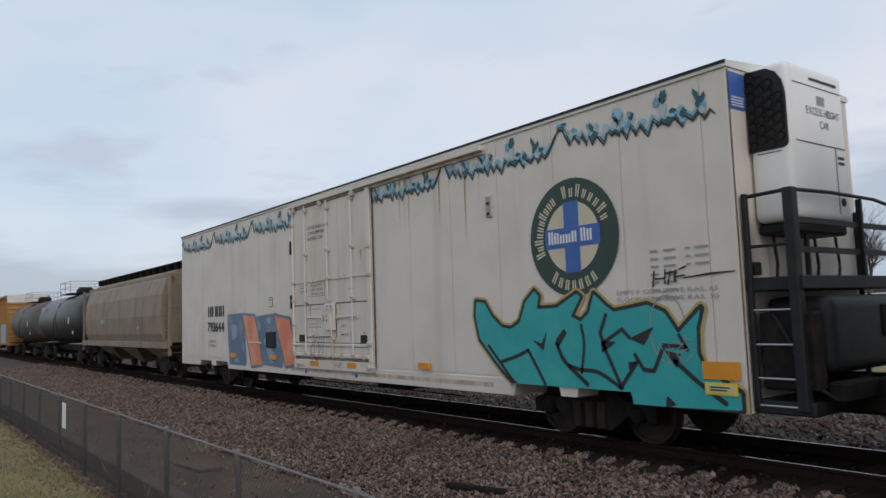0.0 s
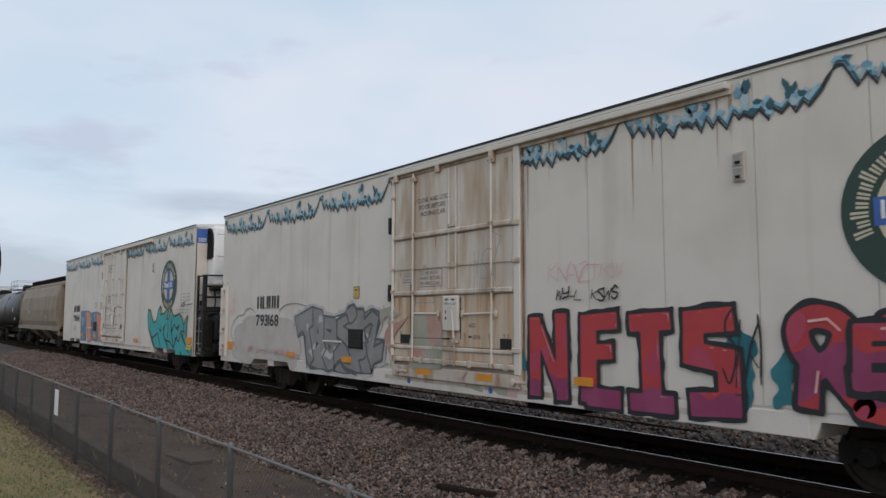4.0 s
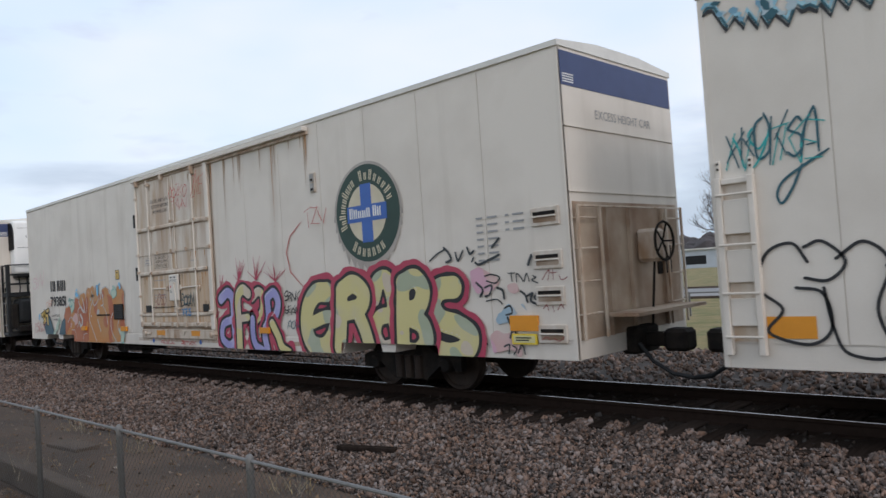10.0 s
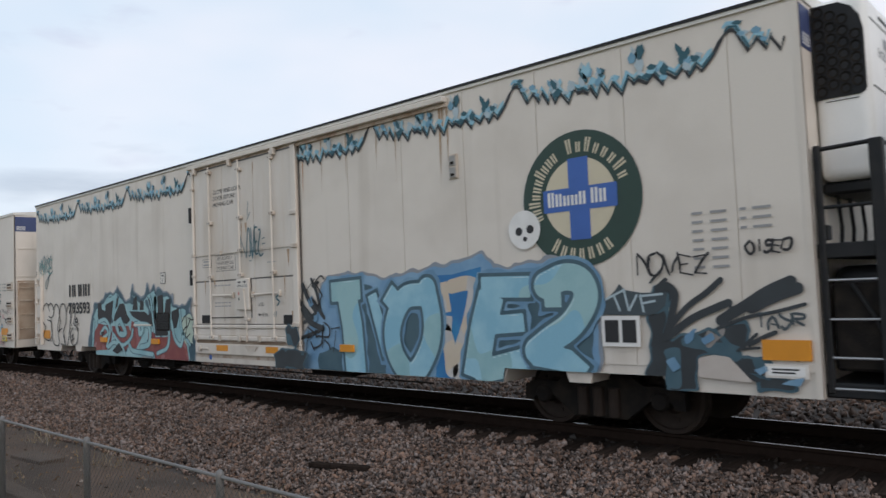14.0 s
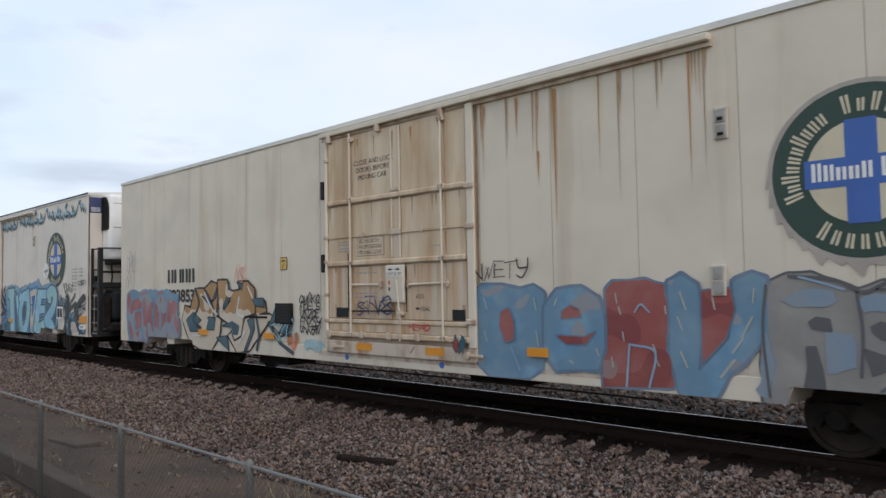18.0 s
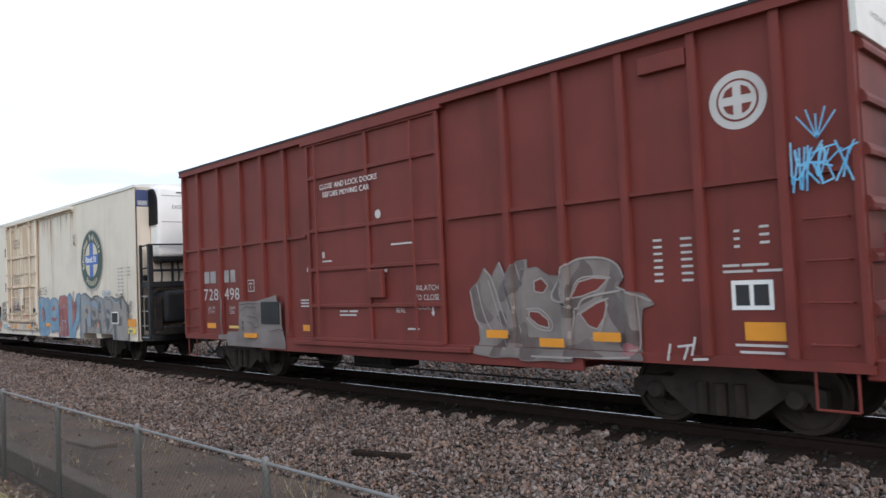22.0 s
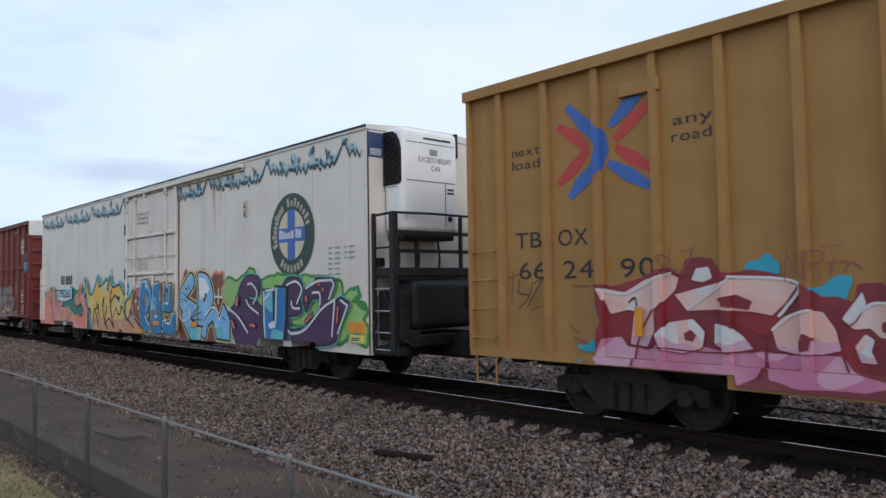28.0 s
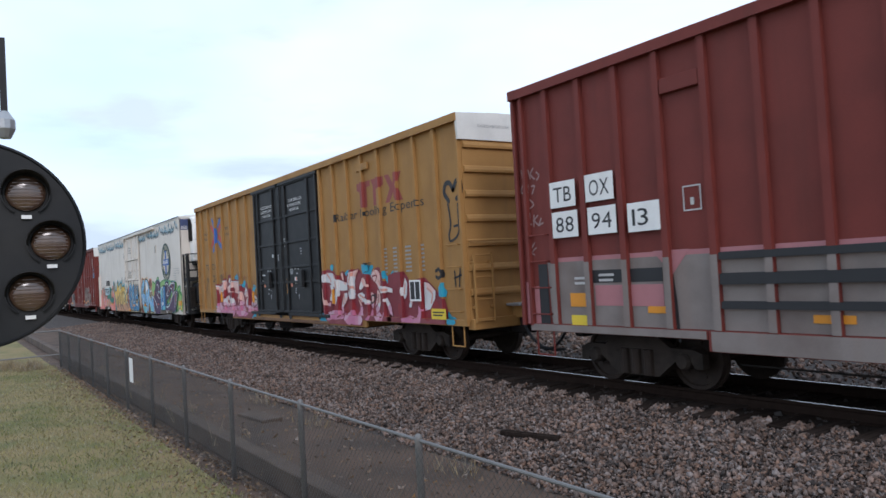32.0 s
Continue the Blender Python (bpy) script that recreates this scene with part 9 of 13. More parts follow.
marks(CAR_A, [slab(0.06, (18.99, 1.95), (18.86, 1.67), (18.95, 1.41), (19.20, 0.92), (19.50, 1.28)), area((18.86, 1.55), (19.16, 1.55), (18.88, 1.38)), slab(0.055, (18.89, 1.52), (19.26, 1.72), (19.40, 1.59)), area((19.37, 1.59), (19.81, 1.76), (19.63, 1.50)), area((19.34, 1.27), (19.50, 1.28), (19.35, 1.15)), slab(0.06, (19.45, 1.39), (19.60, 1.17), (19.77, 1.16), (19.95, 1.50), (20.30, 1.48)), area((19.95, 1.44), (20.21, 1.39), (20.13, 1.21)), fat(0.065, (20.11, 1.30), (20.47, 1.02), (20.81, 0.80)), slab(0.05, (20.18, 1.66), (20.32, 1.43))], TEAL_LINES, SIDE - 0.025, art)
marks(CAR_A, [area((19.95, 0.85), (20.10, 0.73), (19.92, 0.68))], TEAL_LINES, SIDE - 0.025, art)
art = mural(CAR_B, "silver graffiti letters edged in dark grey")
spray(CAR_B, [area((4.95, 1.98), (5.87, 2.23), (6.38, 2.14), (6.43, 2.01), (6.96, 1.98), (7.46, 2.07), (7.57, 2.23), (7.78, 2.25), (7.94, 2.17), (8.21, 2.17), (8.26, 2.06), (8.57, 2.16), (8.83, 2.10), (8.87, 1.86), (8.68, 1.53), (9.05, 1.51), (8.95, 1.11), (8.65, 1.02), (8.58, 0.83), (7.95, 0.80), (7.45, 0.77), (7.13, 0.78), (6.91, 0.80), (6.68, 0.75), (6.38, 0.81), (5.81, 0.77), (5.62, 0.96), (5.44, 1.60), (5.15, 1.50))], SILVER_COATS, SIDE - 0.018, art)
marks(CAR_B, [slab(0.055, (5.16, 1.52), (5.37, 1.65), (5.52, 1.51), (5.65, 0.76)), slab(0.05, (5.91, 2.21), (5.92, 1.79), (5.72, 1.70), (5.84, 1.42), (5.98, 0.98), (5.78, 0.83), (6.14, 0.79)), area((6.18, 1.79), (6.12, 1.59), (6.22, 1.61)), area((6.08, 1.43), (6.25, 1.38), (6.08, 1.23)), slab(0.05, (6.48, 2.01), (6.47, 1.44), (6.60, 1.27), (6.40, 1.05), (6.68, 0.76), (6.91, 0.81)), area((6.51, 1.74), (6.86, 1.70), (6.78, 1.62)), area((6.65, 1.42), (6.82, 1.32), (6.74, 1.21))], SILVER_LINES, SIDE - 0.024, art)
marks(CAR_B, [slab(0.05, (7.08, 1.91), (7.08, 1.54), (7.23, 1.42), (6.93, 1.20), (7.00, 0.79)), slab(0.055, (7.02, 1.91), (7.51, 2.06), (7.61, 1.87), (7.40, 1.79), (7.66, 1.69)), slab(0.05, (7.11, 1.54), (7.48, 1.39), (7.70, 1.14)), fat(0.1, (6.97, 0.85), (7.25, 1.01), (7.46, 0.86), (7.94, 0.78)), fat(0.05, (7.57, 2.19), (7.83, 2.27), (7.95, 2.03), (7.76, 1.87), (7.63, 1.85)), slab(0.055, (7.95, 2.17), (8.23, 2.16), (8.28, 1.97), (8.59, 2.14), (8.86, 2.01), (8.68, 1.39), (9.05, 1.51), (8.97, 1.11), (8.66, 1.01), (8.56, 0.83))], SILVER_LINES, SIDE - 0.024, art)
marks(CAR_B, [slab(0.05, (8.25, 1.73), (8.50, 1.85), (8.58, 1.83), (8.41, 1.48), (8.27, 1.71), (8.40, 1.19), (8.60, 0.83)), slab(0.05, (8.19, 0.79), (8.06, 1.06), (8.27, 1.11), (8.35, 1.19))], SILVER_LINES, SIDE - 0.024, art)
art = mural(CAR_B, "teal sprayed ground beside red letters")
marks(CAR_B, [area((16.81, 1.71), (16.96, 1.84), (17.13, 1.71), (17.14, 1.31), (17.00, 0.85), (16.73, 0.83)), area((19.77, 2.03), (20.02, 2.06), (20.47, 2.03), (20.53, 1.78), (20.32, 1.46), (20.11, 1.26), (19.71, 1.50)), area((12.74, 1.63), (13.10, 1.74), (13.19, 1.22), (12.92, 1.10)), area((17.34, 1.40), (17.56, 1.64), (17.59, 1.01), (17.41, 1.00))], TEALCLOUD, SIDE - 0.015, art)
marks(CAR_B, [slab(0.05, (19.82, 2.02), (20.03, 2.04)), slab(0.05, (19.92, 2.03), (19.93, 1.84)), fat(0.05, (20.07, 2.06), (20.08, 1.84)), fat(0.05, (20.20, 2.06), (20.09, 1.94), (20.22, 1.84)), fat(0.05, (20.35, 2.03), (20.28, 1.94), (20.36, 1.84), (20.43, 1.96), (20.36, 2.03)), fat(0.045, (20.26, 1.66), (20.46, 1.71), (20.29, 1.52), (20.47, 1.56)), fat(0.045, (20.53, 1.71), (20.54, 1.56)), fat(0.045, (20.61, 1.54), (20.60, 1.71), (20.71, 1.68), (20.61, 1.61), (20.80, 1.40)), fat(0.045, (20.32, 1.40), (20.44, 1.43)), fat(0.045, (20.31, 1.29), (20.44, 1.33))], THINLINE, SIDE - 0.019, art)
marks(CAR_B, [fat(0.045, (20.37, 1.22), (20.56, 1.28), (20.38, 1.16), (20.53, 1.11)), fat(0.04, (20.77, 2.03), (20.95, 2.09), (20.83, 1.94), (20.97, 1.85)), fat(0.04, (21.03, 2.03), (21.11, 1.94), (21.00, 1.88))], THINLINE, SIDE - 0.019, art)
art = mural(CAR_B, "crimson block graffiti letters edged in black")
spray(CAR_B, [slab(0.24, (13.44, 2.00), (13.44, 0.77)), slab(0.24, (14.00, 2.06), (14.02, 0.75)), slab(0.2, (13.51, 1.85), (13.96, 0.93))], NEIS_COATS, SIDE - 0.018, art)
spray(CAR_B, [slab(0.3, (14.56, 2.03), (14.55, 0.77)), slab(0.24, (14.53, 1.92), (15.09, 1.96)), slab(0.22, (14.52, 1.49), (15.00, 1.52)), slab(0.26, (14.52, 0.85), (15.13, 0.85))], NEIS_COATS, SIDE - 0.027, art)
spray(CAR_B, [slab(0.24, (15.30, 1.92), (15.97, 1.96)), slab(0.3, (15.63, 2.00), (15.66, 0.82)), slab(0.24, (15.29, 0.85), (16.00, 0.86))], NEIS_COATS, SIDE - 0.018, art)
spray(CAR_B, [slab(0.3, (16.88, 1.99), (16.32, 1.94), (16.31, 1.54), (16.80, 1.47), (16.81, 0.94), (16.25, 0.90))], NEIS_COATS, SIDE - 0.027, art)
art = mural(CAR_B, "red round graffiti letters edged in black")
spray(CAR_B, [fat(0.252, (17.85, 1.46), (17.70, 1.69), (17.69, 1.92), (17.92, 2.02), (18.18, 1.89), (18.10, 1.60), (17.85, 1.42)), slab(0.235, (17.81, 1.53), (17.76, 1.00)), fat(0.218, (18.02, 1.49), (18.16, 1.28), (18.37, 1.06))], REBEL_COATS, SIDE - 0.030, art)
spray(CAR_B, [slab(0.185, (18.74, 1.86), (18.37, 1.85), (18.35, 1.33), (18.68, 1.35)), slab(0.168, (18.38, 1.61), (18.66, 1.63))], REBEL_COATS, SIDE - 0.039, art)
spray(CAR_B, [fat(0.235, (18.66, 1.93), (18.91, 1.82), (18.84, 1.59), (18.72, 1.51), (19.06, 1.40), (19.06, 1.12), (18.82, 0.99), (18.36, 1.04)), slab(0.202, (18.70, 1.89), (18.70, 1.02))], REBEL_COATS, SIDE - 0.030, art)
spray(CAR_B, [slab(0.252, (19.59, 1.95), (19.18, 1.90), (19.15, 1.10)), slab(0.202, (19.18, 1.58), (19.47, 1.63)), slab(0.218, (19.15, 1.13), (19.57, 1.16))], REBEL_COATS, SIDE - 0.039, art)
spray(CAR_B, [slab(0.37, (19.71, 2.05), (19.72, 1.50), (19.58, 1.13)), fat(0.386, (19.65, 1.23), (19.98, 1.16), (20.21, 1.21), (20.25, 1.52), (20.18, 1.74))], REBEL_COATS, SIDE - 0.030, art)
marks(CAR_B, [slab(0.03, (17.80, 1.96), (18.02, 1.99), (18.16, 1.86)), slab(0.03, (18.56, 1.89), (18.79, 1.91), (18.87, 1.78)), fat(0.03, (18.91, 1.39), (19.03, 1.25), (18.90, 1.08), (18.59, 1.09)), slab(0.03, (19.29, 1.95), (19.58, 1.99)), slab(0.03, (19.66, 2.09), (19.86, 2.09)), fat(0.03, (19.78, 1.27), (20.07, 1.26), (20.20, 1.40)), slab(0.03, (20.12, 1.72), (20.27, 1.74), (20.21, 1.46)), slab(0.028, (17.90, 1.42), (17.86, 1.17))], REBEL_LINES, SIDE - 0.050, art)
art = mural(CAR_C, "orange and tan graffiti, old and rubbed")
spray(CAR_C, [area((3.13, 1.44), (3.26, 1.72), (3.60, 1.71), (3.73, 1.53), (3.91, 1.70), (4.09, 1.93), (4.40, 1.94), (4.49, 2.05), (4.79, 2.10), (4.91, 2.03), (5.04, 2.17), (5.17, 2.14), (5.31, 2.00), (5.53, 2.06), (5.73, 2.24), (5.86, 2.11), (5.99, 2.03), (6.19, 2.18), (6.44, 2.21), (6.62, 2.06), (6.80, 2.00), (7.10, 2.03), (7.23, 2.20), (7.45, 2.24), (7.60, 2.05), (7.55, 0.72), (3.16, 0.52), (3.14, 0.92))], ORANGE_BACK, SIDE - 0.016, art)
marks(CAR_C, [area((3.15, 1.40), (3.28, 1.69), (3.59, 1.69), (3.72, 1.39), (3.61, 1.16), (3.19, 0.84), (3.20, 1.24)), area((3.92, 1.54), (4.11, 1.92), (4.40, 1.92), (4.62, 1.53), (4.89, 1.95), (5.07, 2.09), (5.13, 1.80), (5.07, 1.52), (4.96, 0.60), (3.36, 0.53), (3.68, 0.93), (4.21, 1.24), (4.36, 1.46)), area((6.49, 2.00), (6.80, 1.98), (6.87, 1.73), (6.79, 0.69), (6.47, 0.99), (6.58, 1.49))], ORANGE_RUST, SIDE - 0.021, art)
marks(CAR_C, [area((5.13, 1.80), (5.38, 2.07), (5.56, 1.99), (5.95, 1.90), (6.24, 2.15), (6.47, 2.10), (6.53, 1.75), (6.43, 1.24), (6.51, 0.67), (5.00, 0.60), (5.09, 1.24)), area((5.16, 2.22), (5.48, 2.30), (5.60, 2.18), (5.53, 1.99), (5.26, 1.94))], ORANGE_TAN, SIDE - 0.022, art)
marks(CAR_C, [fat(0.049, (4.66, 1.97), (4.80, 1.67), (4.71, 1.53), (4.47, 1.75)), fat(0.084, (4.47, 1.46), (4.61, 1.31), (4.49, 1.09), (4.38, 1.24)), fat(0.035, (4.20, 1.09), (4.35, 1.31), (4.28, 1.54), (4.47, 1.68), (4.87, 1.52)), fat(0.042, (4.50, 2.05), (4.39, 1.83), (4.63, 1.64)), fat(0.035, (5.39, 2.14), (5.52, 1.92), (5.28, 1.66), (5.16, 1.31), (5.31, 1.10), (5.61, 0.70)), fat(0.035, (5.76, 2.11), (5.88, 1.90), (5.58, 1.72), (5.44, 1.86)), fat(0.042, (6.02, 1.90), (6.14, 2.09), (6.21, 1.76), (6.04, 1.70)), fat(0.049, (5.76, 1.31), (5.95, 0.98))], GREYLINES, SIDE - 0.026, art)
marks(CAR_C, [fat(0.035, (6.21, 1.69), (6.39, 1.50), (6.46, 1.18)), fat(0.035, (6.85, 1.49), (6.69, 1.30), (6.72, 0.99), (7.00, 0.70)), slab(0.021, (3.69, 1.01), (3.97, 1.01), (4.09, 0.75)), slab(0.021, (4.55, 0.58), (4.66, 0.88), (4.94, 0.92)), fat(0.028, (3.42, 1.24), (3.72, 1.39), (3.99, 1.24)), fat(0.035, (7.14, 1.72), (7.29, 1.48), (7.14, 1.12), (7.34, 0.83)), fat(0.028, (4.92, 2.10), (5.01, 1.81), (4.95, 1.52))], GREYLINES, SIDE - 0.026, art)
marks(CAR_C, [fat(0.16, (3.71, 1.78), (3.85, 1.85), (3.94, 1.73), (3.79, 1.62)), fat(0.08, (3.59, 1.90), (3.67, 1.95)), fat(0.18, (6.87, 2.04), (7.07, 2.04), (6.92, 1.98)), fat(0.1, (6.97, 2.19), (7.06, 2.14)), fat(0.2, (7.30, 1.00), (7.46, 0.95), (7.39, 0.77))], TEALBITS, SIDE - 0.025, art)
marks(CAR_C, [fat(0.14, (4.20, 2.10), (4.37, 2.05)), fat(0.05, (4.07, 2.16), (4.29, 2.21)), fat(0.16, (5.85, 2.24), (5.86, 2.07)), fat(0.05, (5.81, 2.28), (6.02, 2.32)), fat(0.1, (7.35, 2.28), (7.40, 2.18)), fat(0.07, (0.88, 1.51), (0.83, 1.33))], BLUEBITS, SIDE - 0.027, art)
art = mural(CAR_C, "dark wedge with small ochre graffiti letters")
marks(CAR_C, [area((1.18, 1.24), (1.37, 1.24), (1.69, 1.46), (1.83, 1.41), (2.28, 0.77), (1.57, 0.69)), area((2.56, 0.78), (2.91, 1.24), (3.11, 1.36), (3.19, 1.30), (3.15, 0.84), (2.97, 0.69))], DARKTEAL_COATS, SIDE - 0.021, art)
marks(CAR_C, [slab(0.1, (1.07, 1.46), (1.36, 1.55), (1.28, 1.19)), slab(0.1, (1.41, 1.59), (1.43, 1.24)), slab(0.1, (1.20, 1.42), (1.58, 1.46)), slab(0.1, (1.64, 1.50), (1.65, 1.15)), slab(0.09, (1.56, 1.59), (1.77, 1.63))], OCHRE_COATS, SIDE - 0.025, art)
marks(CAR_C, [fat(0.16, (2.24, 0.90), (2.50, 1.11), (2.65, 1.24)), fat(0.1, (2.71, 1.32), (2.79, 1.25))], PALEGREEN, SIDE - 0.027, art)
art = mural(CAR_C, "lilac and cream graffiti letters edged in black")
spray(CAR_C, [fat(0.221, (12.73, 1.74), (13.02, 1.87), (13.22, 1.72), (13.23, 1.31), (13.26, 0.57)), fat(0.17, (13.18, 1.29), (12.78, 1.18), (12.71, 0.88), (12.98, 0.73), (13.18, 0.80))], LILAC_COATS, SIDE - 0.018, art)
spray(CAR_C, [fat(0.216, (13.87, 1.83), (13.65, 1.92), (13.45, 1.74), (13.45, 1.21), (13.43, 0.57)), fat(0.153, (13.48, 1.30), (13.82, 1.33))], CREAM_COATS, SIDE - 0.027, art)
spray(CAR_C, [fat(0.18, (14.01, 1.74), (14.24, 1.86), (14.40, 1.77), (14.37, 1.46), (14.08, 1.25))], CREAM_COATS, SIDE - 0.018, art)
spray(CAR_C, [fat(0.17, (13.99, 1.29), (13.98, 0.94), (14.08, 0.74), (14.33, 0.64)), fat(0.187, (14.59, 1.71), (14.59, 1.28), (14.42, 1.03), (14.50, 0.65)), fat(0.187, (14.59, 1.73), (14.83, 1.82), (14.97, 1.63), (14.87, 1.38), (14.63, 1.23))], LILAC_COATS, SIDE - 0.027, art)
spray(CAR_C, [fat(0.18, (14.72, 1.20), (14.92, 0.94), (15.03, 0.73), (15.28, 0.62))], CREAM_COATS, SIDE - 0.030, art)
art = mural(CAR_C, "big yellow graffiti letters edged in black and red")
spray(CAR_C, [fat(0.368, (16.60, 1.78), (16.25, 1.76), (15.98, 1.50), (15.90, 1.11), (16.05, 0.82), (16.38, 0.75), (16.65, 0.90), (16.81, 1.14)), fat(0.24, (16.08, 1.21), (16.51, 1.32), (16.82, 1.31))], GRAB_COATS, SIDE - 0.030, art)
spray(CAR_C, [fat(0.32, (17.05, 1.76), (16.99, 1.25), (16.91, 0.77)), fat(0.336, (17.06, 1.79), (17.38, 1.90), (17.65, 1.72), (17.54, 1.49), (17.17, 1.42)), fat(0.288, (17.45, 1.41), (17.63, 1.10), (17.75, 0.76))], GRAB_COATS, SIDE - 0.040, art)
spray(CAR_C, [fat(0.32, (17.92, 1.65), (18.05, 1.90), (18.27, 1.93), (18.40, 1.63), (18.42, 1.22), (18.49, 0.78)), fat(0.272, (18.32, 1.35), (18.01, 1.28), (17.91, 1.01), (18.09, 0.78), (18.38, 0.82))], GRAB_COATS, SIDE - 0.030, art)
spray(CAR_C, [fat(0.304, (18.68, 1.81), (18.63, 1.35), (18.60, 0.79)), fat(0.32, (18.68, 1.86), (18.97, 1.93), (19.14, 1.73), (19.02, 1.47), (18.75, 1.40)), fat(0.32, (18.77, 1.31), (19.08, 1.18), (19.15, 0.92), (18.95, 0.73), (18.62, 0.74))], GRAB_COATS, SIDE - 0.040, art)
spray(CAR_C, [fat(0.352, (19.81, 1.76), (19.50, 1.73), (19.33, 1.51), (19.49, 1.26), (19.85, 1.16), (20.09, 1.01), (19.99, 0.80), (19.64, 0.72), (19.23, 0.81))], GRAB_COATS, SIDE - 0.030, art)
art = mural(CAR_D, "bubble letters outlined in black")
marks(CAR_D, [fat(0.035, (0.99, 1.85), (0.84, 2.06), (0.56, 1.96), (0.47, 1.58), (0.70, 1.35), (0.53, 1.10), (0.94, 0.97), (1.18, 1.14), (1.12, 1.51), (0.85, 1.58)), fat(0.035, (0.96, 2.01), (1.15, 2.06), (1.36, 1.84), (1.19, 1.65), (0.95, 1.68)), fat(0.035, (1.13, 1.57), (1.20, 1.14), (1.33, 0.88), (1.72, 0.88), (1.62, 1.34), (1.76, 1.80), (1.54, 2.03), (1.27, 1.87)), slab(0.035, (1.76, 1.68), (1.84, 1.53), (1.71, 1.25), (1.95, 1.34)), fat(0.035, (1.73, 1.77), (1.92, 2.02), (2.19, 1.95), (2.23, 1.53), (2.01, 1.18), (2.19, 0.87), (1.86, 0.89))], THINLINE, SIDE - 0.018, art)
marks(CAR_D, [fat(0.035, (2.23, 1.79), (2.44, 1.99), (2.56, 1.88), (2.48, 1.35), (2.32, 0.87), (2.13, 0.84), (2.10, 1.16)), fat(0.035, (2.54, 1.48), (2.72, 1.91), (2.89, 1.80), (2.78, 1.48), (3.04, 1.32), (3.00, 0.99), (2.70, 0.87), (2.50, 1.13), (2.69, 1.35)), fat(0.05, (2.88, 1.57), (2.98, 1.62), (3.03, 1.52), (2.88, 1.52)), slab(0.03, (2.52, 1.08), (2.72, 1.17), (2.62, 0.99), (2.80, 1.07))], THINLINE, SIDE - 0.018, art)
art = mural(CAR_D, "jagged black and maroon graffiti with pale teal outlines")
spray(CAR_D, [area((3.72, 0.82), (3.88, 1.41), (4.17, 1.99), (4.69, 2.08), (4.84, 2.22), (5.24, 2.24), (5.48, 2.32), (5.54, 2.44), (5.62, 2.30), (6.01, 2.03), (6.24, 2.09), (6.36, 2.39), (6.44, 2.23), (6.79, 2.07), (6.99, 2.13), (7.16, 2.40), (7.27, 2.18), (7.48, 2.38), (7.57, 2.21), (7.51, 0.72), (3.70, 0.44))], TEALAURA, SIDE - 0.016, art)
spray(CAR_D, [area((3.92, 0.83), (4.06, 1.41), (4.27, 1.86), (4.73, 1.99), (4.94, 2.13), (5.46, 2.25), (5.98, 1.96), (6.21, 1.97), (6.36, 2.17), (6.45, 2.11), (6.79, 2.00), (7.01, 2.05), (7.20, 2.13), (7.48, 2.25), (7.60, 2.12), (7.53, 0.72), (3.81, 0.45))], PALETEAL, SIDE - 0.020, art)
marks(CAR_D, [area((4.38, 2.01), (4.59, 2.02), (4.63, 1.84), (4.83, 1.80), (4.83, 1.96), (5.31, 2.07), (5.22, 1.69), (5.14, 1.45), (4.66, 1.52), (4.36, 1.62)), area((5.30, 1.54), (5.38, 1.69), (5.66, 1.97), (5.92, 1.98), (6.08, 1.69), (6.25, 1.57), (6.05, 1.46), (5.64, 1.53)), area((6.37, 1.81), (6.44, 2.09), (6.61, 2.15), (6.66, 1.80)), area((6.75, 1.80), (6.79, 2.05), (6.98, 2.00), (6.96, 1.80)), area((6.19, 1.78), (7.01, 1.76), (7.19, 1.68), (7.52, 1.80), (7.52, 1.35), (7.17, 1.50), (6.75, 1.53), (6.38, 1.65))], JAGBLACK, SIDE - 0.024, art)
marks(CAR_D, [area((7.28, 2.18), (7.43, 1.93), (7.47, 1.64), (7.51, 1.54), (7.45, 1.80), (7.35, 2.13)), area((5.41, 1.84), (5.51, 2.12), (5.63, 2.15), (5.55, 1.91))], JAGBLACK, SIDE - 0.024, art)
marks(CAR_D, [area((4.07, 1.19), (4.41, 1.47), (5.09, 1.42), (5.21, 1.22), (5.07, 0.81), (3.94, 0.75)), area((5.20, 1.41), (6.13, 1.42), (6.29, 1.25), (6.23, 0.96), (5.93, 0.79), (5.51, 0.92), (5.26, 1.21)), area((6.31, 1.54), (6.74, 1.46), (6.82, 1.13), (6.48, 0.82), (6.18, 0.89)), area((7.17, 1.27), (7.52, 1.28), (7.50, 0.75), (6.74, 0.76), (7.15, 1.01))], JAGMAROON, SIDE - 0.024, art)
marks(CAR_D, [fat(0.09, (4.15, 1.54), (4.07, 1.04), (3.98, 0.67)), fat(0.09, (4.41, 1.52), (4.84, 1.57), (5.11, 1.31), (4.91, 0.90)), fat(0.13, (5.73, 1.53), (5.99, 1.25), (5.67, 1.22), (5.48, 1.45), (5.71, 1.57)), fat(0.08, (5.27, 1.22), (5.78, 0.94), (6.26, 1.11), (6.38, 1.32)), fat(0.1, (4.97, 0.87), (5.34, 1.00), (5.79, 0.87), (5.94, 0.65)), fat(0.12, (6.52, 1.46), (6.82, 1.46), (6.90, 1.33), (6.75, 1.23), (6.70, 1.50)), fat(0.12, (6.89, 1.46), (7.24, 1.39), (7.22, 1.01), (6.80, 0.91))], PALELINES, SIDE - 0.029, art)
marks(CAR_D, [fat(0.1, (6.19, 0.95), (6.35, 0.82), (6.86, 0.78), (7.40, 0.75)), fat(0.06, (7.34, 2.06), (7.45, 1.53), (7.50, 1.28)), fat(0.08, (4.55, 1.22), (4.81, 1.38), (4.99, 1.23), (4.69, 1.10))], PALELINES, SIDE - 0.029, art)
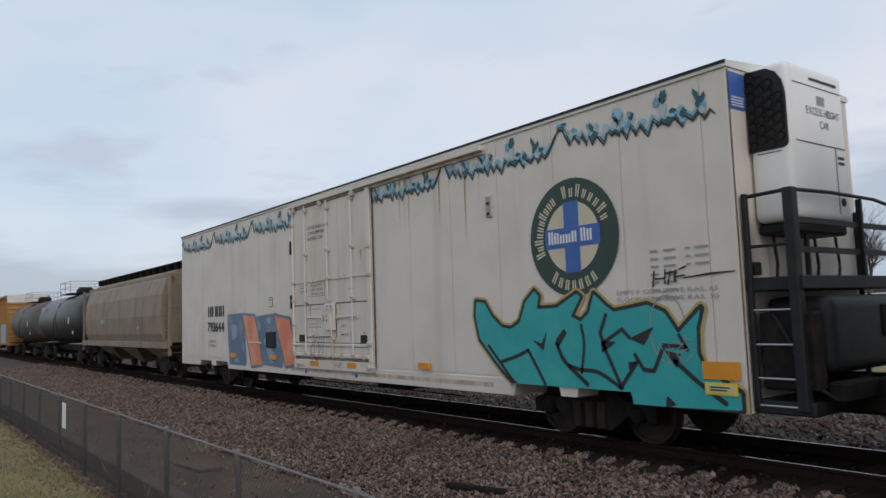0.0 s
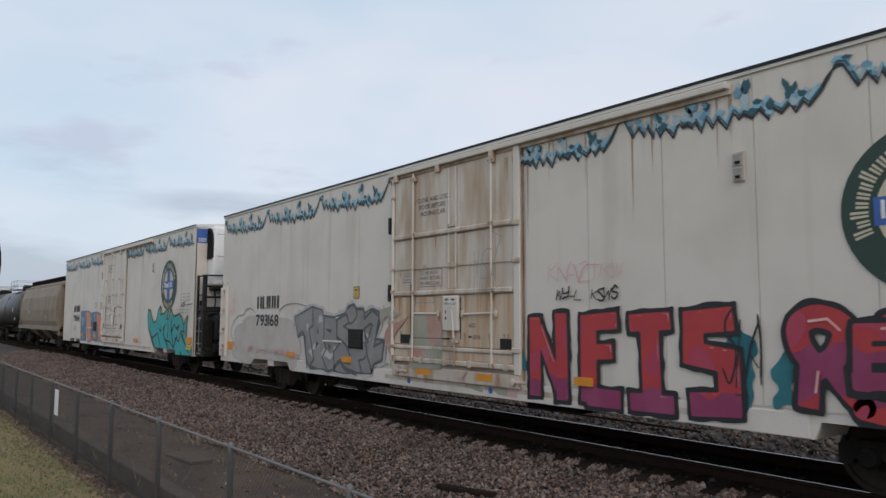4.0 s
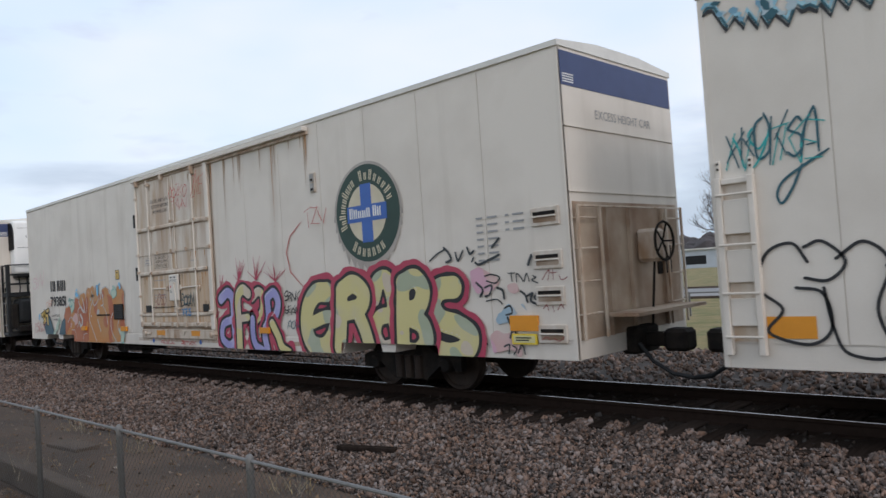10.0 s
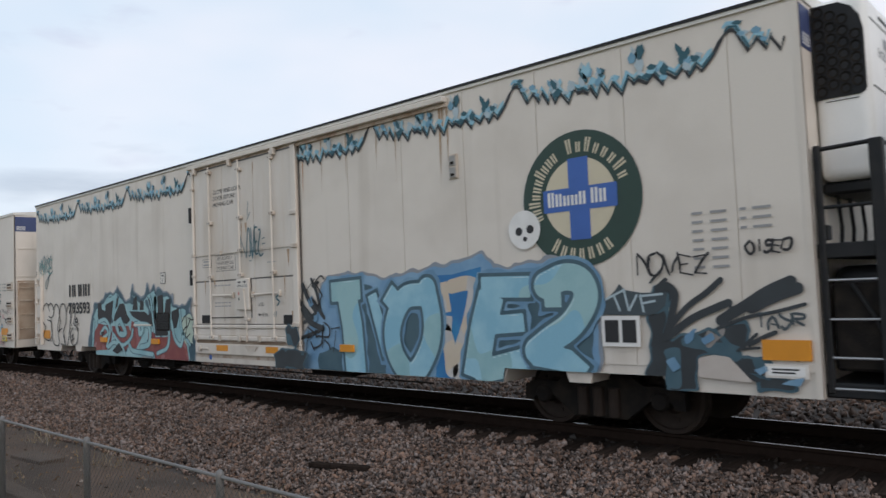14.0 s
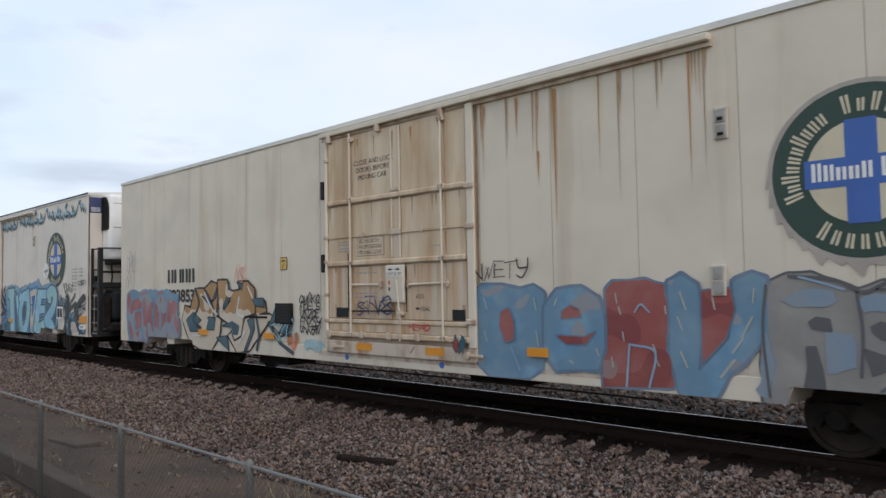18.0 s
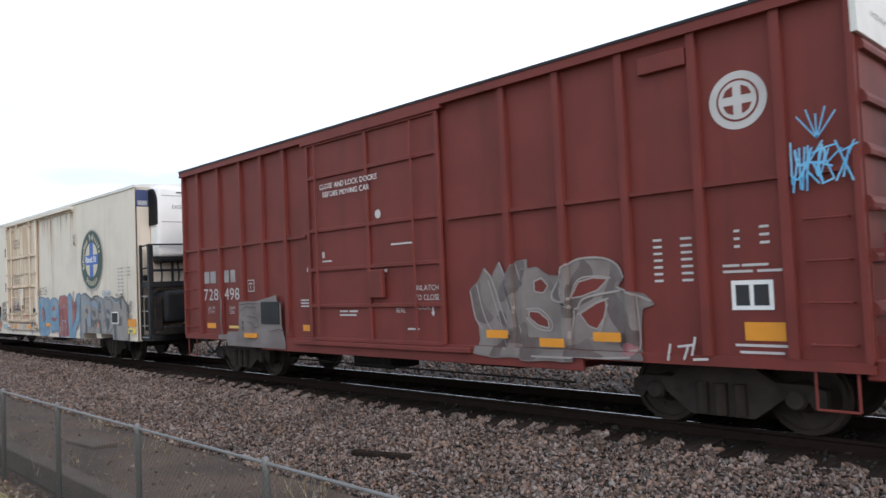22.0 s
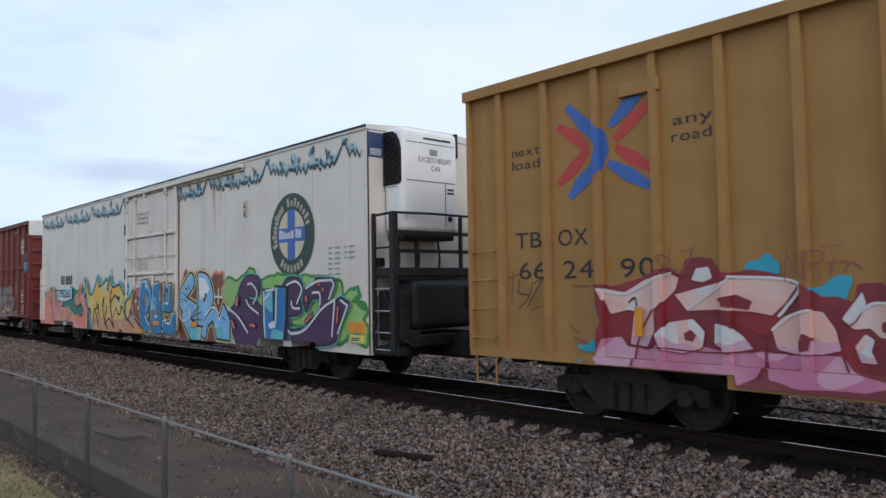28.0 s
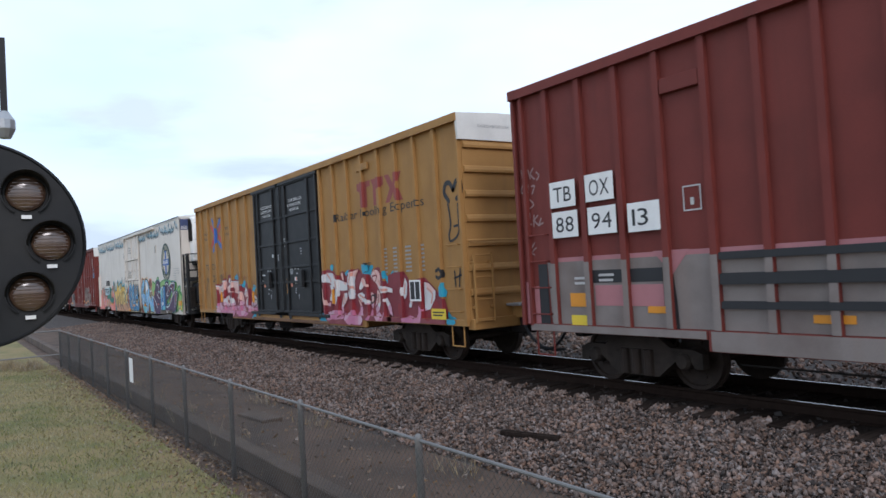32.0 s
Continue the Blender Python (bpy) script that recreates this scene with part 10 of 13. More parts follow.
marks(CAR_D, [area((5.58, 1.43), (5.76, 1.32), (5.63, 1.25)), area((5.23, 0.78), (5.61, 0.99), (5.84, 0.82), (5.51, 0.71)), area((4.55, 1.24), (4.78, 1.29), (4.65, 1.13))], JAGBLACK, SIDE - 0.032, art)
art = mural(CAR_D, "black letters and maroon paint beside a pale green patch")
spray(CAR_D, [area((7.39, 2.19), (7.65, 2.27), (8.34, 2.13), (8.40, 1.88), (8.92, 1.87), (9.18, 2.02), (9.09, 1.76), (9.28, 1.33), (9.36, 0.94), (9.29, 0.62), (7.29, 0.50))], TEALAURA, SIDE - 0.016, art)
spray(CAR_D, [area((7.48, 2.10), (7.70, 2.14), (8.28, 2.05), (8.36, 1.82), (8.81, 1.79), (8.96, 1.77), (9.04, 1.32), (9.09, 0.61), (7.36, 0.50))], PALETEAL, SIDE - 0.020, art)
marks(CAR_D, [area((7.65, 2.12), (7.92, 2.15), (7.95, 1.65), (7.68, 1.69)), area((7.99, 1.72), (8.07, 2.03), (8.29, 2.05), (8.28, 1.68)), area((8.32, 1.75), (8.71, 1.84), (8.66, 1.63), (8.53, 1.38), (8.38, 1.37), (8.31, 1.59)), area((7.53, 1.59), (8.15, 1.63), (8.21, 1.46), (8.12, 1.20), (7.53, 1.19)), area((7.14, 2.16), (7.45, 1.88), (7.34, 1.79))], JAGBLACK, SIDE - 0.025, art)
marks(CAR_D, [area((7.46, 1.15), (8.12, 1.17), (8.24, 1.36), (8.52, 1.14), (8.76, 0.98), (8.93, 1.15), (9.07, 0.65), (7.49, 0.62))], JAGMAROON, SIDE - 0.025, art)
marks(CAR_D, [area((8.75, 1.63), (9.07, 1.71), (9.26, 1.55), (9.27, 1.01), (8.93, 1.07), (8.69, 1.38))], PALEGREEN, SIDE - 0.028, art)
marks(CAR_D, [fat(0.09, (8.32, 1.52), (8.46, 1.15), (8.72, 0.99), (8.84, 1.24)), fat(0.08, (8.21, 1.57), (8.14, 0.97), (7.63, 0.78)), fat(0.07, (8.71, 1.77), (8.79, 1.32), (9.13, 1.01))], PALELINES, SIDE - 0.030, art)
marks(CAR_D, [fat(0.03, (8.80, 1.52), (8.97, 1.65), (9.02, 1.40), (9.16, 1.56)), fat(0.03, (8.84, 1.32), (9.00, 1.40), (8.94, 1.16), (9.14, 1.25)), fat(0.03, (9.07, 1.60), (9.26, 1.56), (9.39, 1.64))], THINLINE, SIDE - 0.032, art)
art = mural(CAR_D, "blue sprayed ground round big graffiti letters")
spray(CAR_D, [area((13.68, 1.68), (13.80, 2.20), (14.52, 2.33), (15.44, 2.19), (16.36, 2.30), (17.09, 2.37), (17.51, 2.48), (17.69, 2.24), (18.77, 2.32), (19.10, 2.26), (19.34, 2.09), (19.39, 1.73), (19.33, 0.82), (13.49, 0.45), (13.24, 0.52), (13.29, 1.32))], BLUEAURA, SIDE - 0.015, art)
marks(CAR_D, [area((14.78, 2.16), (15.14, 2.10), (15.41, 1.66), (15.82, 2.11), (16.52, 2.16), (16.51, 0.71), (13.61, 0.50), (13.64, 0.98), (14.45, 1.09), (14.38, 1.67)), area((17.33, 0.76), (17.44, 1.91), (17.87, 2.13), (19.31, 2.14), (19.28, 0.82), (17.32, 0.69))], DARKTEALFILL, SIDE - 0.019, art)
art = mural(CAR_D, "light blue graffiti letters edged in dark teal")
spray(CAR_D, [slab(0.34, (14.06, 2.03), (14.83, 2.06)), slab(0.5, (14.47, 2.04), (14.60, 1.42), (14.66, 0.60)), slab(0.22, (15.12, 1.97), (15.30, 1.42), (15.45, 0.96))], NOVE_COATS, SIDE - 0.022, art)
spray(CAR_D, [fat(0.36, (16.35, 1.94), (15.89, 1.88), (15.60, 1.43), (15.66, 0.97), (16.01, 0.68), (16.38, 1.07), (16.49, 1.50), (16.40, 2.02)), slab(0.24, (15.48, 1.78), (15.71, 2.04)), slab(0.2, (16.27, 2.01), (16.51, 2.08))], NOVE_COATS, SIDE - 0.031, art)
spray(CAR_D, [area((16.51, 2.22), (16.93, 2.22), (17.50, 2.31), (17.42, 1.64), (17.25, 1.23), (17.29, 0.69), (16.51, 0.64), (16.62, 1.65))], ROYALFILL, SIDE - 0.022, art)
marks(CAR_D, [slab(0.2, (16.72, 2.11), (16.79, 1.65)), slab(0.22, (16.72, 1.50), (16.89, 1.48)), fat(0.26, (16.74, 1.36), (16.83, 1.08), (16.85, 0.80)), fat(0.22, (16.91, 2.04), (17.23, 2.08), (17.35, 1.98), (17.21, 1.50), (17.03, 1.09), (16.98, 0.74))], WHITEV, SIDE - 0.028, art)
spray(CAR_D, [slab(0.3, (17.49, 2.01), (18.36, 1.99)), slab(0.46, (17.67, 1.90), (17.50, 1.44), (17.31, 0.69)), slab(0.26, (17.50, 1.45), (18.23, 1.50)), slab(0.34, (17.30, 0.76), (18.29, 0.99))], NOVE_COATS, SIDE - 0.031, art)
spray(CAR_D, [slab(0.28, (18.59, 1.84), (18.86, 1.84)), fat(0.36, (18.61, 2.00), (18.93, 2.10), (19.17, 2.03), (19.23, 1.80), (19.00, 1.48), (18.64, 1.26), (18.41, 1.11)), slab(0.3, (18.36, 1.06), (18.91, 1.00), (19.15, 0.81))], NOVE_COATS, SIDE - 0.036, art)
art = mural(CAR_E, "faded blue and crimson graffiti letters")
spray(CAR_E, [area((0.47, 1.94), (0.77, 2.05), (1.32, 1.98), (1.68, 2.05), (2.36, 2.01), (2.84, 2.02), (3.44, 1.90), (3.46, 0.84), (2.78, 0.71), (2.14, 0.76), (1.44, 0.65), (0.61, 0.67), (0.45, 1.27))], DUSK_BACK, SIDE - 0.018, art)
spray(CAR_E, [fat(0.3, (1.28, 1.72), (0.85, 1.61), (0.73, 1.17), (0.87, 0.79), (1.28, 0.86))], DUSK_COATS, SIDE - 0.021, art)
spray(CAR_E, [fat(0.26, (1.59, 1.77), (1.64, 0.87)), fat(0.26, (1.59, 1.77), (1.94, 1.71), (1.87, 1.40), (2.02, 0.83))], DUSK_COATS, SIDE - 0.028, art)
spray(CAR_E, [fat(0.28, (2.59, 1.76), (2.31, 1.61), (2.31, 0.89), (2.67, 1.00), (2.67, 1.71))], DUSK_COATS, SIDE - 0.021, art)
spray(CAR_E, [fat(0.26, (3.02, 1.70), (3.01, 0.87)), fat(0.26, (3.05, 1.70), (3.32, 1.61), (3.13, 1.36), (3.42, 1.22), (3.35, 0.93), (3.04, 0.86))], DUSK_COATS, SIDE - 0.028, art)
art = mural(CAR_E, "cream and brown graffiti letters edged in black")
spray(CAR_E, [area((3.97, 0.95), (3.70, 1.32), (3.83, 1.65), (4.13, 1.60), (4.35, 2.06), (4.81, 2.05), (5.13, 2.20), (5.37, 2.17), (5.41, 1.86), (5.33, 1.43), (5.56, 1.35), (5.49, 1.00), (5.12, 0.64), (4.62, 0.65), (4.16, 0.77))], TAN_COATS, SIDE - 0.020, art)
spray(CAR_E, [area((5.44, 2.23), (5.87, 2.23), (5.89, 2.02), (6.11, 1.98), (6.43, 2.01), (6.33, 2.18), (6.74, 2.18), (6.99, 2.03), (7.01, 1.52), (6.56, 1.44), (6.44, 1.03), (6.17, 0.94), (5.97, 1.27), (5.52, 1.43), (5.48, 1.86))], TAN_COATS, SIDE - 0.030, art)
spray(CAR_E, [area((5.89, 1.01), (6.50, 1.36), (6.71, 1.68), (7.39, 1.75), (7.43, 1.56), (7.05, 1.48), (7.57, 1.49), (7.91, 1.38), (8.29, 1.45), (8.20, 1.16), (7.99, 1.08), (7.56, 1.37), (7.18, 1.06), (6.77, 0.73), (6.26, 0.66))], TAN_COATS, SIDE - 0.020, art)
marks(CAR_E, [area((3.93, 1.32), (4.28, 1.51), (4.66, 1.33), (4.40, 1.19), (4.78, 1.07), (4.12, 1.05)), area((4.99, 1.41), (5.34, 1.39), (5.25, 1.12), (4.84, 1.11)), area((4.69, 1.89), (5.05, 1.69), (5.36, 1.86), (5.43, 2.12), (5.18, 1.78)), area((5.53, 1.52), (5.71, 1.69), (5.89, 1.94), (5.99, 1.77)), area((5.63, 1.22), (6.08, 1.35), (6.40, 1.24), (6.33, 1.03), (6.12, 1.02), (6.02, 1.20)), area((5.38, 0.95), (5.85, 1.01), (5.94, 0.68), (5.61, 0.83)), area((6.28, 2.18), (6.54, 2.15), (6.48, 2.01))], TANLINES, SIDE - 0.032, art)
marks(CAR_E, [area((6.71, 1.36), (6.96, 1.44), (7.00, 1.17), (6.68, 0.72), (6.58, 0.72), (6.85, 1.13)), area((6.88, 1.84), (7.36, 1.83), (7.38, 1.64), (7.02, 1.68)), area((7.57, 1.30), (7.80, 1.64), (7.92, 1.64), (7.75, 1.34)), area((7.91, 1.12), (8.26, 1.46), (8.21, 1.17)), slab(0.05, (7.52, 1.34), (7.94, 0.94), (8.43, 0.74)), slab(0.05, (7.98, 1.16), (8.29, 1.11), (8.41, 1.46)), fat(0.04, (4.37, 2.06), (4.55, 1.70), (4.27, 1.33), (4.65, 1.15)), fat(0.04, (4.82, 2.05), (5.18, 1.69), (5.28, 1.34))], TANLINES, SIDE - 0.032, art)
marks(CAR_E, [fat(0.04, (5.90, 2.19), (5.99, 1.85), (5.64, 1.52)), slab(0.05, (7.06, 1.48), (7.18, 1.06), (7.08, 0.74))], TANLINES, SIDE - 0.032, art)
marks(CAR_E, [fat(0.05, (4.82, 1.96), (5.17, 1.60), (5.41, 1.47)), fat(0.05, (6.37, 1.85), (6.30, 1.52), (6.56, 1.44)), fat(0.05, (6.74, 2.08), (6.93, 1.84)), fat(0.04, (4.78, 0.98), (4.98, 1.34)), fat(0.04, (4.25, 0.96), (4.65, 0.97)), fat(0.05, (6.38, 0.87), (6.60, 1.12))], TANSHINE, SIDE - 0.034, art)
art = mural(CAR_E, "faded blue and red graffiti letters")
spray(CAR_E, [area((13.21, 1.83), (13.40, 2.01), (13.81, 2.01), (14.15, 1.94), (14.40, 2.00), (14.58, 1.89), (14.53, 0.84), (14.28, 0.69), (13.59, 0.65), (13.33, 0.84), (13.27, 1.33))], NERV_BLUE, SIDE - 0.016, art)
spray(CAR_E, [area((14.59, 1.71), (14.81, 1.93), (15.20, 1.97), (15.47, 1.82), (15.55, 1.55), (15.54, 1.17), (15.44, 0.89), (14.77, 0.84), (14.57, 1.08))], NERV_BLUE, SIDE - 0.026, art)
spray(CAR_E, [area((15.58, 1.92), (15.69, 2.03), (16.16, 2.05), (16.42, 1.97), (16.52, 1.77), (16.55, 1.62), (16.41, 1.35), (16.53, 1.00), (16.50, 0.73), (15.51, 0.67), (15.51, 1.16), (15.59, 1.61))], NERV_RED, SIDE - 0.020, art)
marks(CAR_E, [area((13.80, 1.62), (13.95, 1.68), (14.04, 1.47), (14.03, 1.23), (13.88, 1.18), (13.77, 1.41)), area((14.89, 1.64), (15.03, 1.72), (15.17, 1.67), (15.20, 1.57), (14.88, 1.54)), area((14.78, 1.31), (15.25, 1.30), (15.42, 1.38), (15.26, 1.21), (14.95, 1.20))], NERV_COUNTER, SIDE - 0.034, art)
marks(CAR_E, [fat(0.025, (16.00, 1.64), (16.09, 1.74), (16.21, 1.64)), fat(0.03, (16.18, 0.72), (16.27, 1.15), (15.95, 1.23)), fat(0.03, (15.92, 1.24), (15.86, 0.70)), fat(0.025, (13.98, 1.11), (14.14, 0.79))], NERV_LINES, SIDE - 0.034, art)
marks(CAR_E, [fat(0.02, (13.47, 1.83), (13.53, 1.65)), fat(0.02, (13.47, 1.34), (13.52, 1.18)), fat(0.02, (14.41, 1.83), (14.45, 1.65)), fat(0.02, (14.44, 1.36), (14.48, 1.16)), fat(0.02, (14.81, 1.82), (14.76, 1.72)), fat(0.02, (15.42, 1.16), (15.46, 1.06)), fat(0.02, (15.00, 0.98), (15.05, 0.94)), fat(0.02, (15.73, 1.88), (15.75, 1.75)), fat(0.02, (15.77, 1.71), (15.80, 1.61)), fat(0.02, (15.82, 1.39), (15.84, 1.27)), fat(0.02, (16.24, 1.25), (16.28, 1.15)), fat(0.02, (16.28, 1.07), (16.32, 0.98)), fat(0.02, (16.42, 1.72), (16.43, 1.62))], NERV_SHINE, SIDE - 0.032, art)
marks(CAR_E, [fat(0.02, (15.65, 1.06), (15.67, 0.93))], NERV_SHINE, SIDE - 0.032, art)
art = mural(CAR_E, "blue and red graffiti letter with a sharp foot")
spray(CAR_E, [area((16.46, 2.02), (16.64, 2.09), (16.83, 1.97), (16.90, 1.60), (16.81, 0.93), (16.97, 0.69), (16.58, 0.65), (16.46, 1.17), (16.48, 1.59)), area((17.28, 2.00), (17.49, 2.10), (17.64, 2.04), (17.65, 1.44), (17.40, 1.12), (17.19, 0.95), (17.02, 0.65), (16.69, 0.65), (16.81, 0.93), (17.21, 1.35))], NERV_BLUE, SIDE - 0.022, art)
marks(CAR_E, [area((16.89, 1.90), (17.24, 1.93), (17.28, 1.68), (17.16, 1.35), (16.88, 1.06))], NERV_COUNTER, SIDE - 0.031, art)
marks(CAR_E, [fat(0.025, (16.62, 1.89), (16.69, 1.68)), fat(0.02, (16.58, 1.59), (16.64, 1.43)), fat(0.025, (16.61, 1.17), (16.69, 0.99)), fat(0.025, (17.48, 1.60), (17.35, 1.37)), fat(0.025, (17.37, 1.36), (17.24, 1.19)), fat(0.02, (17.51, 1.92), (17.49, 1.76)), fat(0.02, (17.02, 1.84), (17.05, 1.68)), fat(0.03, (17.26, 1.11), (17.09, 0.90))], NERV_SHINE, SIDE - 0.034, art)
art = mural(CAR_E, "grey graffiti letters")
spray(CAR_E, [area((17.64, 1.98), (17.88, 2.07), (18.12, 2.09), (18.34, 2.00), (18.56, 1.89), (18.78, 1.98), (19.02, 1.99), (19.30, 1.94), (19.56, 1.89), (19.78, 1.94), (20.03, 1.93), (20.20, 1.96), (20.46, 1.88), (20.71, 1.89), (20.89, 1.85), (21.07, 1.91), (21.18, 1.82), (21.40, 1.67), (21.44, 1.51), (21.38, 1.27), (21.41, 0.73), (20.72, 0.64), (20.28, 0.63), (20.22, 0.77), (19.36, 0.72), (18.38, 0.74), (17.82, 0.65), (17.58, 0.65), (17.55, 1.12))], GREYPAINT, SIDE - 0.020, art)
marks(CAR_E, [area((18.52, 1.79), (19.02, 1.86), (19.17, 1.68), (19.09, 1.54), (18.85, 1.68), (18.59, 1.61)), area((17.78, 1.80), (18.07, 1.91), (18.34, 1.91), (18.43, 1.75), (17.97, 1.68)), area((18.24, 1.45), (18.50, 1.46), (18.53, 1.09), (18.26, 1.04)), area((17.49, 0.80), (17.62, 1.44), (17.71, 1.13), (17.62, 0.73)), area((19.26, 1.93), (19.49, 1.89), (19.41, 1.75), (19.32, 1.83))], GREYBLUE, SIDE - 0.028, art)
marks(CAR_E, [area((18.06, 1.56), (18.15, 1.62), (18.29, 1.60), (18.31, 1.45), (18.10, 1.48)), area((18.03, 1.30), (18.14, 1.31), (18.20, 1.07), (18.23, 0.79), (17.98, 0.77), (18.04, 1.07)), area((18.66, 1.53), (18.76, 1.58), (18.89, 1.54), (18.96, 1.36), (18.76, 1.39), (18.68, 1.46)), area((18.58, 1.31), (18.79, 1.24), (19.08, 1.32), (18.99, 1.18), (18.66, 1.02)), area((19.13, 1.47), (19.22, 1.72), (19.26, 1.83), (19.34, 1.82), (19.35, 1.65), (19.42, 1.49)), area((19.10, 1.27), (19.35, 1.28), (19.42, 1.06), (19.45, 0.78), (19.22, 0.80), (19.27, 1.05))], GREYMARK, SIDE - 0.030, art)
marks(CAR_E, [area((19.78, 1.50), (19.84, 1.58), (19.97, 1.61), (20.09, 1.52), (20.10, 1.42), (19.91, 1.47)), area((19.72, 1.27), (19.83, 1.33), (20.04, 1.32), (20.07, 1.19), (19.97, 1.02), (19.85, 0.98), (19.77, 1.07)), area((20.37, 1.15), (20.53, 1.14), (20.57, 0.67), (20.38, 0.66)), area((20.75, 1.87), (20.96, 1.89), (20.98, 1.68), (20.94, 1.53), (20.86, 1.68)), area((20.68, 1.12), (20.87, 1.37), (20.96, 1.41), (20.98, 1.13), (20.86, 1.10))], GREYMARK, SIDE - 0.030, art)
marks(CAR_E, [fat(0.03, (18.55, 1.87), (18.59, 1.46), (18.56, 1.01)), fat(0.03, (18.74, 1.90), (19.02, 1.86), (19.17, 1.61), (19.16, 1.26), (18.74, 0.88)), fat(0.03, (19.64, 1.85), (19.66, 1.48), (19.90, 1.21), (19.94, 0.85), (20.37, 1.10)), fat(0.03, (19.54, 1.21), (19.90, 1.28), (19.81, 0.84)), fat(0.03, (19.79, 1.88), (20.07, 1.88), (20.26, 1.75), (20.24, 1.23)), fat(0.04, (20.34, 1.92), (20.59, 1.82), (20.87, 1.91), (21.09, 1.91)), fat(0.04, (17.89, 2.05), (18.35, 2.00), (18.61, 1.87), (18.87, 1.98), (19.19, 1.98)), fat(0.03, (17.64, 1.96), (17.59, 1.44), (17.64, 0.73))], GREYEDGE, SIDE - 0.032, art)
marks(CAR_E, [fat(0.03, (21.13, 1.86), (21.32, 1.68), (21.33, 1.27))], GREYEDGE, SIDE - 0.032, art)
marks(CAR_E, [fat(0.025, (17.99, 2.04), (18.17, 1.99), (18.44, 1.90)), fat(0.025, (20.27, 1.88), (20.59, 1.78), (20.84, 1.84)), fat(0.02, (19.67, 1.75), (19.73, 1.34)), fat(0.02, (19.25, 1.61), (19.40, 1.54))], NERV_LINES, SIDE - 0.034, art)
marks(CAR_E, [area((19.08, 1.17), (19.21, 1.17), (19.21, 1.06), (19.07, 1.05))], SALMONTAB, SIDE - 0.036, art)
art = mural(CAR_F, "old grey graffiti letters with pale outlines")
spray(CAR_F, [area((9.76, 1.83), (9.93, 1.96), (10.08, 2.17), (10.21, 2.00), (10.38, 2.26), (10.51, 1.99), (10.69, 2.23), (10.91, 2.26), (10.94, 1.80), (11.12, 1.71), (11.49, 1.81), (11.64, 1.94), (11.76, 2.10), (11.72, 1.44), (11.90, 0.87), (10.21, 0.83), (9.84, 0.87), (9.93, 1.06), (9.93, 1.29), (9.82, 1.52))], FGREY, SIDE - 0.012, art)
marks(CAR_F, [fat(0.028, (10.08, 2.15), (10.22, 2.00), (10.44, 1.43), (10.59, 1.17)), fat(0.022, (9.91, 1.93), (10.05, 1.43), (10.29, 1.07)), fat(0.028, (10.39, 2.24), (10.51, 1.97), (10.69, 1.43), (10.79, 1.08)), fat(0.022, (10.70, 2.21), (10.88, 1.61), (10.92, 1.17)), fat(0.03, (9.77, 1.82), (9.85, 1.43), (9.98, 1.25)), fat(0.025, (10.94, 1.80), (11.02, 1.85), (11.13, 1.74), (11.52, 1.65), (11.73, 1.48)), fat(0.02, (10.15, 1.98), (10.37, 1.34), (10.48, 0.94)), fat(0.02, (10.53, 1.92), (10.72, 1.30))], FLINES, SIDE - 0.020, art)
art = mural(CAR_F, "old grey graffiti letters with rust-red gaps")
spray(CAR_F, [area((10.78, 2.12), (11.10, 2.14), (11.32, 2.00), (11.50, 1.98), (11.56, 2.11), (11.80, 2.22), (12.18, 2.22), (12.42, 2.12), (12.51, 1.95), (12.40, 1.80), (12.81, 1.72), (12.93, 1.60), (12.77, 1.55), (12.70, 1.09), (12.80, 0.84), (10.77, 0.81))], FGREY, SIDE - 0.020, art)
marks(CAR_F, [area((10.94, 1.50), (11.10, 1.49), (11.26, 1.38), (11.27, 1.28), (11.09, 1.32), (10.94, 1.42)), area((11.69, 1.70), (11.82, 1.90), (12.05, 1.95), (12.27, 1.93), (12.11, 1.80), (11.85, 1.72)), area((11.83, 1.47), (12.10, 1.61), (12.23, 1.65), (12.22, 1.47), (12.08, 1.28), (11.95, 1.32)), area((11.05, 1.93), (11.18, 1.97), (11.28, 1.87), (11.20, 1.78), (11.06, 1.80))], FRED, SIDE - 0.028, art)
marks(CAR_F, [fat(0.028, (11.51, 1.98), (11.35, 1.69), (11.71, 1.54), (11.65, 1.15)), fat(0.03, (11.57, 2.10), (11.50, 1.70), (11.75, 1.54), (11.91, 1.69), (12.47, 1.78)), fat(0.025, (12.26, 1.61), (12.14, 1.27), (11.99, 1.14)), fat(0.028, (12.42, 1.82), (12.90, 1.64)), fat(0.025, (12.70, 1.69), (12.73, 1.09), (12.61, 1.00)), fat(0.022, (10.89, 1.54), (11.13, 1.54), (11.32, 1.38), (11.31, 1.24), (11.06, 1.27), (10.87, 1.42)), fat(0.022, (11.65, 1.67), (11.80, 1.93), (12.06, 1.98), (12.33, 1.95)), fat(0.022, (11.77, 1.46), (12.10, 1.63), (12.28, 1.68))], FLINES, SIDE - 0.032, art)
marks(CAR_F, [fat(0.028, (11.57, 2.11), (11.82, 2.22), (12.20, 2.22), (12.43, 2.12), (12.52, 1.95)), fat(0.03, (11.00, 0.87), (12.00, 0.88), (12.60, 0.92))], FLINES, SIDE - 0.032, art)
art = mural(CAR_D, "dark brush strokes fanned over a car end")
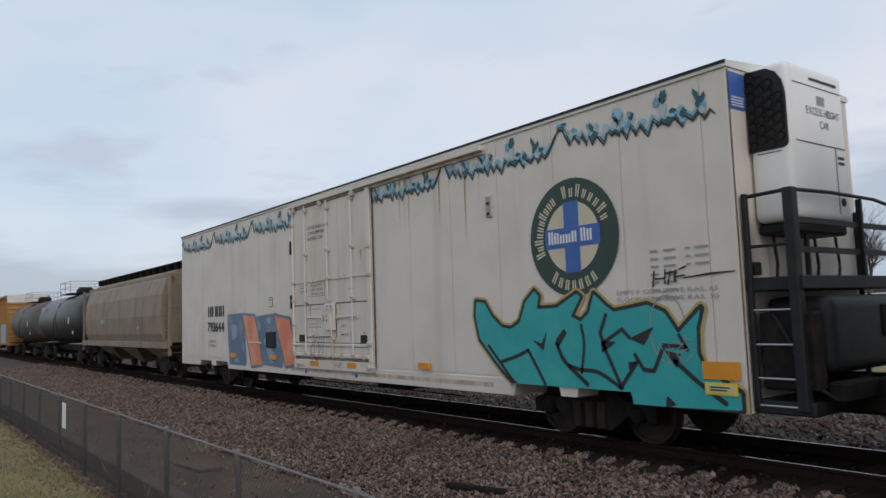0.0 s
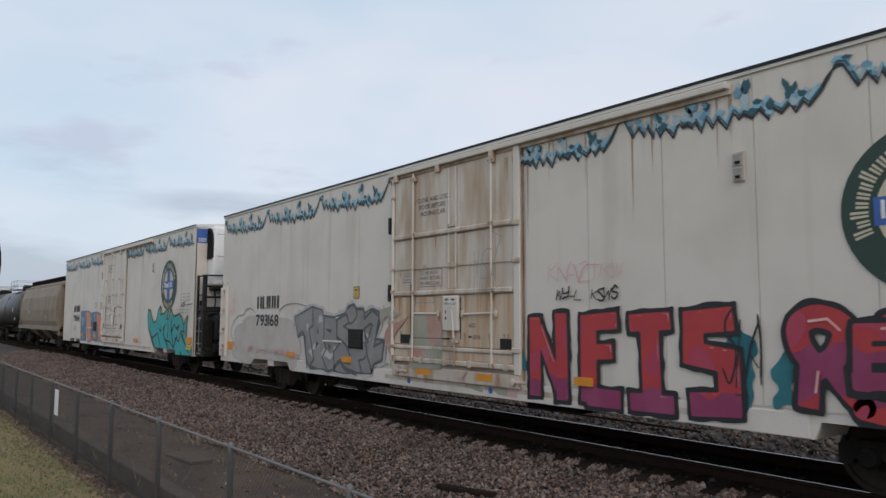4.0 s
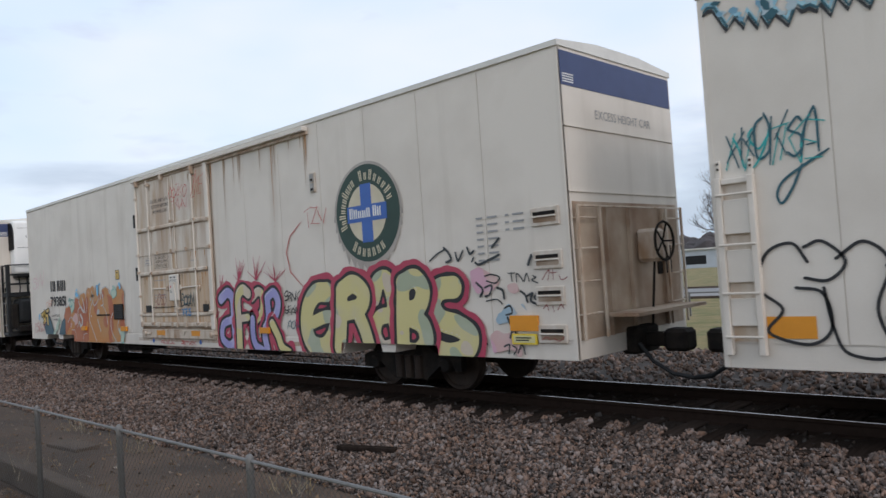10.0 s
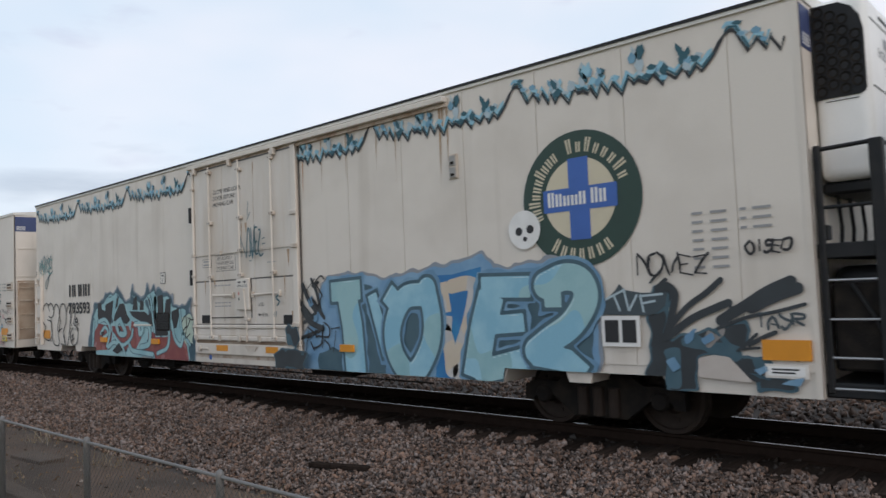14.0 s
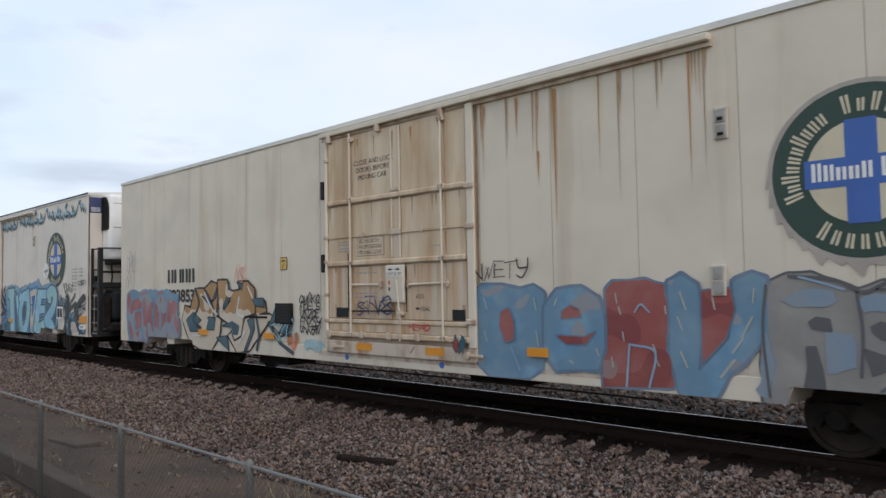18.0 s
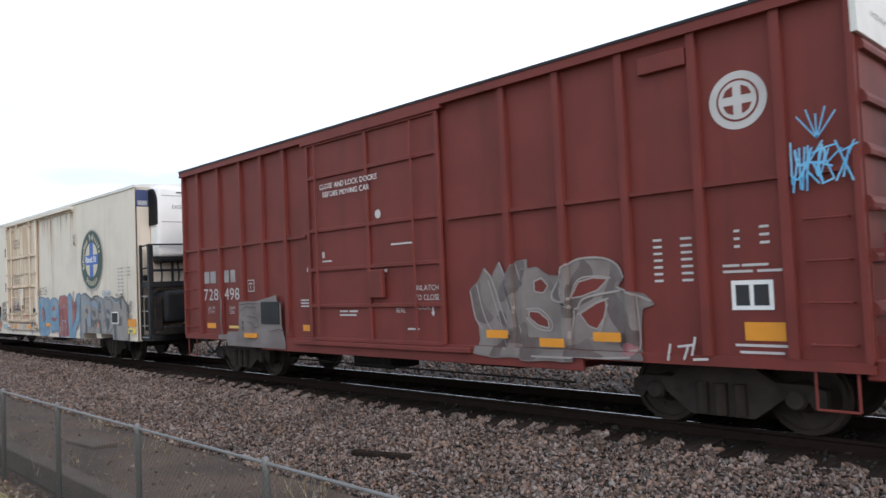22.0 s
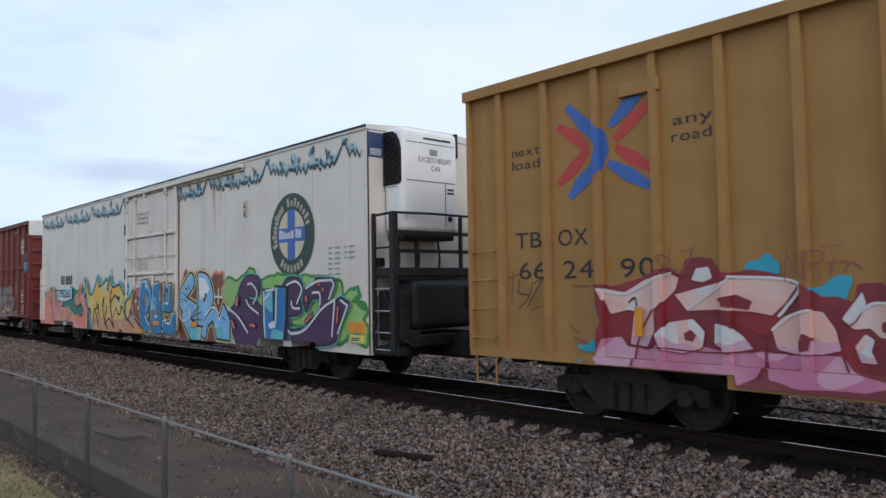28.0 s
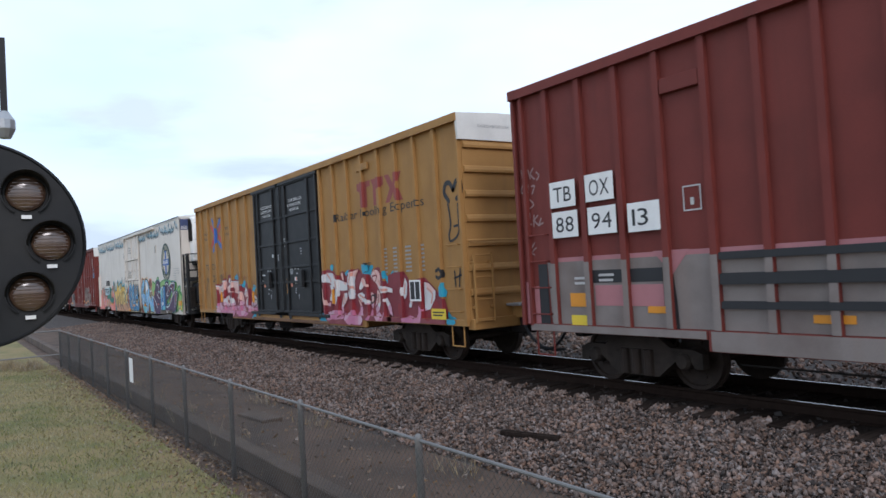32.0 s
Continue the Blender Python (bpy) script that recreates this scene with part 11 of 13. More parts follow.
spray(CAR_D, [area((20.17, 1.95), (20.11, 1.57), (20.08, 1.03), (19.98, 0.75), (20.42, 0.71), (20.66, 0.72), (20.60, 0.91), (20.68, 1.11), (20.88, 1.15), (21.10, 1.06), (21.26, 1.00), (21.17, 1.13), (21.05, 1.28), (20.83, 1.41), (20.56, 1.34), (20.38, 1.27), (20.26, 1.37), (20.33, 1.61), (20.38, 1.84), (20.28, 1.94)), area((21.10, 1.06), (21.26, 1.12), (21.45, 1.11), (21.50, 1.01), (21.37, 0.92), (21.25, 0.97)), area((21.34, 0.92), (21.52, 0.89), (21.66, 0.87), (21.74, 0.79), (21.36, 0.76)), area((20.93, 1.41), (21.07, 1.48), (21.26, 1.50), (21.29, 1.41), (21.19, 1.25), (21.06, 1.24))], SOOTMASS, SIDE - 0.022, art)
marks(CAR_D, [fat(0.07, (20.31, 1.38), (20.58, 1.67), (20.83, 1.84), (21.00, 1.98)), fat(0.09, (20.32, 1.32), (20.64, 1.54), (20.92, 1.66), (21.08, 1.72)), fat(0.12, (20.98, 1.52), (21.27, 1.69), (21.52, 1.84), (21.76, 1.94)), fat(0.13, (21.33, 1.66), (21.58, 1.78), (21.82, 1.86)), fat(0.04, (20.94, 1.43), (21.26, 1.55), (21.57, 1.61), (21.89, 1.69)), fat(0.05, (21.04, 1.57), (21.11, 1.66)), fat(0.035, (21.15, 1.18), (21.28, 1.29), (21.37, 1.37)), fat(0.05, (21.28, 1.25), (21.43, 1.33), (21.57, 1.39)), fat(0.03, (21.18, 1.20), (21.39, 1.22))], SOOTLINES, SIDE - 0.030, art)
marks(CAR_D, [fat(0.09, (20.28, 1.90), (20.35, 1.94), (20.45, 1.83), (20.39, 1.57), (20.32, 1.37)), fat(0.05, (20.21, 1.91), (20.34, 2.01)), fat(0.03, (21.78, 1.09), (21.88, 1.18)), fat(0.03, (20.14, 1.98), (20.29, 2.13)), fat(0.06, (20.91, 1.06), (21.10, 0.99), (21.34, 0.87))], SOOTLINES, SIDE - 0.030, art)
marks(CAR_D, [area((20.55, 1.34), (20.64, 1.43), (20.71, 1.44), (20.65, 1.31), (20.56, 1.27)), area((20.74, 1.31), (20.87, 1.38), (20.90, 1.31), (20.78, 1.25)), area((21.32, 0.98), (21.45, 1.04), (21.48, 0.98), (21.38, 0.90)), area((21.61, 0.84), (21.70, 0.89), (21.84, 0.92), (21.78, 0.82)), area((20.30, 1.03), (20.41, 1.11), (20.48, 0.97), (20.37, 0.90))], BLUEDABS, SIDE - 0.038, art)
spray(CAR_D, [area((20.69, 1.08), (20.87, 1.13), (21.05, 1.11), (21.31, 0.83), (20.68, 0.87))], WHITEPLATE, SIDE - 0.034, art)
art = mural(CAR_G, "coral and tan graffiti letters on a deep green ground")
spray(CAR_G, [area((-0.07, 1.87), (0.67, 1.96), (1.30, 2.15), (2.16, 2.03), (3.32, 2.01), (4.01, 2.16), (4.44, 2.07), (4.74, 1.98), (5.14, 2.17), (5.51, 2.04), (5.77, 1.81), (5.84, 1.51), (6.17, 1.16), (6.48, 0.96), (6.70, 0.69), (4.28, 0.55), (4.17, 0.42), (1.23, 0.19), (-0.12, 0.39))], GREENGROUND, SIDE - 0.018, art)
spray(CAR_G, [area((-0.01, 1.45), (0.67, 1.66), (0.81, 1.96), (1.18, 2.07), (1.42, 1.85), (1.72, 1.28), (2.11, 0.54), (2.11, 0.30), (-0.05, 0.14))], CORAL_COATS, SIDE - 0.024, art)
spray(CAR_G, [area((1.54, 2.14), (1.79, 2.17), (2.02, 1.66), (2.59, 0.66), (2.32, 0.37), (2.00, 0.91), (1.65, 1.56)), area((2.06, 1.94), (2.31, 1.97), (2.49, 1.75), (2.34, 1.43), (2.76, 1.66), (2.95, 1.70), (2.71, 1.34), (3.30, 1.35), (3.17, 0.96), (2.60, 0.75), (2.35, 1.29))], CORAL_COATS, SIDE - 0.030, art)
spray(CAR_G, [area((3.37, 1.31), (3.57, 1.42), (3.63, 1.23), (3.53, 0.97), (3.41, 0.79), (3.30, 0.96)), area((3.69, 1.40), (4.00, 1.24), (4.42, 1.09), (4.97, 1.05), (5.40, 1.20), (5.45, 1.36), (5.13, 1.55), (4.59, 1.42), (4.39, 1.66), (4.45, 1.82), (4.80, 1.90), (4.91, 2.18), (5.04, 2.27), (5.18, 2.21), (5.17, 1.97), (5.04, 1.74), (5.47, 1.92), (5.37, 1.74), (5.55, 1.70), (5.55, 1.55), (5.72, 1.36), (5.79, 1.07), (5.72, 0.62), (3.63, 0.46))], CORAL_COATS, SIDE - 0.036, art)
spray(CAR_G, [area((4.69, 1.33), (5.14, 1.47), (5.37, 1.36), (5.27, 1.12), (4.84, 1.11), (4.33, 1.25))], GREENGROUND, SIDE - 0.050, art)
marks(CAR_G, [fat(0.07, (5.37, 1.36), (5.34, 1.17), (4.93, 1.07)), fat(0.06, (4.50, 1.46), (4.80, 1.44), (5.14, 1.55)), fat(0.05, (1.33, 1.85), (2.01, 0.53)), fat(0.05, (2.39, 1.84), (2.70, 1.30)), fat(0.04, (4.91, 1.82), (5.02, 2.06), (5.11, 1.97))], MAROONBITS, SIDE - 0.052, art)
marks(CAR_G, [fat(0.14, (0.95, 1.86), (1.32, 1.66)), fat(0.1, (1.71, 2.04), (2.04, 1.47)), fat(0.1, (4.97, 2.06), (4.86, 1.66)), fat(0.1, (2.26, 1.85), (2.45, 1.57))], TANTOPS, SIDE - 0.052, art)
art = mural(CAR_G, "yellow spiked graffiti letters edged in black and teal")
spray(CAR_G, [area((5.61, 2.38), (5.81, 2.18), (6.01, 1.88), (6.30, 1.79), (6.54, 1.88), (6.78, 2.15), (6.95, 2.40), (7.04, 2.21), (7.06, 2.06), (7.39, 2.13), (7.89, 2.30), (7.97, 2.27), (7.82, 2.02), (8.00, 1.95), (8.10, 2.04), (8.13, 2.38), (8.26, 2.16), (8.37, 2.06), (8.60, 2.06), (9.03, 2.13), (9.21, 1.98), (9.47, 1.78), (9.76, 2.10), (9.70, 1.67), (9.82, 1.46), (10.07, 1.15), (10.05, 0.74), (6.72, 0.49), (6.27, 0.95), (6.24, 1.23), (5.95, 1.44), (5.92, 1.66))], YELLOW_COATS, SIDE - 0.062, art)
spray(CAR_G, [area((6.29, 0.94), (6.26, 1.06), (10.07, 1.05), (10.06, 0.74), (6.72, 0.49))], YELLOWLOW, SIDE - 0.070, art)
marks(CAR_G, [area((6.04, 1.41), (6.25, 1.38), (6.33, 1.17), (6.20, 1.18)), slab(0.06, (6.62, 0.83), (6.64, 1.33), (6.91, 1.39), (6.95, 1.60)), area((6.95, 1.56), (7.13, 1.47), (7.09, 1.30)), fat(0.07, (7.02, 1.40), (7.12, 1.20), (7.20, 1.10)), fat(0.08, (6.79, 1.25), (6.93, 1.12), (7.07, 0.83)), area((7.48, 1.67), (7.69, 1.80), (7.53, 1.41), (7.45, 1.47)), fat(0.07, (7.49, 1.54), (7.56, 1.21), (7.72, 0.96), (7.96, 0.74)), fat(0.06, (7.79, 1.16), (7.87, 1.48), (7.68, 0.90), (7.78, 1.00))], JAGBLACK, SIDE - 0.073, art)
marks(CAR_G, [fat(0.06, (7.81, 0.91), (8.10, 1.08), (8.33, 0.94), (8.55, 0.78)), fat(0.07, (8.34, 2.00), (8.22, 1.79), (8.26, 1.42), (8.39, 1.06), (8.55, 0.81)), area((8.21, 1.67), (8.42, 1.70), (8.24, 1.51)), slab(0.06, (8.24, 1.61), (8.65, 1.83), (8.81, 1.76)), area((8.70, 1.79), (9.13, 1.78), (9.01, 1.60)), area((8.72, 1.43), (8.80, 1.46), (8.48, 1.08), (8.45, 1.12)), slab(0.06, (8.74, 1.43), (8.97, 1.21), (9.11, 1.23), (9.19, 1.47), (9.36, 1.42))], JAGBLACK, SIDE - 0.073, art)
art = mural(CAR_G, "blue graffiti letters edged in black and yellow")
spray(CAR_G, [area((10.40, 1.30), (10.37, 1.82), (10.52, 1.98), (10.94, 2.06), (11.00, 1.74), (11.02, 0.99), (10.60, 1.16)), area((12.42, 2.18), (12.70, 2.17), (12.70, 1.58), (12.45, 1.58)), area((11.65, 1.05), (11.89, 0.99), (11.91, 0.73), (11.66, 0.73)), area((12.55, 1.08), (12.75, 1.33), (13.21, 1.34), (13.20, 1.10), (12.91, 1.06), (12.72, 0.84), (12.59, 0.77))], DOORBROWN, SIDE - 0.150, art)
spray(CAR_G, [area((10.98, 2.01), (11.11, 2.18), (11.23, 2.25), (11.50, 2.26), (11.68, 2.18), (11.83, 2.02), (11.86, 1.85), (11.81, 1.59), (11.69, 1.42), (11.54, 1.30), (11.46, 1.22), (11.65, 1.10), (11.70, 0.98), (11.67, 0.75), (11.30, 0.80), (11.08, 1.00), (11.00, 1.17), (10.97, 1.45), (10.95, 1.74))], PAY_COATS, SIDE - 0.154, art)
spray(CAR_G, [area((11.97, 2.03), (12.07, 2.16), (12.36, 2.20), (12.44, 2.14), (12.48, 1.83), (12.56, 1.52), (12.61, 1.33), (12.60, 1.02), (12.56, 0.77), (12.28, 0.73), (11.98, 0.78), (11.87, 0.99), (11.83, 1.25), (11.84, 1.45), (11.92, 1.78))], PAY_COATS, SIDE - 0.154, art)
spray(CAR_G, [area((12.71, 1.70), (12.75, 2.16), (12.84, 2.16), (12.87, 1.61), (13.05, 1.60), (13.13, 2.14), (13.31, 2.13), (13.30, 1.46), (13.27, 1.37), (12.70, 1.38)), area((12.68, 1.13), (12.86, 1.17), (12.97, 1.08), (13.20, 1.09), (13.33, 1.36), (13.52, 1.33), (13.55, 1.17), (13.50, 0.84), (13.18, 0.75), (12.84, 0.77), (12.66, 0.85))], PAY_COATS, SIDE - 0.154, art)
marks(CAR_G, [area((11.43, 1.88), (11.58, 1.76), (11.59, 1.62), (11.48, 1.45), (11.45, 1.66)), area((12.19, 1.65), (12.24, 1.45), (12.30, 1.26), (12.21, 1.23), (12.13, 1.29)), area((12.44, 1.90), (12.53, 1.96), (12.56, 1.77), (12.51, 1.61), (12.45, 1.71)), area((12.92, 1.76), (13.02, 1.94), (13.04, 1.70), (12.92, 1.67)), area((11.48, 1.25), (11.70, 1.31), (11.70, 1.19), (11.59, 1.18)), area((11.67, 0.78), (11.79, 0.98), (11.88, 0.74)), area((12.60, 0.78), (12.68, 0.89), (12.73, 0.78))], PAYCOUNTER, SIDE - 0.162, art)
marks(CAR_G, [area((12.70, 1.29), (13.18, 1.30), (13.16, 1.15), (12.98, 1.12), (12.80, 1.18))], PAYCOUNTER, SIDE - 0.162, art)
marks(CAR_G, [fat(0.05, (11.39, 2.21), (11.60, 2.10), (11.77, 1.92)), fat(0.05, (11.41, 1.21), (11.58, 1.05), (11.72, 0.97)), fat(0.04, (11.66, 1.72), (11.61, 1.55), (11.48, 1.37)), fat(0.06, (12.84, 1.60), (13.07, 1.61)), fat(0.05, (12.13, 1.25), (12.21, 1.20), (12.32, 1.25)), fat(0.06, (12.83, 1.14), (12.97, 1.06), (13.17, 1.05), (13.26, 1.13))], PAYSHINE, SIDE - 0.163, art)
marks(CAR_G, [fat(0.025, (10.97, 1.74), (11.20, 1.66), (11.35, 1.59)), fat(0.025, (11.01, 1.63), (11.20, 1.56), (11.39, 1.52)), fat(0.025, (11.01, 1.31), (11.26, 1.34)), fat(0.02, (12.00, 1.78), (12.05, 1.83), (12.05, 1.77), (11.99, 1.73)), fat(0.02, (12.12, 1.81), (12.18, 1.85), (12.19, 1.79), (12.12, 1.75)), fat(0.02, (12.01, 1.62), (12.07, 1.68), (12.08, 1.61)), fat(0.02, (12.75, 1.82), (12.81, 1.91), (12.82, 1.82), (12.76, 1.79)), fat(0.03, (11.91, 1.06), (12.00, 0.98)), fat(0.02, (12.91, 1.49), (12.97, 1.52))], PAYMARK, SIDE - 0.163, art)
marks(CAR_G, [area((10.72, 1.96), (10.82, 2.01), (10.92, 1.95), (10.93, 1.84), (10.83, 1.78), (10.73, 1.84)), area((10.37, 1.53), (10.46, 1.54), (10.49, 1.42), (10.41, 1.38))], ORANGESPOT, SIDE - 0.156, art)
marks(CAR_G, [fat(0.03, (10.61, 1.96), (10.57, 1.89), (10.65, 1.83), (10.73, 1.89), (10.67, 1.96)), fat(0.03, (10.80, 1.90), (10.89, 1.94), (10.86, 1.85))], PAYMARK, SIDE - 0.160, art)
marks(CAR_G, [area((10.70, 1.80), (10.71, 1.68), (10.84, 1.65), (10.71, 1.62), (10.68, 1.42), (10.66, 1.62), (10.54, 1.66), (10.66, 1.68)), area((10.86, 1.56), (10.87, 1.47), (10.97, 1.45), (10.86, 1.42), (10.85, 1.32), (10.83, 1.42), (10.76, 1.45), (10.83, 1.47))], PAYSHINE, SIDE - 0.160, art)
art = mural(CAR_G, "yellow spike and black swoosh on a tan ground")
spray(CAR_G, [area((9.69, 1.55), (9.85, 1.63), (10.09, 1.71), (10.37, 1.95), (10.27, 1.75), (10.16, 1.35), (9.92, 1.08), (9.73, 1.15))], YELLOW_COATS, SIDE - 0.122, art)
spray(CAR_G, [area((9.13, 1.06), (10.06, 1.18), (10.58, 1.08), (10.98, 0.94), (11.58, 0.73), (10.89, 0.70), (9.11, 0.67))], DOORCLAY, SIDE - 0.122, art)
marks(CAR_G, [fat(0.09, (10.12, 1.33), (10.58, 1.10), (11.06, 0.87), (11.60, 0.72)), fat(0.05, (9.47, 1.45), (9.74, 1.20), (10.10, 1.00), (10.44, 0.85)), fat(0.05, (9.76, 1.60), (9.71, 1.14)), area((9.16, 0.69), (9.27, 0.79), (9.56, 0.68))], SWOOSH, SIDE - 0.128, art)
art = mural(CAR_G, "light blue graffiti letters edged in black and yellow")
spray(CAR_G, [area((13.55, 1.99), (13.80, 2.43), (13.97, 2.49), (14.21, 2.25), (14.62, 2.44), (15.07, 2.44), (15.34, 2.26), (15.62, 2.37), (16.06, 2.37), (16.17, 2.14), (15.97, 1.84), (16.26, 1.59), (16.48, 1.34), (16.38, 0.62), (13.51, 0.55))], BROWNGROUND, SIDE - 0.022, art)
spray(CAR_G, [fat(0.4, (14.25, 2.18), (13.86, 1.90), (13.75, 1.61), (14.09, 1.50), (14.56, 1.35), (14.77, 1.05), (14.53, 0.76), (14.14, 1.03), (13.91, 1.24)), area((14.23, 1.03), (14.92, 1.05), (14.83, 0.77), (14.37, 0.68))], SR_COATS, SIDE - 0.028, art)
spray(CAR_G, [slab(0.32, (14.92, 2.21), (14.87, 1.46), (14.85, 1.05)), fat(0.352, (14.84, 2.22), (15.20, 2.13), (15.40, 1.79), (15.24, 1.53), (14.98, 1.33)), area((15.04, 1.12), (15.64, 1.53), (15.91, 1.21), (16.15, 1.59), (16.48, 1.22), (16.45, 0.74), (15.79, 0.76), (15.56, 1.20), (15.28, 1.06), (15.12, 0.72), (14.91, 0.78))], SR_COATS, SIDE - 0.036, art)
marks(CAR_G, [area((14.78, 2.29), (15.14, 2.24), (15.41, 1.99), (15.26, 1.86), (15.12, 1.87), (15.06, 1.73), (14.97, 1.80), (14.89, 1.67), (14.83, 1.81), (14.78, 2.01)), fat(0.04, (13.78, 1.76), (14.01, 1.46), (14.25, 1.32)), fat(0.04, (13.48, 1.31), (13.83, 1.13), (14.25, 1.28)), fat(0.04, (15.13, 1.33), (15.65, 1.53), (15.95, 1.21)), slab(0.05, (15.66, 1.79), (16.10, 1.77)), slab(0.05, (15.90, 2.00), (15.87, 1.59))], WHITETOP, SIDE - 0.046, art)
marks(CAR_G, [fat(0.025, (13.74, 1.91), (14.07, 1.75)), fat(0.025, (13.69, 1.72), (14.07, 1.66)), fat(0.025, (14.33, 1.32), (14.81, 1.53)), fat(0.025, (14.29, 1.25), (14.91, 1.39)), fat(0.025, (14.29, 1.17), (14.94, 1.19)), fat(0.04, (13.96, 2.01), (14.04, 1.97)), fat(0.04, (14.13, 2.08), (14.19, 1.97)), fat(0.04, (13.97, 1.46), (14.05, 1.39)), fat(0.04, (16.13, 1.28), (16.22, 1.22))], JAGBLACK, SIDE - 0.046, art)
art = mural(CAR_G, "green sprayed leaves behind graffiti")
spray(CAR_G, [area((15.93, 1.91), (16.30, 2.24), (16.73, 2.14), (17.16, 2.28), (17.42, 2.43), (17.62, 2.41), (17.70, 2.10), (18.30, 2.22), (18.73, 2.27), (19.37, 2.24), (19.95, 2.21), (20.29, 2.19), (20.85, 2.16), (21.14, 2.08), (21.19, 1.78), (21.42, 1.89), (21.69, 1.97), (21.73, 1.82), (21.51, 1.71), (21.93, 1.64), (21.99, 1.50), (21.86, 1.36), (22.00, 1.19), (21.96, 0.86), (21.78, 0.90), (21.37, 1.03), (21.08, 0.87), (20.72, 0.91), (20.27, 0.76), (20.23, 1.15), (15.90, 1.38))], LEAF_COATS, SIDE - 0.015, art)
art = mural(CAR_G, "purple graffiti letters with white rims")
spray(CAR_G, [fat(0.425, (17.75, 2.02), (17.37, 2.03), (17.10, 1.72), (17.34, 1.51), (17.81, 1.40), (18.03, 1.09), (17.68, 0.78), (17.11, 1.07), (16.82, 1.39)), area((16.72, 1.56), (17.13, 1.39), (17.98, 1.09), (18.10, 0.72), (17.19, 0.59), (16.78, 0.73), (16.38, 1.39))], PURPLE_COATS, SIDE - 0.034, art)
spray(CAR_G, [fat(0.425, (19.55, 1.95), (19.21, 1.93), (19.05, 1.55), (19.01, 1.12), (19.11, 0.84)), fat(0.306, (19.03, 1.51), (19.57, 1.58)), fat(0.425, (19.15, 0.84), (19.60, 0.86), (20.23, 1.02))], PURPLE_COATS, SIDE - 0.046, art)
spray(CAR_G, [area((19.88, 1.94), (20.23, 2.03), (20.33, 2.14), (20.93, 2.12), (20.97, 2.03), (20.75, 1.73), (20.78, 1.60), (21.20, 1.75), (21.44, 1.65), (21.17, 1.33), (20.98, 0.93), (20.74, 0.86), (19.53, 0.73), (19.32, 0.96), (19.76, 1.01), (20.26, 1.35), (20.53, 1.54), (20.41, 1.80), (20.15, 1.77), (19.93, 1.51), (19.83, 1.68))], PURPLE_COATS, SIDE - 0.056, art)
spray(CAR_G, [slab(0.42, (18.36, 1.92), (18.37, 1.25), (18.43, 0.81)), slab(0.42, (18.92, 1.98), (18.88, 1.26), (18.78, 0.83)), slab(0.4, (18.26, 0.95), (18.93, 0.98))], SKYU, SIDE - 0.064, art)
marks(CAR_G, [area((16.84, 1.76), (16.97, 1.80), (16.94, 1.56), (16.81, 1.56)), area((17.49, 1.16), (17.73, 1.17), (17.80, 1.09), (17.58, 1.09)), area((19.91, 1.81), (20.00, 1.81), (19.98, 1.68), (19.91, 1.69)), area((19.89, 1.28), (20.20, 1.46), (20.16, 1.38), (19.92, 1.23)), area((20.52, 1.95), (20.62, 1.98), (20.58, 1.86)), area((21.07, 1.60), (21.13, 1.60), (21.09, 1.30), (21.03, 1.24)), area((16.57, 1.23), (16.67, 1.23), (16.82, 1.03), (16.72, 1.02)), area((20.40, 2.09), (20.46, 2.08), (20.46, 2.00), (20.40, 2.00))], CORALBITS, SIDE - 0.068, art)
marks(CAR_G, [fat(0.05, (17.44, 2.07), (17.64, 2.08), (17.88, 1.87), (17.71, 1.63)), fat(0.05, (17.36, 1.71), (17.51, 1.57), (17.93, 1.40)), fat(0.06, (16.42, 1.52), (16.95, 1.31), (17.43, 0.96)), fat(0.05, (19.19, 2.04), (19.54, 2.11), (19.78, 1.95), (19.59, 1.65)), fat(0.05, (19.36, 1.68), (19.43, 1.55), (19.69, 1.54)), fat(0.05, (19.24, 1.06), (19.40, 1.00), (19.91, 1.11), (20.53, 1.54), (20.97, 1.72)), slab(0.05, (21.00, 1.75), (20.88, 0.99)), slab(0.045, (21.08, 1.06), (21.42, 1.62), (21.17, 1.73))], WHITERIMS, SIDE - 0.070, art)
marks(CAR_G, [slab(0.05, (19.92, 1.96), (20.38, 2.11), (20.90, 2.12), (20.97, 2.03), (20.78, 1.73)), fat(0.05, (20.19, 1.87), (20.45, 1.86), (20.47, 1.64)), fat(0.045, (18.17, 1.70), (18.45, 1.85)), fat(0.05, (18.28, 1.92), (18.66, 1.95)), area((18.37, 1.18), (18.63, 1.26), (18.70, 1.11), (18.45, 1.07))], WHITERIMS, SIDE - 0.070, art)
art = mural(CAR_H, "pink and white graffiti letters edged in maroon")
marks(CAR_H, [area((2.39, 1.94), (2.57, 1.78), (2.61, 1.51), (2.43, 1.61)), area((2.10, 1.11), (2.36, 1.23), (2.44, 1.01), (2.21, 0.93)), area((4.52, 2.13), (4.61, 2.24), (4.79, 2.26), (4.92, 2.15), (4.95, 2.05), (4.56, 2.07)), area((5.26, 1.89), (5.46, 1.95), (5.69, 2.03), (5.71, 1.90), (5.58, 1.72), (5.32, 1.74)), area((6.31, 1.76), (6.54, 1.84), (6.71, 1.78), (6.59, 1.59), (6.40, 1.63)), area((6.86, 1.59), (7.02, 1.63), (7.18, 1.55), (6.96, 1.49))], CYANBITS, SIDE - 0.010, art)
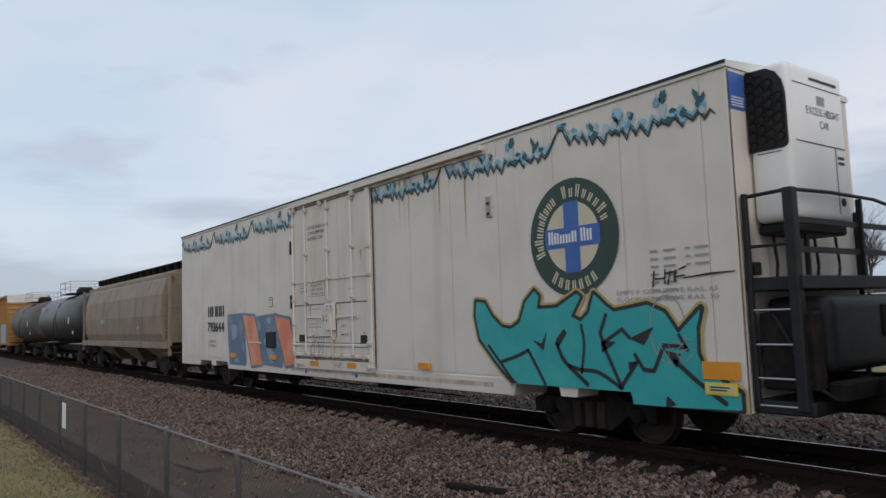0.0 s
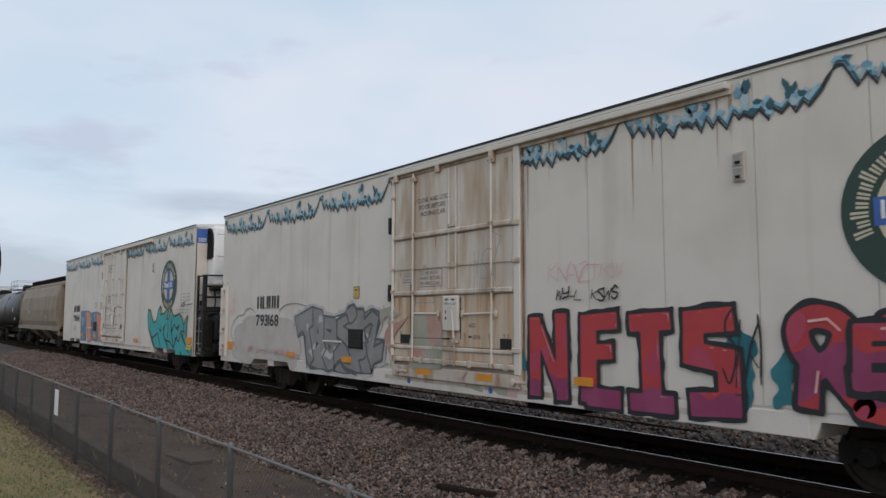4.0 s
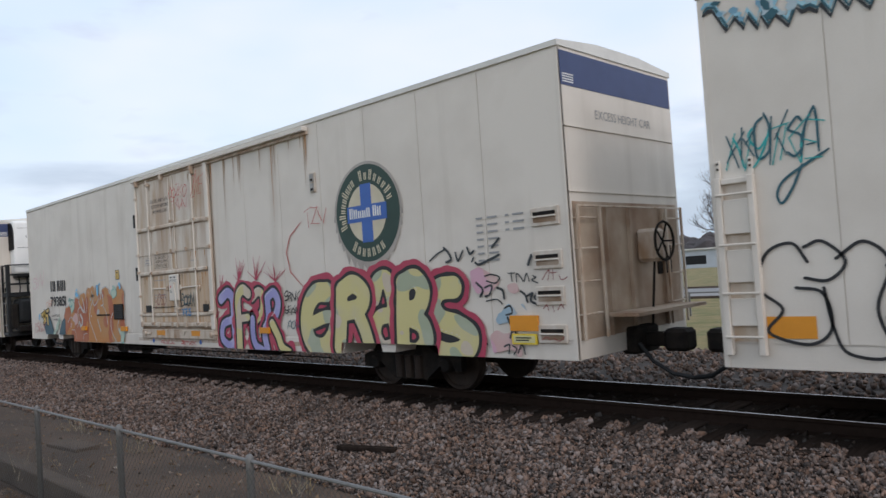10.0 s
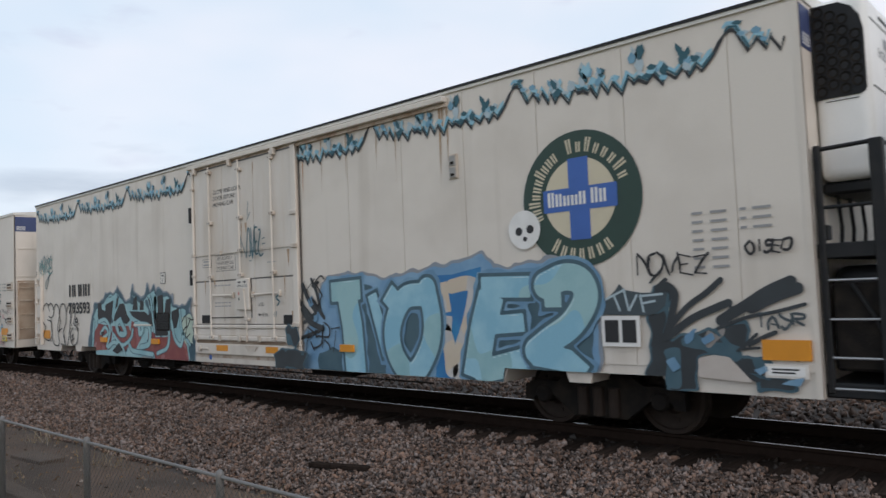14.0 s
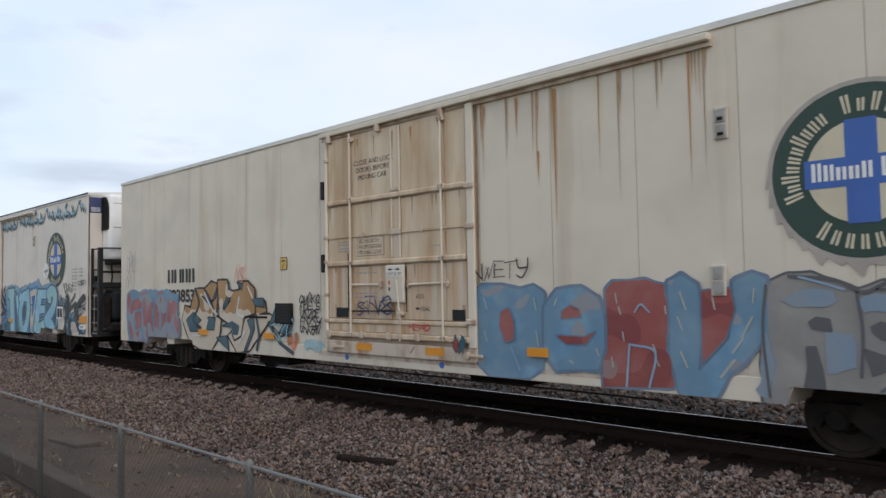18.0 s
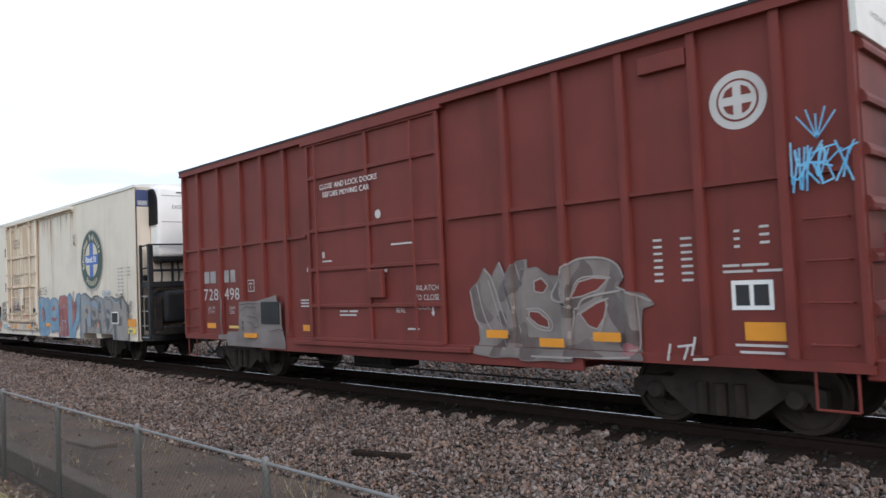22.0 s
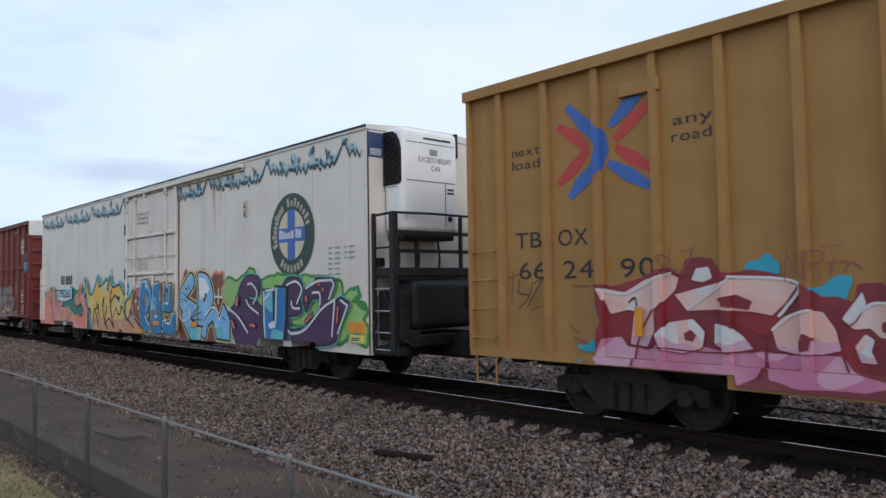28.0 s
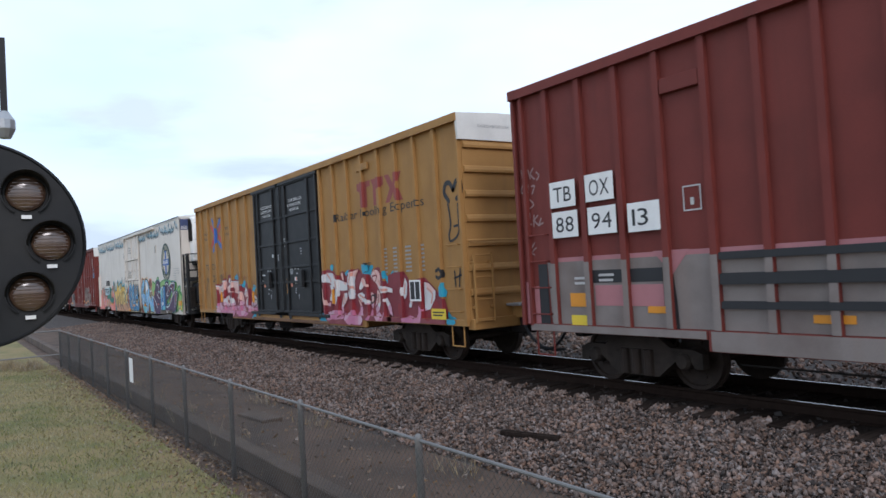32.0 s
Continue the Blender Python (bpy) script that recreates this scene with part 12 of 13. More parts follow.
marks(CAR_H, [area((6.50, 0.87), (6.78, 1.01), (6.94, 0.94), (6.71, 0.72), (6.43, 0.70)), area((5.59, 0.74), (5.78, 0.78), (5.84, 0.69), (5.63, 0.64))], CYANBITS, SIDE - 0.010, art)
spray(CAR_H, [area((2.41, 1.94), (2.85, 1.90), (3.21, 2.06), (3.56, 2.13), (3.75, 2.03), (3.81, 2.23), (4.12, 2.24), (4.22, 2.07), (4.64, 2.08), (5.06, 1.98), (5.39, 1.76), (5.71, 1.72), (5.75, 1.90), (5.96, 1.91), (6.14, 1.72), (6.37, 1.63), (6.42, 1.50), (6.81, 1.48), (7.07, 1.39), (7.22, 1.31), (7.31, 1.20), (7.16, 1.07), (7.10, 0.97), (6.73, 0.95), (6.50, 0.83), (6.26, 0.68), (5.78, 0.67), (5.00, 0.67), (3.15, 0.62), (2.95, 0.82), (2.44, 0.80), (2.42, 1.18), (2.56, 1.45))], CRIMBACK, SIDE - 0.014, art)
spray(CAR_H, [area((2.56, 1.23), (2.83, 1.26), (2.92, 1.14), (3.18, 1.09), (3.52, 1.21), (4.31, 1.15), (4.75, 1.15), (4.71, 0.91), (4.44, 0.77), (3.83, 0.81), (3.50, 0.69), (2.99, 0.79), (2.48, 0.81), (2.40, 0.96)), area((4.78, 1.15), (5.56, 1.16), (5.68, 1.00), (6.10, 0.89), (5.80, 0.81), (5.08, 0.79), (4.80, 0.85)), area((6.12, 1.20), (6.29, 1.12), (6.63, 1.09), (6.96, 1.14), (6.86, 0.99), (6.51, 1.02), (6.34, 0.95), (6.11, 0.95))], PINKLOW, SIDE - 0.020, art)
spray(CAR_H, [area((2.46, 1.92), (2.90, 1.85), (3.22, 2.02), (3.56, 2.09), (3.69, 2.03), (3.64, 1.88), (3.46, 1.72), (3.29, 1.57), (2.94, 1.62), (2.67, 1.56), (2.58, 1.72)), area((3.03, 1.56), (3.29, 1.64), (3.37, 1.46), (3.22, 1.15), (2.97, 1.17)), area((3.63, 1.82), (4.04, 1.92), (4.50, 2.03), (4.93, 2.00), (5.13, 1.92), (4.99, 1.72), (4.84, 1.58), (4.63, 1.62), (4.18, 1.64), (3.79, 1.62)), area((4.83, 1.44), (4.98, 1.58), (5.19, 1.65), (5.39, 1.63), (5.51, 1.45), (5.56, 1.22), (5.37, 1.17), (5.10, 1.16), (4.89, 1.20)), area((5.64, 1.49), (5.84, 1.72), (6.08, 1.72), (6.17, 1.50), (6.13, 1.37), (5.95, 1.37), (5.85, 1.47), (5.70, 1.45)), area((6.41, 1.55), (6.76, 1.47), (6.97, 1.37), (7.05, 1.27), (6.96, 1.13), (6.63, 1.13), (6.38, 1.12), (6.28, 1.24), (6.42, 1.38))], SALMONFILL, SIDE - 0.022, art)
spray(CAR_H, [area((3.86, 2.00), (3.93, 2.14), (4.09, 2.16), (4.14, 2.02), (4.01, 1.97)), area((3.36, 1.31), (3.54, 1.47), (3.87, 1.52), (4.02, 1.37), (3.98, 1.17), (3.72, 1.09), (3.44, 1.12)), area((4.15, 1.47), (4.33, 1.45), (4.50, 1.33), (4.61, 1.19), (4.31, 1.13), (4.14, 1.23)), area((5.65, 1.49), (5.58, 1.56), (5.79, 1.85), (5.82, 1.72), (5.71, 1.54)), area((5.80, 1.41), (5.89, 1.35), (5.85, 1.23), (5.91, 1.10), (5.75, 1.11), (5.70, 1.27)), area((6.45, 1.36), (6.65, 1.40), (6.81, 1.32), (6.80, 1.20), (6.58, 1.14), (6.44, 1.21))], WHITEFILL, SIDE - 0.026, art)
marks(CAR_H, [area((3.74, 1.34), (3.84, 1.39), (3.91, 1.32), (3.86, 1.24), (3.75, 1.26)), area((4.17, 1.77), (4.43, 1.82), (4.62, 1.74), (4.57, 1.64), (4.27, 1.68)), area((5.12, 1.30), (5.19, 1.40), (5.29, 1.35), (5.25, 1.21), (5.12, 1.18)), area((5.96, 1.53), (6.06, 1.56), (6.12, 1.47), (6.03, 1.40), (5.96, 1.44)), area((3.51, 0.70), (3.76, 0.79), (4.08, 0.78), (4.22, 0.69), (3.59, 0.65))], MAROONHOLE, SIDE - 0.032, art)
marks(CAR_H, [fat(0.035, (2.51, 1.89), (2.91, 1.83), (3.32, 2.01), (3.58, 2.09)), fat(0.035, (4.36, 2.03), (4.94, 2.00), (5.16, 1.91), (5.00, 1.67), (4.92, 1.58)), fat(0.03, (3.80, 1.64), (4.36, 2.00)), fat(0.03, (4.84, 1.42), (5.06, 1.59), (5.27, 1.65)), fat(0.03, (5.65, 1.52), (5.85, 1.71), (6.03, 1.73)), fat(0.03, (6.42, 1.56), (6.77, 1.48)), fat(0.03, (7.00, 1.35), (7.08, 1.25))], WHITERIMS, SIDE - 0.032, art)
marks(CAR_H, [fat(0.025, (3.30, 1.62), (3.12, 1.30), (3.01, 0.88)), fat(0.025, (4.04, 1.62), (4.34, 1.53), (4.63, 1.38), (4.77, 1.34)), fat(0.025, (4.74, 1.34), (4.76, 1.05), (4.68, 0.86)), fat(0.025, (5.57, 1.18), (5.63, 1.00)), fat(0.02, (3.37, 1.15), (4.02, 1.12), (4.62, 1.16))], CRIMSONLINES, SIDE - 0.034, art)
marks(CAR_H, [fat(0.035, (6.47, 1.36), (6.51, 1.13)), fat(0.03, (6.49, 1.34), (6.82, 1.37), (6.87, 1.22), (6.59, 1.15)), fat(0.02, (2.96, 1.72), (3.06, 1.78), (3.08, 1.62))], THINLINE, SIDE - 0.036, art)
marks(CAR_H, [fat(0.02, (5.47, 2.18), (5.49, 2.04)), fat(0.02, (5.57, 2.17), (5.66, 2.17), (5.62, 2.06)), fat(0.02, (5.70, 2.17), (5.79, 2.09)), fat(0.02, (6.38, 1.98), (6.38, 1.87)), fat(0.02, (6.46, 1.97), (6.46, 1.87), (6.55, 1.90)), fat(0.02, (6.62, 1.97), (6.57, 1.87)), fat(0.02, (6.35, 1.82), (6.45, 1.76)), fat(0.02, (6.52, 1.82), (6.66, 1.80)), fat(0.02, (2.01, 1.95), (2.30, 1.94)), fat(0.02, (1.96, 1.39), (2.11, 1.28)), fat(0.02, (2.03, 1.22), (2.26, 1.15))], TAGMAROON, SIDE - 0.013, art)
art = mural(CAR_H, "large pink and white graffiti letters on a crimson ground")
marks(CAR_H, [area((12.10, 2.12), (12.20, 1.96), (12.10, 1.70), (12.02, 1.48), (11.96, 1.61), (12.06, 1.78), (11.89, 1.87), (11.98, 1.95)), area((12.04, 1.36), (12.21, 1.49), (12.31, 1.28), (12.41, 1.04), (12.55, 0.68), (12.28, 0.70), (12.02, 0.85), (11.98, 1.10)), area((12.72, 2.10), (12.75, 2.24), (12.85, 2.27), (12.87, 2.11)), area((13.58, 2.07), (13.72, 2.18), (13.85, 2.21), (13.93, 2.12), (13.80, 1.99), (13.73, 1.88), (13.59, 1.96))], CYANBITS, SIDE - 0.010, art)
marks(CAR_H, [area((14.51, 2.10), (14.54, 2.27), (14.65, 2.19), (14.83, 2.20), (15.04, 2.20), (15.11, 2.16), (15.03, 1.98), (14.78, 2.00), (14.60, 1.97)), area((15.68, 1.98), (15.72, 2.08), (15.77, 2.01), (15.89, 1.94), (16.01, 2.06), (16.11, 2.03), (16.10, 1.76), (15.88, 1.75), (15.73, 1.82))], CYANBITS, SIDE - 0.010, art)
spray(CAR_H, [area((12.11, 1.84), (12.22, 2.01), (12.37, 2.13), (12.57, 2.18), (12.78, 2.12), (13.02, 2.08), (13.29, 1.99), (13.41, 1.93), (13.34, 2.07), (13.49, 2.09), (13.70, 1.92), (13.75, 2.01), (14.01, 2.10), (14.34, 2.14), (14.48, 2.10), (14.55, 1.99), (14.79, 2.01), (15.02, 1.92), (15.14, 2.01), (15.28, 2.13), (15.39, 2.14), (15.53, 2.10), (15.64, 2.00), (15.69, 1.82), (15.82, 1.73), (16.09, 1.70), (16.05, 0.89), (15.66, 0.88), (14.50, 0.75), (13.95, 0.77), (12.55, 0.74), (12.41, 0.95), (12.17, 1.28), (12.10, 1.61))], CRIMBACK, SIDE - 0.014, art)
spray(CAR_H, [area((12.47, 1.04), (12.98, 1.11), (13.40, 1.09), (13.59, 1.02), (13.53, 0.90), (12.54, 0.83)), area((13.63, 1.02), (14.05, 1.12), (14.17, 0.98), (14.45, 1.15), (14.60, 0.87), (14.47, 0.76), (13.79, 0.75), (13.57, 0.86)), area((15.20, 1.18), (15.36, 1.11), (15.54, 0.94), (15.70, 1.07), (15.61, 0.85), (15.35, 0.83), (15.22, 0.97)), area((14.96, 1.10), (15.05, 1.18), (15.07, 1.01), (14.94, 0.90), (14.80, 0.78), (14.76, 0.87)), area((14.39, 1.42), (14.53, 1.14), (14.47, 0.86), (14.39, 1.14))], PINKLOW, SIDE - 0.020, art)
spray(CAR_H, [area((12.15, 1.87), (12.26, 2.01), (12.52, 2.11), (12.83, 2.09), (13.12, 1.93), (13.49, 1.85), (13.72, 1.81), (13.71, 1.62), (13.38, 1.61), (13.01, 1.65), (12.66, 1.83), (12.35, 1.85)), area((12.66, 1.78), (12.81, 1.76), (12.92, 1.62), (12.89, 1.42), (12.74, 1.33), (12.60, 1.36), (12.73, 1.58)), area((12.99, 1.62), (13.26, 1.64), (13.25, 1.50), (13.14, 1.27), (12.99, 1.22), (12.83, 1.29), (12.91, 1.46)), area((13.52, 1.55), (13.70, 1.55), (13.67, 1.36), (13.47, 1.24), (13.41, 1.04), (13.31, 1.16), (13.42, 1.39))], WHITEFILL, SIDE - 0.020, art)
spray(CAR_H, [area((12.14, 1.82), (12.26, 1.82), (12.32, 1.65), (12.34, 1.45), (12.48, 1.27), (12.70, 1.32), (12.64, 1.20), (12.37, 1.23), (12.19, 1.49))], SALMONFILL, SIDE - 0.020, art)
spray(CAR_H, [area((13.76, 1.96), (13.90, 2.06), (14.23, 2.12), (14.39, 2.13), (14.26, 2.02), (14.16, 1.84), (14.17, 1.52), (14.12, 1.40), (13.82, 1.40), (13.75, 1.55), (13.82, 1.70), (13.74, 1.81)), area((14.29, 1.52), (14.55, 1.56), (14.80, 1.43), (14.98, 1.33), (14.94, 1.26), (14.69, 1.28), (14.54, 1.35), (14.46, 1.20), (14.34, 1.35))], WHITEFILL, SIDE - 0.026, art)
spray(CAR_H, [area((14.39, 1.68), (14.55, 1.91), (14.72, 1.94), (14.86, 1.87), (14.92, 1.68), (14.71, 1.76), (14.56, 1.66), (14.45, 1.58))], SALMONFILL, SIDE - 0.026, art)
spray(CAR_H, [area((15.04, 1.96), (15.15, 2.07), (15.32, 2.11), (15.45, 2.05), (15.54, 1.89), (15.56, 1.73), (15.71, 1.70), (15.88, 1.67), (16.07, 1.64), (16.06, 1.54), (15.82, 1.57), (15.70, 1.54), (15.51, 1.53), (15.42, 1.63), (15.33, 1.76), (15.23, 1.80), (15.10, 1.86)), area((15.69, 1.39), (15.81, 1.43), (15.98, 1.22), (16.03, 0.98), (15.91, 1.06), (15.77, 1.27))], WHITEFILL, SIDE - 0.026, art)
spray(CAR_H, [area((15.33, 1.63), (15.46, 1.54), (15.48, 1.32), (15.41, 1.15), (15.26, 1.04), (15.20, 1.24), (15.32, 1.44)), area((15.02, 1.57), (15.13, 1.53), (15.15, 1.31), (15.08, 1.16), (15.00, 1.27))], SALMONFILL, SIDE - 0.026, art)
spray(CAR_H, [area((13.39, 2.06), (13.51, 2.08), (13.55, 1.86), (13.46, 1.91)), area((15.11, 1.95), (15.25, 1.97), (15.34, 1.92), (15.24, 1.80), (15.17, 1.83))], WHITEFILL, SIDE - 0.032, art)
marks(CAR_H, [fat(0.05, (12.53, 2.07), (12.71, 1.94), (12.75, 1.86)), fat(0.05, (12.94, 2.01), (13.13, 1.85), (13.17, 1.70)), fat(0.05, (14.09, 2.06), (13.97, 1.84), (13.99, 1.62)), fat(0.06, (14.35, 2.11), (14.19, 1.98)), fat(0.06, (13.92, 1.55), (14.03, 1.70), (14.13, 1.66)), fat(0.05, (15.22, 2.09), (15.35, 1.96)), fat(0.06, (15.44, 1.83), (15.58, 1.64), (15.83, 1.61)), fat(0.05, (14.40, 1.50), (14.66, 1.41)), fat(0.06, (13.53, 1.51), (13.47, 1.28))], SALMONLINES, SIDE - 0.034, art)
marks(CAR_H, [fat(0.03, (14.25, 1.52), (14.40, 1.38), (14.54, 1.25)), fat(0.03, (14.33, 1.58), (14.56, 1.63), (14.78, 1.60), (15.20, 1.65)), fat(0.035, (12.59, 1.05), (12.70, 1.21), (12.82, 1.26), (12.71, 1.05)), fat(0.03, (13.47, 1.17), (13.61, 1.29), (13.74, 1.40)), fat(0.03, (15.13, 1.94), (15.35, 1.96), (15.24, 1.80), (15.11, 1.90)), fat(0.03, (15.21, 1.18), (15.35, 1.31), (15.39, 1.51)), fat(0.035, (13.18, 0.92), (13.46, 1.01), (13.61, 1.10))], CRIMSONLINES, SIDE - 0.036, art)
marks(CAR_H, [fat(0.035, (15.05, 1.37), (15.02, 1.43), (15.09, 1.49), (15.22, 1.46), (15.19, 1.37), (15.08, 1.30), (15.02, 1.33)), fat(0.03, (15.16, 1.47), (15.26, 1.52), (15.27, 1.44)), fat(0.02, (14.70, 2.25), (14.81, 2.27), (15.10, 2.28)), fat(0.02, (14.85, 2.31), (14.98, 2.13)), fat(0.02, (15.06, 2.29), (14.95, 2.10), (14.84, 2.04))], THINLINE, SIDE - 0.038, art)
art = mural(CAR_A, "blue and coral graffiti letters")
marks(CAR_A, [area((4.35, 2.18), (5.41, 2.19), (5.62, 0.87), (4.50, 0.87))], BLUETAB, SIDE - 0.018, art)
marks(CAR_A, [area((5.51, 2.22), (6.33, 2.17), (6.62, 1.55), (6.83, 0.86), (6.12, 0.79), (5.82, 1.54))], CORALTAB, SIDE - 0.024, art)
marks(CAR_A, [area((6.51, 2.08), (7.74, 2.14), (8.04, 0.89), (6.85, 0.93))], BLUETAB, SIDE - 0.018, art)
marks(CAR_A, [area((7.68, 2.15), (8.57, 2.05), (8.74, 1.55), (9.44, 1.50), (9.51, 1.01), (8.32, 0.86), (7.97, 1.55))], CORALTAB, SIDE - 0.024, art)
art = mural(CAR_H, "black painted heart and doodle")
marks(CAR_H, [fat(0.1, (18.73, 3.61), (18.62, 3.76), (18.47, 3.75), (18.41, 3.58), (18.56, 3.40)), fat(0.1, (18.73, 3.61), (18.87, 3.78), (19.01, 3.74), (19.02, 3.54), (18.85, 3.42)), fat(0.05, (18.52, 3.34), (18.57, 3.09), (18.58, 2.89), (18.50, 2.70), (18.56, 2.58), (18.81, 2.68), (18.87, 2.87), (18.70, 2.87)), fat(0.045, (18.87, 3.31), (18.87, 2.90)), fat(0.07, (17.93, 1.99), (18.13, 2.03), (18.23, 1.90), (18.06, 1.82), (17.93, 1.87)), fat(0.04, (18.63, 1.96), (18.64, 1.66)), fat(0.04, (18.83, 2.01), (18.77, 1.66)), fat(0.04, (18.61, 1.82), (18.86, 1.88))], THINLINE, SIDE - 0.006, art)
art = mural(CAR_I, "faded white tags")
marks(CAR_I, [fat(0.03, (-0.09, 3.68), (-0.05, 3.51), (0.04, 3.62), (-0.02, 3.70)), fat(0.03, (0.09, 3.67), (0.14, 3.51)), fat(0.03, (0.23, 3.68), (0.15, 3.58), (0.25, 3.49)), fat(0.03, (0.31, 3.60), (0.37, 3.53), (0.30, 3.46)), fat(0.03, (-0.08, 3.42), (-0.12, 3.29), (-0.00, 3.30), (-0.04, 3.41)), fat(0.03, (0.07, 3.40), (0.06, 3.26)), fat(0.03, (0.16, 3.37), (0.24, 3.37), (0.17, 3.24)), fat(0.03, (-0.06, 3.12), (0.00, 3.15), (-0.04, 2.99)), fat(0.03, (0.10, 3.14), (0.19, 3.05), (0.09, 2.99))], PALETAG, SIDE - 0.008, art)
marks(CAR_I, [fat(0.03, (0.00, 2.87), (0.07, 2.91), (0.05, 2.78), (-0.05, 2.73), (0.10, 2.71)), fat(0.03, (0.18, 2.86), (0.16, 2.67)), fat(0.03, (0.28, 2.85), (0.19, 2.77), (0.30, 2.67)), fat(0.03, (0.36, 2.79), (0.31, 2.69), (0.41, 2.71)), fat(0.025, (-0.03, 2.43), (0.06, 2.30), (0.16, 2.39), (0.03, 2.24), (0.14, 2.17)), fat(0.025, (0.01, 2.14), (0.12, 2.26), (0.19, 2.29))], PALETAG, SIDE - 0.008, art)
art = mural(CAR_B, "faded green and salmon paint over a door")
spray(CAR_B, [area((8.96, 2.15), (9.36, 2.21), (9.58, 2.07), (10.08, 2.15), (10.53, 2.04), (11.11, 2.06), (11.04, 1.04), (10.02, 1.02), (9.22, 0.92), (9.01, 1.22))], OLDMOSS, SIDE - 0.080, art)
art = mural(CAR_B, "faded pink and green paint")
spray(CAR_B, [area((8.98, 2.60), (10.51, 2.62), (10.98, 2.31), (12.54, 2.39), (13.01, 2.06), (13.10, 0.69), (12.06, 0.72), (11.00, 0.89), (9.03, 1.03))], OLDMOSS2, SIDE - 0.015, art)
art = mural(CAR_D, "dark sprayed strokes over the door foot")
spray(CAR_D, [area((12.85, 1.37), (12.95, 1.44), (13.07, 1.35), (13.18, 1.41), (13.21, 1.21), (13.14, 1.07), (12.93, 1.12), (12.88, 1.24)), area((12.44, 0.90), (12.71, 1.00), (13.13, 1.00), (13.43, 0.95), (13.33, 0.68), (12.55, 0.65), (12.54, 0.81))], SOOTMASS, SIDE - 0.150, art)
art = mural(CAR_D, "feathered dark strokes beside blue letters")
marks(CAR_D, [fat(0.1, (13.25, 2.18), (13.43, 1.89), (13.60, 1.72)), fat(0.07, (13.51, 2.28), (13.65, 2.04), (13.75, 1.72)), fat(0.06, (13.70, 2.22), (13.54, 2.16)), fat(0.09, (13.08, 1.96), (13.27, 1.77), (13.50, 1.59)), fat(0.11, (13.23, 1.74), (13.42, 1.52), (13.79, 1.39)), fat(0.07, (13.27, 1.50), (13.60, 1.66)), fat(0.08, (13.52, 1.91), (13.70, 1.73), (13.84, 1.59)), fat(0.06, (13.11, 1.20), (13.40, 1.28), (13.71, 1.35))], SOOTLINES, SIDE - 0.030, art)
marks(CAR_D, [area((13.37, 1.91), (13.53, 1.98), (13.56, 1.84), (13.44, 1.77)), area((13.54, 1.63), (13.70, 1.66), (13.65, 1.52), (13.56, 1.52))], BLUEDABS, SIDE - 0.036, art)
art = mural(CAR_C, "pink and pale blue haze with old tags")
spray(CAR_C, [area((20.16, 1.99), (20.35, 2.04), (20.52, 1.93), (20.73, 1.88), (20.78, 1.75), (20.60, 1.69), (20.28, 1.64), (20.18, 1.78)), area((20.88, 1.74), (21.05, 1.76), (21.10, 1.66), (21.00, 1.57), (20.89, 1.61)), area((20.47, 1.02), (20.79, 1.12), (21.01, 0.96), (21.03, 0.80), (20.52, 0.76)), area((19.71, 2.02), (19.87, 2.11), (20.02, 2.03), (19.86, 1.97))], PINKHAZE, SIDE - 0.015, art)
spray(CAR_C, [area((20.64, 1.35), (20.89, 1.48), (21.08, 1.34), (20.93, 1.19), (20.70, 1.22)), area((20.90, 1.58), (21.15, 1.50), (21.21, 1.37), (21.08, 1.44))], BLUEHAZE, SIDE - 0.017, art)
marks(CAR_C, [fat(0.026, (19.32, 2.19), (19.49, 2.29), (19.66, 2.35)), fat(0.038, (19.65, 2.38), (19.74, 2.30), (19.79, 2.19), (19.68, 2.15)), fat(0.034, (19.89, 2.29), (19.94, 2.16), (20.05, 2.31)), fat(0.038, (20.14, 2.35), (20.19, 2.25), (20.27, 2.29)), fat(0.038, (20.29, 2.11), (20.36, 2.08), (20.54, 2.13), (20.76, 2.20)), fat(0.03, (20.22, 2.13), (20.26, 2.19)), fat(0.038, (20.63, 2.32), (20.78, 2.44)), fat(0.022, (20.45, 1.90), (20.59, 1.92), (20.74, 1.87), (20.65, 1.79), (20.48, 1.83)), fat(0.038, (20.28, 1.81), (20.40, 1.70), (20.34, 1.60))], TAGBLACK, SIDE - 0.021, art)
marks(CAR_C, [fat(0.03, (20.44, 1.73), (20.58, 1.76), (20.53, 1.63), (20.44, 1.60)), fat(0.038, (20.68, 1.72), (20.78, 1.68), (20.80, 1.56)), fat(0.022, (20.45, 1.53), (20.66, 1.55), (20.76, 1.48)), fat(0.026, (20.79, 1.42), (20.90, 1.45), (20.93, 1.35), (20.81, 1.32)), fat(0.038, (20.84, 1.28), (20.88, 1.19)), fat(0.03, (20.86, 0.99), (20.94, 1.14), (20.98, 1.01)), fat(0.026, (20.74, 0.86), (20.84, 0.89), (20.82, 0.76)), fat(0.022, (20.89, 0.88), (20.97, 0.83), (20.91, 0.75)), fat(0.022, (20.99, 0.77), (21.07, 0.90), (21.12, 0.76)), fat(0.019, (20.90, 1.92), (21.03, 1.92))], TAGBLACK, SIDE - 0.021, art)
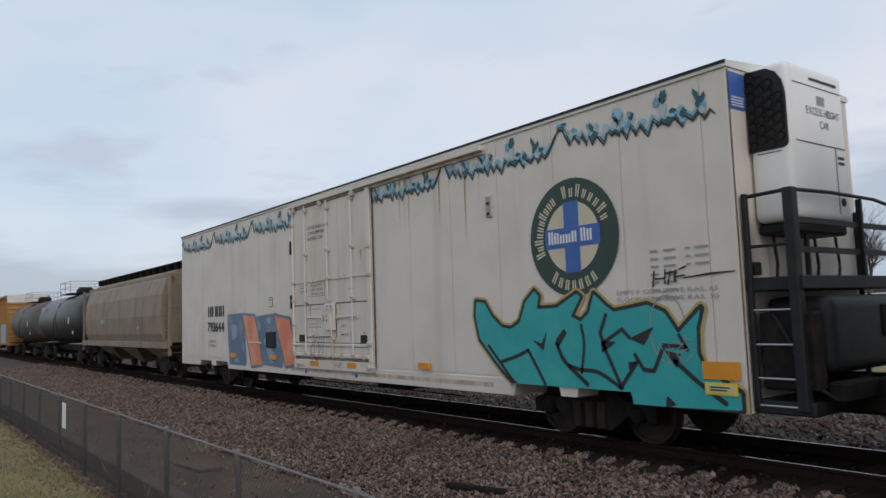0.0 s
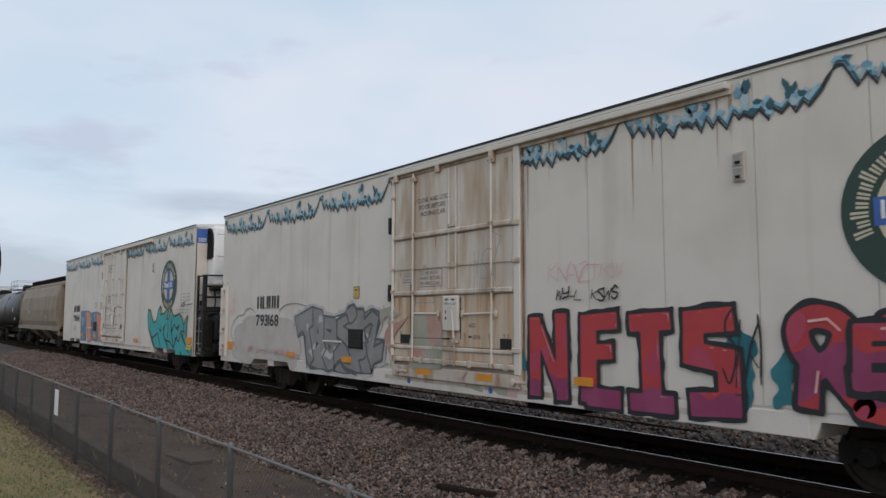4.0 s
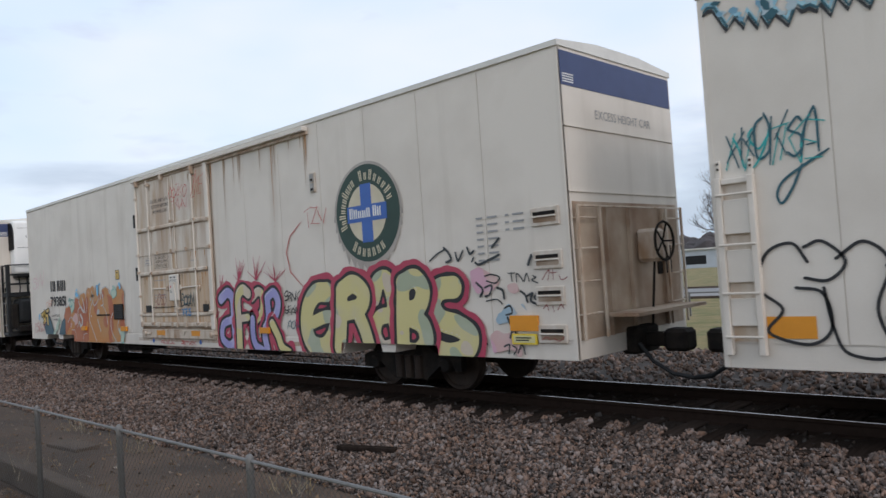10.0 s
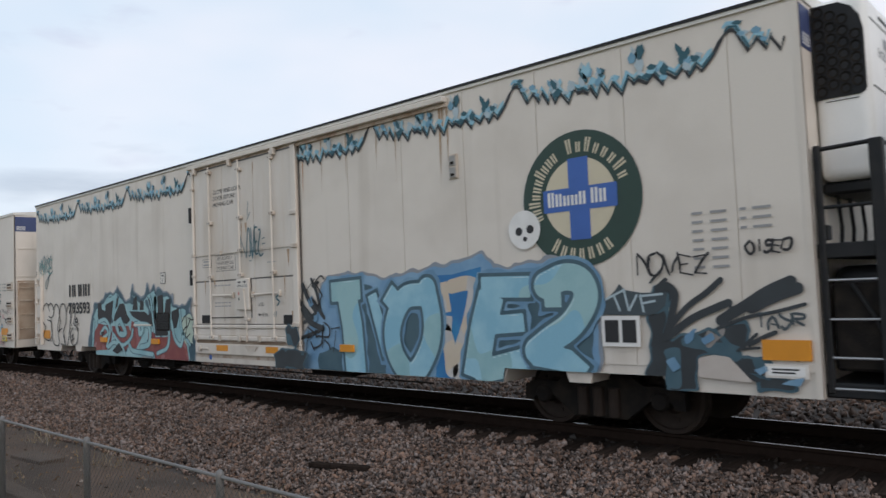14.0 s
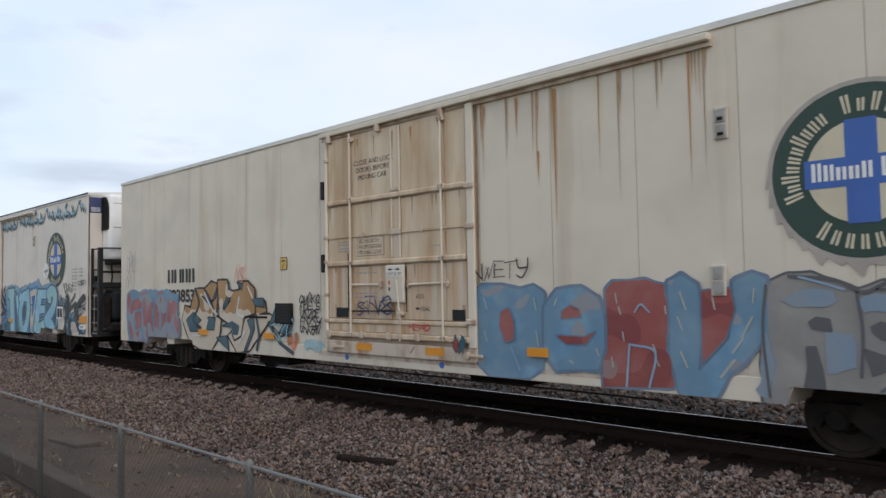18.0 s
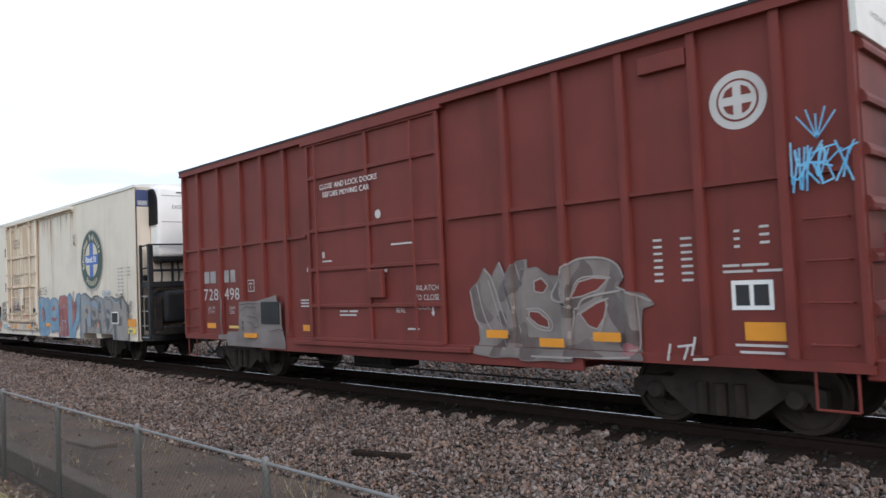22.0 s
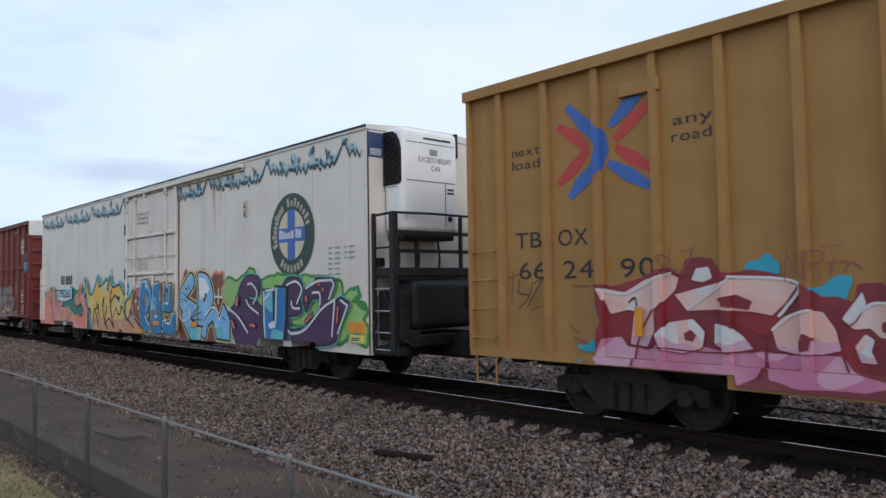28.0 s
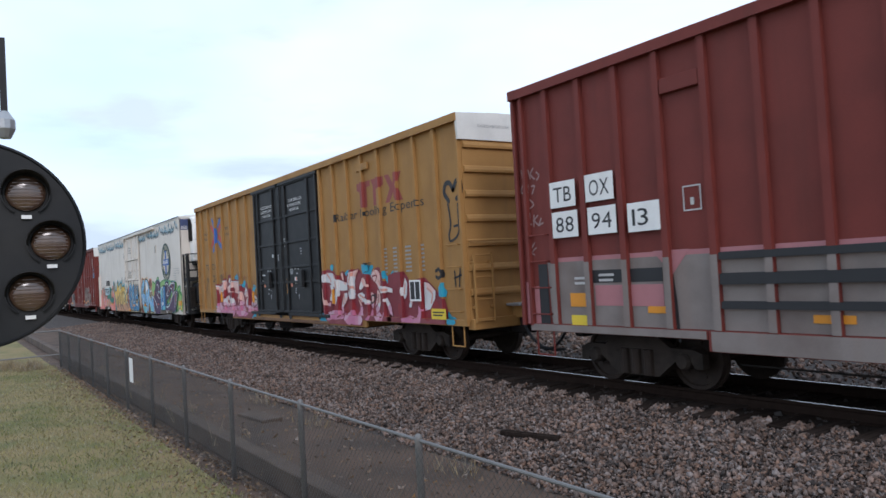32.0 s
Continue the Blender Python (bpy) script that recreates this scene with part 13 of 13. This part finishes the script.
marks(CAR_C, [fat(0.019, (20.96, 1.93), (20.97, 1.80)), fat(0.019, (21.05, 1.79), (21.06, 1.91), (21.12, 1.87), (21.17, 1.79)), fat(0.019, (21.19, 1.79), (21.24, 1.91), (21.28, 1.79)), fat(0.019, (21.34, 1.87), (21.40, 1.84), (21.32, 1.81), (21.43, 1.76)), fat(0.045, (21.28, 2.03), (21.34, 2.15)), fat(0.034, (21.11, 1.66), (21.19, 1.60), (21.22, 1.50)), fat(0.034, (21.23, 1.59), (21.32, 1.62), (21.28, 1.52), (21.40, 1.46)), fat(0.03, (21.42, 1.65), (21.35, 1.56), (21.43, 1.51)), fat(0.022, (19.92, 0.95), (19.98, 0.82)), fat(0.022, (20.07, 0.95), (20.04, 0.82), (20.14, 0.89))], TAGBLACK, SIDE - 0.021, art)
marks(CAR_C, [fat(0.022, (20.22, 0.97), (20.27, 0.83)), fat(0.022, (20.36, 0.96), (20.43, 0.88))], TAGBLACK, SIDE - 0.021, art)
marks(CAR_C, [fat(0.015, (21.54, 1.80), (21.67, 1.94), (21.64, 1.79)), fat(0.015, (21.73, 1.94), (21.73, 1.80)), fat(0.015, (21.67, 1.89), (21.80, 1.90)), fat(0.015, (21.83, 1.86), (21.87, 1.79), (21.97, 1.83)), fat(0.015, (21.53, 1.40), (21.59, 1.46), (21.62, 1.37)), fat(0.015, (21.69, 1.45), (21.71, 1.36)), fat(0.015, (21.77, 1.38), (21.83, 1.46), (21.88, 1.39)), fat(0.015, (21.47, 0.97), (21.56, 1.02), (21.61, 0.96)), fat(0.015, (21.67, 1.00), (21.76, 0.96), (21.85, 1.02))], TAGMAROON, SIDE - 0.075, art)
art = mural(CAR_B, "black tags beside red letters")
marks(CAR_B, [fat(0.036, (20.05, 2.12), (20.14, 2.24), (20.23, 2.12)), fat(0.036, (20.33, 2.13), (20.41, 2.03)), fat(0.042, (20.48, 2.11), (20.67, 2.12), (20.71, 1.99), (20.59, 1.91), (20.52, 1.99)), fat(0.024, (20.65, 1.80), (20.78, 1.86), (20.77, 1.72), (20.67, 1.68)), fat(0.018, (20.69, 1.99), (20.80, 1.91), (20.84, 1.76)), fat(0.03, (20.50, 1.56), (20.69, 1.64), (20.64, 1.53), (20.51, 1.49)), fat(0.03, (20.73, 1.53), (20.86, 1.61), (20.89, 1.48)), fat(0.024, (20.92, 1.57), (20.94, 1.46), (21.01, 1.53)), fat(0.024, (20.72, 1.30), (20.91, 1.34))], TAGBLACK, SIDE - 0.040, art)
marks(CAR_B, [fat(0.024, (20.74, 1.19), (20.94, 1.21)), fat(0.03, (20.57, 1.10), (20.65, 0.96), (20.57, 0.87)), fat(0.03, (20.75, 1.05), (20.89, 1.12), (20.86, 0.97), (20.74, 0.89)), fat(0.03, (20.94, 1.12), (21.01, 0.90)), fat(0.018, (20.81, 1.34), (21.03, 1.20), (21.29, 1.10)), fat(0.018, (21.04, 2.06), (21.21, 2.07)), fat(0.018, (21.08, 2.06), (21.12, 1.91)), fat(0.018, (21.24, 2.05), (21.25, 1.90), (21.32, 1.98)), fat(0.018, (21.36, 2.05), (21.44, 1.94), (21.34, 1.92)), fat(0.018, (21.50, 2.08), (21.46, 1.90)), fat(0.018, (21.54, 1.92), (21.61, 2.08), (21.69, 2.09))], TAGBLACK, SIDE - 0.040, art)
marks(CAR_B, [fat(0.015, (21.27, 2.24), (21.34, 2.34), (21.40, 2.22)), fat(0.015, (21.46, 2.30), (21.57, 2.31), (21.52, 2.21)), fat(0.015, (21.61, 2.26), (21.69, 2.33)), fat(0.015, (21.66, 1.79), (21.68, 1.65), (21.76, 1.66)), fat(0.015, (21.15, 0.91), (21.22, 0.77), (21.40, 0.85), (21.56, 0.76)), fat(0.015, (21.27, 0.88), (21.43, 0.77))], TAGBLACK, SIDE - 0.040, art)
marks(CAR_B, [fat(0.012, (21.24, 1.72), (21.37, 1.87), (21.58, 1.79), (21.61, 1.58), (21.43, 1.43), (21.27, 1.50), (21.23, 1.65)), fat(0.012, (21.07, 1.79), (21.15, 1.65), (21.01, 1.57)), fat(0.012, (20.92, 1.68), (21.06, 1.76))], TAGGREY, SIDE - 0.040, art)
art = mural(CAR_H, "pink and white graffiti round a placard")
marks(CAR_H, [area((18.01, 1.70), (18.22, 1.74), (18.26, 1.46), (18.08, 1.49)), area((18.34, 1.09), (18.54, 1.02), (18.73, 0.91), (18.38, 0.89))], CYANBITS, SIDE - 0.010, art)
spray(CAR_H, [area((15.90, 1.95), (16.60, 2.01), (16.72, 1.87), (16.86, 1.66), (17.22, 1.82), (17.46, 1.84), (17.73, 1.66), (18.00, 1.49), (18.21, 1.37), (18.27, 1.17), (18.26, 0.87), (15.83, 0.72))], CRIMBACK, SIDE - 0.014, art)
spray(CAR_H, [area((16.48, 0.97), (16.81, 1.03), (17.06, 0.95), (17.26, 1.27), (17.41, 1.18), (17.29, 0.87), (16.54, 0.78))], PINKLOW, SIDE - 0.020, art)
spray(CAR_H, [area((16.51, 1.57), (16.66, 1.88), (16.75, 1.75), (16.71, 1.48), (16.60, 1.38)), area((17.46, 1.77), (17.64, 1.74), (17.90, 1.57), (17.87, 1.41), (17.66, 1.19), (17.45, 1.14), (17.45, 1.49)), area((16.83, 1.34), (16.96, 1.39), (16.88, 1.21), (16.76, 1.22))], WHITEFILL, SIDE - 0.022, art)
marks(CAR_H, [fat(0.05, (17.58, 1.63), (17.77, 1.51), (17.72, 1.32)), fat(0.04, (16.66, 1.75), (16.61, 1.52))], SALMONLINES, SIDE - 0.028, art)
# paint runs over the side posts of the box cars
for car, posts in ((CAR_F, F_RIBS), (CAR_H, H_RIBS), (CAR_I, I_RIBS)):
    for ob in [o for g in car.children if g.name.startswith("graffiti") for o in g.children]:
        over_posts(ob, posts)


# ---- signal, trees and the far side ----
LENS = mat("smoked_lens", (0.095, 0.055, 0.036), 0.14, dark=(0.045, 0.024, 0.017), scale=20, amount=0.6, fine=0.1, spec=1.0)


def signal():
    """A small round position-light signal head on a pipe mast, its lamps in a ring with hoods."""
    base = tagged(new("railway_signal"), "black round railway signal with hooded lamps, unlit", "signal")
    base.matrix_basis = pose(-1.85, 0.028, 0, 0, 0, -3)
    z, R = 2.11, 0.225
    part("backing_disc", lathe([(-0.010, R * 0.92), (-0.010, R), (0.004, R), (0.006, R * 0.98), (0.002, R * 0.965), (0.002, 0.0001)], "X", 64, None, (0, 0, z)), BLACK, base)
    part("mast", rods([(-0.06, 0, -0.55), (-0.06, 0, z + 0.3)], 0.021, 14), STEEL, base)
    part("finial", lathe([(z + 0.235, 0.012), (z + 0.255, 0.021), (z + 0.275, 0.021), (z + 0.295, 0.008)], "Z", 12, None, (-0.03, 0.075, 0)), STEEL, base)
    part("mounting_bracket", boxes((-0.06, -0.01, -0.02, 0.02, z - 0.1, z + 0.1)), BLACK, base)
    part("spike", extrude([(-0.036, z + 0.29), (-0.024, z + 0.29), (-0.026, z + 0.40), (-0.03, z + 0.46), (-0.034, z + 0.40)], 0.068, 0.082), BLACK, base)
    spots = [(0, 0)] + [(0.686 * R * math.cos(radians(45 * k)), 0.686 * R * math.sin(radians(45 * k))) for k in range(8)]
    for y, dz in spots:
        part("lens", lathe([(0.0, 0.040), (0.006, 0.038), (0.011, 0.027), (0.0135, 0.007)], "X", 24, None, (0.003, y, z + dz)), LENS, base, "clear ribbed lens, unlit", smooth=True)
        for k in range(-4, 5):
            h = math.sqrt(max(0.0, 0.033 ** 2 - (0.0075 * k) ** 2))
            part("lens_rib", rods([(0.0135 - 0.00022 * k * k, y - h, z + dz + 0.0075 * k), (0.0165 - 0.00022 * k * k, y, z + dz + 0.0075 * k), (0.0135 - 0.00022 * k * k, y + h, z + dz + 0.0075 * k)], 0.0013, 6), LENS, base)
        bm = bmesh.new()
        n = 22
        rows = []
        for i in range(n + 1):
            a = radians(-60 + 300 * i / n)
            depth = 0.012 + 0.045 * max(0.0, math.sin(a)) ** 0.7
            rows.append([bm.verts.new((xx, y + r * math.cos(a), z + dz + r * math.sin(a))) for xx, r in ((0.0, 0.0435), (depth, 0.0455), (depth, 0.048), (0.0, 0.048))])
        for a, b in zip(rows, rows[1:]):
            for k in range(4):
                bm.faces.new((a[k], a[(k + 1) % 4], b[(k + 1) % 4], b[k]))
        bmesh.ops.recalc_face_normals(bm, faces=bm.faces[:])
        part("hood", bm, BLACK, base)
        part("hinge_tab", boxes((0.0, 0.010, y - 0.010, y + 0.010, z + dz - 0.056, z + dz - 0.048)), P_WHITE, base)


BARK = mat("grey_bark", (0.07, 0.058, 0.052), 0.9, dark=(0.035, 0.029, 0.026), scale=6, stretch=(1, 1, 0.2), amount=0.7)
BRICK = mat("pale_wall", (0.50, 0.54, 0.58), 0.8, scale=0.5, amount=0.3)
WOODS = mat("bare_woods", (0.075, 0.066, 0.068), 0.95, dark=(0.045, 0.04, 0.042), scale=0.12, amount=0.8, fine=0.3, fine_scale=2)


def bare_tree(x, y, height, spread, seed, label):
    """A leafless tree: tapered trunk, limbs and many fine twigs."""
    rng = random.Random(seed)
    root = tagged(new("bare_tree"), label, "tree")
    root.matrix_basis = pose(x, y, -0.6)
    trunk, limbs, twigs = ([], []), ([], []), ([], [])

    def seg(store, a, b, r0, r1, n):
        v, f = store
        d = (b - a).normalized()
        u = d.orthogonal().normalized()
        w = d.cross(u)
        k = len(v)
        for p, r in ((a, r0), (b, r1)):
            v.extend([tuple(p + (u * math.cos(2 * math.pi * i / n) + w * math.sin(2 * math.pi * i / n)) * r) for i in range(n)])
        f.extend([(k + i, k + (i + 1) % n, k + n + (i + 1) % n, k + n + i) for i in range(n)])

    def grow(p, d, length, r, depth):
        store, n = (trunk, 8) if depth == 0 else (limbs, 5) if depth < 3 else (twigs, 3)
        steps = 3 if depth < 4 else 2
        q = p
        for i in range(steps):
            d = (d + Vector((rng.gauss(0, 0.14), rng.gauss(0, 0.14), rng.gauss(0.02, 0.10)))).normalized()
            e = q + d * (length / steps)
            seg(store, q, e, r * (1 - 0.45 * i / steps), r * (1 - 0.45 * (i + 1) / steps), n)
            if depth and i < steps - 1 and depth < 5:
                grow(e, (d + Vector((rng.gauss(0, 0.6), rng.gauss(0, 0.6), rng.gauss(0, 0.4)))).normalized(), length * 0.62, r * 0.45, depth + 1)
            q = e
        if depth < 5:
            for k in range(4 if depth == 0 else 3 if depth < 4 else 2):
                a = rng.uniform(0, 6.28)
                out = Vector((math.cos(a) * spread, math.sin(a) * spread, rng.uniform(0.1, 0.9)))
                grow(q, (d * 0.75 + out * rng.uniform(0.5, 1.0)).normalized(), length * rng.uniform(0.6, 0.8), r * 0.5, depth + 1)

    grow(Vector((0, 0, 0)), Vector((0, 0, 1)), height * 0.30, height * 0.024, 0)
    for nm, st in (("trunk", trunk), ("limbs", limbs), ("twig_spray", twigs)):
        link(nm, st[0], st[1], BARK, root)


def parked_car(x, y, material, label):
    car = tagged(new("parked_car"), label, "car")
    car.matrix_basis = pose(x, y, -0.5)
    body = [(-2.2, 0.35), (2.2, 0.35), (2.25, 0.75), (1.6, 0.92), (1.1, 0.95), (0.6, 1.42), (-0.9, 1.45), (-1.6, 1.0), (-2.2, 0.92)]
    part("body", extrude(body, -0.85, 0.85), material, car)
    part("window", extrude([(1.0, 0.97), (0.58, 1.36), (-0.85, 1.39), (-1.4, 1.0)], -0.86, -0.852), BLACK, car, "dark side glass")
    for wx in (-1.35, 1.35):
        part("wheel", lathe([(-0.9, 0.2), (-0.9, 0.33), (-0.7, 0.33), (-0.7, 0.2)], "Y", 16, None, (wx, 0, 0.33)), BLACK, car)


def far_side():
    r = link("road", [(-400, 42, -0.545), (300, 42, -0.545), (300, 54, -0.53), (-400, 54, -0.53)], [(0, 1, 2, 3)], ROAD)
    tagged(r, "pale grey street beyond the railway", "road", kind="structure")
    k = part("far_kerb", boxes((-400, 300, 41.75, 42.0, -0.6, -0.42), (-400, 300, 54, 54.25, -0.6, -0.40)), CONCRETE)
    tagged(k, "concrete kerb of the street", "kerb", kind="structure")
    p = link("footpath", [(-300, 25, -0.575), (200, 25, -0.575), (200, 26.6, -0.575), (-300, 26.6, -0.575)], [(0, 1, 2, 3)], ROAD)
    tagged(p, "pale footpath across the lawn", "pavement", kind="structure")
    b = tagged(new("long_building"), "long low pale blue-grey building across the street", "building")
    b.matrix_basis = pose(-60, 132, -0.5)
    part("wall", boxes((-90, 130, 0, 14, -0.2, 3.5)), BRICK, b)
    part("roof", boxes((-90.5, 130.5, -0.5, 14.5, 3.5, 3.75)), ROOF_ALU, b)
    for i in range(24):
        part("window", boxes((-85 + i * 9, -81 + i * 9, -0.05, 0, 0.8, 2.4)), BLACK if i % 3 == 0 else P_FADE, b)
    # framed shelter
    s = tagged(new("white_shelter"), "white framed open shelter on the lawn", "shelter")
    s.matrix_basis = pose(-27.5, 112, -0.5)
    for px in (-2.2, 2.2):
        for py in (0, 2.5):
            part("post", boxes((px - 0.1, px + 0.1, py - 0.1, py + 0.1, 0, 3.4)), P_WHITE, s)
    part("roof_frame", boxes((-2.6, 2.6, -0.3, 2.8, 3.4, 3.7)), P_WHITE, s)
    for x, y, m, lb in ((-36, 108, P_RED, "red parked saloon car"), (-31, 109, P_RED, "red parked saloon car"), (-22, 110, P_NAVY, "dark blue parked saloon car")):
        parked_car(x, y, m, lb)
    # railing behind the track
    f = tagged(new("pipe_railing"), "low grey pipe railing along the lawn", "railing")
    for i in range(30):
        x = -62 + i * 2.5
        part("post", boxes((x - 0.03, x + 0.03, 29.97, 30.03, -0.6, 0.45)), ZINC, f)
    part("bar", rods([(-62, 30, 0.42), (10.5, 30, 0.42)], 0.03), ZINC, f)
    # sign posts
    for x, y in ((-20.5, 64), (-18.0, 66)):
        sp = tagged(new("sign_post"), "grey sign post with a small dark box", "sign")
        sp.matrix_basis = pose(x, y, -0.55)
        part("pole", rods([(0, 0, 0), (0, 0, 3.0)], 0.05), STEEL, sp)
        part("sign", boxes((-0.3, 0.3, -0.06, -0.05, 1.5, 2.5)), BLACK, sp)
    # woods along the horizon
    rng = np.random.default_rng(5)
    v, fc = [], []
    for i in range(900):
        x, y = rng.uniform(-420, 260), rng.uniform(230, 280)
        h, w = rng.uniform(5, 10), rng.uniform(3, 6)
        n = len(v)
        for zz, k in ((-1, 0.6), (h * 0.5, 1.0), (h * 0.85, 0.6), (h, 0.12)):
            for a in range(6):
                r = w * k * rng.uniform(0.7, 1.2)
                v.append((x + r * math.cos(a * 1.047), y + r * math.sin(a * 1.047), zz + rng.uniform(-0.4, 0.4)))
        for j in range(3):
            fc += [(n + j * 6 + a, n + j * 6 + (a + 1) % 6, n + j * 6 + 6 + (a + 1) % 6, n + j * 6 + 6 + a) for a in range(6)]
    w = link("far_woods", v, fc, WOODS)
    tagged(w, "dark band of bare woods on the horizon", "woods", kind="stuff")
    for x, y, h, s, sd in ((-17.6, 50, 10.5, 0.9, 1), (-12.6, 48, 10.0, 1.0, 2), (-9.2, 55, 12.0, 0.9, 3), (-26, 60, 11.0, 0.9, 4)):
        bare_tree(x, y, h, s, sd, "leafless spreading tree on the lawn")


signal()
far_side()


# ---- weeds, litter and dry grass by the fence ----
STRAW = mat("dry_grass", (0.30, 0.23, 0.12), 0.9, dark=(0.17, 0.12, 0.06), scale=5, amount=0.7, island=0.35)
LAWN_BLADE = mat("lawn_blade", (0.26, 0.22, 0.09), 0.9, dark=(0.13, 0.15, 0.04), scale=0.5, amount=0.95, island=0.4)
LEAF = mat("brown_leaf", (0.20, 0.125, 0.07), 0.9, scale=5, amount=0.6, island=0.4)


def blades(name, places, h, w, material, seed, label, category, lean=0.5):
    rng = np.random.default_rng(seed)
    n = len(places)
    p = np.array(places)
    a = rng.uniform(0, 6.28, n)
    hh = h * rng.uniform(0.5, 1.3, n)
    ln = lean * hh * rng.uniform(0.1, 1.0, n)
    b = rng.uniform(0, 6.28, n)
    dx, dy = np.cos(a) * w, np.sin(a) * w
    co = np.stack([np.stack([p[:, 0] - dx, p[:, 1] - dy, p[:, 2]], 1), np.stack([p[:, 0] + dx, p[:, 1] + dy, p[:, 2]], 1),
                   np.stack([p[:, 0] + np.cos(b) * ln, p[:, 1] + np.sin(b) * ln, p[:, 2] + hh], 1)], 1).reshape(-1, 3)
    ob = link(name, co.tolist(), [(3 * i, 3 * i + 1, 3 * i + 2) for i in range(n)], material)
    tagged(ob, label, category, kind="stuff")


def lawn_places(n, seed):
    rng = np.random.default_rng(seed)
    x = -5.5 - 24 * rng.random(n) ** 1.3
    y = 2.85 - 5.8 * rng.random(n) ** 0.95
    return [(a, b, -0.5 - 0.05 * max(0, b - 0.5) / 2) for a, b in zip(x, y)]


blades("lawn_grass", lawn_places(60000, 3), 0.055, 0.006, LAWN_BLADE, 4, "short dry lawn grass", "grass", 1.2)
rng = np.random.default_rng(8)
tufts = []
for cx, cy, m in [(-29.0 + rng.uniform(-1.5, 1), 2.6 - rng.uniform(0, 6), 110) for _ in range(40)] + [(-6 - 18 * rng.random(), 3.3 + 0.2 * rng.random(), 12) for _ in range(30)] + [(-4.3, 4.6, 120), (-7.2, 4.8, 50), (-11.0, 4.7, 50), (-14.0, 4.9, 40), (-3.0, 4.3, 60)]:
    tufts += [(cx + rng.normal(0, 0.18), cy + rng.normal(0, 0.12), -0.42 if cy > 3.3 else -0.55) for _ in range(m)]
blades("dry_weeds", tufts, 0.32, 0.006, STRAW, 9, "tufts of dry straw-coloured weeds by the fence", "weeds", 0.8)
litter = [(-4.5 - 23 * rng.random(), 3.1 - 1.5 * rng.random() ** 1.8, -0.55) for _ in range(5000)] + [(-6 - 22 * rng.random(), 3.4 + 1.7 * rng.random(), -0.30) for _ in range(900)]
blades("leaf_litter", litter, 0.03, 0.03, LEAF, 10, "brown dead leaves along the fence foot", "leaves", 2.0)
pl = part("timber_scrap", boxes((-0.45, 0.45, -0.05, 0.05, 0, 0.06), bevel=0.008), TIE)
tagged(pl, "broken piece of dark timber on the gravel", "timber")
pl.matrix_basis = pose(-7.75, 6.35, -0.30, 0, 0, 18)
sb = part("concrete_slab", boxes((-0.5, 0.5, -0.18, 0.18, 0, 0.07), bevel=0.01), CONCRETE)
tagged(sb, "flat concrete slab lying on the dirt strip", "slab")
sb.matrix_basis = pose(-12.2, 4.2, -0.32, 0, 0, 5)


def motions():
    rows = [(t, s) for t, s in RUN]
    for car, x0 in KEYED:
        walk(car, [(t, pose(x0 - s, 10, 0)) for t, s in rows])
    ts = [t for t, s in RUN]
    ss = [s for t, s in RUN]
    fine = [i * 0.1 for i in range(321)]
    for ws, sx in WHEELS:
        walk(ws, [(t, pose(sx, 0, R_WHEEL, 0, -math.degrees(float(np.interp(t, ts, ss)) / R_WHEEL), 0)) for t in fine])


rocks("ballast_stones", 155000, shoulder, 0.0240, 1, "heap of grey-brown crushed ballast stones beside the track")
rocks("crib_stones", 11000, cribs, 0.026, 5, "pale ballast stones heaped between the tie ends")
rocks("track_bed_stones", 9000, between, 0.035, 2, "oily stones between the ties, darkened for the shade under the train", SHADED_OILY_STONE)
rocks("far_ballast_stones", 20000, beyond, 0.042, 3, "crushed ballast stones beyond the far rail")
ties(TRACK)
motions()
